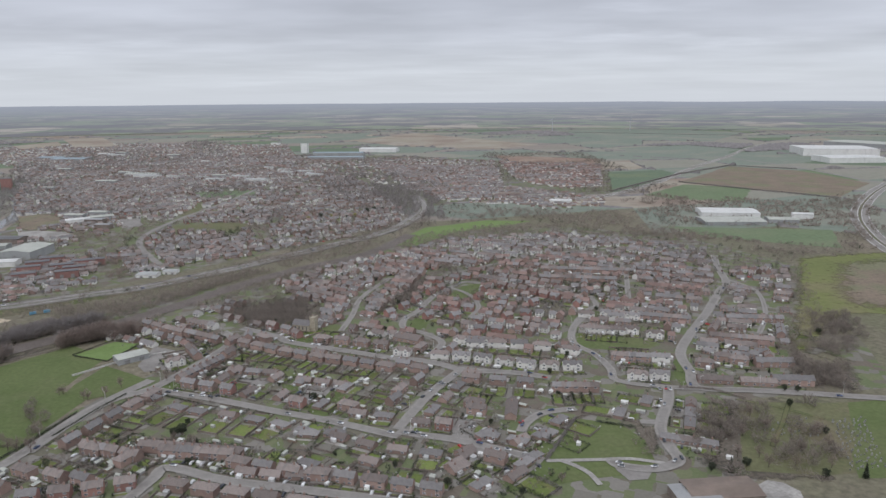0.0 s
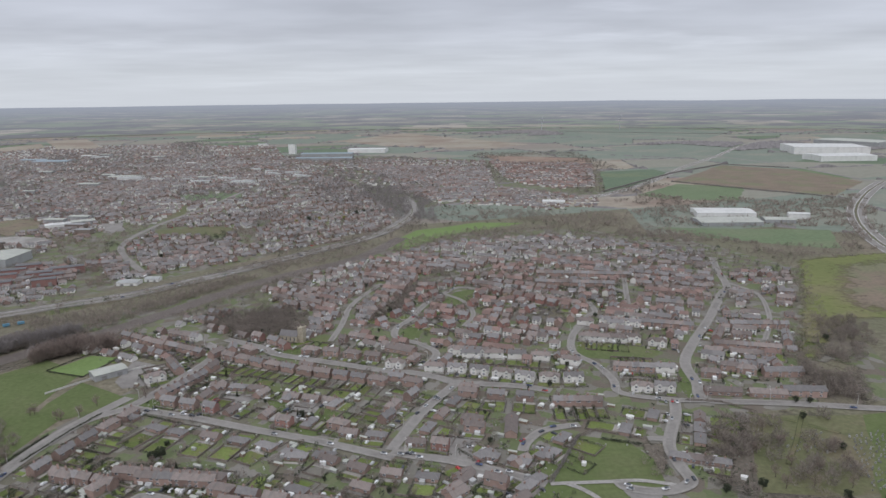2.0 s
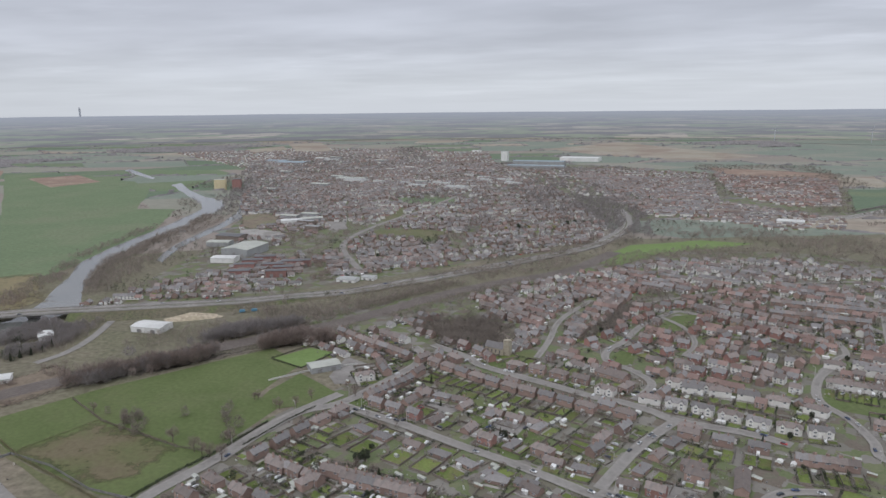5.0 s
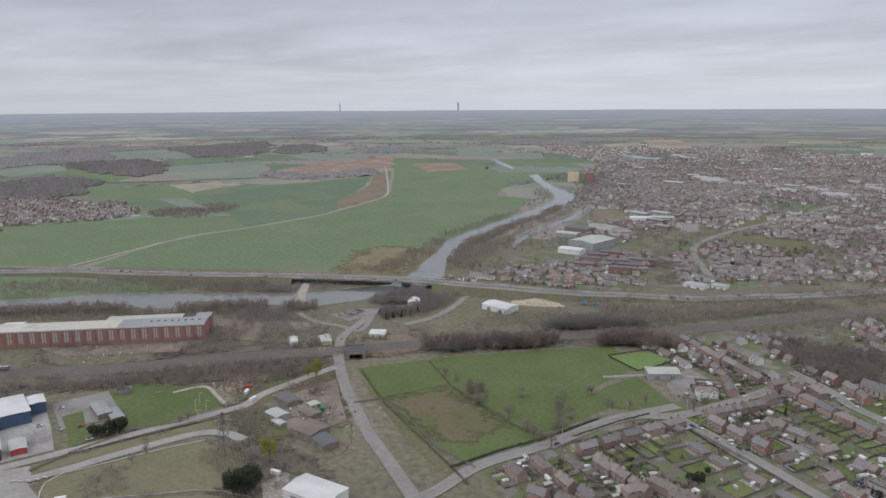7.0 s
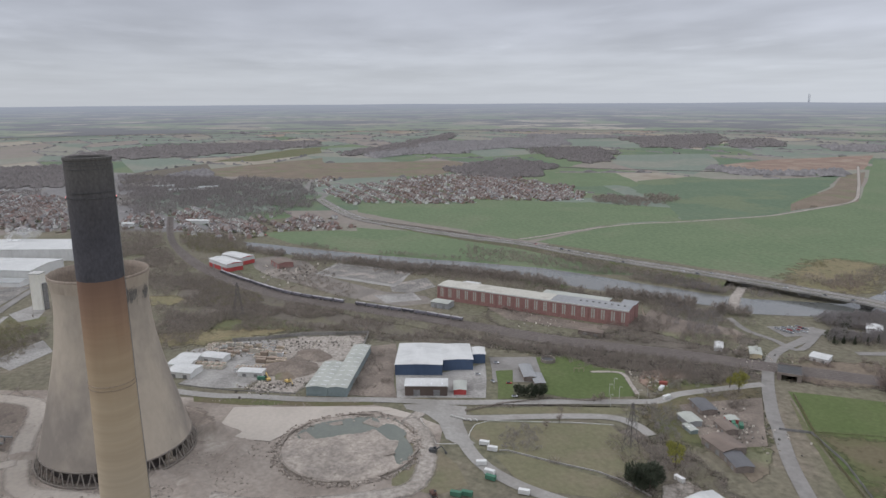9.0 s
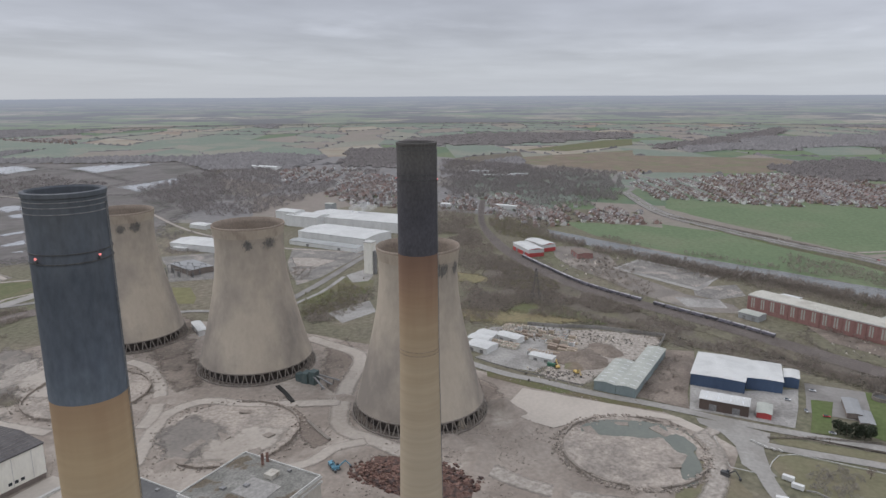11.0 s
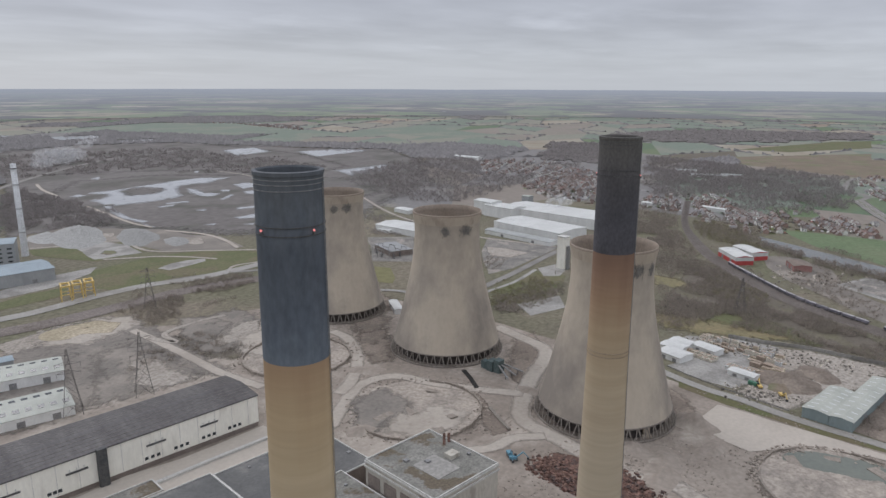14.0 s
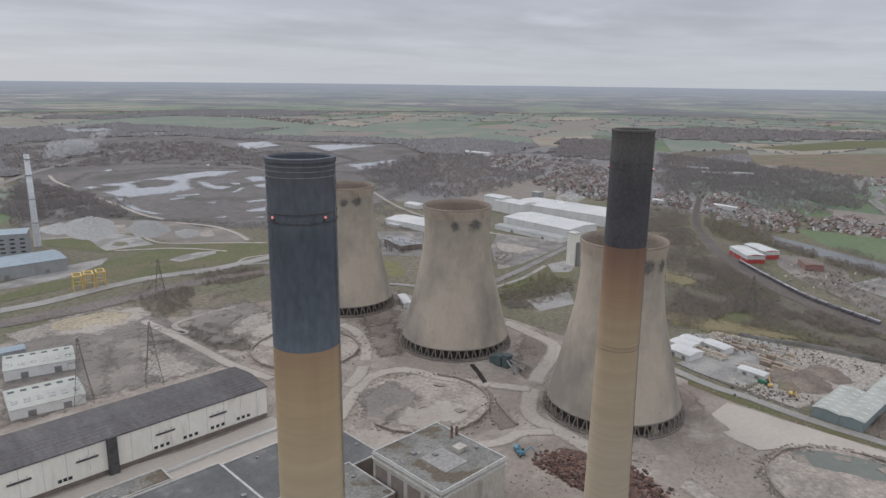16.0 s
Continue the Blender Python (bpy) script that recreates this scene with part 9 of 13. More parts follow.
def stuff_variant(m, amount, name):
    """The same surface with its tint varied from house to house within a joined mesh."""
    c = m.copy()
    c.name = name
    t = c.node_tree
    for n in t.nodes:
        if n.bl_idname == "ShaderNodeObjectInfo":
            g = t.nodes.new("ShaderNodeNewGeometry")
            for l in list(n.outputs["Random"].links):
                t.links.new(g.outputs["Random Per Island"], l.to_socket)
    return c


TOWN_MATS = [stuff_variant(m, 0.3, m.name + "_town") for m in (brick_house, render_white, tile_brown, tile_grey, tile_red)] + [upvc, pane_mat]


TOWN_PLOTS = []


def clear_of_houses(x, y):
    """True in woods, parks, yards and fields."""
    for x0, y0, x1, y1, poly in CLEAR:
        if x0 < x < x1 and y0 < y < y1 and inside((x, y), poly):
            return True
    return False


def open_ground(x, y):
    """True in parks, yards, water and fields."""
    return any(inside((x, y), q) for q in OPEN_GROUND)


VILLAGES = []


TOWN_POLYS = []


def town(poly, ang, gap_row, gap, seed):
    TOWN_POLYS.append(poly)
    if seed > 40:
        VILLAGES.append(poly)
    rr = random.Random(seed)
    xs, ys = [p[0] for p in poly], [p[1] for p in poly]
    cx, cy = sum(xs) / len(xs), sum(ys) / len(ys)
    R = max(math.hypot(x - cx, y - cy) for x, y in poly)
    ca, sa = math.cos(radians(ang)), math.sin(radians(ang))
    vs, fs, mi = [], [], []
    v = -R
    k = 0
    while v < R:
        u = -R
        bend = rr.uniform(-0.05, 0.05)
        run, length = 2, 8.0
        look_ = 0.5, 4.8, 7.0, 2.5, 0, 2
        while u < R:
            wig = 6 * math.sin(u * 0.012 + k)
            x = cx + u * ca - (v + wig) * sa
            y = cy + u * sa + (v + wig) * ca
            run -= 1
            u += length + 0.15 if run > 0 else length + gap * rr.uniform(0.35, 0.9)
            L = length
            if run <= 0:
                run, length = rr.choice((1, 2, 2, 2, 4) if gap < 16 and seed != 3 else (1, 1, 2, 3)), rr.uniform(6, 9)
                look_ = rr.random(), rr.choice((4.8, 4.8, 2.6)), rr.uniform(6.2, 7.6), rr.uniform(2.2, 2.8), rr.choice((0, 0, 0, 0, 90)) if run < 3 else 0, rr.choices((2, 3, 4), (5, 2 if seed > 40 or seed in (10, 11, 12, 13, 14, 16) else 6, 9 if seed in (5, 31) else 0.8 if seed < 10 else 0.1 if seed < 41 else 1.2))[0]
            if not inside((x, y), poly) or rr.random() < 0.08 or near_road(x, y, 9.5) or (seed < 40 and clear_of_houses(x, y) and (y < 1200 or open_ground(x, y) or rr.random() < 0.4)) or any((x - hx) ** 2 + (y - hy) ** 2 < 120 for hx, hy, _ in HOUSES):
                continue
            tint, h, W, rise, turn, roof_i = look_
            if noise.noise((x * 0.004, y * 0.004, 1)) > 0.25:
                h = 2.6
            a = radians(ang + turn + math.degrees(math.atan(0.072 * math.cos(u * 0.012 + k))))
            c, s_ = math.cos(a), math.sin(a)
            i0 = len(vs)
            for px, py, pz in ((-L / 2, -W / 2, 0), (L / 2, -W / 2, 0), (L / 2, W / 2, 0), (-L / 2, W / 2, 0), (-L / 2, -W / 2, h), (L / 2, -W / 2, h), (L / 2, W / 2, h), (-L / 2, W / 2, h), (-L / 2, 0, h + rise), (L / 2, 0, h + rise)):
                vs.append((x + px * c - py * s_, y + px * s_ + py * c, pz))
            for f in ((0, 1, 5, 4), (2, 3, 7, 6), (1, 2, 6, 9, 5), (3, 0, 4, 8, 7)):
                fs.append([i0 + q for q in f])
            white = tint < (0.5 if seed == 2 and y > 850 or seed > 40 else 0.5 if y > 1150 else 0.24)
            TOWN_PLOTS.append((x, y, ang, L, W))
            mi += [1 if white else 0] * 4
            i1 = len(vs)
            for px, py, pz in ((-L / 2 - 0.3, -W / 2 - 0.4, h - 0.15), (L / 2 + 0.3, -W / 2 - 0.4, h - 0.15), (L / 2 + 0.3, 0, h + rise + 0.15), (-L / 2 - 0.3, 0, h + rise + 0.15), (L / 2 + 0.3, W / 2 + 0.4, h - 0.15), (-L / 2 - 0.3, W / 2 + 0.4, h - 0.15)):
                vs.append((x + px * c - py * s_, y + px * s_ + py * c, pz))
            fs += [[i1, i1 + 1, i1 + 2, i1 + 3], [i1 + 3, i1 + 2, i1 + 4, i1 + 5]]
            mi += [roof_i] * 2
            # windows on both long sides
            if y < 1200:
                for sy in (-1, 1):
                    for px in (-L * 0.24, L * 0.24):
                        for z0 in ((0.9, 3.0) if h > 4 else (0.9,)):
                            for hw, hh, o, mt_ in ((0.95, 1.25, 0.03, 5), (0.75, 1.0, 0.06, 6)):
                                i2, zc = len(vs), z0 + 0.65
                                for qx, qz in ((px - hw, zc - hh / 2), (px + hw, zc - hh / 2), (px + hw, zc + hh / 2), (px - hw, zc + hh / 2))[::-sy]:
                                    qy = sy * (W / 2 + o)
                                    vs.append((x + qx * c - qy * s_, y + qx * s_ + qy * c, qz))
                                fs.append([i2, i2 + 1, i2 + 2, i2 + 3])
                                mi.append(mt_)
            # a chimney, a rear extension or a garden building
            if rr.random() < 0.8:
                bx, by, bl, bw, bz0, bz1 = (rr.choice((-L * 0.3, L * 0.3)), 0, 0.5, 0.4, h + rise * 0.6, h + rise + 1.2)
                i2 = len(vs)
                for px, py, pz in ((bx - bl, by - bw, bz0), (bx + bl, by - bw, bz0), (bx + bl, by + bw, bz0), (bx - bl, by + bw, bz0), (bx - bl, by - bw, bz1), (bx + bl, by - bw, bz1), (bx + bl, by + bw, bz1), (bx - bl, by + bw, bz1)):
                    vs.append((x + px * c - py * s_, y + px * s_ + py * c, pz))
                fs += [[i2 + q for q in f] for f in ((4, 5, 6, 7), (0, 1, 5, 4), (1, 2, 6, 5), (2, 3, 7, 6), (3, 0, 4, 7))]
                mi += [0] * 5
            if rr.random() < 0.55:
                bx, by, bl, bw, bz1 = (rr.uniform(-L / 2, L / 2), (W / 2 + rr.uniform(1.4, 6)) * rr.choice((-1, 1)), rr.uniform(1, 2.6), rr.uniform(1, 1.6), rr.uniform(2, 2.6))
                i2 = len(vs)
                for px, py, pz in ((bx - bl, by - bw, 0), (bx + bl, by - bw, 0), (bx + bl, by + bw, 0), (bx - bl, by + bw, 0), (bx - bl, by - bw, bz1), (bx + bl, by - bw, bz1), (bx + bl, by + bw, bz1), (bx - bl, by + bw, bz1)):
                    vs.append((x + px * c - py * s_, y + px * s_ + py * c, pz))
                fs += [[i2 + q for q in f] for f in ((4, 5, 6, 7), (0, 1, 5, 4), (1, 2, 6, 5), (2, 3, 7, 6), (3, 0, 4, 7))]
                mi += [rr.choice((1, 3, 3, 0))] * 5
        v += gap_row * (1.0 if k % 2 else 1.55)
        k += 1
    me = mesh_from("houses", vs, fs, TOWN_MATS)
    me.polygons.foreach_set("material_index", mi)
    return tagged(new("houses", me), "many tiled brick and white houses in rows", "houses", kind="stuff")


town([(411, 785), (490, 785), (441, 681), (359, 540), (306, 465), (259, 492), (268, 532), (315, 610), (383, 709)], -20, 13.5, 8.6, 1)
town([(-157, 752), (-108, 829), (-54, 881), (58, 982), (257, 1028), (434, 908), (387, 787), (349, 688), (291, 728), (209, 808), (103, 823), (29, 783), (-4, 716), (-25, 635), (-55, 594), (-91, 640)], -28, 13.5, 8.6, 2)
town([(-276, 556), (-250, 634), (-171, 675), (-94, 640), (-59, 586), (-105, 574), (-168, 578), (-183, 543), (-196, 524)], -30, 13.5, 10.1, 7)
town([(-1056, 1807), (-695, 2026), (-281, 2129), (-110, 1691), (-16, 1256), (-23, 1139), (-74, 1046), (-188, 945), (-237, 886), (-316, 852), (-390, 810), (-467, 765)], 35, 15, 10.1, 3)
town([(-1510, 2611), (-945, 2772), (-336, 2544), (269, 2336), (212, 1548), (75, 1389), (29, 1522), (-100, 1748), (-281, 2129), (-706, 2058), (-1093, 1872)], 10, 22.9, 15.8, 4)
town([(-153, 2296), (256, 2053), (225, 1650), (369, 1482), (187, 1338), (53, 1431), (-26, 1681)], -10, 15, 10.8, 9)
town([(281, 2271), (592, 2146), (463, 1621), (357, 1581), (268, 1762)], -10, 16.7, 10.1, 5)
town([(-2133, 3026), (-1664, 3506), (-605, 3224), (-411, 2412), (-591, 1824), (-476, 1320), (-634, 1277), (-839, 1506), (-1268, 2218)], 20, 25.5, 18.7, 6)
town([(-582, 613), (-526, 766), (-478, 879), (-414, 960), (-332, 936), (-269, 1037), (-231, 903), (-323, 822), (-438, 686)], 15, 15, 10.1, 8)
town([(-1701, 56), (-1961, 435), (-1760, 543), (-1438, 628), (-1377, 551), (-1392, 286), (-1399, 125), (-1526, 81)], 10, 16.7, 10.8, 10)
town([(-1725, -657), (-1672, -513), (-1232, -377), (-1297, -498)], 20, 19.4, 11.5, 11)
town([(-1308, -308), (-1434, -206), (-1258, -96), (-1171, 105), (-1139, 65), (-1181, -73), (-1182, -162)], 20, 19.4, 13.0, 12)
town([(-1515, -923), (-1717, -797), (-1683, -534), (-1368, -430), (-1338, -539), (-1447, -771)], 0, 19.4, 13.0, 13)
town([(-1308, -312), (-1344, -228), (-1178, -64), (-1170, -3), (-1090, -109), (-1191, -208)], 10, 21.1, 14.4, 14)
town([(-2305, -3045), (-2767, -3029), (-2812, -2491), (-2567, -2204), (-2189, -2396)], 0, 29.9, 21.6, 15)
town([(-1957, 506), (-1928, 573), (-1519, 661), (-1370, 583), (-1478, 377)], 10, 18.5, 11.5, 16)
town([(207, 1501), (357, 1484), (419, 1432), (388, 1316), (268, 1280), (201, 1359)], -10, 19.4, 14.4, 21)
town([(-94, 723), (-7, 835), (225, 880), (289, 832), (348, 736), (331, 647), (281, 546), (209, 515), (95, 504), (0, 551), (-59, 586)], -26, 13.5, 9, 31)
town([(-163, 645), (-94, 723), (-59, 586), (0, 548), (-28, 512), (-99, 544), (-157, 577)], -26, 13.5, 9, 32)
town([(-1458, -591), (-1689, -665), (-1766, -640), (-1727, -565), (-1725, -525), (-1292, -388), (-1253, -448), (-1265, -492)], 5, 17, 8.5, 41)
town([(-1732, -857), (-1835, -837), (-1862, -692), (-1617, -606), (-1532, -695), (-1525, -745)], 10, 20, 9, 42)
town([(-1364, -327), (-1417, -258), (-1286, -237), (-1236, -294)], 12, 18, 8.5, 43)
town([(-1420, -241), (-1461, -176), (-1293, -143), (-1260, -194)], 25, 17, 8, 44)
town([(-1311, -155), (-1276, -110), (-1222, -69), (-1168, -71), (-1174, -111), (-1220, -142)], 35, 16, 8, 45)
town([(-1304, -87), (-1321, -49), (-1247, -46), (-1239, -77)], 15, 16, 8, 46)
town([(-1248, -28), (-1311, 18), (-1268, 70), (-1154, 67), (-1159, 20), (-1171, -21)], 20, 16, 8, 47)
town([(-1878, 45), (-1978, 90), (-1727, 83), (-1753, 50)], 10, 18, 9, 48)

# ---- trees, scrub and hedges ----
def twig_mat(name, a, b, vary=0.25):
    m = material(name, a, b, 0.05, 0.5, 0.95, island=vary, mix2=0.12)
    t = m.node_tree
    p = t.nodes["Principled BSDF"]
    tr = t.nodes.new("ShaderNodeBsdfTranslucent")
    t.links.new(p.inputs["Base Color"].links[0].from_socket, tr.inputs[0])
    mx = t.nodes.new("ShaderNodeMixShader")
    mx.inputs[0].default_value = 0.4
    t.links.new(p.outputs[0], mx.inputs[1])
    t.links.new(tr.outputs[0], mx.inputs[2])
    t.links.new(mx.outputs[0], next(n for n in t.nodes if n.bl_idname == "ShaderNodeOutputMaterial").inputs[0])
    return m


twig_brown = twig_mat("brown_twigs", (0.282, 0.244, 0.207), (0.24, 0.208, 0.177))
twig_dark = twig_mat("dark_twigs", (0.262, 0.238, 0.228), (0.228, 0.208, 0.2), 0.12)
twig_rust = twig_mat("reddish_twigs", (0.262, 0.21, 0.182), (0.222, 0.178, 0.155))
twig_olive = twig_mat("olive_twigs", (0.24, 0.225, 0.12), (0.20, 0.185, 0.115))
twig_garden = twig_mat("garden_twigs", (0.25, 0.215, 0.185), (0.20, 0.172, 0.148))
leaf_dark = twig_mat("evergreen_leaf", (0.062, 0.076, 0.05), (0.08, 0.09, 0.06))
leaf_willow = twig_mat("willow_leaf", (0.29, 0.28, 0.055), (0.24, 0.24, 0.06))
blossom = twig_mat("pale_blossom", (0.40, 0.39, 0.34), (0.30, 0.29, 0.25))
litter = material("leaf_litter", (0.132, 0.112, 0.09), (0.112, 0.098, 0.077), 0.03, 0.4, 0.95, (0.134, 0.122, 0.08), 0.02, mix2=0.25)
bark = material("bark", (0.11, 0.09, 0.075), (0.14, 0.115, 0.095), 0.5, 3.0, 0.95)


def tri_mesh(name, v, mat):
    """A mesh of loose triangles from an array of corner points."""
    n = len(v)
    me = bpy.data.meshes.new(name)
    me.vertices.add(n)
    me.vertices.foreach_set("co", v.astype(np.float32).ravel())
    me.loops.add(n)
    me.loops.foreach_set("vertex_index", np.arange(n, dtype=np.int32))
    me.polygons.add(n // 3)
    me.polygons.foreach_set("loop_start", np.arange(0, n, 3, dtype=np.int32))
    me.update()
    me.validate()
    me.materials.append(mat)
    return me


def twigs(rs, centre, rad, count, ln, wd, low=0.1):
    """Slim triangles spreading out through an ellipsoid crown. centre, rad: rows of (x, y, z)."""
    m = len(centre)
    d = rs.normal(size=(m, count, 3))
    d /= np.linalg.norm(d, axis=2, keepdims=True)
    q = rs.uniform(0.25, 1.0, (m, count, 1)) ** 0.5
    p = centre[:, None] + d * q * rad[:, None]
    p[..., 2] = np.maximum(p[..., 2], low)
    up = d * 0.8 + rs.normal(size=(m, count, 3)) * 0.45 + np.array([0, 0, 0.55])
    up /= np.linalg.norm(up, axis=2, keepdims=True)
    size = rad.mean(axis=1)[:, None, None]
    l_ = rs.uniform(0.6, 1.3, (m, count, 1)) * ln * size
    side = np.cross(up, rs.normal(size=(m, count, 3)))
    side /= np.linalg.norm(side, axis=2, keepdims=True) + 1e-9
    w = rs.uniform(0.6, 1.4, (m, count, 1)) * wd * size
    a, b, c = p - up * l_ * 0.4 - side * w * 0.5, p - up * l_ * 0.4 + side * w * 0.5, p + up * l_ * 0.6
    v = np.stack([a, b, c], axis=2).reshape(-1, 3)
    v[:, 2] = np.maximum(v[:, 2], 0.02)
    return v


green_seed = [100]


def scrub(poly, spacing, h0, h1, mat, label):
    """Bare bushes and trees filling a piece of ground, joined."""
    green_seed[0] += 1
    rs = np.random.RandomState(green_seed[0])
    xs, ys = [p[0] for p in poly], [p[1] for p in poly]
    pts = []
    y = min(ys)
    while y < max(ys):
        x = min(xs)
        while x < max(xs):
            px, py = x + rs.uniform(-0.5, 0.5) * spacing, y + rs.uniform(-0.5, 0.5) * spacing
            wob = min(45, 3.5 * spacing)
            if inside((px + wob * noise.noise((px * 0.012, py * 0.012, 5)) + rs.normal() * spacing * 0.8, py + wob * noise.noise((px * 0.012, py * 0.012, 9)) + rs.normal() * spacing * 0.8), poly) and not near_road(px, py, 7) and not any(inside((px + a, py + b), q) for q in WATER for a, b in ((0, 0), (5, -4))) and noise.noise((px * 0.02, py * 0.02, 2)) > -0.28 and not any((px - cx) ** 2 + (py - cy) ** 2 < 2300 for cx, cy in ((-485.5, -260.2), (-437, -111.8), (-518.5, -399.2))):
                if not any(inside((px, py), vp) for vp in VILLAGES) or rs.rand() < 0.1:
                    pts.append((px, py))
            x += spacing
        y += spacing
    if not pts:
        return None
    pts = np.array(pts[:4200])
    if np.hypot(pts[:, 0], pts[:, 1]).mean() > 1000 and any(inside((pts[:, 0].mean(), pts[:, 1].mean()), q) for q in TOWN_POLYS):
        pts = pts[rs.rand(len(pts)) < 0.5]
    h = rs.uniform(h0, h1, len(pts))
    r = np.maximum(h * rs.uniform(0.30, 0.46, len(pts)), spacing * 0.5)
    tall = h0 > 8
    far = np.hypot(pts[:, 0], pts[:, 1]).mean()
    rad = np.stack([r, r, h * (0.44 if tall else 0.5)], 1)
    cen = np.stack([pts[:, 0], pts[:, 1], h * (0.56 if tall else 0.48)], 1)
    in_town = any(inside((pts[:, 0].mean(), pts[:, 1].mean()), q) for q in TOWN_POLYS)
    count = 52 if far < 750 else 8 if tall and far > 1000 and not in_town else 30 if far < 1350 else 18
    fine = far < 750 and h1 > 8
    v = twigs(rs, cen, rad, 170 if fine else count, 0.6 if fine else 0.85 if far < 1300 else 1.0, (0.075 if fine else 0.085 if far < 750 else 0.12 if far < 1300 else 0.24), 0.1)
    nm = "woodland" if h1 > 8 else "scrub"
    massed = tall and far > 1000 and not in_town
    if massed:
        # close-set crowns, each a jagged mass of six slopes
        k = 6
        ang = rs.uniform(0, 6.28, (len(pts), 1)) + np.arange(k) * 6.283 / k
        rr_ = np.maximum(r, spacing * 0.8)[:, None] * rs.uniform(0.8, 1.3, (len(pts), k))
        rim = np.stack([pts[:, :1] + rr_ * np.cos(ang), pts[:, 1:] + rr_ * np.sin(ang), h[:, None] * rs.uniform(0.1, 0.45, (len(pts), k))], 2)
        foot = rim * np.array([1, 1, 0])
        tip = np.stack([pts[:, 0] + rs.normal(size=len(pts)) * r * 0.2, pts[:, 1] + rs.normal(size=len(pts)) * r * 0.2, h * rs.uniform(0.85, 1.05, len(pts))], 1)[:, None].repeat(k, 1)
        nxt, nft = np.roll(rim, -1, 1), np.roll(foot, -1, 1)
        v = np.concatenate([v] + [np.stack(q, 2).reshape(-1, 3) for q in ((rim, nxt, tip), (foot, nft, nxt), (foot, nxt, rim))])
    elif far < 700:
        patch("ground_patch", poly, litter, "brown leaf litter and dead stems under " + nm, 0.0215 + (green_seed[0] - 100) * 0.00028, True)
    return tagged(new(nm, tri_mesh(nm, v, mat)), label, nm, kind="stuff")


def hedge(pts, h, w, mat, label):
    green_seed[0] += 1
    rs = np.random.RandomState(green_seed[0])
    c = [Vector(p) for p in pts]
    total = sum((b - a).length for a, b in zip(c, c[1:]))
    n = max(4, int(total / max(0.9, w * 0.6)))
    cen = []
    for k in range(n):
        p, _ = at_length(c, total * (k + 0.5) / n)
        cen.append((p.x + rs.uniform(-0.2, 0.2) * w, p.y + rs.uniform(-0.2, 0.2) * w, h * 0.5))
    cen = np.array(cen)
    rad = np.tile(np.array([w * 0.6, w * 0.6, h * 0.5]), (n, 1)) * rs.uniform(0.8, 1.2, (n, 1))
    v = twigs(rs, cen, rad, 36, 0.7, 0.3, 0.02)
    return tagged(new("hedge", tri_mesh("hedge", v, mat)), label, "hedge", kind="structure")


def tree_kind(kind, seed):
    """Trunk with limbs, and a crown of fine twigs or leaves, for a tree ten metres tall."""
    rs = np.random.RandomState(seed)
    bm = bmesh.new()

    def limb(a, b, ra, rb):
        a, b = Vector(a), Vector(b)
        m = (b - a).to_track_quat("Z", "Y").to_matrix().to_4x4()
        m.translation = a
        l_ = (b - a).length
        lo = [bm.verts.new(m @ Vector((ra * math.cos(t), ra * math.sin(t), 0))) for t in np.linspace(0, 6.283, 7)[:-1]]
        hi = [bm.verts.new(m @ Vector((rb * math.cos(t), rb * math.sin(t), l_))) for t in np.linspace(0, 6.283, 7)[:-1]]
        for k in range(6):
            bm.faces.new((lo[k], lo[(k + 1) % 6], hi[(k + 1) % 6], hi[k]))
    top = 7.5 if kind != "conifer" else 9.5
    limb((0, 0, 0), (0.1, 0.05, top * 0.4), 0.28, 0.2)
    limb((0.1, 0.05, top * 0.4), (0, 0.1, top), 0.2, 0.06)
    ends = []
    if kind != "conifer":
        for k in range(9):
            a, z = rs.uniform(0, 6.28), rs.uniform(2.2, 6)
            r, dz = rs.uniform(1.4, 2.8), rs.uniform(1.2, 2.6)
            e = (r * math.cos(a), r * math.sin(a), z + dz)
            limb((0.05, 0.05, z), e, 0.11, 0.03)
            ends.append(e)
    tr = bpy.data.meshes.new("trunk")
    bm.to_mesh(tr)
    bm.free()
    tr.materials.append(bark)
    if kind == "conifer":
        lv = np.linspace(0.6, 9.8, 20)
        cen = np.stack([rs.uniform(-0.15, 0.15, 20), rs.uniform(-0.15, 0.15, 20), lv], 1)
        rr_ = 2.0 * (1 - lv / 10.4) + 0.25
        v = twigs(rs, cen, np.stack([rr_, rr_, np.full(20, 0.7)], 1), 80, 0.7, 0.22)
        m = leaf_dark
    elif kind == "dark":
        cen = np.array([[0, 0, 5.2]] + [[e[0], e[1], e[2] - 0.6] for e in ends])
        v = twigs(rs, cen, np.array([[2.9, 2.9, 3.9]] + [[1.5, 1.5, 1.4]] * len(ends)), 190, 0.35, 0.2)
        m = leaf_dark
    else:
        cen = np.array([[0, 0, 5.8]] + [[e[0], e[1], e[2]] for e in ends])
        v = twigs(rs, cen, np.array([[2.9, 2.9, 3.6]] + [[1.25, 1.25, 1.2]] * len(ends)), 95 if kind == "bare" else 150, 0.8 if kind == "bare" else 0.5, 0.045 if kind == "bare" else 0.14)
        m = {"bare": twig_rust, "willow": leaf_willow, "white": blossom}[kind]
    return tr, tri_mesh("crown", v, m)


TREES = {k: [tree_kind(k, 40 + i * 7 + len(k)) for i in range(n)] for k, n in (("bare", 4), ("dark", 2), ("conifer", 2), ("willow", 2), ("white", 1))}


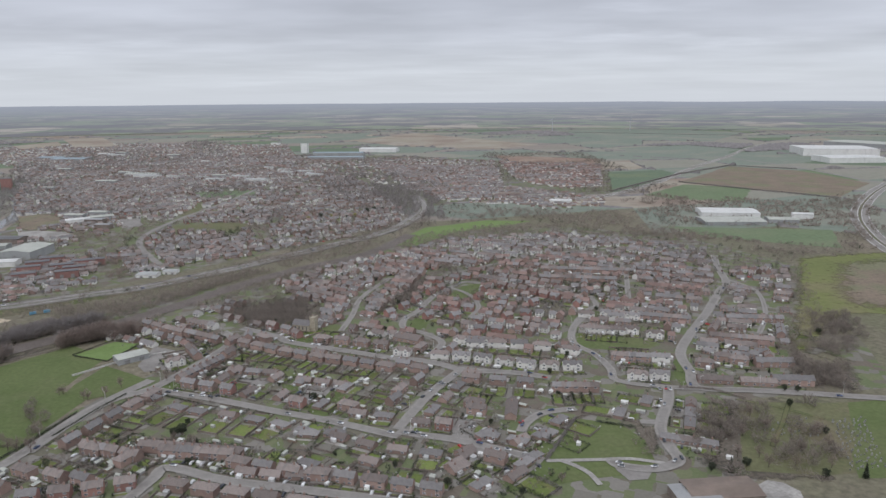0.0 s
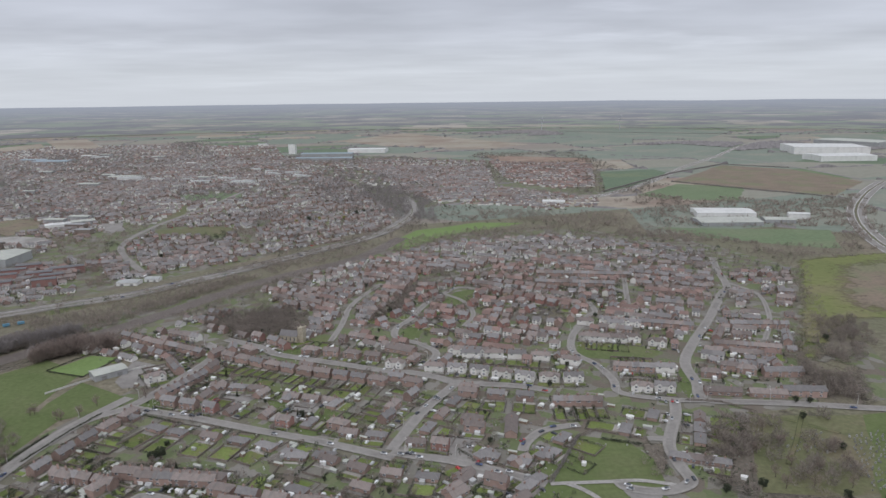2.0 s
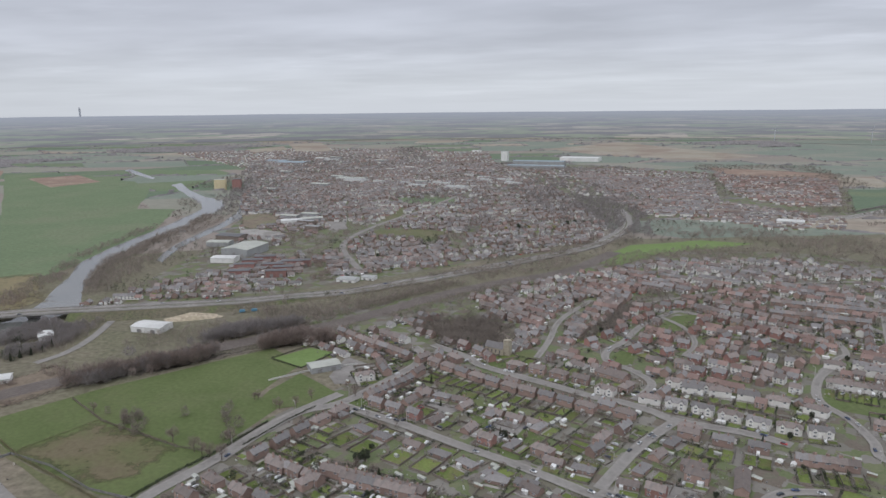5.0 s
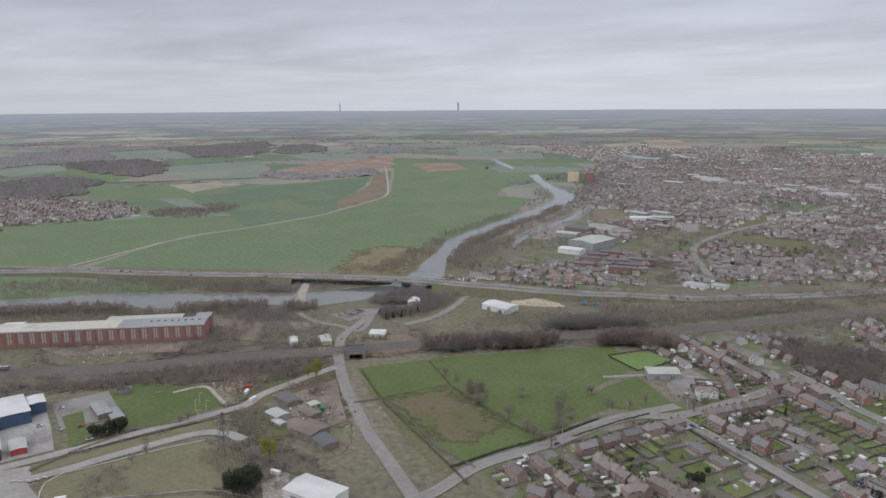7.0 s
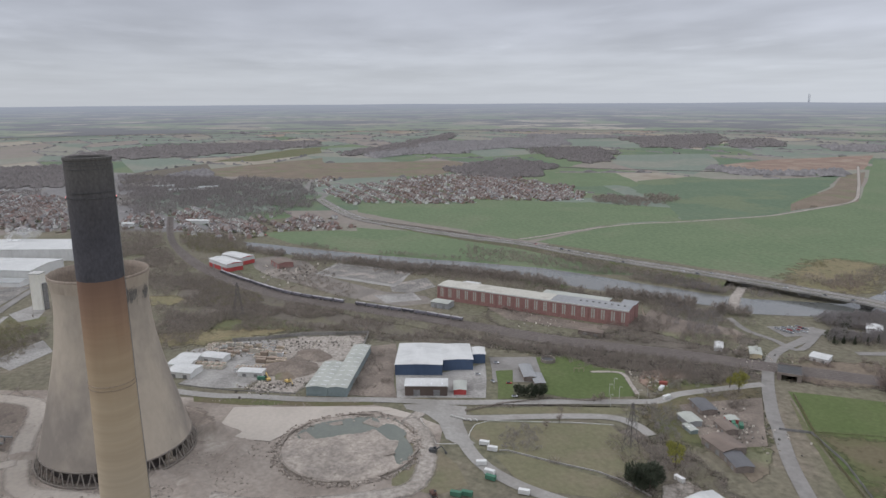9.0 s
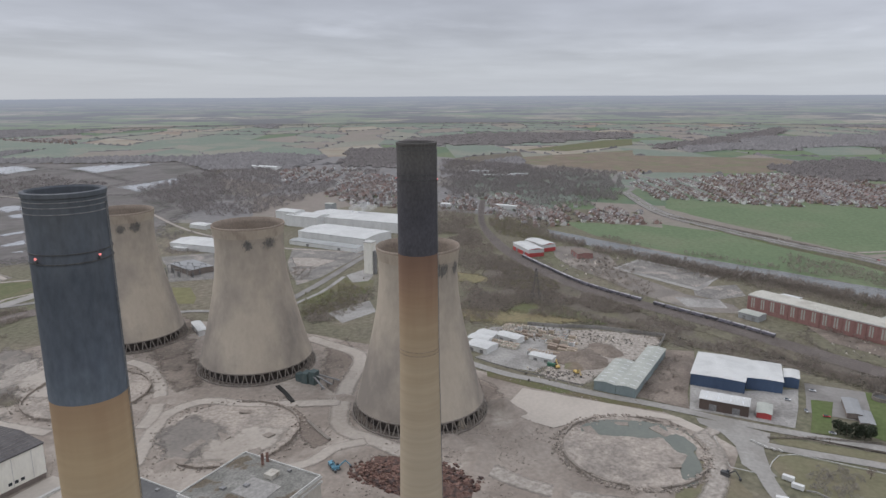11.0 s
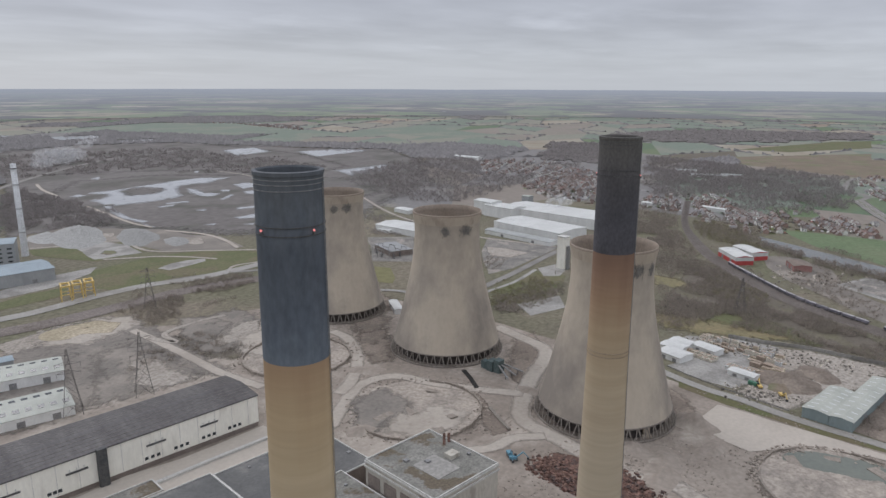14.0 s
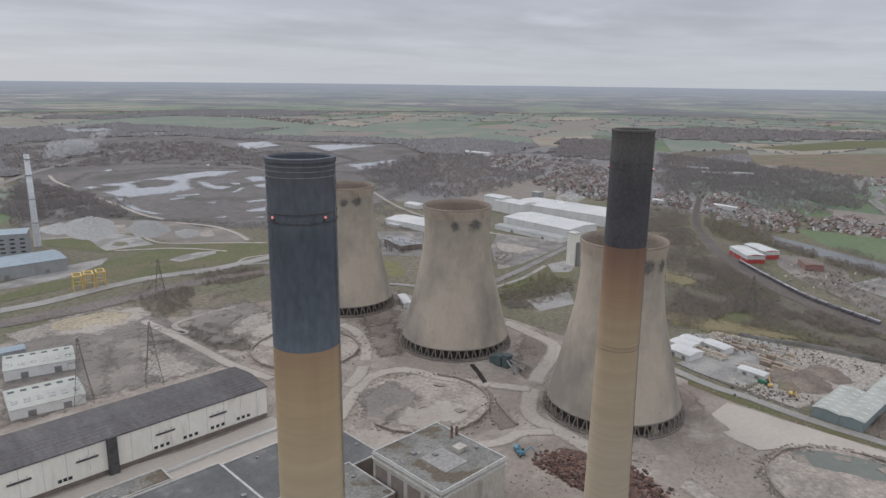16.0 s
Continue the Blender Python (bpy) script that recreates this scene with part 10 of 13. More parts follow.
def tree(x, y, kind, h, label):
    s_ = h / 10 * rnd.uniform(0.88, 1.12)
    t_ = thing("tree", pose(x, y, 0, 0, 0, rnd.uniform(0, 360)) @ Matrix.Diagonal((s_ * rnd.uniform(0.9, 1.1), s_ * rnd.uniform(0.9, 1.1), s_, 1)), label, "tree", "trees")
    tr, cr_ = rnd.choice(TREES[kind])
    piece("trunk", tr, t_)
    piece("crown", cr_, t_)
    return t_


def trees_at(pts, kind, h, label):
    for x, y in pts:
        tree(x, y, kind, h, label)


scrub([(-719, -134), (-896, -139), (-776, -31), (-672, 60), (-606, 138), (-539, 222), (-496, 294), (-459, 351), (-442, 291), (-482, 247), (-539, 202), (-575, 162), (-599, 84), (-624, 56), (-638, -6), (-635, -66), (-615, -112)], 5.5, 2, 6, twig_brown, 'bare brown winter scrub and thicket')
scrub([(-658, 15), (-614, 86), (-582, 159), (-535, 221), (-490, 276), (-454, 342), (-444, 321), (-481, 266), (-517, 214), (-566, 165), (-596, 84)], 4, 2, 5.5, twig_brown, 'bare brown winter scrub and thicket')
scrub([(-1152, -201), (-1104, -94), (-1035, -72), (-1003, -101), (-1058, -170)], 6, 4, 9, twig_brown, 'bare brown winter scrub and thicket')
scrub([(-840, -130), (-840, -73), (-752, -6), (-730, -53), (-754, -112)], 6, 2, 5, twig_olive, 'bare brown winter scrub and thicket')
scrub([(-2140, -504), (-2003, -195), (-1860, 44), (-1390, 37), (-1456, -111), (-1373, -238), (-1324, -297)], 9, 8, 12, twig_dark, 'bare grey-brown winter woodland')
scrub([(-2451, -927), (-2504, -761), (-1917, -579), (-1894, -720)], 14, 9, 13, twig_dark, 'bare grey-brown winter woodland')
scrub([(-2819, 162), (-3229, 445), (-4159, 917), (-3690, 814), (-2878, 397), (-2640, 193)], 16, 9, 13, twig_dark, 'bare grey-brown winter woodland')
scrub([(-2059, 439), (-2336, 678), (-2188, 819), (-1841, 666), (-1792, 522)], 12, 9, 13, twig_dark, 'bare grey-brown winter woodland')
scrub([(-2774, 999), (-2835, 1278), (-2338, 1111), (-2152, 953), (-2394, 906)], 13, 9, 13, twig_dark, 'bare grey-brown winter woodland')
scrub([(-3478, 1693), (-3589, 2298), (-2934, 1883), (-2775, 1485)], 20, 10, 14, twig_dark, 'bare grey-brown winter woodland')
scrub([(-1413, 617), (-1413, 805), (-1310, 754), (-1330, 607)], 10, 5, 9, twig_brown, 'bare brown winter scrub and thicket')
scrub([(-3101, 2081), (-3120, 2346), (-2690, 2040), (-2678, 1826)], 20, 10, 14, twig_dark, 'bare grey-brown winter woodland')
scrub([(-1125, -278), (-1154, -210), (-949, -167), (-928, -211), (-1019, -250)], 7, 4, 9, twig_brown, 'bare grey-brown winter woodland')
scrub([(-917, 70), (-866, 136), (-832, 201), (-783, 270), (-717, 324), (-674, 373), (-630, 420), (-602, 440), (-587, 427), (-615, 407), (-659, 360), (-702, 311), (-768, 257), (-817, 188), (-851, 123), (-902, 57)], 4.2, 8.2, 12, twig_brown, 'tall bare trees on the river bank')
scrub([(-1030, -10), (-967, 75), (-916, 158), (-865, 243), (-829, 300), (-776, 352), (-725, 394), (-694, 423), (-667, 445), (-678, 455), (-705, 433), (-736, 404), (-787, 362), (-840, 310), (-876, 253), (-927, 168), (-978, 85), (-1041, 0)], 4.5, 4, 8, twig_brown, 'bare bushes on the river bank')
scrub([(-627, 683), (-691, 780), (-726, 868), (-749, 965), (-769, 1090), (-812, 1224), (-794, 1230), (-750, 1092), (-730, 967), (-707, 872), (-672, 785), (-610, 690)], 4.5, 7, 12, twig_brown, 'tall bare trees along the river bank')
scrub([(-678, 704), (-748, 822), (-779, 923), (-803, 1030), (-830, 1152), (-848, 1150), (-820, 1032), (-796, 918), (-766, 814), (-696, 696)], 6, 5, 9, twig_brown, 'bare trees along the river bank')
scrub([(-756, 465), (-704, 488), (-650, 440), (-580, 405), (-535, 377), (-574, 346), (-640, 380)], 6, 4, 8, twig_dark, 'dark bare scrub beside the old road')
scrub([(-676, 486), (-641, 466), (-592, 452), (-580, 466), (-618, 512)], 6, 3, 7, twig_dark, 'dark bare scrub below the bridge')
scrub([(-228, 1758), (-161, 1950), (-71, 1613), (-5, 1212), (-73, 1234), (-173, 1460)], 11, 9, 13, twig_dark, 'dark bare wood among town houses')
scrub([(-384, 1248), (-236, 1326), (-206, 1234), (-356, 1158)], 9, 7, 11, twig_dark, 'dark bare trees among town houses')
scrub([(-1030, -70), (-970, 0), (-917, 70), (-866, 136), (-832, 201), (-783, 270), (-717, 324), (-674, 373), (-630, 420), (-600, 440), (-588, 430), (-618, 410), (-662, 363), (-705, 314), (-771, 260), (-820, 191), (-854, 126), (-905, 60), (-958, -10), (-1018, -80)], 4.5, 7, 11, twig_brown, 'tall bare trees on the near river bank')
scrub([(-609, 541), (-557, 604), (-521, 588), (-488, 508), (-513, 460), (-540, 476), (-568, 493)], 4.2, 5, 9, twig_dark, 'dark thicket inside the slip road')
scrub([(-880, 356), (-803, 402), (-753, 452), (-718, 498), (-700, 486), (-720, 397), (-818, 339)], 6, 4, 9, twig_brown, 'bare trees along the carriageway bank')
scrub([(-889, 94), (-834, 202), (-757, 294), (-674, 360), (-660, 353), (-731, 271), (-804, 181), (-853, 90)], 7, 3, 6, twig_brown, 'bare bushes on the river bank')
scrub([(-601, 328), (-537, 369), (-492, 381), (-476, 361), (-533, 295), (-557, 255), (-570, 261)], 5.5, 3, 7, twig_brown, 'bare brown winter scrub and thicket')
scrub([(-667, 372), (-635, 401), (-564, 423), (-550, 405), (-587, 377), (-618, 344)], 6, 4, 8, twig_brown, 'bare brown winter scrub and thicket')
scrub([(-597, 138), (-557, 207), (-501, 276), (-450, 347), (-437, 337), (-457, 291), (-510, 231), (-536, 190), (-579, 133)], 5, 2.5, 6, twig_brown, 'bare brown winter scrub and thicket')
scrub([(-457, 372), (-395, 453), (-288, 591), (-302, 618), (-367, 537), (-455, 425), (-473, 398)], 4.5, 3, 7, twig_brown, 'bare brown winter scrub and thicket')
scrub([(-424, 402), (-394, 440), (-362, 469), (-335, 500), (-305, 529), (-281, 553), (-250, 566), (-256, 578), (-288, 566), (-314, 540), (-344, 510), (-371, 480), (-404, 452), (-434, 412)], 3.4, 8.5, 17, twig_rust, 'row of tall bare poplars with reddish twigs')
scrub([(-714, 566), (-708, 653), (-727, 741), (-762, 887), (-810, 1062), (-843, 1202), (-802, 1174), (-752, 985), (-704, 820), (-661, 685), (-641, 601)], 7, 4, 9, twig_brown, 'bare trees on the river bank')
scrub([(-610, 648), (-684, 825), (-712, 982), (-759, 1201), (-721, 1204), (-689, 1001), (-643, 843), (-585, 670)], 6, 5, 10, twig_brown, 'bare trees on the river bank')
scrub([(-763, 1197), (-944, 1629), (-1167, 2082), (-1112, 1882), (-935, 1478)], 9, 6, 10, twig_dark, 'bare grey-brown winter woodland')
scrub([(-532, 473), (-553, 518), (-525, 602), (-486, 562), (-472, 505), (-498, 466)], 5, 3, 7, twig_brown, 'bare brown winter scrub and thicket')
scrub([(-982, 242), (-876, 366), (-745, 481), (-651, 515), (-656, 486), (-789, 368), (-920, 225)], 6, 3, 7, twig_brown, 'bare brown winter scrub and thicket')
scrub([(-311, 648), (-253, 725), (-202, 799), (-168, 815), (-194, 714), (-246, 633), (-278, 583)], 6, 4, 9, twig_brown, 'bare brown winter scrub and thicket')
scrub([(-2213, 576), (-2219, 663), (-2205, 814), (-1828, 657), (-1867, 554), (-1996, 517)], 12, 9, 13, twig_dark, 'bare grey-brown winter woodland')
scrub([(-1427, 632), (-1351, 770), (-1260, 724), (-1335, 613)], 10, 4, 8, twig_brown, 'bare brown winter scrub and thicket')
scrub([(-3270, 1792), (-3654, 2374), (-2860, 1839), (-2672, 1539)], 16, 9, 13, twig_dark, 'bare grey-brown winter woodland')
scrub([(-2860, 959), (-2903, 1166), (-2581, 1246), (-2362, 1119), (-2426, 934), (-2586, 883)], 14, 8, 12, twig_dark, 'bare grey-brown winter woodland')
scrub([(-3172, 2164), (-3096, 2349), (-2721, 2047), (-2773, 1906)], 18, 9, 13, twig_dark, 'bare grey-brown winter woodland')
scrub([(-375, 152), (-406, 220), (-381, 231), (-323, 234), (-307, 206), (-325, 180)], 9, 2, 4, twig_brown, 'bare brown winter scrub and thicket')
scrub([(-400, 229), (-377, 234), (-347, 234), (-320, 237), (-300, 234), (-304, 214), (-330, 214), (-352, 210), (-367, 201)], 6, 2.5, 5.5, twig_brown, 'bare brown winter scrub and thicket')
scrub([(-403, 128), (-413, 142), (-405, 153), (-388, 151), (-380, 138), (-388, 125)], 4.5, 3, 5, twig_dark, 'dark bramble thicket on rough grass')
scrub([(-387, 154), (-390, 164), (-381, 167), (-373, 159), (-376, 151)], 4.5, 2, 4, twig_brown, 'bare brown winter scrub and thicket')
scrub([(-450, 113), (-440, 164), (-430, 212), (-418, 234), (-424, 230), (-445, 166), (-454, 116)], 5, 1.5, 4, twig_brown, 'bare brown winter scrub and thicket')
scrub([(-405, 654), (-339, 659), (-256, 718), (-198, 789), (-115, 886), (-28, 1006), (3, 947), (-54, 881), (-129, 783), (-193, 715), (-250, 634), (-276, 591), (-329, 521)], 6.5, 4, 9, twig_brown, 'bare grey-brown winter woodland')
scrub([(-370, 593), (-324, 605), (-292, 628), (-268, 585), (-298, 551), (-326, 514)], 5, 5, 9, twig_brown, 'bare brown winter scrub and thicket')
scrub([(-109, 1669), (-26, 1681), (65, 1455), (56, 1159), (-10, 1206), (-83, 1472)], 9, 7, 11, twig_dark, 'bare grey-brown winter woodland')
scrub([(-18, 976), (62, 1070), (208, 1117), (277, 1121), (259, 1037), (167, 1023), (67, 997), (8, 924)], 8, 4, 8, twig_brown, 'bare grey-brown winter woodland')
scrub([(275, 1110), (425, 1122), (462, 974), (556, 905), (623, 880), (595, 848), (477, 912), (341, 1007)], 14, 3, 7, twig_brown, 'bare grey-brown winter woodland')
scrub([(517, 1465), (685, 1361), (890, 1362), (739, 1065), (679, 1060), (630, 1075), (467, 1102), (433, 1242)], 19, 4, 8, twig_brown, 'bare grey-brown winter woodland')
scrub([(924, 1418), (994, 1410), (687, 893), (634, 898)], 9, 4, 8, twig_brown, 'bare grey-brown winter woodland')
scrub([(22, 795), (50, 820), (80, 815), (79, 774), (48, 765), (26, 745)], 5, 6, 10, twig_garden, 'bare dark wood inside the estate')
scrub([(-22, 628), (-1, 706), (24, 771), (28, 731), (1, 655), (-17, 612)], 5.5, 5, 9, twig_garden, 'bare trees between houses')
scrub([(-187, 647), (-140, 673), (-91, 659), (-78, 604), (-106, 581), (-143, 584)], 5.5, 5, 9, twig_garden, 'bare churchyard trees')
scrub([(142, 653), (169, 655), (173, 617), (144, 596), (134, 620)], 5, 2.5, 5, twig_dark, 'bare brown winter scrub and thicket')
scrub([(333, 483), (367, 499), (377, 474), (358, 431), (338, 409), (318, 415), (323, 444)], 6, 6, 10, twig_garden, 'bare trees round the apartments')
scrub([(216, 370), (234, 377), (218, 335), (203, 311), (195, 330)], 6, 5, 9, twig_brown, 'bare trees beside the cemetery')
scrub([(162, 366), (176, 365), (171, 338), (159, 322), (150, 326)], 6, 4, 7, twig_brown, 'bare trees beside the bend')
scrub([(205, 329), (237, 312), (259, 307), (258, 293), (206, 297)], 9, 2, 4, twig_brown, 'bare brown winter scrub and thicket')
scrub([(408, 603), (447, 600), (427, 535), (374, 484), (361, 511)], 8, 5, 9, twig_garden, 'bare trees beside the field')
scrub([(503, 807), (517, 806), (429, 639), (348, 512), (341, 513)], 6, 3, 6, twig_brown, 'bare hedge beside the field')
scrub([(-394, -530), (-437, -573), (-518, -589), (-577, -556), (-528, -508), (-453, -515), (-402, -509)], 6, 2.5, 6, twig_brown, 'bare brown winter scrub and thicket')
scrub([(-1341, -1007), (-1751, -1069), (-1850, -687), (-1801, -573), (-1297, -597), (-1122, -582), (-1089, -709)], 12, 6, 10, twig_dark, 'bare grey-brown winter woodland')
scrub([(-671, -1312), (-803, -1437), (-732, -1170), (-594, -995), (-523, -1028)], 10, 6, 10, twig_dark, 'bare grey-brown winter woodland')
scrub([(-1120, -2173), (-1599, -1939), (-1500, -1455), (-1448, -1162), (-1217, -1179), (-1191, -1510), (-946, -1553), (-859, -1674)], 24, 3, 7, twig_dark, 'dark marsh scrub on ash land')
scrub([(-916, -196), (-863, -98), (-788, -32), (-700, 50), (-628, 48), (-640, -20), (-637, -88), (-599, -114)], 6, 3, 7, twig_brown, 'bare brown winter scrub and thicket')
scrub([(-1278, -378), (-1264, -291), (-1012, -172), (-920, -190), (-954, -260)], 8, 4, 8, twig_brown, 'bare brown winter scrub and thicket')
scrub([(-652, -317), (-728, -284), (-699, -245), (-636, -233), (-590, -273)], 6, 2, 5, twig_olive, 'bare brown winter scrub and thicket')
scrub([(-1785, -394), (-1981, -223), (-1659, -81), (-1490, -191), (-1546, -313)], 12, 6, 10, twig_dark, 'bare grey-brown winter woodland')
scrub([(-1490, -191), (-1543, -54), (-1467, 6), (-1293, -56), (-1296, -144)], 12, 6, 10, twig_dark, 'bare grey-brown winter woodland')
scrub([(-2980, -865), (-3471, -660), (-3656, 111), (-3347, 105), (-2824, -389), (-2707, -739)], 28, 9, 13, twig_dark, 'bare grey-brown winter woodland')
scrub([(-309, -459), (-393, -478), (-407, -417), (-384, -381), (-353, -430)], 9, 1.5, 3.5, twig_brown, 'bare brown winter scrub and thicket')
scrub([(-846, -182), (-948, -181), (-1056, -177), (-939, -141), (-838, -88), (-768, -51), (-729, -71), (-784, -122), (-779, -151)], 8, 3, 7, twig_brown, 'bare brown winter scrub and thicket')
hedge([(-284, 517), (-280, 514), (-248, 501), (-236, 539)], 1.6, 1.2, leaf_dark, 'dark hedge round the bowling green')
hedge([(-284, 517), (-265, 554), (-253, 549)], 1.6, 1.2, leaf_dark, 'dark hedge round the bowling green')
hedge([(-366, 323), (-345, 376), (-304, 367), (-267, 357)], 1.3, 0.7, twig_olive, 'thin hedge across the playing field')
hedge([(-391, 404), (-340, 376), (-266, 355), (-240, 354)], 1.8, 1.2, twig_brown, 'thin hedge across the playing field')
hedge([(-419, 352), (-356, 320), (-271, 290), (-237, 277)], 1.5, 1.5, twig_olive, 'roadside hedge')
hedge([(-258, 285), (-250, 319), (-238, 352), (-226, 403)], 1.8, 1.6, leaf_dark, 'roadside garden hedge')
hedge([(-225, 367), (-215, 404), (-204, 433)], 1.6, 1.5, leaf_dark, 'clipped hedge along the street')
hedge([(-179, 431), (-157, 420), (-142, 413)], 1.5, 1.3, leaf_dark, 'clipped hedge along the street')
hedge([(-443, 111), (-449, 139), (-450, 177), (-440, 203), (-441, 217)], 1.6, 1.6, twig_brown, 'bare brown hedge along the road')
hedge([(-457, 154), (-457, 160), (-456, 166), (-456, 172)], 8, 6, leaf_dark, 'tall dense evergreen hedge beside the depot')
hedge([(137, 372), (160, 363)], 2, 2, leaf_dark, 'clipped dark hedge')
hedge([(94, 322), (109, 350), (124, 378)], 2.5, 2, twig_dark, 'garden boundary hedge')
hedge([(3, 661), (60, 579)], 2, 2, twig_dark, 'garden hedge')
hedge([(214, 426), (238, 420), (255, 403)], 2, 2, twig_brown, 'bare roadside hedge')
hedge([(110, 362), (122, 376), (138, 385), (163, 372)], 2, 1.5, twig_brown, 'park boundary hedge')
hedge([(-2213, 576), (-1954, 939), (-1752, 1314)], 3, 4, twig_dark, 'distant field hedge')
hedge([(-2828, 1050), (-2634, 1272)], 3, 4, twig_dark, 'distant field hedge')
hedge([(627, 4378), (1771, 3704)], 3, 4, twig_dark, 'distant field hedge')
hedge([(675, 1686), (773, 1551), (911, 1376)], 4, 5, twig_dark, 'distant field hedge')
hedge([(456, 1519), (741, 1861), (986, 2088), (1133, 1962)], 4, 5, twig_dark, 'distant field hedge')
hedge([(-1239, 111), (-1087, 243), (-975, 331), (-897, 363)], 3, 4, twig_brown, 'roadside trees')
trees_at([(-273, 361), (-251, 352), (-237, 348), (-228, 347), (-244, 350), (-234, 368)], 'bare', 12, 'bare reddish-brown tree on the playing field')
trees_at([(-358, 388), (-323, 376)], 'bare', 11, 'bare tree on the playing field')
trees_at([(-228, 424), (-213, 446), (-252, 436), (-185, 463), (-218, 430)], 'bare', 9, 'bare tree beside the street')
trees_at([(-182, 457), (-232, 426), (-254, 434), (-136, 431), (-77, 398), (-58, 405)], 'bare', 8, 'bare brown tree beside the street')
trees_at([(-144, 363), (-140, 366)], 'dark', 9, 'large dark evergreen tree among gardens')
trees_at([(68, 374)], 'white', 7, 'pale blossoming tree beside a car park')
trees_at([(-343, 214), (-432, 316)], 'willow', 17, 'yellow-green willow tree beside sheds')
trees_at([(-440, 314)], 'willow', 10, 'yellow-green willow tree in the farmyard')
trees_at([(-328, 180), (-325, 183), (-323, 187), (-326, 191), (-329, 186)], 'dark', 17, 'tall dense dark evergreen on rough grass')
trees_at([(-506, 460), (-504, 468), (-500, 476), (-496, 485), (-499, 499)], 'conifer', 8, 'dark conifer beside the lane')
trees_at([(-459, 155), (-456, 159), (-455, 164), (-454, 169), (-456, 173)], 'dark', 11, 'dark evergreen screening the depot office')
trees_at([(-406, 157), (-413, 169), (-437, 204), (-438, 210)], 'bare', 8, 'bare brown tree on the verge')
trees_at([(290, 416), (299, 414), (386, 539), (212, 310), (282, 348), (252, 296), (280, 390), (189, 306), (215, 352)], 'dark', 7, 'dark evergreen beside the cemetery')
trees_at([(245, 376), (247, 357), (227, 348), (241, 333), (225, 321), (258, 346), (254, 326), (276, 348), (212, 322), (274, 331), (241, 309), (262, 307), (225, 309)], 'bare', 10, 'bare brown tree among the gravestones')
trees_at([(275, 295), (200, 305)], 'conifer', 9, 'dark pointed conifer by the cemetery')
trees_at([(-287, 1016), (-330, 924), (-322, 1263), (-341, 1265)], 'dark', 10, 'dark evergreen in the town')
trees_at([(-185, 1180), (-146, 1201), (-104, 1210)], 'willow', 11, 'yellow-green tree in the town')
trees_at([(-166, 1203), (-72, 1276), (-55, 1275), (-85, 1263)], 'dark', 12, 'dark evergreen in the town')
trees_at([(85, 521), (89, 527)], 'dark', 5, 'dark evergreen tree in a garden')
trees_at([(-742, -262)], 'bare', 5, 'bare tree by the plant road')
scrub([(48, 1262), (181, 1289), (282, 1238), (376, 1268), (424, 1180), (370, 1101), (242, 1140), (147, 1178)], 9, 4, 8, twig_brown, 'bare grey-brown winter woodland')
scrub([(-202, 867), (-125, 958), (-48, 1066), (-23, 1139), (5, 1254), (22, 1306), (26, 1179), (-12, 1063), (-59, 960), (-142, 862)], 9, 4, 8, twig_brown, 'bare grey-brown winter woodland')
scrub([(-532, 1540), (-541, 1689), (-385, 1670), (-264, 1604), (-248, 1508), (-453, 1447)], 10, 4, 8, twig_dark, 'bare grey-brown winter woodland')
scrub([(254, 1015), (381, 1074), (486, 1030), (504, 970), (450, 946), (344, 1015)], 8, 3, 6, twig_brown, 'bare grey-brown winter woodland')
scrub([(-330, 2226), (-139, 2109), (59, 1670), (-110, 1691), (-259, 1967)], 14, 6, 10, twig_dark, 'bare grey-brown winter woodland')
scrub([(-1521, 2867), (-1273, 3034), (-624, 2542), (-819, 2396), (-1189, 2451)], 16, 6, 10, twig_dark, 'bare grey-brown winter woodland')
scrub([(-927, 1603), (-1130, 2032), (-901, 1747), (-668, 1267), (-702, 1258)], 10, 6, 10, twig_dark, 'bare grey-brown winter woodland')
scrub([(-539, 904), (-507, 1022), (-496, 1168), (-425, 1267), (-407, 1140), (-450, 982), (-478, 879)], 11, 4, 8, twig_brown, 'bare grey-brown winter woodland')
scrub([(-1058, 1810), (-997, 1775), (-866, 1544), (-867, 1503), (-910, 1549)], 9, 6, 10, twig_dark, 'bare grey-brown trees among town houses')
scrub([(-786, 1437), (-734, 1469), (-616, 1419), (-568, 1280), (-629, 1272), (-701, 1294)], 8, 6, 10, twig_dark, 'bare grey-brown trees among town houses')
scrub([(-583, 1724), (-429, 1818), (-365, 1752), (-344, 1619), (-450, 1632), (-526, 1571)], 9, 6, 10, twig_dark, 'bare grey-brown trees among town houses')
scrub([(-548, 1430), (-583, 1648), (-563, 1645), (-507, 1425), (-490, 1288)], 8, 5, 9, twig_dark, 'bare grey-brown trees among town houses')
scrub([(-277, 1251), (-250, 1294), (-223, 1202), (-234, 1137), (-256, 1165)], 7, 6, 10, twig_dark, 'bare grey-brown trees among town houses')
scrub([(-305, 1062), (-301, 1131), (-271, 1048), (-279, 998)], 6, 6, 10, leaf_dark, 'bare grey-brown trees among town houses')
scrub([(-563, 1086), (-529, 1105), (-492, 1017), (-526, 1020)], 7, 5, 8, twig_rust, 'bare grey-brown trees among town houses')
scrub([(-596, 1007), (-556, 1023), (-514, 963), (-529, 913)], 7, 5, 9, twig_dark, 'bare grey-brown trees among town houses')
scrub([(-434, 890), (-393, 886), (-342, 773), (-379, 776)], 6, 6, 10, twig_rust, 'bare grey-brown trees among town houses')
scrub([(-1365, 2354), (-1293, 2439), (-1072, 1997), (-1131, 1939)], 13, 6, 11, twig_dark, 'bare grey-brown trees among town houses')
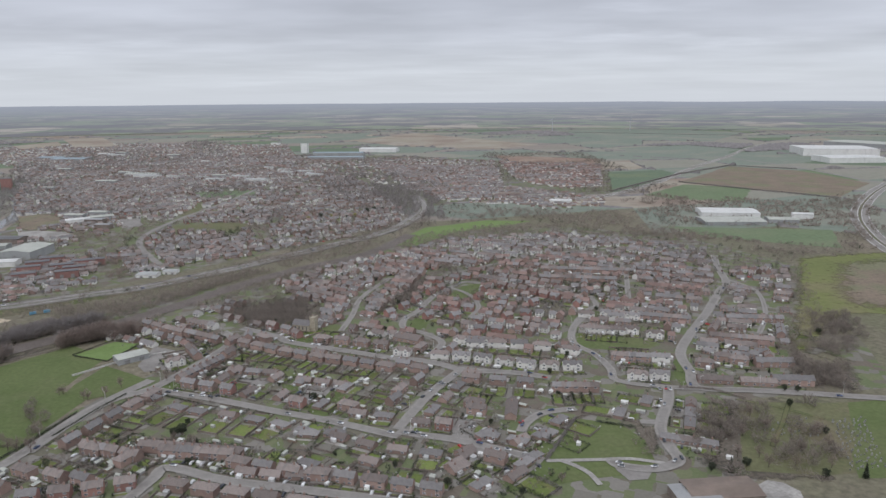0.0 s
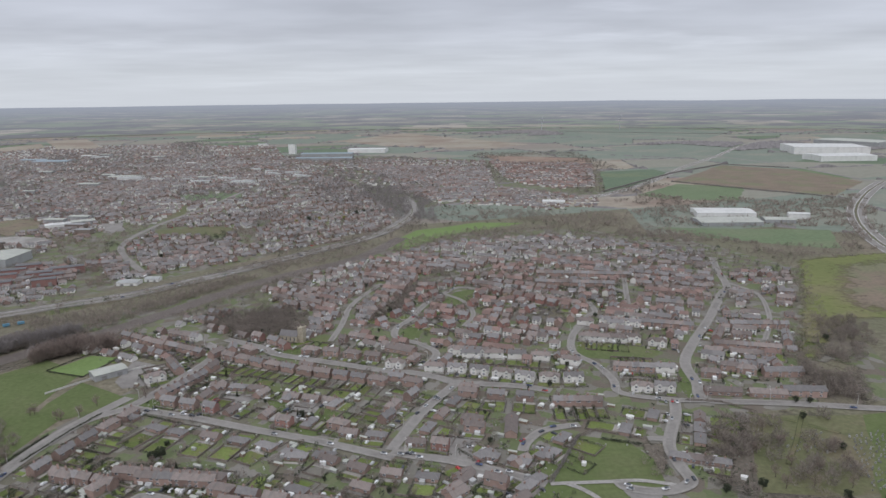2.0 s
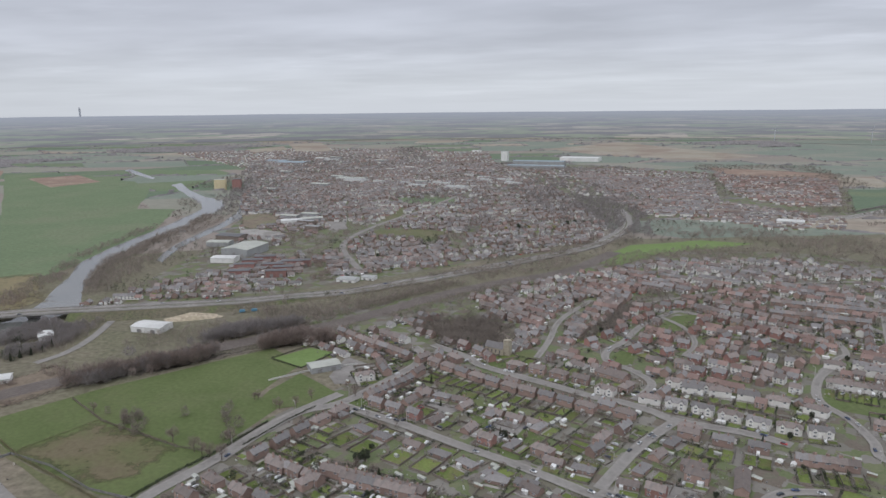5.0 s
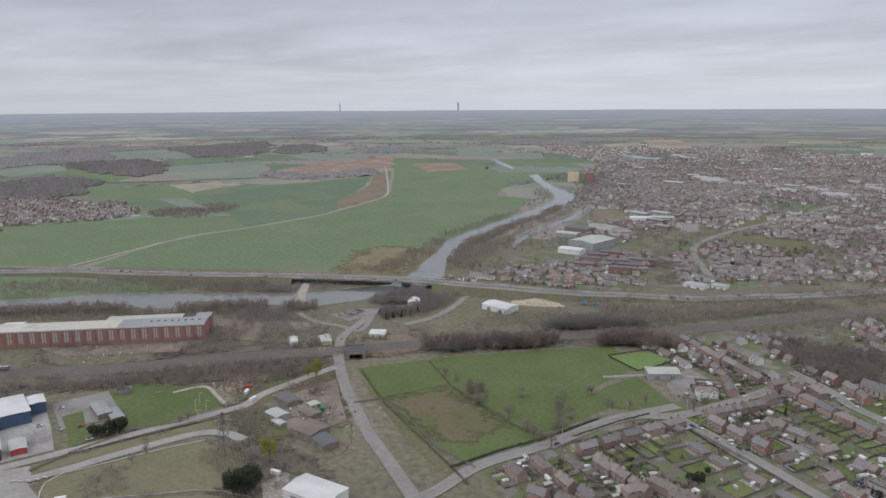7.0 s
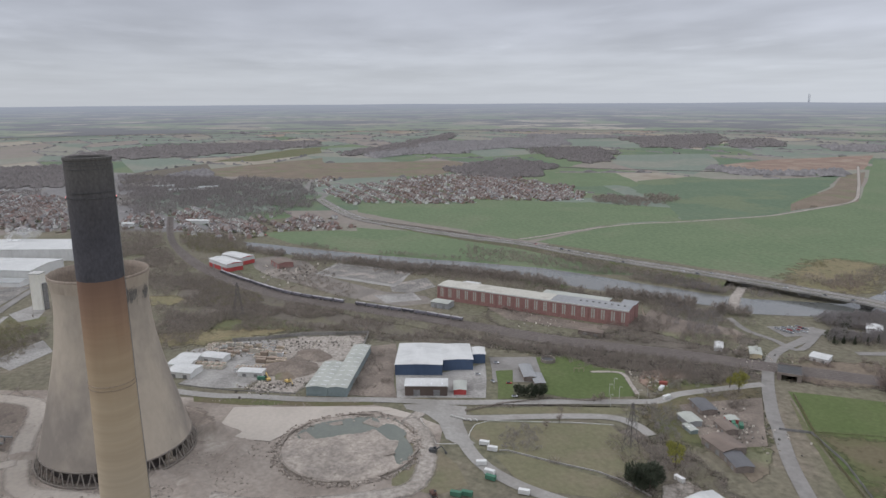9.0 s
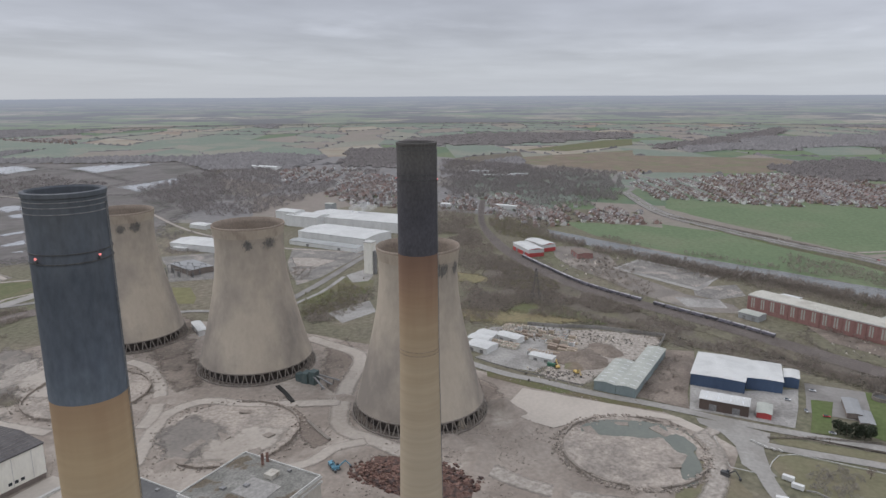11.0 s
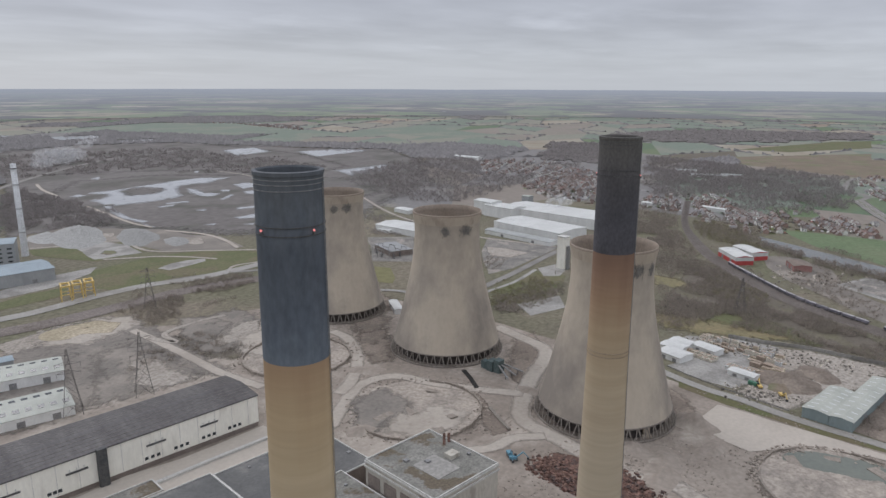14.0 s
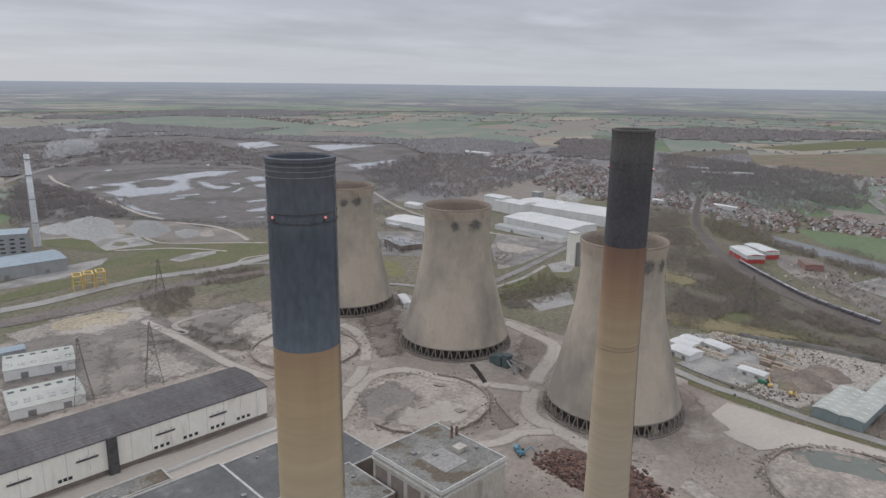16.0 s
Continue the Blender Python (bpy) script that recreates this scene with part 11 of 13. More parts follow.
scrub([(-1183, 3585), (-1056, 3670), (-735, 2686), (-845, 2643)], 15, 6, 11, twig_dark, 'bare grey-brown trees among town houses')
scrub([(-278, 1129), (-246, 1151), (-213, 1011), (-237, 994)], 7, 6, 10, twig_rust, 'bare grey-brown trees among town houses')
scrub([(-495, 979), (-446, 1013), (-407, 919), (-438, 906)], 8, 5, 9, twig_brown, 'bare grey-brown trees among town houses')
scrub([(-382, 1907), (-254, 1923), (-229, 1735), (-332, 1721)], 10, 6, 10, twig_dark, 'bare grey-brown trees among town houses')
scrub([(-455, 1034), (-446, 1054), (-402, 953), (-414, 945)], 6, 5, 8, leaf_dark, 'bare grey-brown trees among town houses')
scrub([(-543, 899), (-520, 897), (-477, 835), (-508, 838)], 8, 5, 9, twig_brown, 'bare grey-brown trees among town houses')
scrub([(-641, 1478), (-601, 1494), (-540, 1324), (-559, 1295)], 9, 5, 9, twig_dark, 'bare grey-brown trees among town houses')
scrub([(-1224, 2429), (-1007, 2396), (-927, 2163), (-1066, 2142)], 13, 6, 10, twig_dark, 'bare grey-brown trees among town houses')
scrub([(-1035, -72), (-960, 23), (-908, 126), (-866, 195), (-801, 295), (-721, 362), (-667, 369), (-620, 344), (-687, 281), (-760, 212), (-821, 156), (-874, 78), (-916, 7), (-987, -62)], 5.5, 4, 8, twig_brown, 'bare trees on the river bank')
scrub([(-990, 24), (-918, 128), (-876, 197), (-827, 259), (-844, 265), (-892, 200), (-936, 130), (-1005, 41)], 7, 3, 6, twig_brown, 'bare trees on the river bank')
scrub([(-784, -368), (-776, -331), (-715, -334), (-743, -358)], 6, 2, 5, twig_brown, 'bare scrub behind the cooling towers')
scrub([(-617, -282), (-705, -268), (-712, -239), (-663, -227), (-593, -243), (-582, -260)], 5, 2, 5, twig_brown, 'bare scrub behind the cooling towers')
scrub([(-932, -670), (-950, -624), (-924, -562), (-839, -513), (-810, -571)], 7, 3, 6, twig_dark, 'bare scrub behind the cooling towers')
scrub([(-683, -1334), (-791, -1402), (-785, -1266), (-751, -1137), (-707, -1024), (-668, -948), (-625, -1011), (-571, -1005), (-557, -1094)], 9, 4, 9, twig_dark, 'bare grey-brown winter woodland')
scrub([(-453, -634), (-504, -629), (-570, -556), (-516, -502), (-475, -517), (-429, -589)], 6, 1.5, 4, twig_brown, 'bare brown winter scrub and thicket')
scrub([(-1213, -269), (-1297, -233), (-1136, -193), (-963, -128), (-844, -72), (-800, -52), (-774, -92), (-837, -140), (-892, -188), (-1043, -231)], 6, 2, 6, twig_brown, 'bare brown winter scrub and thicket')
scrub([(-1206, -199), (-1193, -143), (-1135, -93), (-1069, -73), (-1015, -74), (-1051, -129), (-1102, -176)], 6, 4, 9, twig_brown, 'bare brown winter scrub and thicket')
scrub([(-697, 383), (-691, 474), (-618, 437), (-577, 366), (-603, 345), (-649, 354)], 5.5, 4, 8, twig_brown, 'bare brown winter scrub and thicket')
scrub([(-662, 185), (-636, 250), (-580, 304), (-542, 345), (-514, 388), (-529, 405), (-565, 373), (-598, 320), (-669, 262), (-704, 197)], 6, 3, 6, twig_brown, 'bare brown winter scrub and thicket')
scrub([(-557, 157), (-531, 226), (-499, 266), (-469, 301), (-452, 346), (-483, 372), (-509, 325), (-545, 280), (-585, 230), (-603, 170)], 4.8, 3, 7, twig_brown, 'bare brown winter scrub and thicket')
scrub([(-662, 475), (-637, 525), (-576, 493), (-574, 515), (-505, 513), (-563, 568), (-603, 531), (-654, 508)], 6, 3, 7, twig_dark, 'bare brown winter scrub and thicket')
scrub([(-779, 412), (-729, 503), (-684, 491), (-666, 457), (-701, 398)], 6, 4, 8, twig_dark, 'bare brown winter scrub and thicket')
scrub([(-484, 392), (-455, 465), (-410, 422), (-424, 387), (-443, 364)], 5.5, 2, 5, twig_rust, 'bare brown winter scrub and thicket')
scrub([(-438, 238), (-448, 277), (-441, 312), (-422, 311), (-416, 285), (-400, 259), (-367, 230), (-371, 213)], 5, 3, 7, twig_dark, 'bare brown winter scrub and thicket')
scrub([(-438, 322), (-430, 333), (-355, 287), (-357, 276)], 6, 2, 5, twig_brown, 'bare brown winter scrub and thicket')
scrub([(-545, 484), (-550, 525), (-501, 488), (-500, 452)], 5, 4, 8, leaf_dark, 'bare brown winter scrub and thicket')
scrub([(-679, 594), (-713, 662), (-654, 636), (-625, 575)], 6, 3, 6, twig_rust, 'bare brown winter scrub and thicket')
scrub([(-781, 653), (-775, 679), (-743, 650), (-753, 631)], 6, 2, 4, twig_olive, 'bare brown winter scrub and thicket')
scrub([(-938, -193), (-943, -136), (-852, -96), (-767, -24), (-699, 21), (-636, 77), (-595, 140), (-585, 186), (-615, 195), (-655, 122), (-715, 47), (-787, -25), (-890, -92), (-984, -154), (-1016, -208)], 6, 2, 6, twig_brown, 'bare brown winter scrub and thicket')
scrub([(-879, -43), (-909, 11), (-847, 26), (-746, 69), (-752, 43), (-826, -15)], 8, 2, 5, twig_brown, 'bare brown winter scrub and thicket')
scrub([(-1147, -188), (-1165, -152), (-1076, -97), (-1004, -69), (-990, -98), (-1044, -150)], 6, 4, 8, twig_olive, 'bare brown winter scrub and thicket')
scrub([(-642, 30), (-616, 86), (-591, 83), (-604, 62), (-618, 35)], 6, 2, 5, twig_brown, 'bare brown winter scrub and thicket')
scrub([(-574, 53), (-583, 82), (-479, 67), (-486, 36)], 9, 1.5, 3.5, twig_brown, 'bare brown winter scrub and thicket')
scrub([(-414, -591), (-474, -578), (-520, -580), (-573, -558), (-532, -518), (-490, -531), (-440, -513), (-401, -518), (-399, -551)], 5, 1.5, 4, twig_brown, 'bare brown winter scrub and thicket')
scrub([(-710, -139), (-729, -91), (-738, -30), (-741, 60), (-664, 57), (-660, -5), (-661, -51), (-665, -85), (-656, -126)], 6, 2, 5, twig_brown, 'bare brown winter scrub and thicket')
scrub([(186, 354), (241, 399), (289, 401), (314, 392), (255, 296), (206, 297), (190, 312)], 12, 6, 11, twig_garden, 'tall bare trees among the gravestones')
scrub([(351, 528), (376, 555), (352, 494), (369, 463), (336, 404), (303, 411), (324, 466)], 8, 5, 9, twig_brown, 'bare trees round the apartments')
scrub([(-573, 197), (-539, 266), (-508, 345), (-486, 382), (-460, 363), (-483, 308), (-511, 245), (-543, 188)], 6, 4, 7, twig_garden, 'bare dark thicket along the railway')
scrub([(-468, 268), (-472, 323), (-458, 358), (-374, 297), (-382, 285), (-435, 296), (-447, 261)], 9, 3, 6, twig_garden, 'bare dark trees round the farmyard')
scrub([(-651, 174), (-607, 195), (-568, 254), (-551, 312), (-530, 345), (-518, 337), (-535, 289), (-555, 239), (-591, 185), (-631, 164)], 7, 2, 5, twig_garden, 'bare dark thicket along the railway')
scrub([(-396, 427), (-357, 482), (-306, 553), (-286, 580), (-307, 621), (-346, 579), (-392, 502), (-420, 452)], 4.2, 9, 14, twig_dark, 'bare brown winter scrub and thicket')
scrub([(-161, 609), (-138, 657), (-108, 675), (-93, 606), (-117, 569), (-146, 573)], 5, 4, 8, twig_garden, 'bare brown winter scrub and thicket')
scrub([(-454, 542), (-388, 592), (-341, 675), (-277, 762), (-191, 876), (-153, 920), (-142, 866), (-213, 748), (-292, 652), (-364, 556), (-429, 512)], 6, 3, 7, twig_brown, 'bare brown winter scrub and thicket')
scrub([(-276, 595), (-247, 655), (-198, 735), (-138, 842), (-129, 796), (-179, 704), (-232, 619), (-257, 577)], 5.5, 3, 7, twig_brown, 'bare brown winter scrub and thicket')
scrub([(-346, 386), (-339, 392), (-302, 362), (-312, 353)], 5, 6, 9, twig_garden, 'bare brown winter scrub and thicket')
scrub([(-306, 400), (-271, 417), (-237, 372), (-273, 363)], 5, 6, 10, twig_garden, 'bare brown winter scrub and thicket')

# garden trees and shrubs among the houses of the estate
gr = random.Random(77)
done = 0
while done < 150:
    hx, hy, _ = gr.choice(HOUSES)
    x, y = hx + gr.uniform(-26, 26), hy + gr.uniform(-26, 26)
    if any((x - a) ** 2 + (y - b) ** 2 < 80 for a, b, _ in HOUSES):
        continue
    if near_road(x, y, 6):
        continue
    done += 1
    kd = gr.choices(("bare", "dark", "conifer"), (6, 2, 1))[0]
    tree(x, y, kd, gr.uniform(3.5, 7.0), {"bare": "small bare tree in a garden", "dark": "dark rounded evergreen in a garden", "conifer": "dark pointed conifer in a garden"}[kd])
rs_ = np.random.RandomState(9)
cen = []
for hx, hy, _ in HOUSES:
    for k in range(14):
        cen.append((hx + rs_.uniform(-20, 20), hy + rs_.uniform(-20, 20), rs_.uniform(0.5, 1.0)))
cen = np.array([c for c in cen if all((c[0] - a) ** 2 + (c[1] - b) ** 2 > 45 for a, b, _ in HOUSES) and not near_road(c[0], c[1], 6)])
half_ = len(cen) // 2
clut, cw = [], []
for hx, hy, _ in HOUSES:
    for k in range(6):
        x, y = hx + gr.uniform(-19, 19), hy + gr.uniform(-19, 19)
        if not near_road(x, y, 5.5) and all((x - a) ** 2 + (y - b) ** 2 > 48 for a, b, _ in HOUSES):
            (clut if k % 2 else cw).append((x, y, 0, gr.uniform(0.5, 1.3)))
chunks("garden_clutter", cw, roof_pale, "pale garden furniture, frames and conservatories", "clutter", 0.9)
chunks("garden_clutter", clut, tile_grey, "dark bins, paving stacks and cold frames in gardens", "clutter", 0.6)
for nm, cc, m in (("garden_shrubs", cen[:half_], twig_brown), ("garden_shrubs", cen[half_:], leaf_dark)):
    rad = np.stack([rs_.uniform(0.7, 1.9, len(cc)), rs_.uniform(0.7, 1.9, len(cc)), cc[:, 2] * 1.1], 1)
    tagged(new(nm, tri_mesh(nm, twigs(rs_, cc, rad, 30, 0.7, 0.22, 0.02), m)), "garden shrubs and low hedges between houses", "shrubs", kind="stuff")

# back gardens: lawns, patios, fences and hedges round each plot of the estate
PX = np.array([(a, b) for a, b, *_ in HOUSES])
lawn_v, lawn_f, pat_v, pat_f, fen_v, fen_f, hed_c = [], [], [], [], [], [], []
gz = random.Random(31)


def flat_quad(v, f, m, x0, x1, y0, y1, z):
    i0 = len(v)
    v += [tuple(m @ Vector(p)) for p in ((x0, y0, z), (x1, y0, z), (x1, y1, z), (x0, y1, z))]
    f.append((i0, i0 + 1, i0 + 2, i0 + 3))


def fence_run(m, a, b, h=1.5):
    """A fence, a clipped hedge or nothing between two corners of a plot."""
    A, B = m @ Vector((*a, 0)), m @ Vector((*b, 0))
    if near_road(A.x, A.y, 4.5) or near_road(B.x, B.y, 4.5):
        return
    if gz.random() < 0.5:
        n = max(2, int((B - A).length / 1.3))
        for k in range(n + 1):
            q = A.lerp(B, k / n)
            hed_c.append((q.x + gz.uniform(-0.2, 0.2), q.y + gz.uniform(-0.2, 0.2), gz.uniform(0.6, 1.1)))
        return
    d = (B - A).normalized() * 0.06
    i0 = len(fen_v)
    for q in (A + Vector((d.y, -d.x, 0)), B + Vector((d.y, -d.x, 0)), B - Vector((d.y, -d.x, 0)), A - Vector((d.y, -d.x, 0))):
        fen_v.extend([(q.x, q.y, 0), (q.x, q.y, h)])
    fen_f.extend([(i0 + k, i0 + (k + 2) % 8, i0 + (k + 3) % 8, i0 + k + 1) for k in (0, 2, 4, 6)] + [(i0 + 1, i0 + 3, i0 + 5, i0 + 7)])


for i, (x, y, ang, L, W, halves) in enumerate(PLOTS):
    m = pose(x, y, 0, 0, 0, ang)
    own = Vector((x, y))
    z = 0.05 + (i % 60) * 0.004
    for side_, lim in ((1, 22), (-1, 9)):
        depth = 0
        while depth < lim:
            q = m @ Vector((0, side_ * (W / 2 + depth + 1), 0))
            d2 = (PX[:, 0] - q.x) ** 2 + (PX[:, 1] - q.y) ** 2
            if near_road(q.x, q.y, 5) or d2.min() < (q.x - x) ** 2 + (q.y - y) ** 2 - 0.5:
                break
            depth += 1
        if depth < 2.5:
            continue
        wide = L / halves + 1.2
        for k in range(halves):
            x0 = -wide * halves / 2 + k * wide
            y0, y1 = side_ * (W / 2 + 0.3), side_ * (W / 2 + depth)
            patio = gz.uniform(1.5, 4) if side_ > 0 else gz.uniform(0.5, 2)
            lo, hi = sorted((y0, y0 + side_ * patio))
            flat_quad(pat_v, pat_f, m, x0 + 0.2, x0 + wide - 0.2, lo, hi, z + 0.002)
            if side_ < 0 and gz.random() < 0.4:
                flat_quad(pat_v, pat_f, m, x0 + 0.2, x0 + 3.2, *sorted((y0, y1)), z + 0.003)
            if gz.random() < 0.78 and depth > patio + 1:
                ins = gz.uniform(0.3, 1.3)
                lo, hi = sorted((y0 + side_ * patio, y1 - side_ * gz.uniform(0.4, 3) if depth > 8 else y1 - side_ * 0.3))
                if hi - lo > 1.5:
                    flat_quad(lawn_v, lawn_f, m, x0 + ins + (3 if side_ < 0 and gz.random() < 0.4 else 0), x0 + wide - ins, lo, hi, z)
            fence_run(m, (x0, y0), (x0, y1), 1.5 if side_ > 0 else 0.8)
            if k == halves - 1:
                fence_run(m, (x0 + wide, y0), (x0 + wide, y1), 1.5 if side_ > 0 else 0.8)
            fence_run(m, (x0, y1), (x0 + wide, y1), 1.5 if side_ > 0 else 0.8)
for i, (x, y, ang, L, W) in enumerate(TOWN_PLOTS):
    if math.hypot(x, y) > 1500:
        continue
    m = pose(x, y, 0, 0, 0, ang)
    s_ = gz.choice((-1, 1))
    dp = gz.uniform(5, 10)
    if gz.random() < 0.5:
        flat_quad(lawn_v, lawn_f, m, -L / 2 + 0.5, L / 2 - 0.5, *sorted((s_ * (W / 2 + 1.5), s_ * (W / 2 + dp))), 0.06 + (i % 40) * 0.005)
    if y < 1150 and gz.random() < 0.8:
        a = gz.choice((-1, 1))
        fence_run(m, (a * L / 2, s_ * W / 2), (a * L / 2, s_ * (W / 2 + dp)))
tagged(new("lawns", mesh_from("lawns", lawn_v, lawn_f, lawn_mat)), "small green garden lawns behind the houses", "lawn", kind="stuff")
tagged(new("patios", mesh_from("patios", pat_v, pat_f, material("garden_paving", (0.21, 0.195, 0.175), (0.26, 0.245, 0.225), 0.1, 0.6, 0.9, island=0.3, mix2=0.12))), "paved patios and drives beside the houses", "paving", kind="stuff")
tagged(new("garden_fences", mesh_from("garden_fences", fen_v, fen_f, material("fence_boards", (0.15, 0.125, 0.105), (0.19, 0.165, 0.145), 0.2, 1.5, 0.9, island=0.35))), "timber fences between garden plots", "fence", kind="stuff")
hc = np.array(hed_c)
rad = np.stack([np.full(len(hc), 0.85), np.full(len(hc), 0.85), hc[:, 2] * 1.05], 1)
pick = np.arange(len(hc)) // 9 % 3
for k_, mt in enumerate((leaf_dark, twig_dark, leaf_dark)):
    sel = pick == k_
    tagged(new("garden_hedges", tri_mesh("garden_hedges", twigs(rs_, hc[sel], rad[sel], 16, 0.8, 0.4, 0.02), mt)), "clipped hedges between garden plots", "hedge", kind="stuff")

# white lean-to conservatories and porches against the houses, too many to pick apart
lean_v, lean_f = [], []
for x, y, ang, L, W in [p[:5] for p in PLOTS] + [p for p in TOWN_PLOTS if p[1] < 1300]:
    for s_ in (-1, 1):
        if gz.random() < 0.24:
            m, i0 = pose(x, y, 0, 0, 0, ang), len(lean_v)
            cx, hw, dp, y0 = gz.uniform(-L, L) * 0.3, gz.uniform(0.9, 2.0), gz.uniform(1.2, 3.0), W / 2 + 0.05
            for px, py, pz in ((-hw, y0, 0), (hw, y0, 0), (hw, y0 + dp, 0), (-hw, y0 + dp, 0), (-hw, y0, 2.7), (hw, y0, 2.7), (hw, y0 + dp, 2.1), (-hw, y0 + dp, 2.1)):
                lean_v.append(tuple(m @ Vector((cx + px, s_ * py, pz))))
            lean_f.extend([[i0 + q for q in f][::s_] for f in ((4, 5, 6, 7), (1, 2, 6, 5), (2, 3, 7, 6), (3, 0, 4, 7))])
tagged(new("lean_to_porches", mesh_from("lean_to_porches", lean_v, lean_f, material("white_plastic", (0.52, 0.52, 0.51), (0.42, 0.425, 0.42), 0.3, 2.0, 0.45, island=0.4))), "white lean-to porches and conservatories against the houses", "porch", kind="stuff")

# bare trees standing in nearly every garden row, too many to pick apart
gt = []
for x, y, ang, L, W, _ in PLOTS:
    for k in range(2):
        q = pose(x, y, 0, 0, 0, ang) @ Vector((gz.uniform(-L, L) * 0.7, gz.choice((1, 1, -1)) * gz.uniform(W / 2 + 3, W / 2 + 15), 0))
        gt.append((q.x, q.y, gz.uniform(1.5, 3.4)))
for x, y, ang, L, W in TOWN_PLOTS:
    if y < 1250 and math.hypot(x, y) < 1500:
        q = pose(x, y, 0, 0, 0, ang) @ Vector((gz.uniform(-L, L), gz.choice((1, -1)) * gz.uniform(W / 2 + 2, W / 2 + 9), 0))
        gt.append((q.x, q.y, gz.uniform(1.5, 3.2)))
gt = np.array([c for c in gt if not near_road(c[0], c[1], 5) and ((PX[:, 0] - c[0]) ** 2 + (PX[:, 1] - c[1]) ** 2).min() > 40])
for k_, mt in enumerate((twig_garden, twig_dark, leaf_dark)):
    sel = np.arange(len(gt)) % 5
    sel = (sel < 3) if k_ == 0 else sel == k_ + 2
    rad = np.stack([gt[sel, 2] * 0.75, gt[sel, 2] * 0.75, gt[sel, 2]], 1)
    tagged(new("garden_trees", tri_mesh("garden_trees", twigs(rs_, gt[sel], rad, 40, 0.75, 0.14 if k_ < 2 else 0.25, 0.3), mt)), "small bare and evergreen trees in the gardens", "trees", kind="stuff")

# cars parked on drives and streets too far away to pick apart
car_v, car_f, car_i = [], [], []


def small_car(x, y, ang):
    i0, m = len(car_v), pose(x, y, 0.12, 0, 0, ang)
    for px, pz, w in ((-2.05, 0.3, 0.85), (2.05, 0.3, 0.85), (2.1, 0.8, 0.85), (1.0, 0.95, 0.8), (0.3, 1.45, 0.62), (-1.4, 1.45, 0.62), (-2.05, 0.95, 0.8)):
        for s_ in (-1, 1):
            car_v.append(tuple(m @ Vector((px, s_ * w, pz))))
    n = 7
    car_f.extend([tuple(i0 + 2 * k for k in range(n))[::-1], tuple(i0 + 2 * k + 1 for k in range(n))] + [(i0 + 2 * k, i0 + 2 * ((k + 1) % n), i0 + 2 * ((k + 1) % n) + 1, i0 + 2 * k + 1) for k in range(n)])
    c = gz.choices((0, 1, 2, 3), (4, 3, 3, 1))[0]
    car_i.extend([c] * (2 + n))


for x, y, ang, L, W, halves in PLOTS:
    for k in range(halves):
        if gz.random() < 0.5:
            q = pose(x, y, 0, 0, 0, ang) @ Vector(((k - halves / 2 + 0.2) * L / halves, -W / 2 - 4.2, 0))
            small_car(q.x, q.y, ang + 90 + gz.uniform(-6, 6))
for x, y, ang, L, W in TOWN_PLOTS:
    if y < 1500 and gz.random() < 0.4:
        q = pose(x, y, 0, 0, 0, ang) @ Vector((gz.uniform(-L, L) / 2, gz.choice((-1, 1)) * (W / 2 + 4), 0))
        small_car(q.x, q.y, ang + gz.choice((0, 90)))
me = mesh_from("parked_cars", car_v, car_f, [paint("far_car_" + n_, c_, 0.35) for n_, c_ in (("white", (0.62, 0.63, 0.64)), ("silver", (0.40, 0.41, 0.42)), ("dark", (0.06, 0.065, 0.08)), ("red", (0.40, 0.05, 0.05)))])
me.polygons.foreach_set("material_index", car_i)
tagged(new("parked_cars", me), "small parked cars on drives and far streets", "cars", kind="stuff")

# trees through the wider town, the far hedgerows and copses
rs_ = np.random.RandomState(21)
cen = []
while len(cen) < 13500:
    x, y = rs_.uniform(-1200, 650), rs_.uniform(640, 2650)
    if y < 640 + abs(x) * 0.05 or clear_of_houses(x, y):
        continue
    if noise.noise((x * 0.004, y * 0.004, 6)) > -0.1:
        h = rs_.uniform(4, 9)
        cen.append((x, y, h * 0.55))
cen = np.array(cen)
rad = np.stack([cen[:, 2] * 0.75, cen[:, 2] * 0.75, cen[:, 2] * 0.85], 1)
for k_, (mt, lab) in enumerate(((twig_garden, "bare dark trees between the houses of the town"), (leaf_dark, "dark evergreen trees between the houses of the town"))):
    sel = (np.arange(len(cen)) % 5 < 4) == (k_ == 0)
    tagged(new("town_trees", tri_mesh("town_trees", twigs(rs_, cen[sel], rad[sel], 17, 0.9, 0.19), mt)), lab, "trees", kind="stuff")


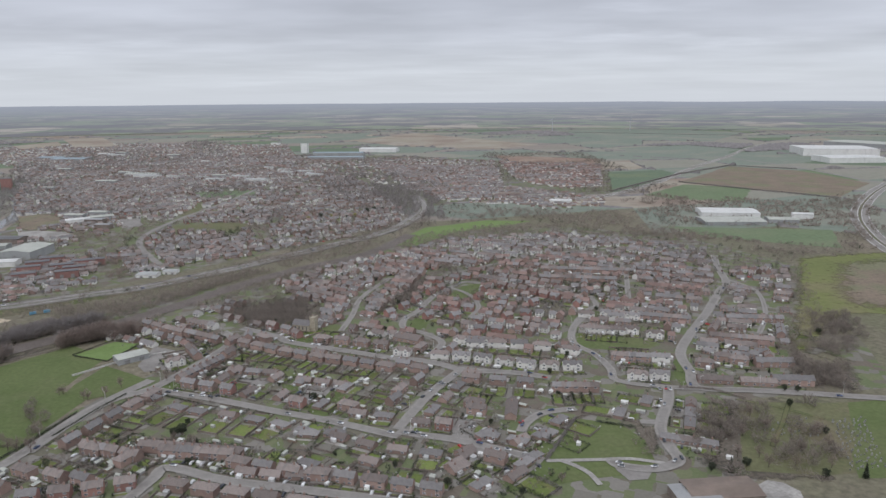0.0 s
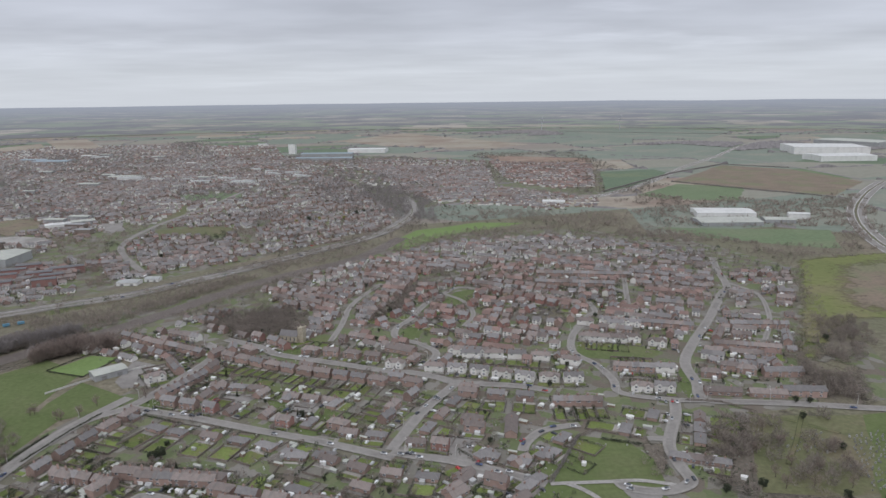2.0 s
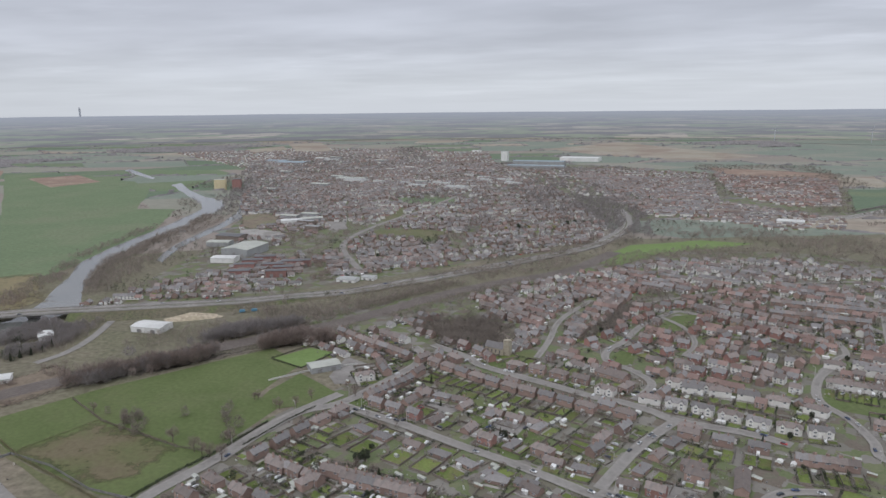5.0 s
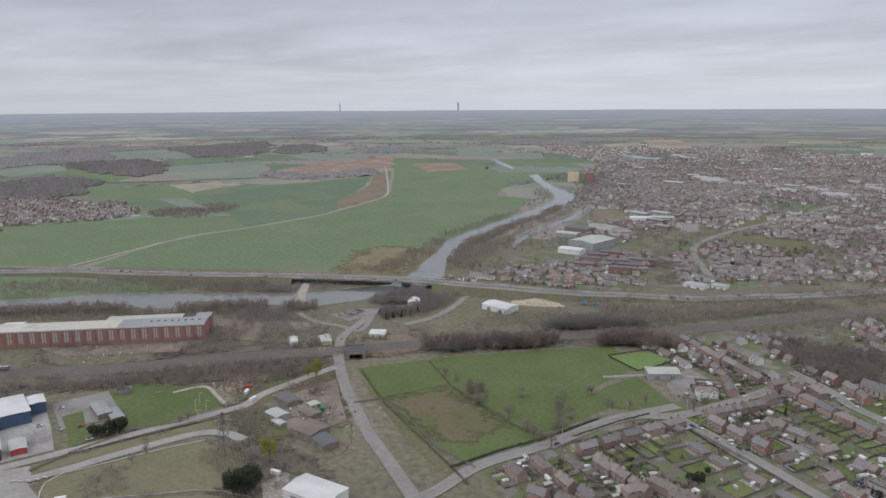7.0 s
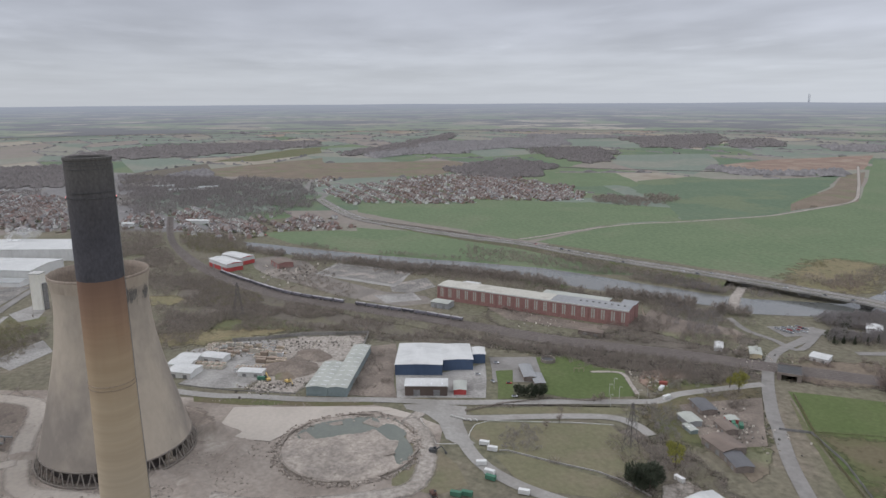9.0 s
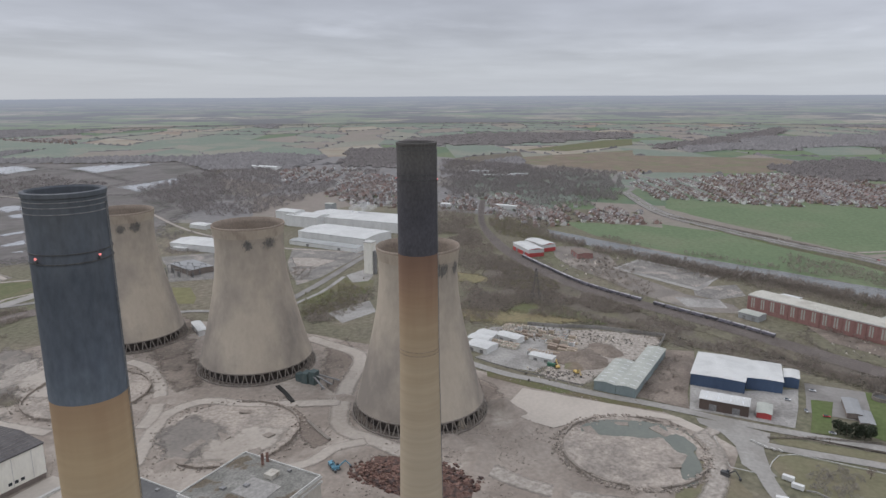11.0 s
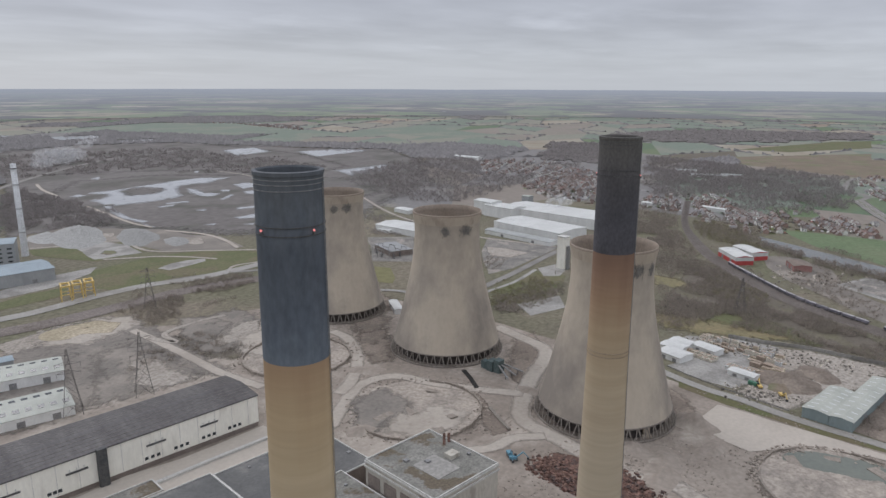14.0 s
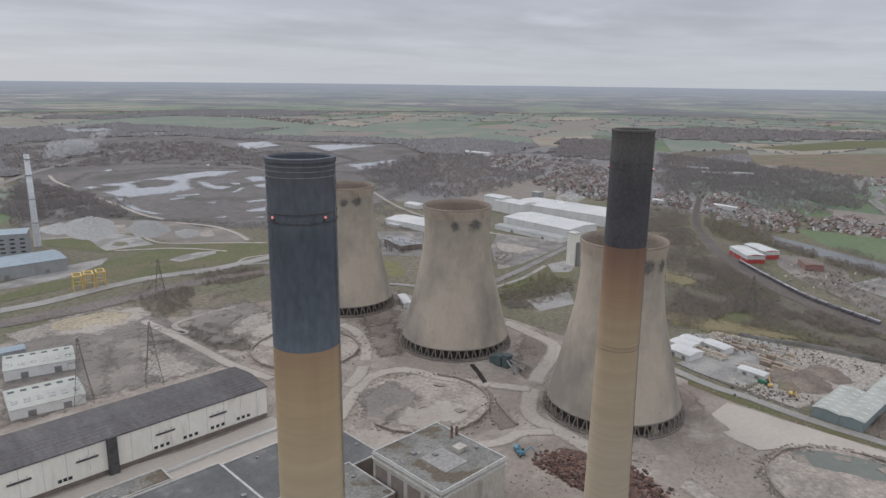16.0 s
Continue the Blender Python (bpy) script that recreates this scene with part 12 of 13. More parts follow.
def countryside():
    """Fields in an uneven patchwork out to the edge of the land, with hedges and woods on their bounds."""
    rr = random.Random(77)
    step, tilt = 250.0, radians(18)
    ca, sa = math.cos(tilt), math.sin(tilt)
    n = 22
    node = {}
    for i in range(-n, n + 1):
        for j in range(-n, n + 1):
            u, v = (i + 0.5 * (j % 2) + rr.uniform(-0.32, 0.32)) * step * 1.25, (j + rr.uniform(-0.28, 0.28)) * step * 0.85
            node[i, j] = Vector((u * ca - v * sa, u * sa + v * ca))
    mats = [hazed_pasture, grass_dry_far, stubble, soil_far, grass_dark, grass_field, heath_far, litter]
    vs, fs, mi, hv, hf, wv = [], [], [], [], [], []

    def open_land(p):
        return 1230 < p.length < 4780 and not clear_of_houses(p.x, p.y) and not any(inside((p.x, p.y), q) for q in TOWN_POLYS)

    def hedge_line(a, b):
        d = b - a
        k = max(2, int(d.length / 16))
        side = Vector((-d.y, d.x)).normalized()
        last = None
        for q in range(k + 1):
            p = a.lerp(b, q / k)
            gap = rr.random() < 0.12 or near_road(p.x, p.y, 18) or not open_land(p)
            if gap:
                last = None
                continue
            w, h = rr.uniform(1.6, 4.5), rr.uniform(1.6, 4.2) if rr.random() < 0.82 else rr.uniform(5, 10)
            i0 = len(hv)
            hv.extend([(p.x - side.x * w, p.y - side.y * w, 0), (p.x + side.x * rr.uniform(-1, 1), p.y + side.y * rr.uniform(-1, 1), h), (p.x + side.x * w, p.y + side.y * w, 0)])
            if last is not None:
                hf.extend([(last, i0, i0 + 1, last + 1), (last + 1, i0 + 1, i0 + 2, last + 2)])
            last = i0

    for (i, j), a in node.items():
        if (i + 1, j + 1) not in node:
            continue
        b, c, d = node[i + 1, j], node[i + 1, j + 1], node[i, j + 1]
        mid = (a + b + c + d) / 4
        if mid.length < 1150 or mid.length > 4900 or mid.y < -0.6 * abs(mid.x) - 3400 or (mid.x > 0 and mid.y < 0):
            continue
        i0 = len(vs)
        a, b, c, d = (p * min(1.0, 4838 / p.length) for p in (a, b, c, d))
        vs.extend([(p.x, p.y, 0.005) for p in (a, b, c, d)])
        fs.append((i0, i0 + 1, i0 + 2, i0 + 3))
        heath = mid.x < -700 and mid.y < -250 and mid.length < (3500 if mid.y < -0.95 * abs(mid.x) else 2500)
        wood = noise.noise((mid.x * 0.0011, mid.y * 0.0011, 3)) > (-0.05 if heath else 0.27) and (heath or mid.length > 3000 or mid.x < -1500)
        mi.append(rr.choices((6, 7, 3), (6, 3, 1))[0] if heath else rr.choices(range(6), (2, 2, 1, 2, 4, 4) if mid.x < -1250 and mid.y > 200 and mid.length < 3200 else (7, 4, 2, 2.5, 1.6, 0.1))[0])
        if rr.random() < 0.6:
            hedge_line(a, b)
        if rr.random() < 0.6:
            hedge_line(a, d)
        if wood:
            for _ in range(int((b - a).length * (d - a).length / 210)):
                s_, q = rr.random(), rr.random()
                p = a.lerp(b, s_).lerp(d.lerp(c, s_), q)
                if open_land(p) and not near_road(p.x, p.y, 28):
                    wv.append((p.x, p.y, rr.uniform(7, 13)))
    me = mesh_from("field_patchwork", vs, fs, mats)
    me.polygons.foreach_set("material_index", mi)
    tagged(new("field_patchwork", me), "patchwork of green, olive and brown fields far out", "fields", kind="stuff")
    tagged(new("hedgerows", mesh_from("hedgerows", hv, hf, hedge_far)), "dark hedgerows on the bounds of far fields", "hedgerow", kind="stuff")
    rs = np.random.RandomState(5)
    w = np.array(wv)
    k = 5
    ang = rs.uniform(0, 6.28, (len(w), 1)) + np.arange(k) * 6.283 / k
    r = rs.uniform(10, 17, (len(w), k))
    rim = np.stack([w[:, :1] + r * np.cos(ang), w[:, 1:2] + r * np.sin(ang), w[:, 2:] * rs.uniform(0.0, 0.3, (len(w), k))], 2)
    tip = w[:, None].repeat(k, 1)
    nxt = np.roll(rim, -1, 1)
    v = np.concatenate([np.stack(q, 2).reshape(-1, 3) for q in ((rim, nxt, tip),)])
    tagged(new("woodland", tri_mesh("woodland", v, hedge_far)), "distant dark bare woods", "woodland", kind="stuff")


# far surfaces paled and greyed, the haze being put into their colours
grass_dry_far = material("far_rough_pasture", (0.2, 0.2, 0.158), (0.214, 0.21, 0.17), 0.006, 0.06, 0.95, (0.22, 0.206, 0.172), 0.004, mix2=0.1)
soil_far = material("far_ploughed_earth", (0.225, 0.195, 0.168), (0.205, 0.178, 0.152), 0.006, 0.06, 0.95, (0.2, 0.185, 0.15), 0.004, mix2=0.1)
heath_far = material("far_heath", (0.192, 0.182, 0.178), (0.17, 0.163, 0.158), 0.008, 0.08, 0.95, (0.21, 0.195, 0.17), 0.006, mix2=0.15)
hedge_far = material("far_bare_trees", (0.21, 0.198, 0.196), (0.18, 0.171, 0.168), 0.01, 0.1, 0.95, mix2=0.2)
countryside()

# steam drifting from far works, and above the factory
steam_mat = bpy.data.materials.new("steam")
steam_mat.use_nodes = True
st_ = steam_mat.node_tree
st_b = st_.nodes["Principled BSDF"]
st_b.inputs["Base Color"].default_value, st_b.inputs["Roughness"].default_value, st_b.inputs["Alpha"].default_value = (0.9, 0.9, 0.9, 1), 1.0, 0.12
for pts_, lab in (([(-1040, -1760, 8, 22), (-1075, -1785, 24, 34), (-1110, -1800, 20, 36), (-1150, -1830, 22, 34), (-1190, -1860, 18, 28), (-1260, -1910, 38, 18), (-1290, -1925, 50, 16)], "white steam drifting over the marsh"), ([(-1075, -392, 24, 12), (-1080, -384, 32, 9), (-1078, -372, 28, 10)], "white steam above the factory roof")):
    cc = np.array([q[:3] for q in pts_], float)
    rr_ = np.array([[q[3] * 1.3, q[3] * 1.3, q[3] * 0.7] for q in pts_])
    tagged(new("steam_plume", tri_mesh("steam_plume", twigs(rs_, cc, rr_, 700, 0.2, 0.18, 2), steam_mat)), lab, "steam", kind="stuff")

# ---- small things ----
def car_parts():
    out = {}
    bm = bmesh.new()
    prof = [(-2.1, 0.35), (2.1, 0.35), (2.15, 0.75), (1.2, 0.95), (-1.9, 1.0), (-2.15, 0.8)]
    sides = [[bm.verts.new((x, s_ * 0.86, z)) for x, z in prof] for s_ in (-1, 1)]
    bm.faces.new(sides[0])
    bm.faces.new(sides[1][::-1])
    for k in range(len(prof)):
        j = (k + 1) % len(prof)
        bm.faces.new((sides[0][k], sides[1][k], sides[1][j], sides[0][j]))
    out["body"] = bm
    bm = bmesh.new()
    lo = [bm.verts.new(p) for p in ((-1.8, -0.78, 0.97), (1.0, -0.78, 0.93), (1.0, 0.78, 0.93), (-1.8, 0.78, 0.97))]
    hi = [bm.verts.new(p) for p in ((-1.35, -0.62, 1.45), (0.25, -0.62, 1.45), (0.25, 0.62, 1.45), (-1.35, 0.62, 1.45))]
    for k in range(4):
        j = (k + 1) % 4
        bm.faces.new((lo[k], lo[j], hi[j], hi[k]))
    bm.faces.new(hi)
    out["glasshouse"] = bm
    bm = bmesh.new()
    lathe(bm, [(0.32, -0.1), (0.32, 0.1)], 12, True)
    bmesh.ops.rotate(bm, verts=bm.verts, matrix=Matrix.Rotation(math.pi / 2, 3, "X"))
    out["wheel"] = bm
    return out


CAR_PAINTS = [(paint("car_paint_" + n, c, 0.35), n) for n, c in (("white", (0.62, 0.63, 0.64)), ("silver", (0.40, 0.41, 0.42)), ("red", (0.42, 0.04, 0.04)), ("dark", (0.05, 0.055, 0.07)), ("blue", (0.06, 0.09, 0.19)))]
CARS = []
for mat_, nm in CAR_PAINTS:
    ps = car_parts()
    c_ = thing("car", pose(0, 0, -50), "small %s car parked at the roadside" % nm, "car", "parked cars")
    part("body", ps["body"], mat_, c_)
    part("glasshouse", ps["glasshouse"], pane_mat, c_)
    w_ = part("wheel", ps["wheel"], steel_dark, c_)
    w_.matrix_basis = pose(-1.3, -0.78, 0.32)
    for x, y in ((1.3, -0.78), (-1.3, 0.78), (1.3, 0.78)):
        piece("wheel", w_.data, c_, pose(x, y, 0.32))
    CARS.append([c_, False])


def car(x, y, ang, k, z=0.5):
    slot = CARS[k]
    m = pose(x, y, z, 0, 0, ang)
    if not slot[1]:
        slot[0].matrix_basis, slot[1] = m, True
        return slot[0]
    return copy_thing(slot[0], m)


for x, y, a, k in ((-129, 451, 60, 2), (-127, 447, 60, 2), (-74, 429, 60, 4), (-71, 427, 60, 1), (-63, 417, 60, 0), (-62, 420, 60, 0), (-132, 326, -20, 0), (-104, 324, -20, 0), (19, 417, 62, 3), (13, 361, -25, 3), (52, 367, 20, 0), (86, 373, 40, 2), (59, 330, 60, 2), (65, 328, 60, 4),
                   (123, 390, -20, 0), (-37, 377, -25, 0), (-76, 533, -25, 0), (277, 551, 60, 0), (269, 533, 65, 0), (262, 519, 70, 1), (245, 520, 70, 0), (198, 423, 80, 1), (192, 403, 80, 0), (175, 544, 60, 0), (-524, 157, 80, 0), (-488, 144, 10, 1), (-504, 136, 80, 0), (-482, 155, 80, 2), (-458, 152, 80, 0)):
    car(x, y, a, k, 0.46)
cr_ = random.Random(5)
streets = [(c, w) for c, w in ROADS if w in (7, 8, 9) and c[0].y > 300 and abs(c[0].x) < 460]
for k in range(58):
    c, w = cr_.choice(streets)
    i = cr_.randrange(1, len(c) - 1)
    d = (c[i + 1] - c[i - 1]).normalized()
    p = c[i].lerp(c[i + 1], cr_.random()) + Vector((-d.y, d.x)) * cr_.choice((-1, 1)) * (w / 2 - 2.4)
    car(p.x, p.y, math.degrees(math.atan2(d.y, d.x)), cr_.choices(range(5), (4, 4, 1, 3, 2))[0], 0.56)
for k in range(26):
    i = cr_.randrange(25, len(dc) - 20)
    d = (dc[i + 1] - dc[i - 1]).normalized()
    q = dc[i].lerp(dc[i + 1], cr_.random())
    p = q + Vector((-d.y, d.x)) * cr_.choice((-7.5, -4.5, 4.5, 7.5))
    car(p.x, p.y, math.degrees(math.atan2(d.y, d.x)), cr_.choices(range(5), (4, 4, 1, 3, 2))[0], deck_z(q) + 0.05)
for k in range(22):
    car(-552 + (k % 6) * 3.1 + cr_.uniform(-0.3, 0.3), 437 + (k // 6) * 7.5 + (k % 6) * 0.8, 60 + cr_.uniform(-8, 8), cr_.choices(range(5), (5, 4, 1, 2, 2))[0], 0.35)
for x, y in ((-543, 445),):
    patch("car_park", [(-560, 432), (-530, 430), (-526, 470), (-548, 474)], asphalt, "small tarmac car park by the lane", 0.12)

# garden sheds and greenhouses
shed_cols = [paint("shed_" + n, c, 0.8) for n, c in (("white", (0.60, 0.60, 0.58)), ("timber", (0.24, 0.18, 0.13)), ("grey", (0.34, 0.34, 0.33)))]
gs_meshes = []
for m in shed_cols:
    bm = bmesh.new()
    v = [bm.verts.new(p) for p in ((-1.5, -1.1, 0), (1.5, -1.1, 0), (1.5, 1.1, 0), (-1.5, 1.1, 0), (-1.5, -1.1, 1.9), (1.5, -1.1, 1.9), (1.5, 1.1, 1.9), (-1.5, 1.1, 1.9), (-1.5, 0, 2.4), (1.5, 0, 2.4))]
    for f in ((0, 1, 5, 4), (2, 3, 7, 6), (1, 2, 6, 9, 5), (3, 0, 4, 8, 7)):
        bm.faces.new([v[i] for i in f])
    w_ = bpy.data.meshes.new("wall")
    bm.to_mesh(w_); bm.free(); w_.materials.append(m)
    bm = bmesh.new()
    v = [bm.verts.new(p) for p in ((-1.65, -1.3, 1.83), (1.65, -1.3, 1.83), (1.65, 0, 2.47), (-1.65, 0, 2.47), (1.65, 1.3, 1.83), (-1.65, 1.3, 1.83))]
    bm.faces.new([v[i] for i in (0, 1, 2, 3)])
    bm.faces.new([v[i] for i in (3, 2, 4, 5)])
    r_ = bpy.data.meshes.new("roof")
    bm.to_mesh(r_); bm.free(); r_.materials.append(m if m is shed_cols[0] else roof_pale)
    gs_meshes.append((w_, r_))
placed, tries = 0, 0
while placed < 230 and tries < 6000:
    tries += 1
    hx, hy, _ = cr_.choice(HOUSES)
    x, y = hx + cr_.uniform(-18, 18), hy + cr_.uniform(-18, 18)
    if any((x - a) ** 2 + (y - b) ** 2 < 62 for a, b, _ in HOUSES) or near_road(x, y, 7):
        continue
    i = cr_.choices((0, 1, 2), (2, 3, 4))[0]
    s_ = thing("garden_shed", pose(x, y, 0.02, 0, 0, cr_.choice((62, -28)) + cr_.uniform(-6, 6)) @ Matrix.Diagonal((cr_.uniform(0.8, 1.9), cr_.uniform(0.8, 1.4), cr_.uniform(0.85, 1.15), 1)), ("white garden room behind a house", "brown timber garden shed with pale roof", "grey garage shed behind a house")[i], "garden shed", "garden sheds")
    piece("wall", gs_meshes[i][0], s_)
    piece("roof", gs_meshes[i][1], s_)
    placed += 1

# church
ch = thing("church", pose(-93, 575, 0, 0, 0, -20), "small pale stone church with a square tower", "church")
stone = material("pale_stone", (0.30, 0.265, 0.20), (0.36, 0.32, 0.25), 0.3, 2.0, 0.92)
bm = bmesh.new()
v = [bm.verts.new(p) for p in ((-11, -4, 0), (7, -4, 0), (7, 4, 0), (-11, 4, 0), (-11, -4, 6), (7, -4, 6), (7, 4, 6), (-11, 4, 6), (-11, 0, 10), (7, 0, 10))]
for f in ((0, 1, 5, 4), (2, 3, 7, 6), (1, 2, 6, 9, 5), (3, 0, 4, 8, 7)):
    bm.faces.new([v[i] for i in f])
part("nave", bm, stone, ch)
bm = bmesh.new()
v = [bm.verts.new(p) for p in ((-11.3, -4.5, 5.8), (7, -4.5, 5.8), (7, 0, 10.3), (-11.3, 0, 10.3), (7, 4.5, 5.8), (-11.3, 4.5, 5.8))]
bm.faces.new([v[i] for i in (0, 1, 2, 3)])
bm.faces.new([v[i] for i in (3, 2, 4, 5)])
part("roof", bm, tile_grey, ch)
bm = bmesh.new()
box(bm, 7, 12.5, -2.75, 2.75, 0, 14)
part("tower", bm, stone, ch)
for x in (7.3, 12.2):
    for y in (-2.4, 2.4):
        bm = bmesh.new()
        box(bm, x - 0.4, x + 0.4, y - 0.4, y + 0.4, 14, 15.3)
        part("pinnacle", bm, stone, ch)
for x in (-8, -4, 0, 4):
    bm = bmesh.new()
    box(bm, x - 0.5, x + 0.5, -4.06, -3.9, 1.8, 4.6)
    part("window", bm, pane_mat, ch)

# gravestones in rows
stone_grey = material("gravestone", (0.27, 0.268, 0.255), (0.18, 0.178, 0.17), 0.4, 2.0, 0.8, rand=0.35)
bm = bmesh.new()
box(bm, -0.4, 0.4, -0.1, 0.1, 0, 1.0)
bmesh.ops.bevel(bm, geom=[e for e in bm.edges if all(v.co.z > 0.9 for v in e.verts) and abs(e.verts[0].co.x - e.verts[1].co.x) < 0.01], offset=0.2, segments=2, affect="EDGES")
gm = bpy.data.meshes.new("gravestone")
bm.to_mesh(gm); bm.free(); gm.materials.append(stone_grey)
for k in range(170):
    if k < 120:
        i, j = k % 6, k // 6
        x, y = 299 - j * 1.4 + i * 4.2 + cr_.uniform(-1.5, 1.5), 366 - j * 3.3 + i * 0.6 + cr_.uniform(-1.3, 1.3)
    else:
        x, y = 262 + cr_.gauss(0, 14), 350 + cr_.gauss(0, 14)
    ob = new("gravestone", gm)
    s_ = cr_.uniform(0.8, 1.5)
    ob.matrix_basis = pose(x, y, 0.2, 0, 0, -20 + cr_.uniform(-8, 8)) @ Matrix.Diagonal((s_, s_ * 1.6, s_, 1))
    tagged(ob, "weathered upright gravestone on cemetery grass", "gravestone", "gravestones")

# timber stacks, pallets and bins in the yards
stack_mats = [paint("stack_" + n, c, 0.85, 0.25) for n, c in (("timber", (0.47, 0.395, 0.295)), ("pale", (0.56, 0.52, 0.44)), ("grey", (0.56, 0.56, 0.55)), ("brown", (0.31, 0.245, 0.19)))]


def timber_stack(x, y, ang, L, W, tiers, mat):
    s_ = thing("timber_stack", pose(x, y, 0.3, 0, 0, ang), "stacked packs of sawn timber in the yard", "timber stack", "timber stacks")
    for k in range(tiers):
        bm = bmesh.new()
        j = cr_.uniform(-0.2, 0.2)
        box(bm, -L / 2 + j, L / 2 + j, -W / 2, W / 2, k * 1.15, k * 1.15 + 1.0)
        part("pack", bm, mat, s_)
        bm = bmesh.new()
        box(bm, -L * 0.4, L * 0.4, -W * 0.4, W * 0.4, k * 1.15 + 1.0, k * 1.15 + 1.15)
        part("bearer", bm, stack_mats[3], s_)
    return s_


YARD = Matrix.Translation((-533, -83, 0)) @ Matrix.Rotation(radians(70), 4, "Z")


def yard_stack(e, n, turn, L, W, tiers, mat):
    p = YARD @ Vector((e, n, 0))
    timber_stack(p.x, p.y, 70 + turn + cr_.uniform(-3, 3), L, W, tiers, mat)


for e in range(5):      # pale new packs beside the open floor
    for n, tiers in ((33, 2), (37.5, 3)):
        yard_stack(-12 + 5.2 * e + cr_.uniform(-0.5, 0.5), n, 90, 4.2, 4.2, tiers, stack_mats[cr_.choice((0, 1, 1))])
for e in range(7):      # wrapped packs in a long row
    yard_stack(24 + 2.9 * e, 31.5, 90, 8.5, 2.1, 3, stack_mats[cr_.choice((1, 2, 2))])
for n in (40, 50, 54.5):      # long brown packs
    for e in (36, 45, 53):
        yard_stack(e - (n - 50) * 0.3, n, 0, 8.2, 3.4, cr_.choice((2, 3)), stack_mats[cr_.choice((0, 0, 3))])
for n in (60, 66, 72, 78, 84):      # rows of racks towards the back wall
    e = -26 + cr_.uniform(0, 3)
    while e < 50 - (84 - n) * 0.2:
        L = cr_.uniform(3.5, 6.5)
        if cr_.random() < 0.8:
            yard_stack(e + L / 2, n + cr_.uniform(-0.6, 0.6), 0, L, cr_.uniform(2, 3.4), cr_.choice((1, 2, 3)), cr_.choice(stack_mats))
        e += L + cr_.uniform(0.8, 2.4)
chunks("yard_clutter", [(-604 + cr_.gauss(0, 9), -48 + cr_.gauss(0, 20), 0.5, cr_.uniform(0.5, 1.5)) for _ in range(420)], material("clutter", (0.36, 0.325, 0.275), (0.2, 0.18, 0.16), 0.4, 2.0, 0.9, island=0.75), "loose pallets and goods in the yard", "clutter", 0.8)
chunks("yard_clutter", [(-380 + cr_.gauss(0, 17), 275 + cr_.gauss(0, 13), 0.2, cr_.uniform(0.5, 1.5)) for _ in range(170)] + [(-495 + cr_.gauss(0, 14), 372 + cr_.gauss(0, 8), 0.2, cr_.uniform(0.5, 1.5)) for _ in range(90)] + [(-470 + cr_.gauss(0, 9), 268 + cr_.gauss(0, 9), 0.2, cr_.uniform(0.5, 1.5)) for _ in range(70)] + [(-870 + cr_.gauss(0, 26), -10 + cr_.gauss(0, 22), 0.2, cr_.uniform(0.8, 2.6)) for _ in range(120)] + [(-612 + cr_.gauss(0, 16), 225 + cr_.gauss(0, 18), 0.2, cr_.uniform(0.4, 1.3)) for _ in range(60)], bpy.data.materials["clutter"], "scrap, crates and old vehicles in the yards", "clutter", 0.8)
for k, (x, y, rx, ry, h) in enumerate(((-536, -12, 15, 9, 3), (-575, 12, 20, 12, 5))):
    heap("aggregate_mound", x, y, rx, ry, h, site_dark if k % 2 else soil, "heap of brown aggregate in the yard", "heap", 30 * k, 60 + k)
heap("aggregate_mound", -549, -8, 27, 17, 8, site_dark, "large dark brown aggregate heap in the yard", "heap", 70, 67)
heap("sand_mound", -425, 608, 30, 12, 6, sand, "large straw-coloured sand heap beside a shed", "heap", 30, 71)
for k, (x, y, rx, ry, h) in enumerate(((-590, -918, 82, 36, 16), (-632, -846, 66, 28, 9), (-560, -945, 40, 24, 9), (-640, -775, 34, 16, 5))):
    heap("stockpile", x, y, rx, ry, h, stone_grey, "grey aggregate stockpile beyond the plant", "heap", 60, 80 + k)

chunks("yard_clutter", [(-516 + cr_.gauss(0, 6), -22 + cr_.gauss(0, 11), 0.2, cr_.uniform(0.5, 1.6)) for _ in range(150)] + [(-602 + cr_.gauss(0, 8), 10 + cr_.gauss(0, 20), 0.2, cr_.uniform(0.5, 1.6)) for _ in range(160)], bpy.data.materials["clutter"], "scrap and goods strewn in the aggregate yard", "clutter", 0.8)
# boundary walls and fences
def wall_line(name, pts, h, w, mat, label):
    bm = bmesh.new()
    for a, b in zip(pts, pts[1:]):
        a, b = Vector(a), Vector(b)
        d = b - a
        box(bm, 0, d.length, -w / 2, w / 2, 0, h, pose(a.x, a.y, 0, 0, 0, math.degrees(math.atan2(d.y, d.x))))
    ob = part(name, bm, mat, None)
    return tagged(ob, label, "wall" if "wall" in name else "fence", kind="structure")


wall_line("yard_wall", [(-626, -60), (-625, -33), (-629, 1), (-620, 62), (-581, 53), (-562, 47)], 3.2, 0.4, concrete, "pale concrete wall round the aggregate yard")
wall_line("yard_fence", [(-535, -92), (-526, -76), (-515, -52), (-507, -28), (-498, -4)], 1.0, 0.08, concrete, "grey concrete fence along the estate road")
wall_line("kerb", [(-404, 104), (-414, 108), (-422, 113), (-426, 124), (-418, 153), (-410, 182), (-402, 203)], 0.35, 0.45, coping, "pale concrete kerb round rough grass")
wall_line("retaining_wall", [(-214, -299), (-226, -296), (-260, -288), (-298, -278), (-310, -274)], 1.6, 2.6, coping, "broad pale concrete wall beside the turbine hall")
wall_line("kerb", [(-439, 79), (-420, 81), (-402, 83), (-399, 95)], 0.35, 0.45, coping, "pale concrete kerb beside the junction")
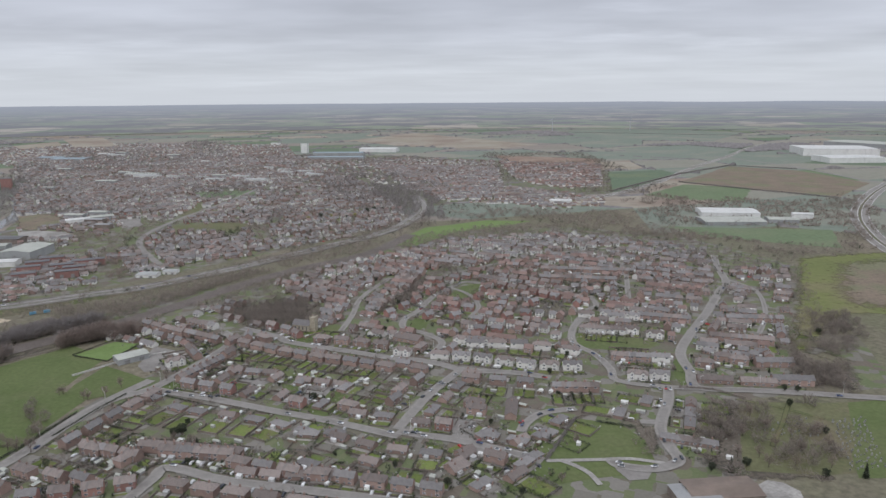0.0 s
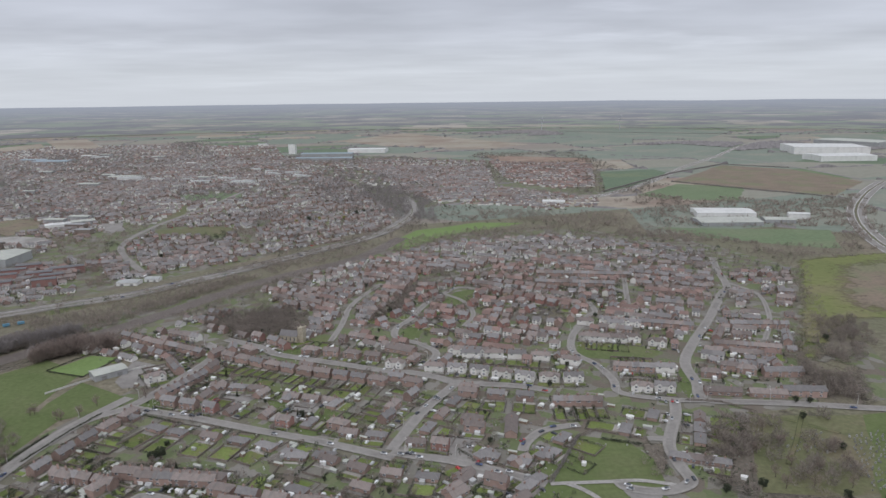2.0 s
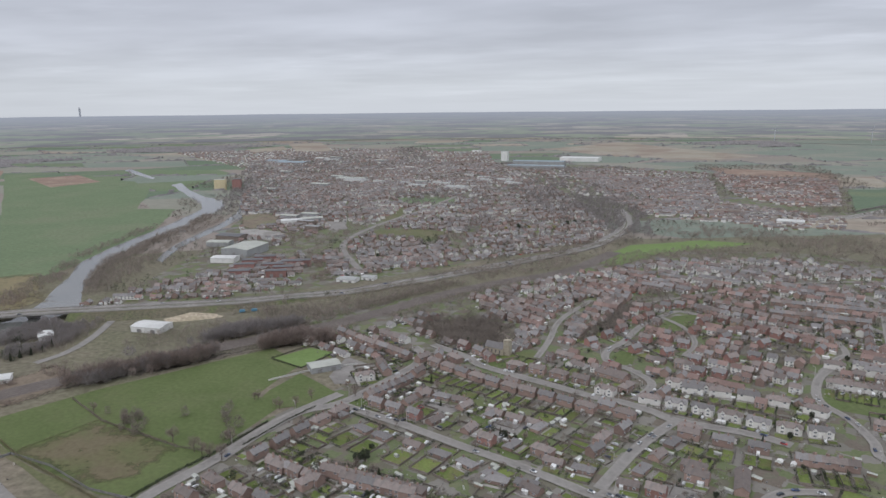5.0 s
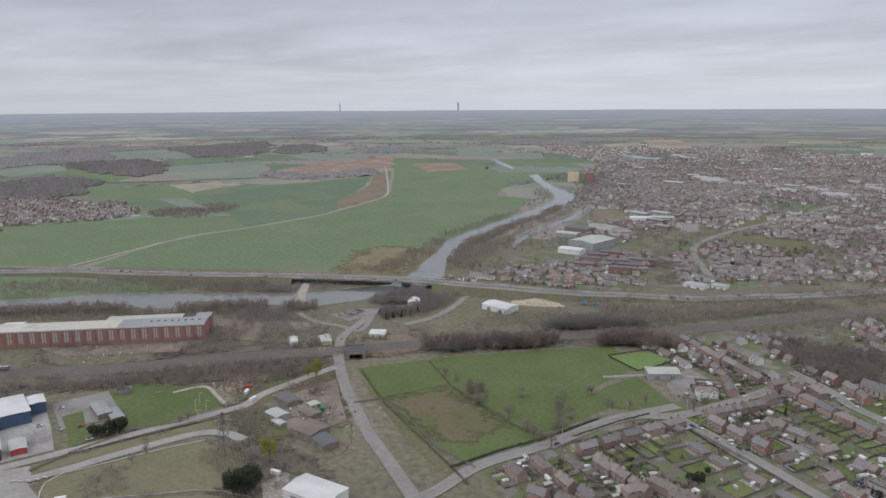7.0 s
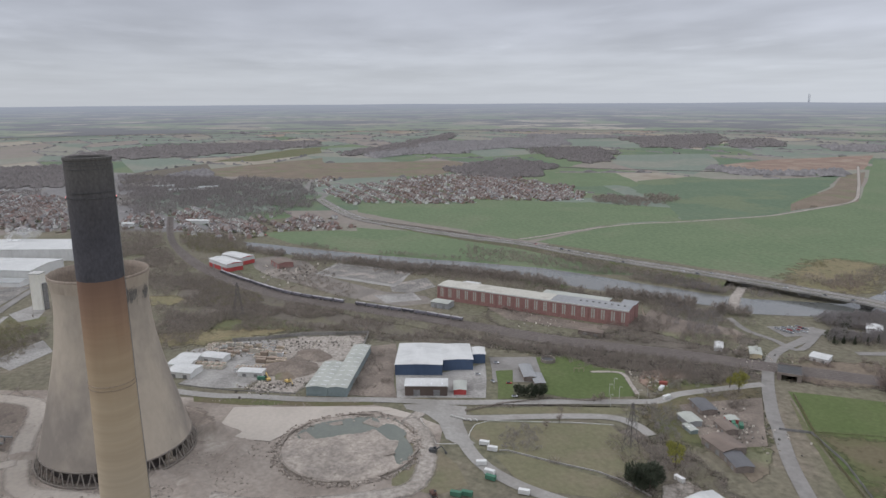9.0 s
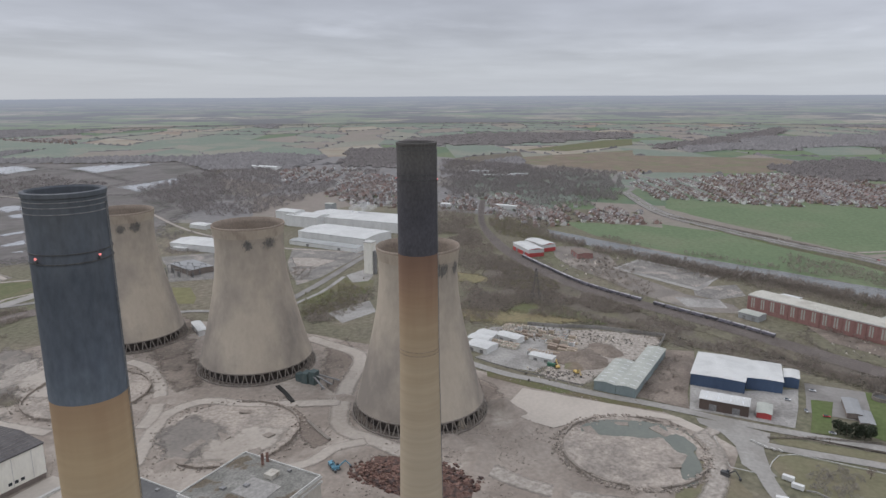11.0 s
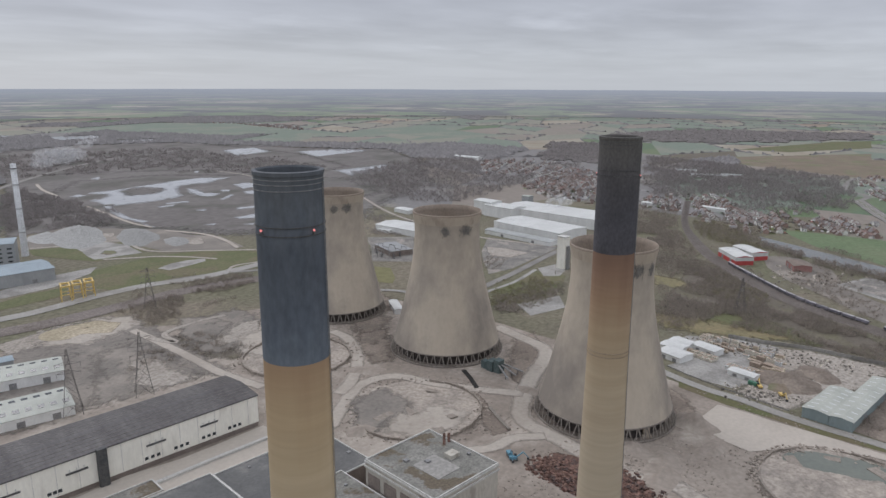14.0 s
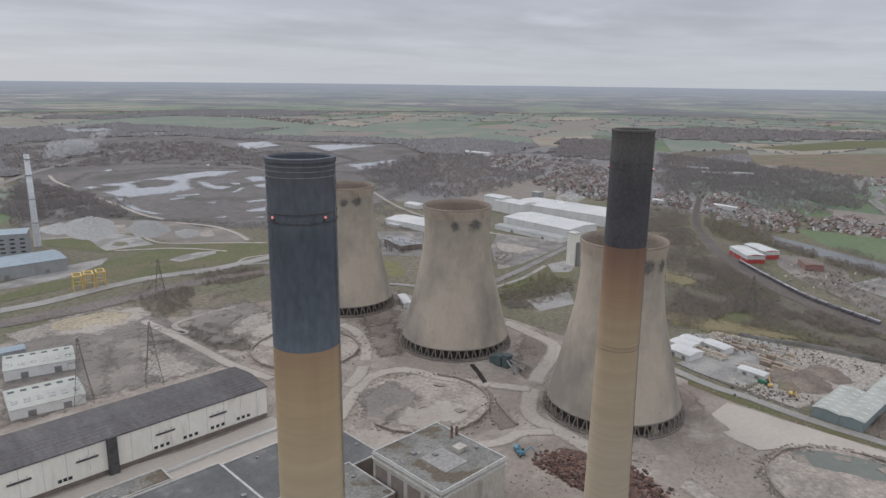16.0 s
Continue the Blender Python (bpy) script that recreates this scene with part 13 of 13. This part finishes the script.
wall_line("site_wall", [(-385, 119), (-384, 124), (-364, 148), (-349, 168), (-338, 177), (-319, 186)], 0.9, 0.5, concrete, "low pale wall across rough grass")
wall_line("pitch_fence", [(-373, 305), (-364, 322), (-327, 315), (-284, 298), (-247, 294)], 1.8, 0.06, steel_grey, "thin fence round the pitch")
wall_line("club_wall", [(-262, 470), (-240, 496), (-205, 520)], 1.6, 0.3, coping, "pale garden wall beside the playing field")
for k, (x, y) in enumerate(((-436, 101), (-433, 104), (-430, 107), (-428, 111), (-427, 115))):
    bm = bmesh.new()
    box(bm, -1.6, 1.6, -0.4, 0.4, 0, 1.0)
    bmesh.ops.bevel(bm, geom=bm.edges[:], offset=0.12, segments=1, affect="EDGES")
    ob = part("barrier_block", bm, coping, None)
    ob.matrix_basis = pose(x, y, 0.7, 0, 0, 60 - 8 * k)
    tagged(ob, "white concrete barrier block across the road", "barrier", "barrier blocks")


def container(x, y, ang, L, mat, label):
    c_ = thing("container", pose(x, y, 0.5, 0, 0, ang), label, "container")
    bm = bmesh.new()
    # corrugated sides as one prism
    n_ = int(L / 0.4)
    xs = [-L / 2 + L * k / n_ for k in range(n_ + 1)]
    line = [(x_, -1.22 - 0.06 * (k % 2)) for k, x_ in enumerate(xs)] + [(x_, 1.22 + 0.06 * (k % 2)) for k, x_ in enumerate(xs)][::-1]
    lo, hi = [bm.verts.new((a, b, 0.1)) for a, b in line], [bm.verts.new((a, b, 2.6)) for a, b in line]
    bm.faces.new(hi)
    for k in range(len(line)):
        j = (k + 1) % len(line)
        bm.faces.new((lo[k], lo[j], hi[j], hi[k]))
    part("body", bm, mat, c_)
    for s_ in (-1, 1):
        bm = bmesh.new()
        box(bm, s_ * L / 2 - 0.05, s_ * L / 2 + 0.05, -1.15, 1.15, 0.2, 2.5)
        part("door", bm, mat, c_)
    return c_


green_c, blue_c, red_c, white_c = paint("green_container", (0.06, 0.17, 0.11)), paint("blue_container", (0.10, 0.25, 0.36)), paint("red_container", (0.30, 0.08, 0.06)), shed_cols[0]
for x, y, a, m, lab in ((-385, 280, -30, green_c, "green steel container in the farmyard"), (-381, 283, -30, green_c, "green steel container in the farmyard"), (-378, 277, -30, green_c, "green steel container in the farmyard"), (-341, 88, 60, green_c, "green steel container on the site"), (-342, 82, 60, green_c, "green steel container on the site"),
                        (-394, 112, 60, white_c, "white site cabin beside the road"), (-386, 115, 60, white_c, "white site cabin beside the road"), (-336, 119, 60, white_c, "white site cabin beside the road"), (-330, 209, 20, white_c, "small white cabin by the workshop"), (-383, 638, 30, blue_c, "bright blue container beside the yard"), (-372, 644, 30, blue_c, "bright blue container beside the yard"),
                        (-455, 268, 60, red_c, "red lorry trailer in the scrapyard"), (-447, 262, 130, white_c, "white lorry trailer in the scrapyard"), (-432, 258, 110, white_c, "white caravan in the scrapyard"), (-530, -30, 70, green_c, "green skip in the aggregate yard"), (-354, 105, 50, green_c, "green skip wagon on the road"), (-360, 106, 50, white_c, "white lorry body on the road"), (-371, 104, 80, white_c, "white lorry body on the road")):
    container(x, y, a, 6.1, m, lab)
goal = thing("climbing_frame", pose(-493, 216, 0.3, 0, 0, 85), "timber frame on the sports lawn", "frame")
for x in (-4, 0, 4):
    bm = bmesh.new()
    beam(bm, (x, 0, 0), (x, 0, 3), 0.35)
    part("post", bm, stack_mats[3], goal)
bm = bmesh.new()
beam(bm, (-4.2, 0, 3), (4.2, 0, 3), 0.4)
part("crossbar", bm, stack_mats[3], goal)
tk = thing("round_tank", pose(-520, 200, 0.2), "round concrete tank beside the lawn", "tank")
bm = bmesh.new()
lathe(bm, [(6, 0), (6, 2.6), (5.5, 2.6), (5.5, 0.6)], 32)
part("ring", bm, leg_mat, tk)
bm = bmesh.new()
lathe(bm, [(5.4, 1.2), (0.05, 1.3)], 32)
part("cover", bm, steel_dark, tk)


def lamp_post(x, y, ang, h=9):
    l_ = thing("street_lamp", pose(x, y, 0.3, 0, 0, ang), "slim white street lamp beside the road", "street lamp", "street lamps")
    bm = bmesh.new()
    lathe(bm, [(0.16, 0), (0.11, h)], 8)
    part("column", bm, coping, l_)
    bm = bmesh.new()
    beam(bm, (0, 0, h), (1.8, 0, h + 0.3), 0.14)
    part("arm", bm, coping, l_)
    bm = bmesh.new()
    box(bm, 1.5, 2.4, -0.2, 0.2, h + 0.15, h + 0.4)
    part("lantern", bm, coping, l_)


for x, y in ((-455, 228), (-446, 220), (-429, 213), (-432, 236), (-440, 225), (-438, 246)):
    lamp_post(x, y, 30)
for c, w in streets[:9]:
    for i in range(3, len(c) - 2, 7):
        d = (c[i + 1] - c[i - 1]).normalized()
        p = c[i] + Vector((-d.y, d.x)) * (w / 2 + 0.6)
        lamp_post(p.x, p.y, math.degrees(math.atan2(-d.x, d.y)) + 180, 7)

# trench and pipes by the towers; the trench is a raised bar coloured with its inner dark
wall_line("culvert_wall", [(-448, -224), (-437, -212), (-425, -201)], 1.0, 3.0, soot, "near-black bar for a culvert trench, its inner dark in the colour")
wall_line("culvert_wall", [(-401, -179), (-390, -167), (-380, -155)], 1.4, 2.2, leg_mat, "broken concrete culvert")
shed((-545, -350), 45, 30, 8, 5, "white", "white shed behind the cooling towers")

# substation bays behind the towers
for k in range(9):
    b_ = thing("switch_bay", pose(-735 + (k % 3) * 14, -500 + (k // 3) * 18, 0, 0, 0, 80), "grey steel switchgear bay of the substation", "switchgear", "substation bays")
    for x in (-4, 4):
        bm = bmesh.new()
        beam(bm, (x, 0, 0), (x, 0, 11), 0.5)
        part("column", bm, steel_grey, b_)
    bm = bmesh.new()
    beam(bm, (-5, 0, 10.6), (5, 0, 10.6), 0.6)
    part("beam", bm, steel_grey, b_)
    for x in (-2, 0, 2):
        bm = bmesh.new()
        lathe(bm, [(0.3, 0), (0.3, 5), (0.15, 6)], 8)
        bmesh.ops.translate(bm, verts=bm.verts, vec=(x, 3, 0))
        part("insulator", bm, steel_dark, b_)

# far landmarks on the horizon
# pale blue-grey: the haze before these landmarks is in their colour
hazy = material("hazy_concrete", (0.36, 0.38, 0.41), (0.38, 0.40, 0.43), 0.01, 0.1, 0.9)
for x, y, n in ((-3848, 3116, 2), (-3280, 3708, 4)):
    for k in range(n):
        s_ = thing("distant_chimney", pose(x + 18 * k, y - 24 * k, 0), "hazy power station chimney on the horizon", "chimney", "distant chimneys")
        bm = bmesh.new()
        lathe(bm, [(2.6, 0), (2.0, 222 + 8 * (k % 2))], 10, True)
        part("shaft", bm, hazy, s_)
for x, y, h in ((870, 4462, 70), (1330, 4302, 72)):
    t_ = thing("wind_turbine", pose(x, y, 0, 0, 0, 20), "white wind turbine far across the fields", "wind turbine")
    bm = bmesh.new()
    lathe(bm, [(2.0, 0), (1.3, h)], 12, True)
    part("mast", bm, hazy, t_)
    bm = bmesh.new()
    box(bm, -2, 2, -5, 4, h - 1, h + 3)
    part("nacelle", bm, hazy, t_)
    for k in range(3):
        bm = bmesh.new()
        a = radians(20 + 120 * k)
        beam(bm, (0, -5.5, h + 1), (24 * math.sin(a), -5.5, h + 1 + 24 * math.cos(a)), 1.3, 0.5)
        part("blade", bm, hazy, t_)
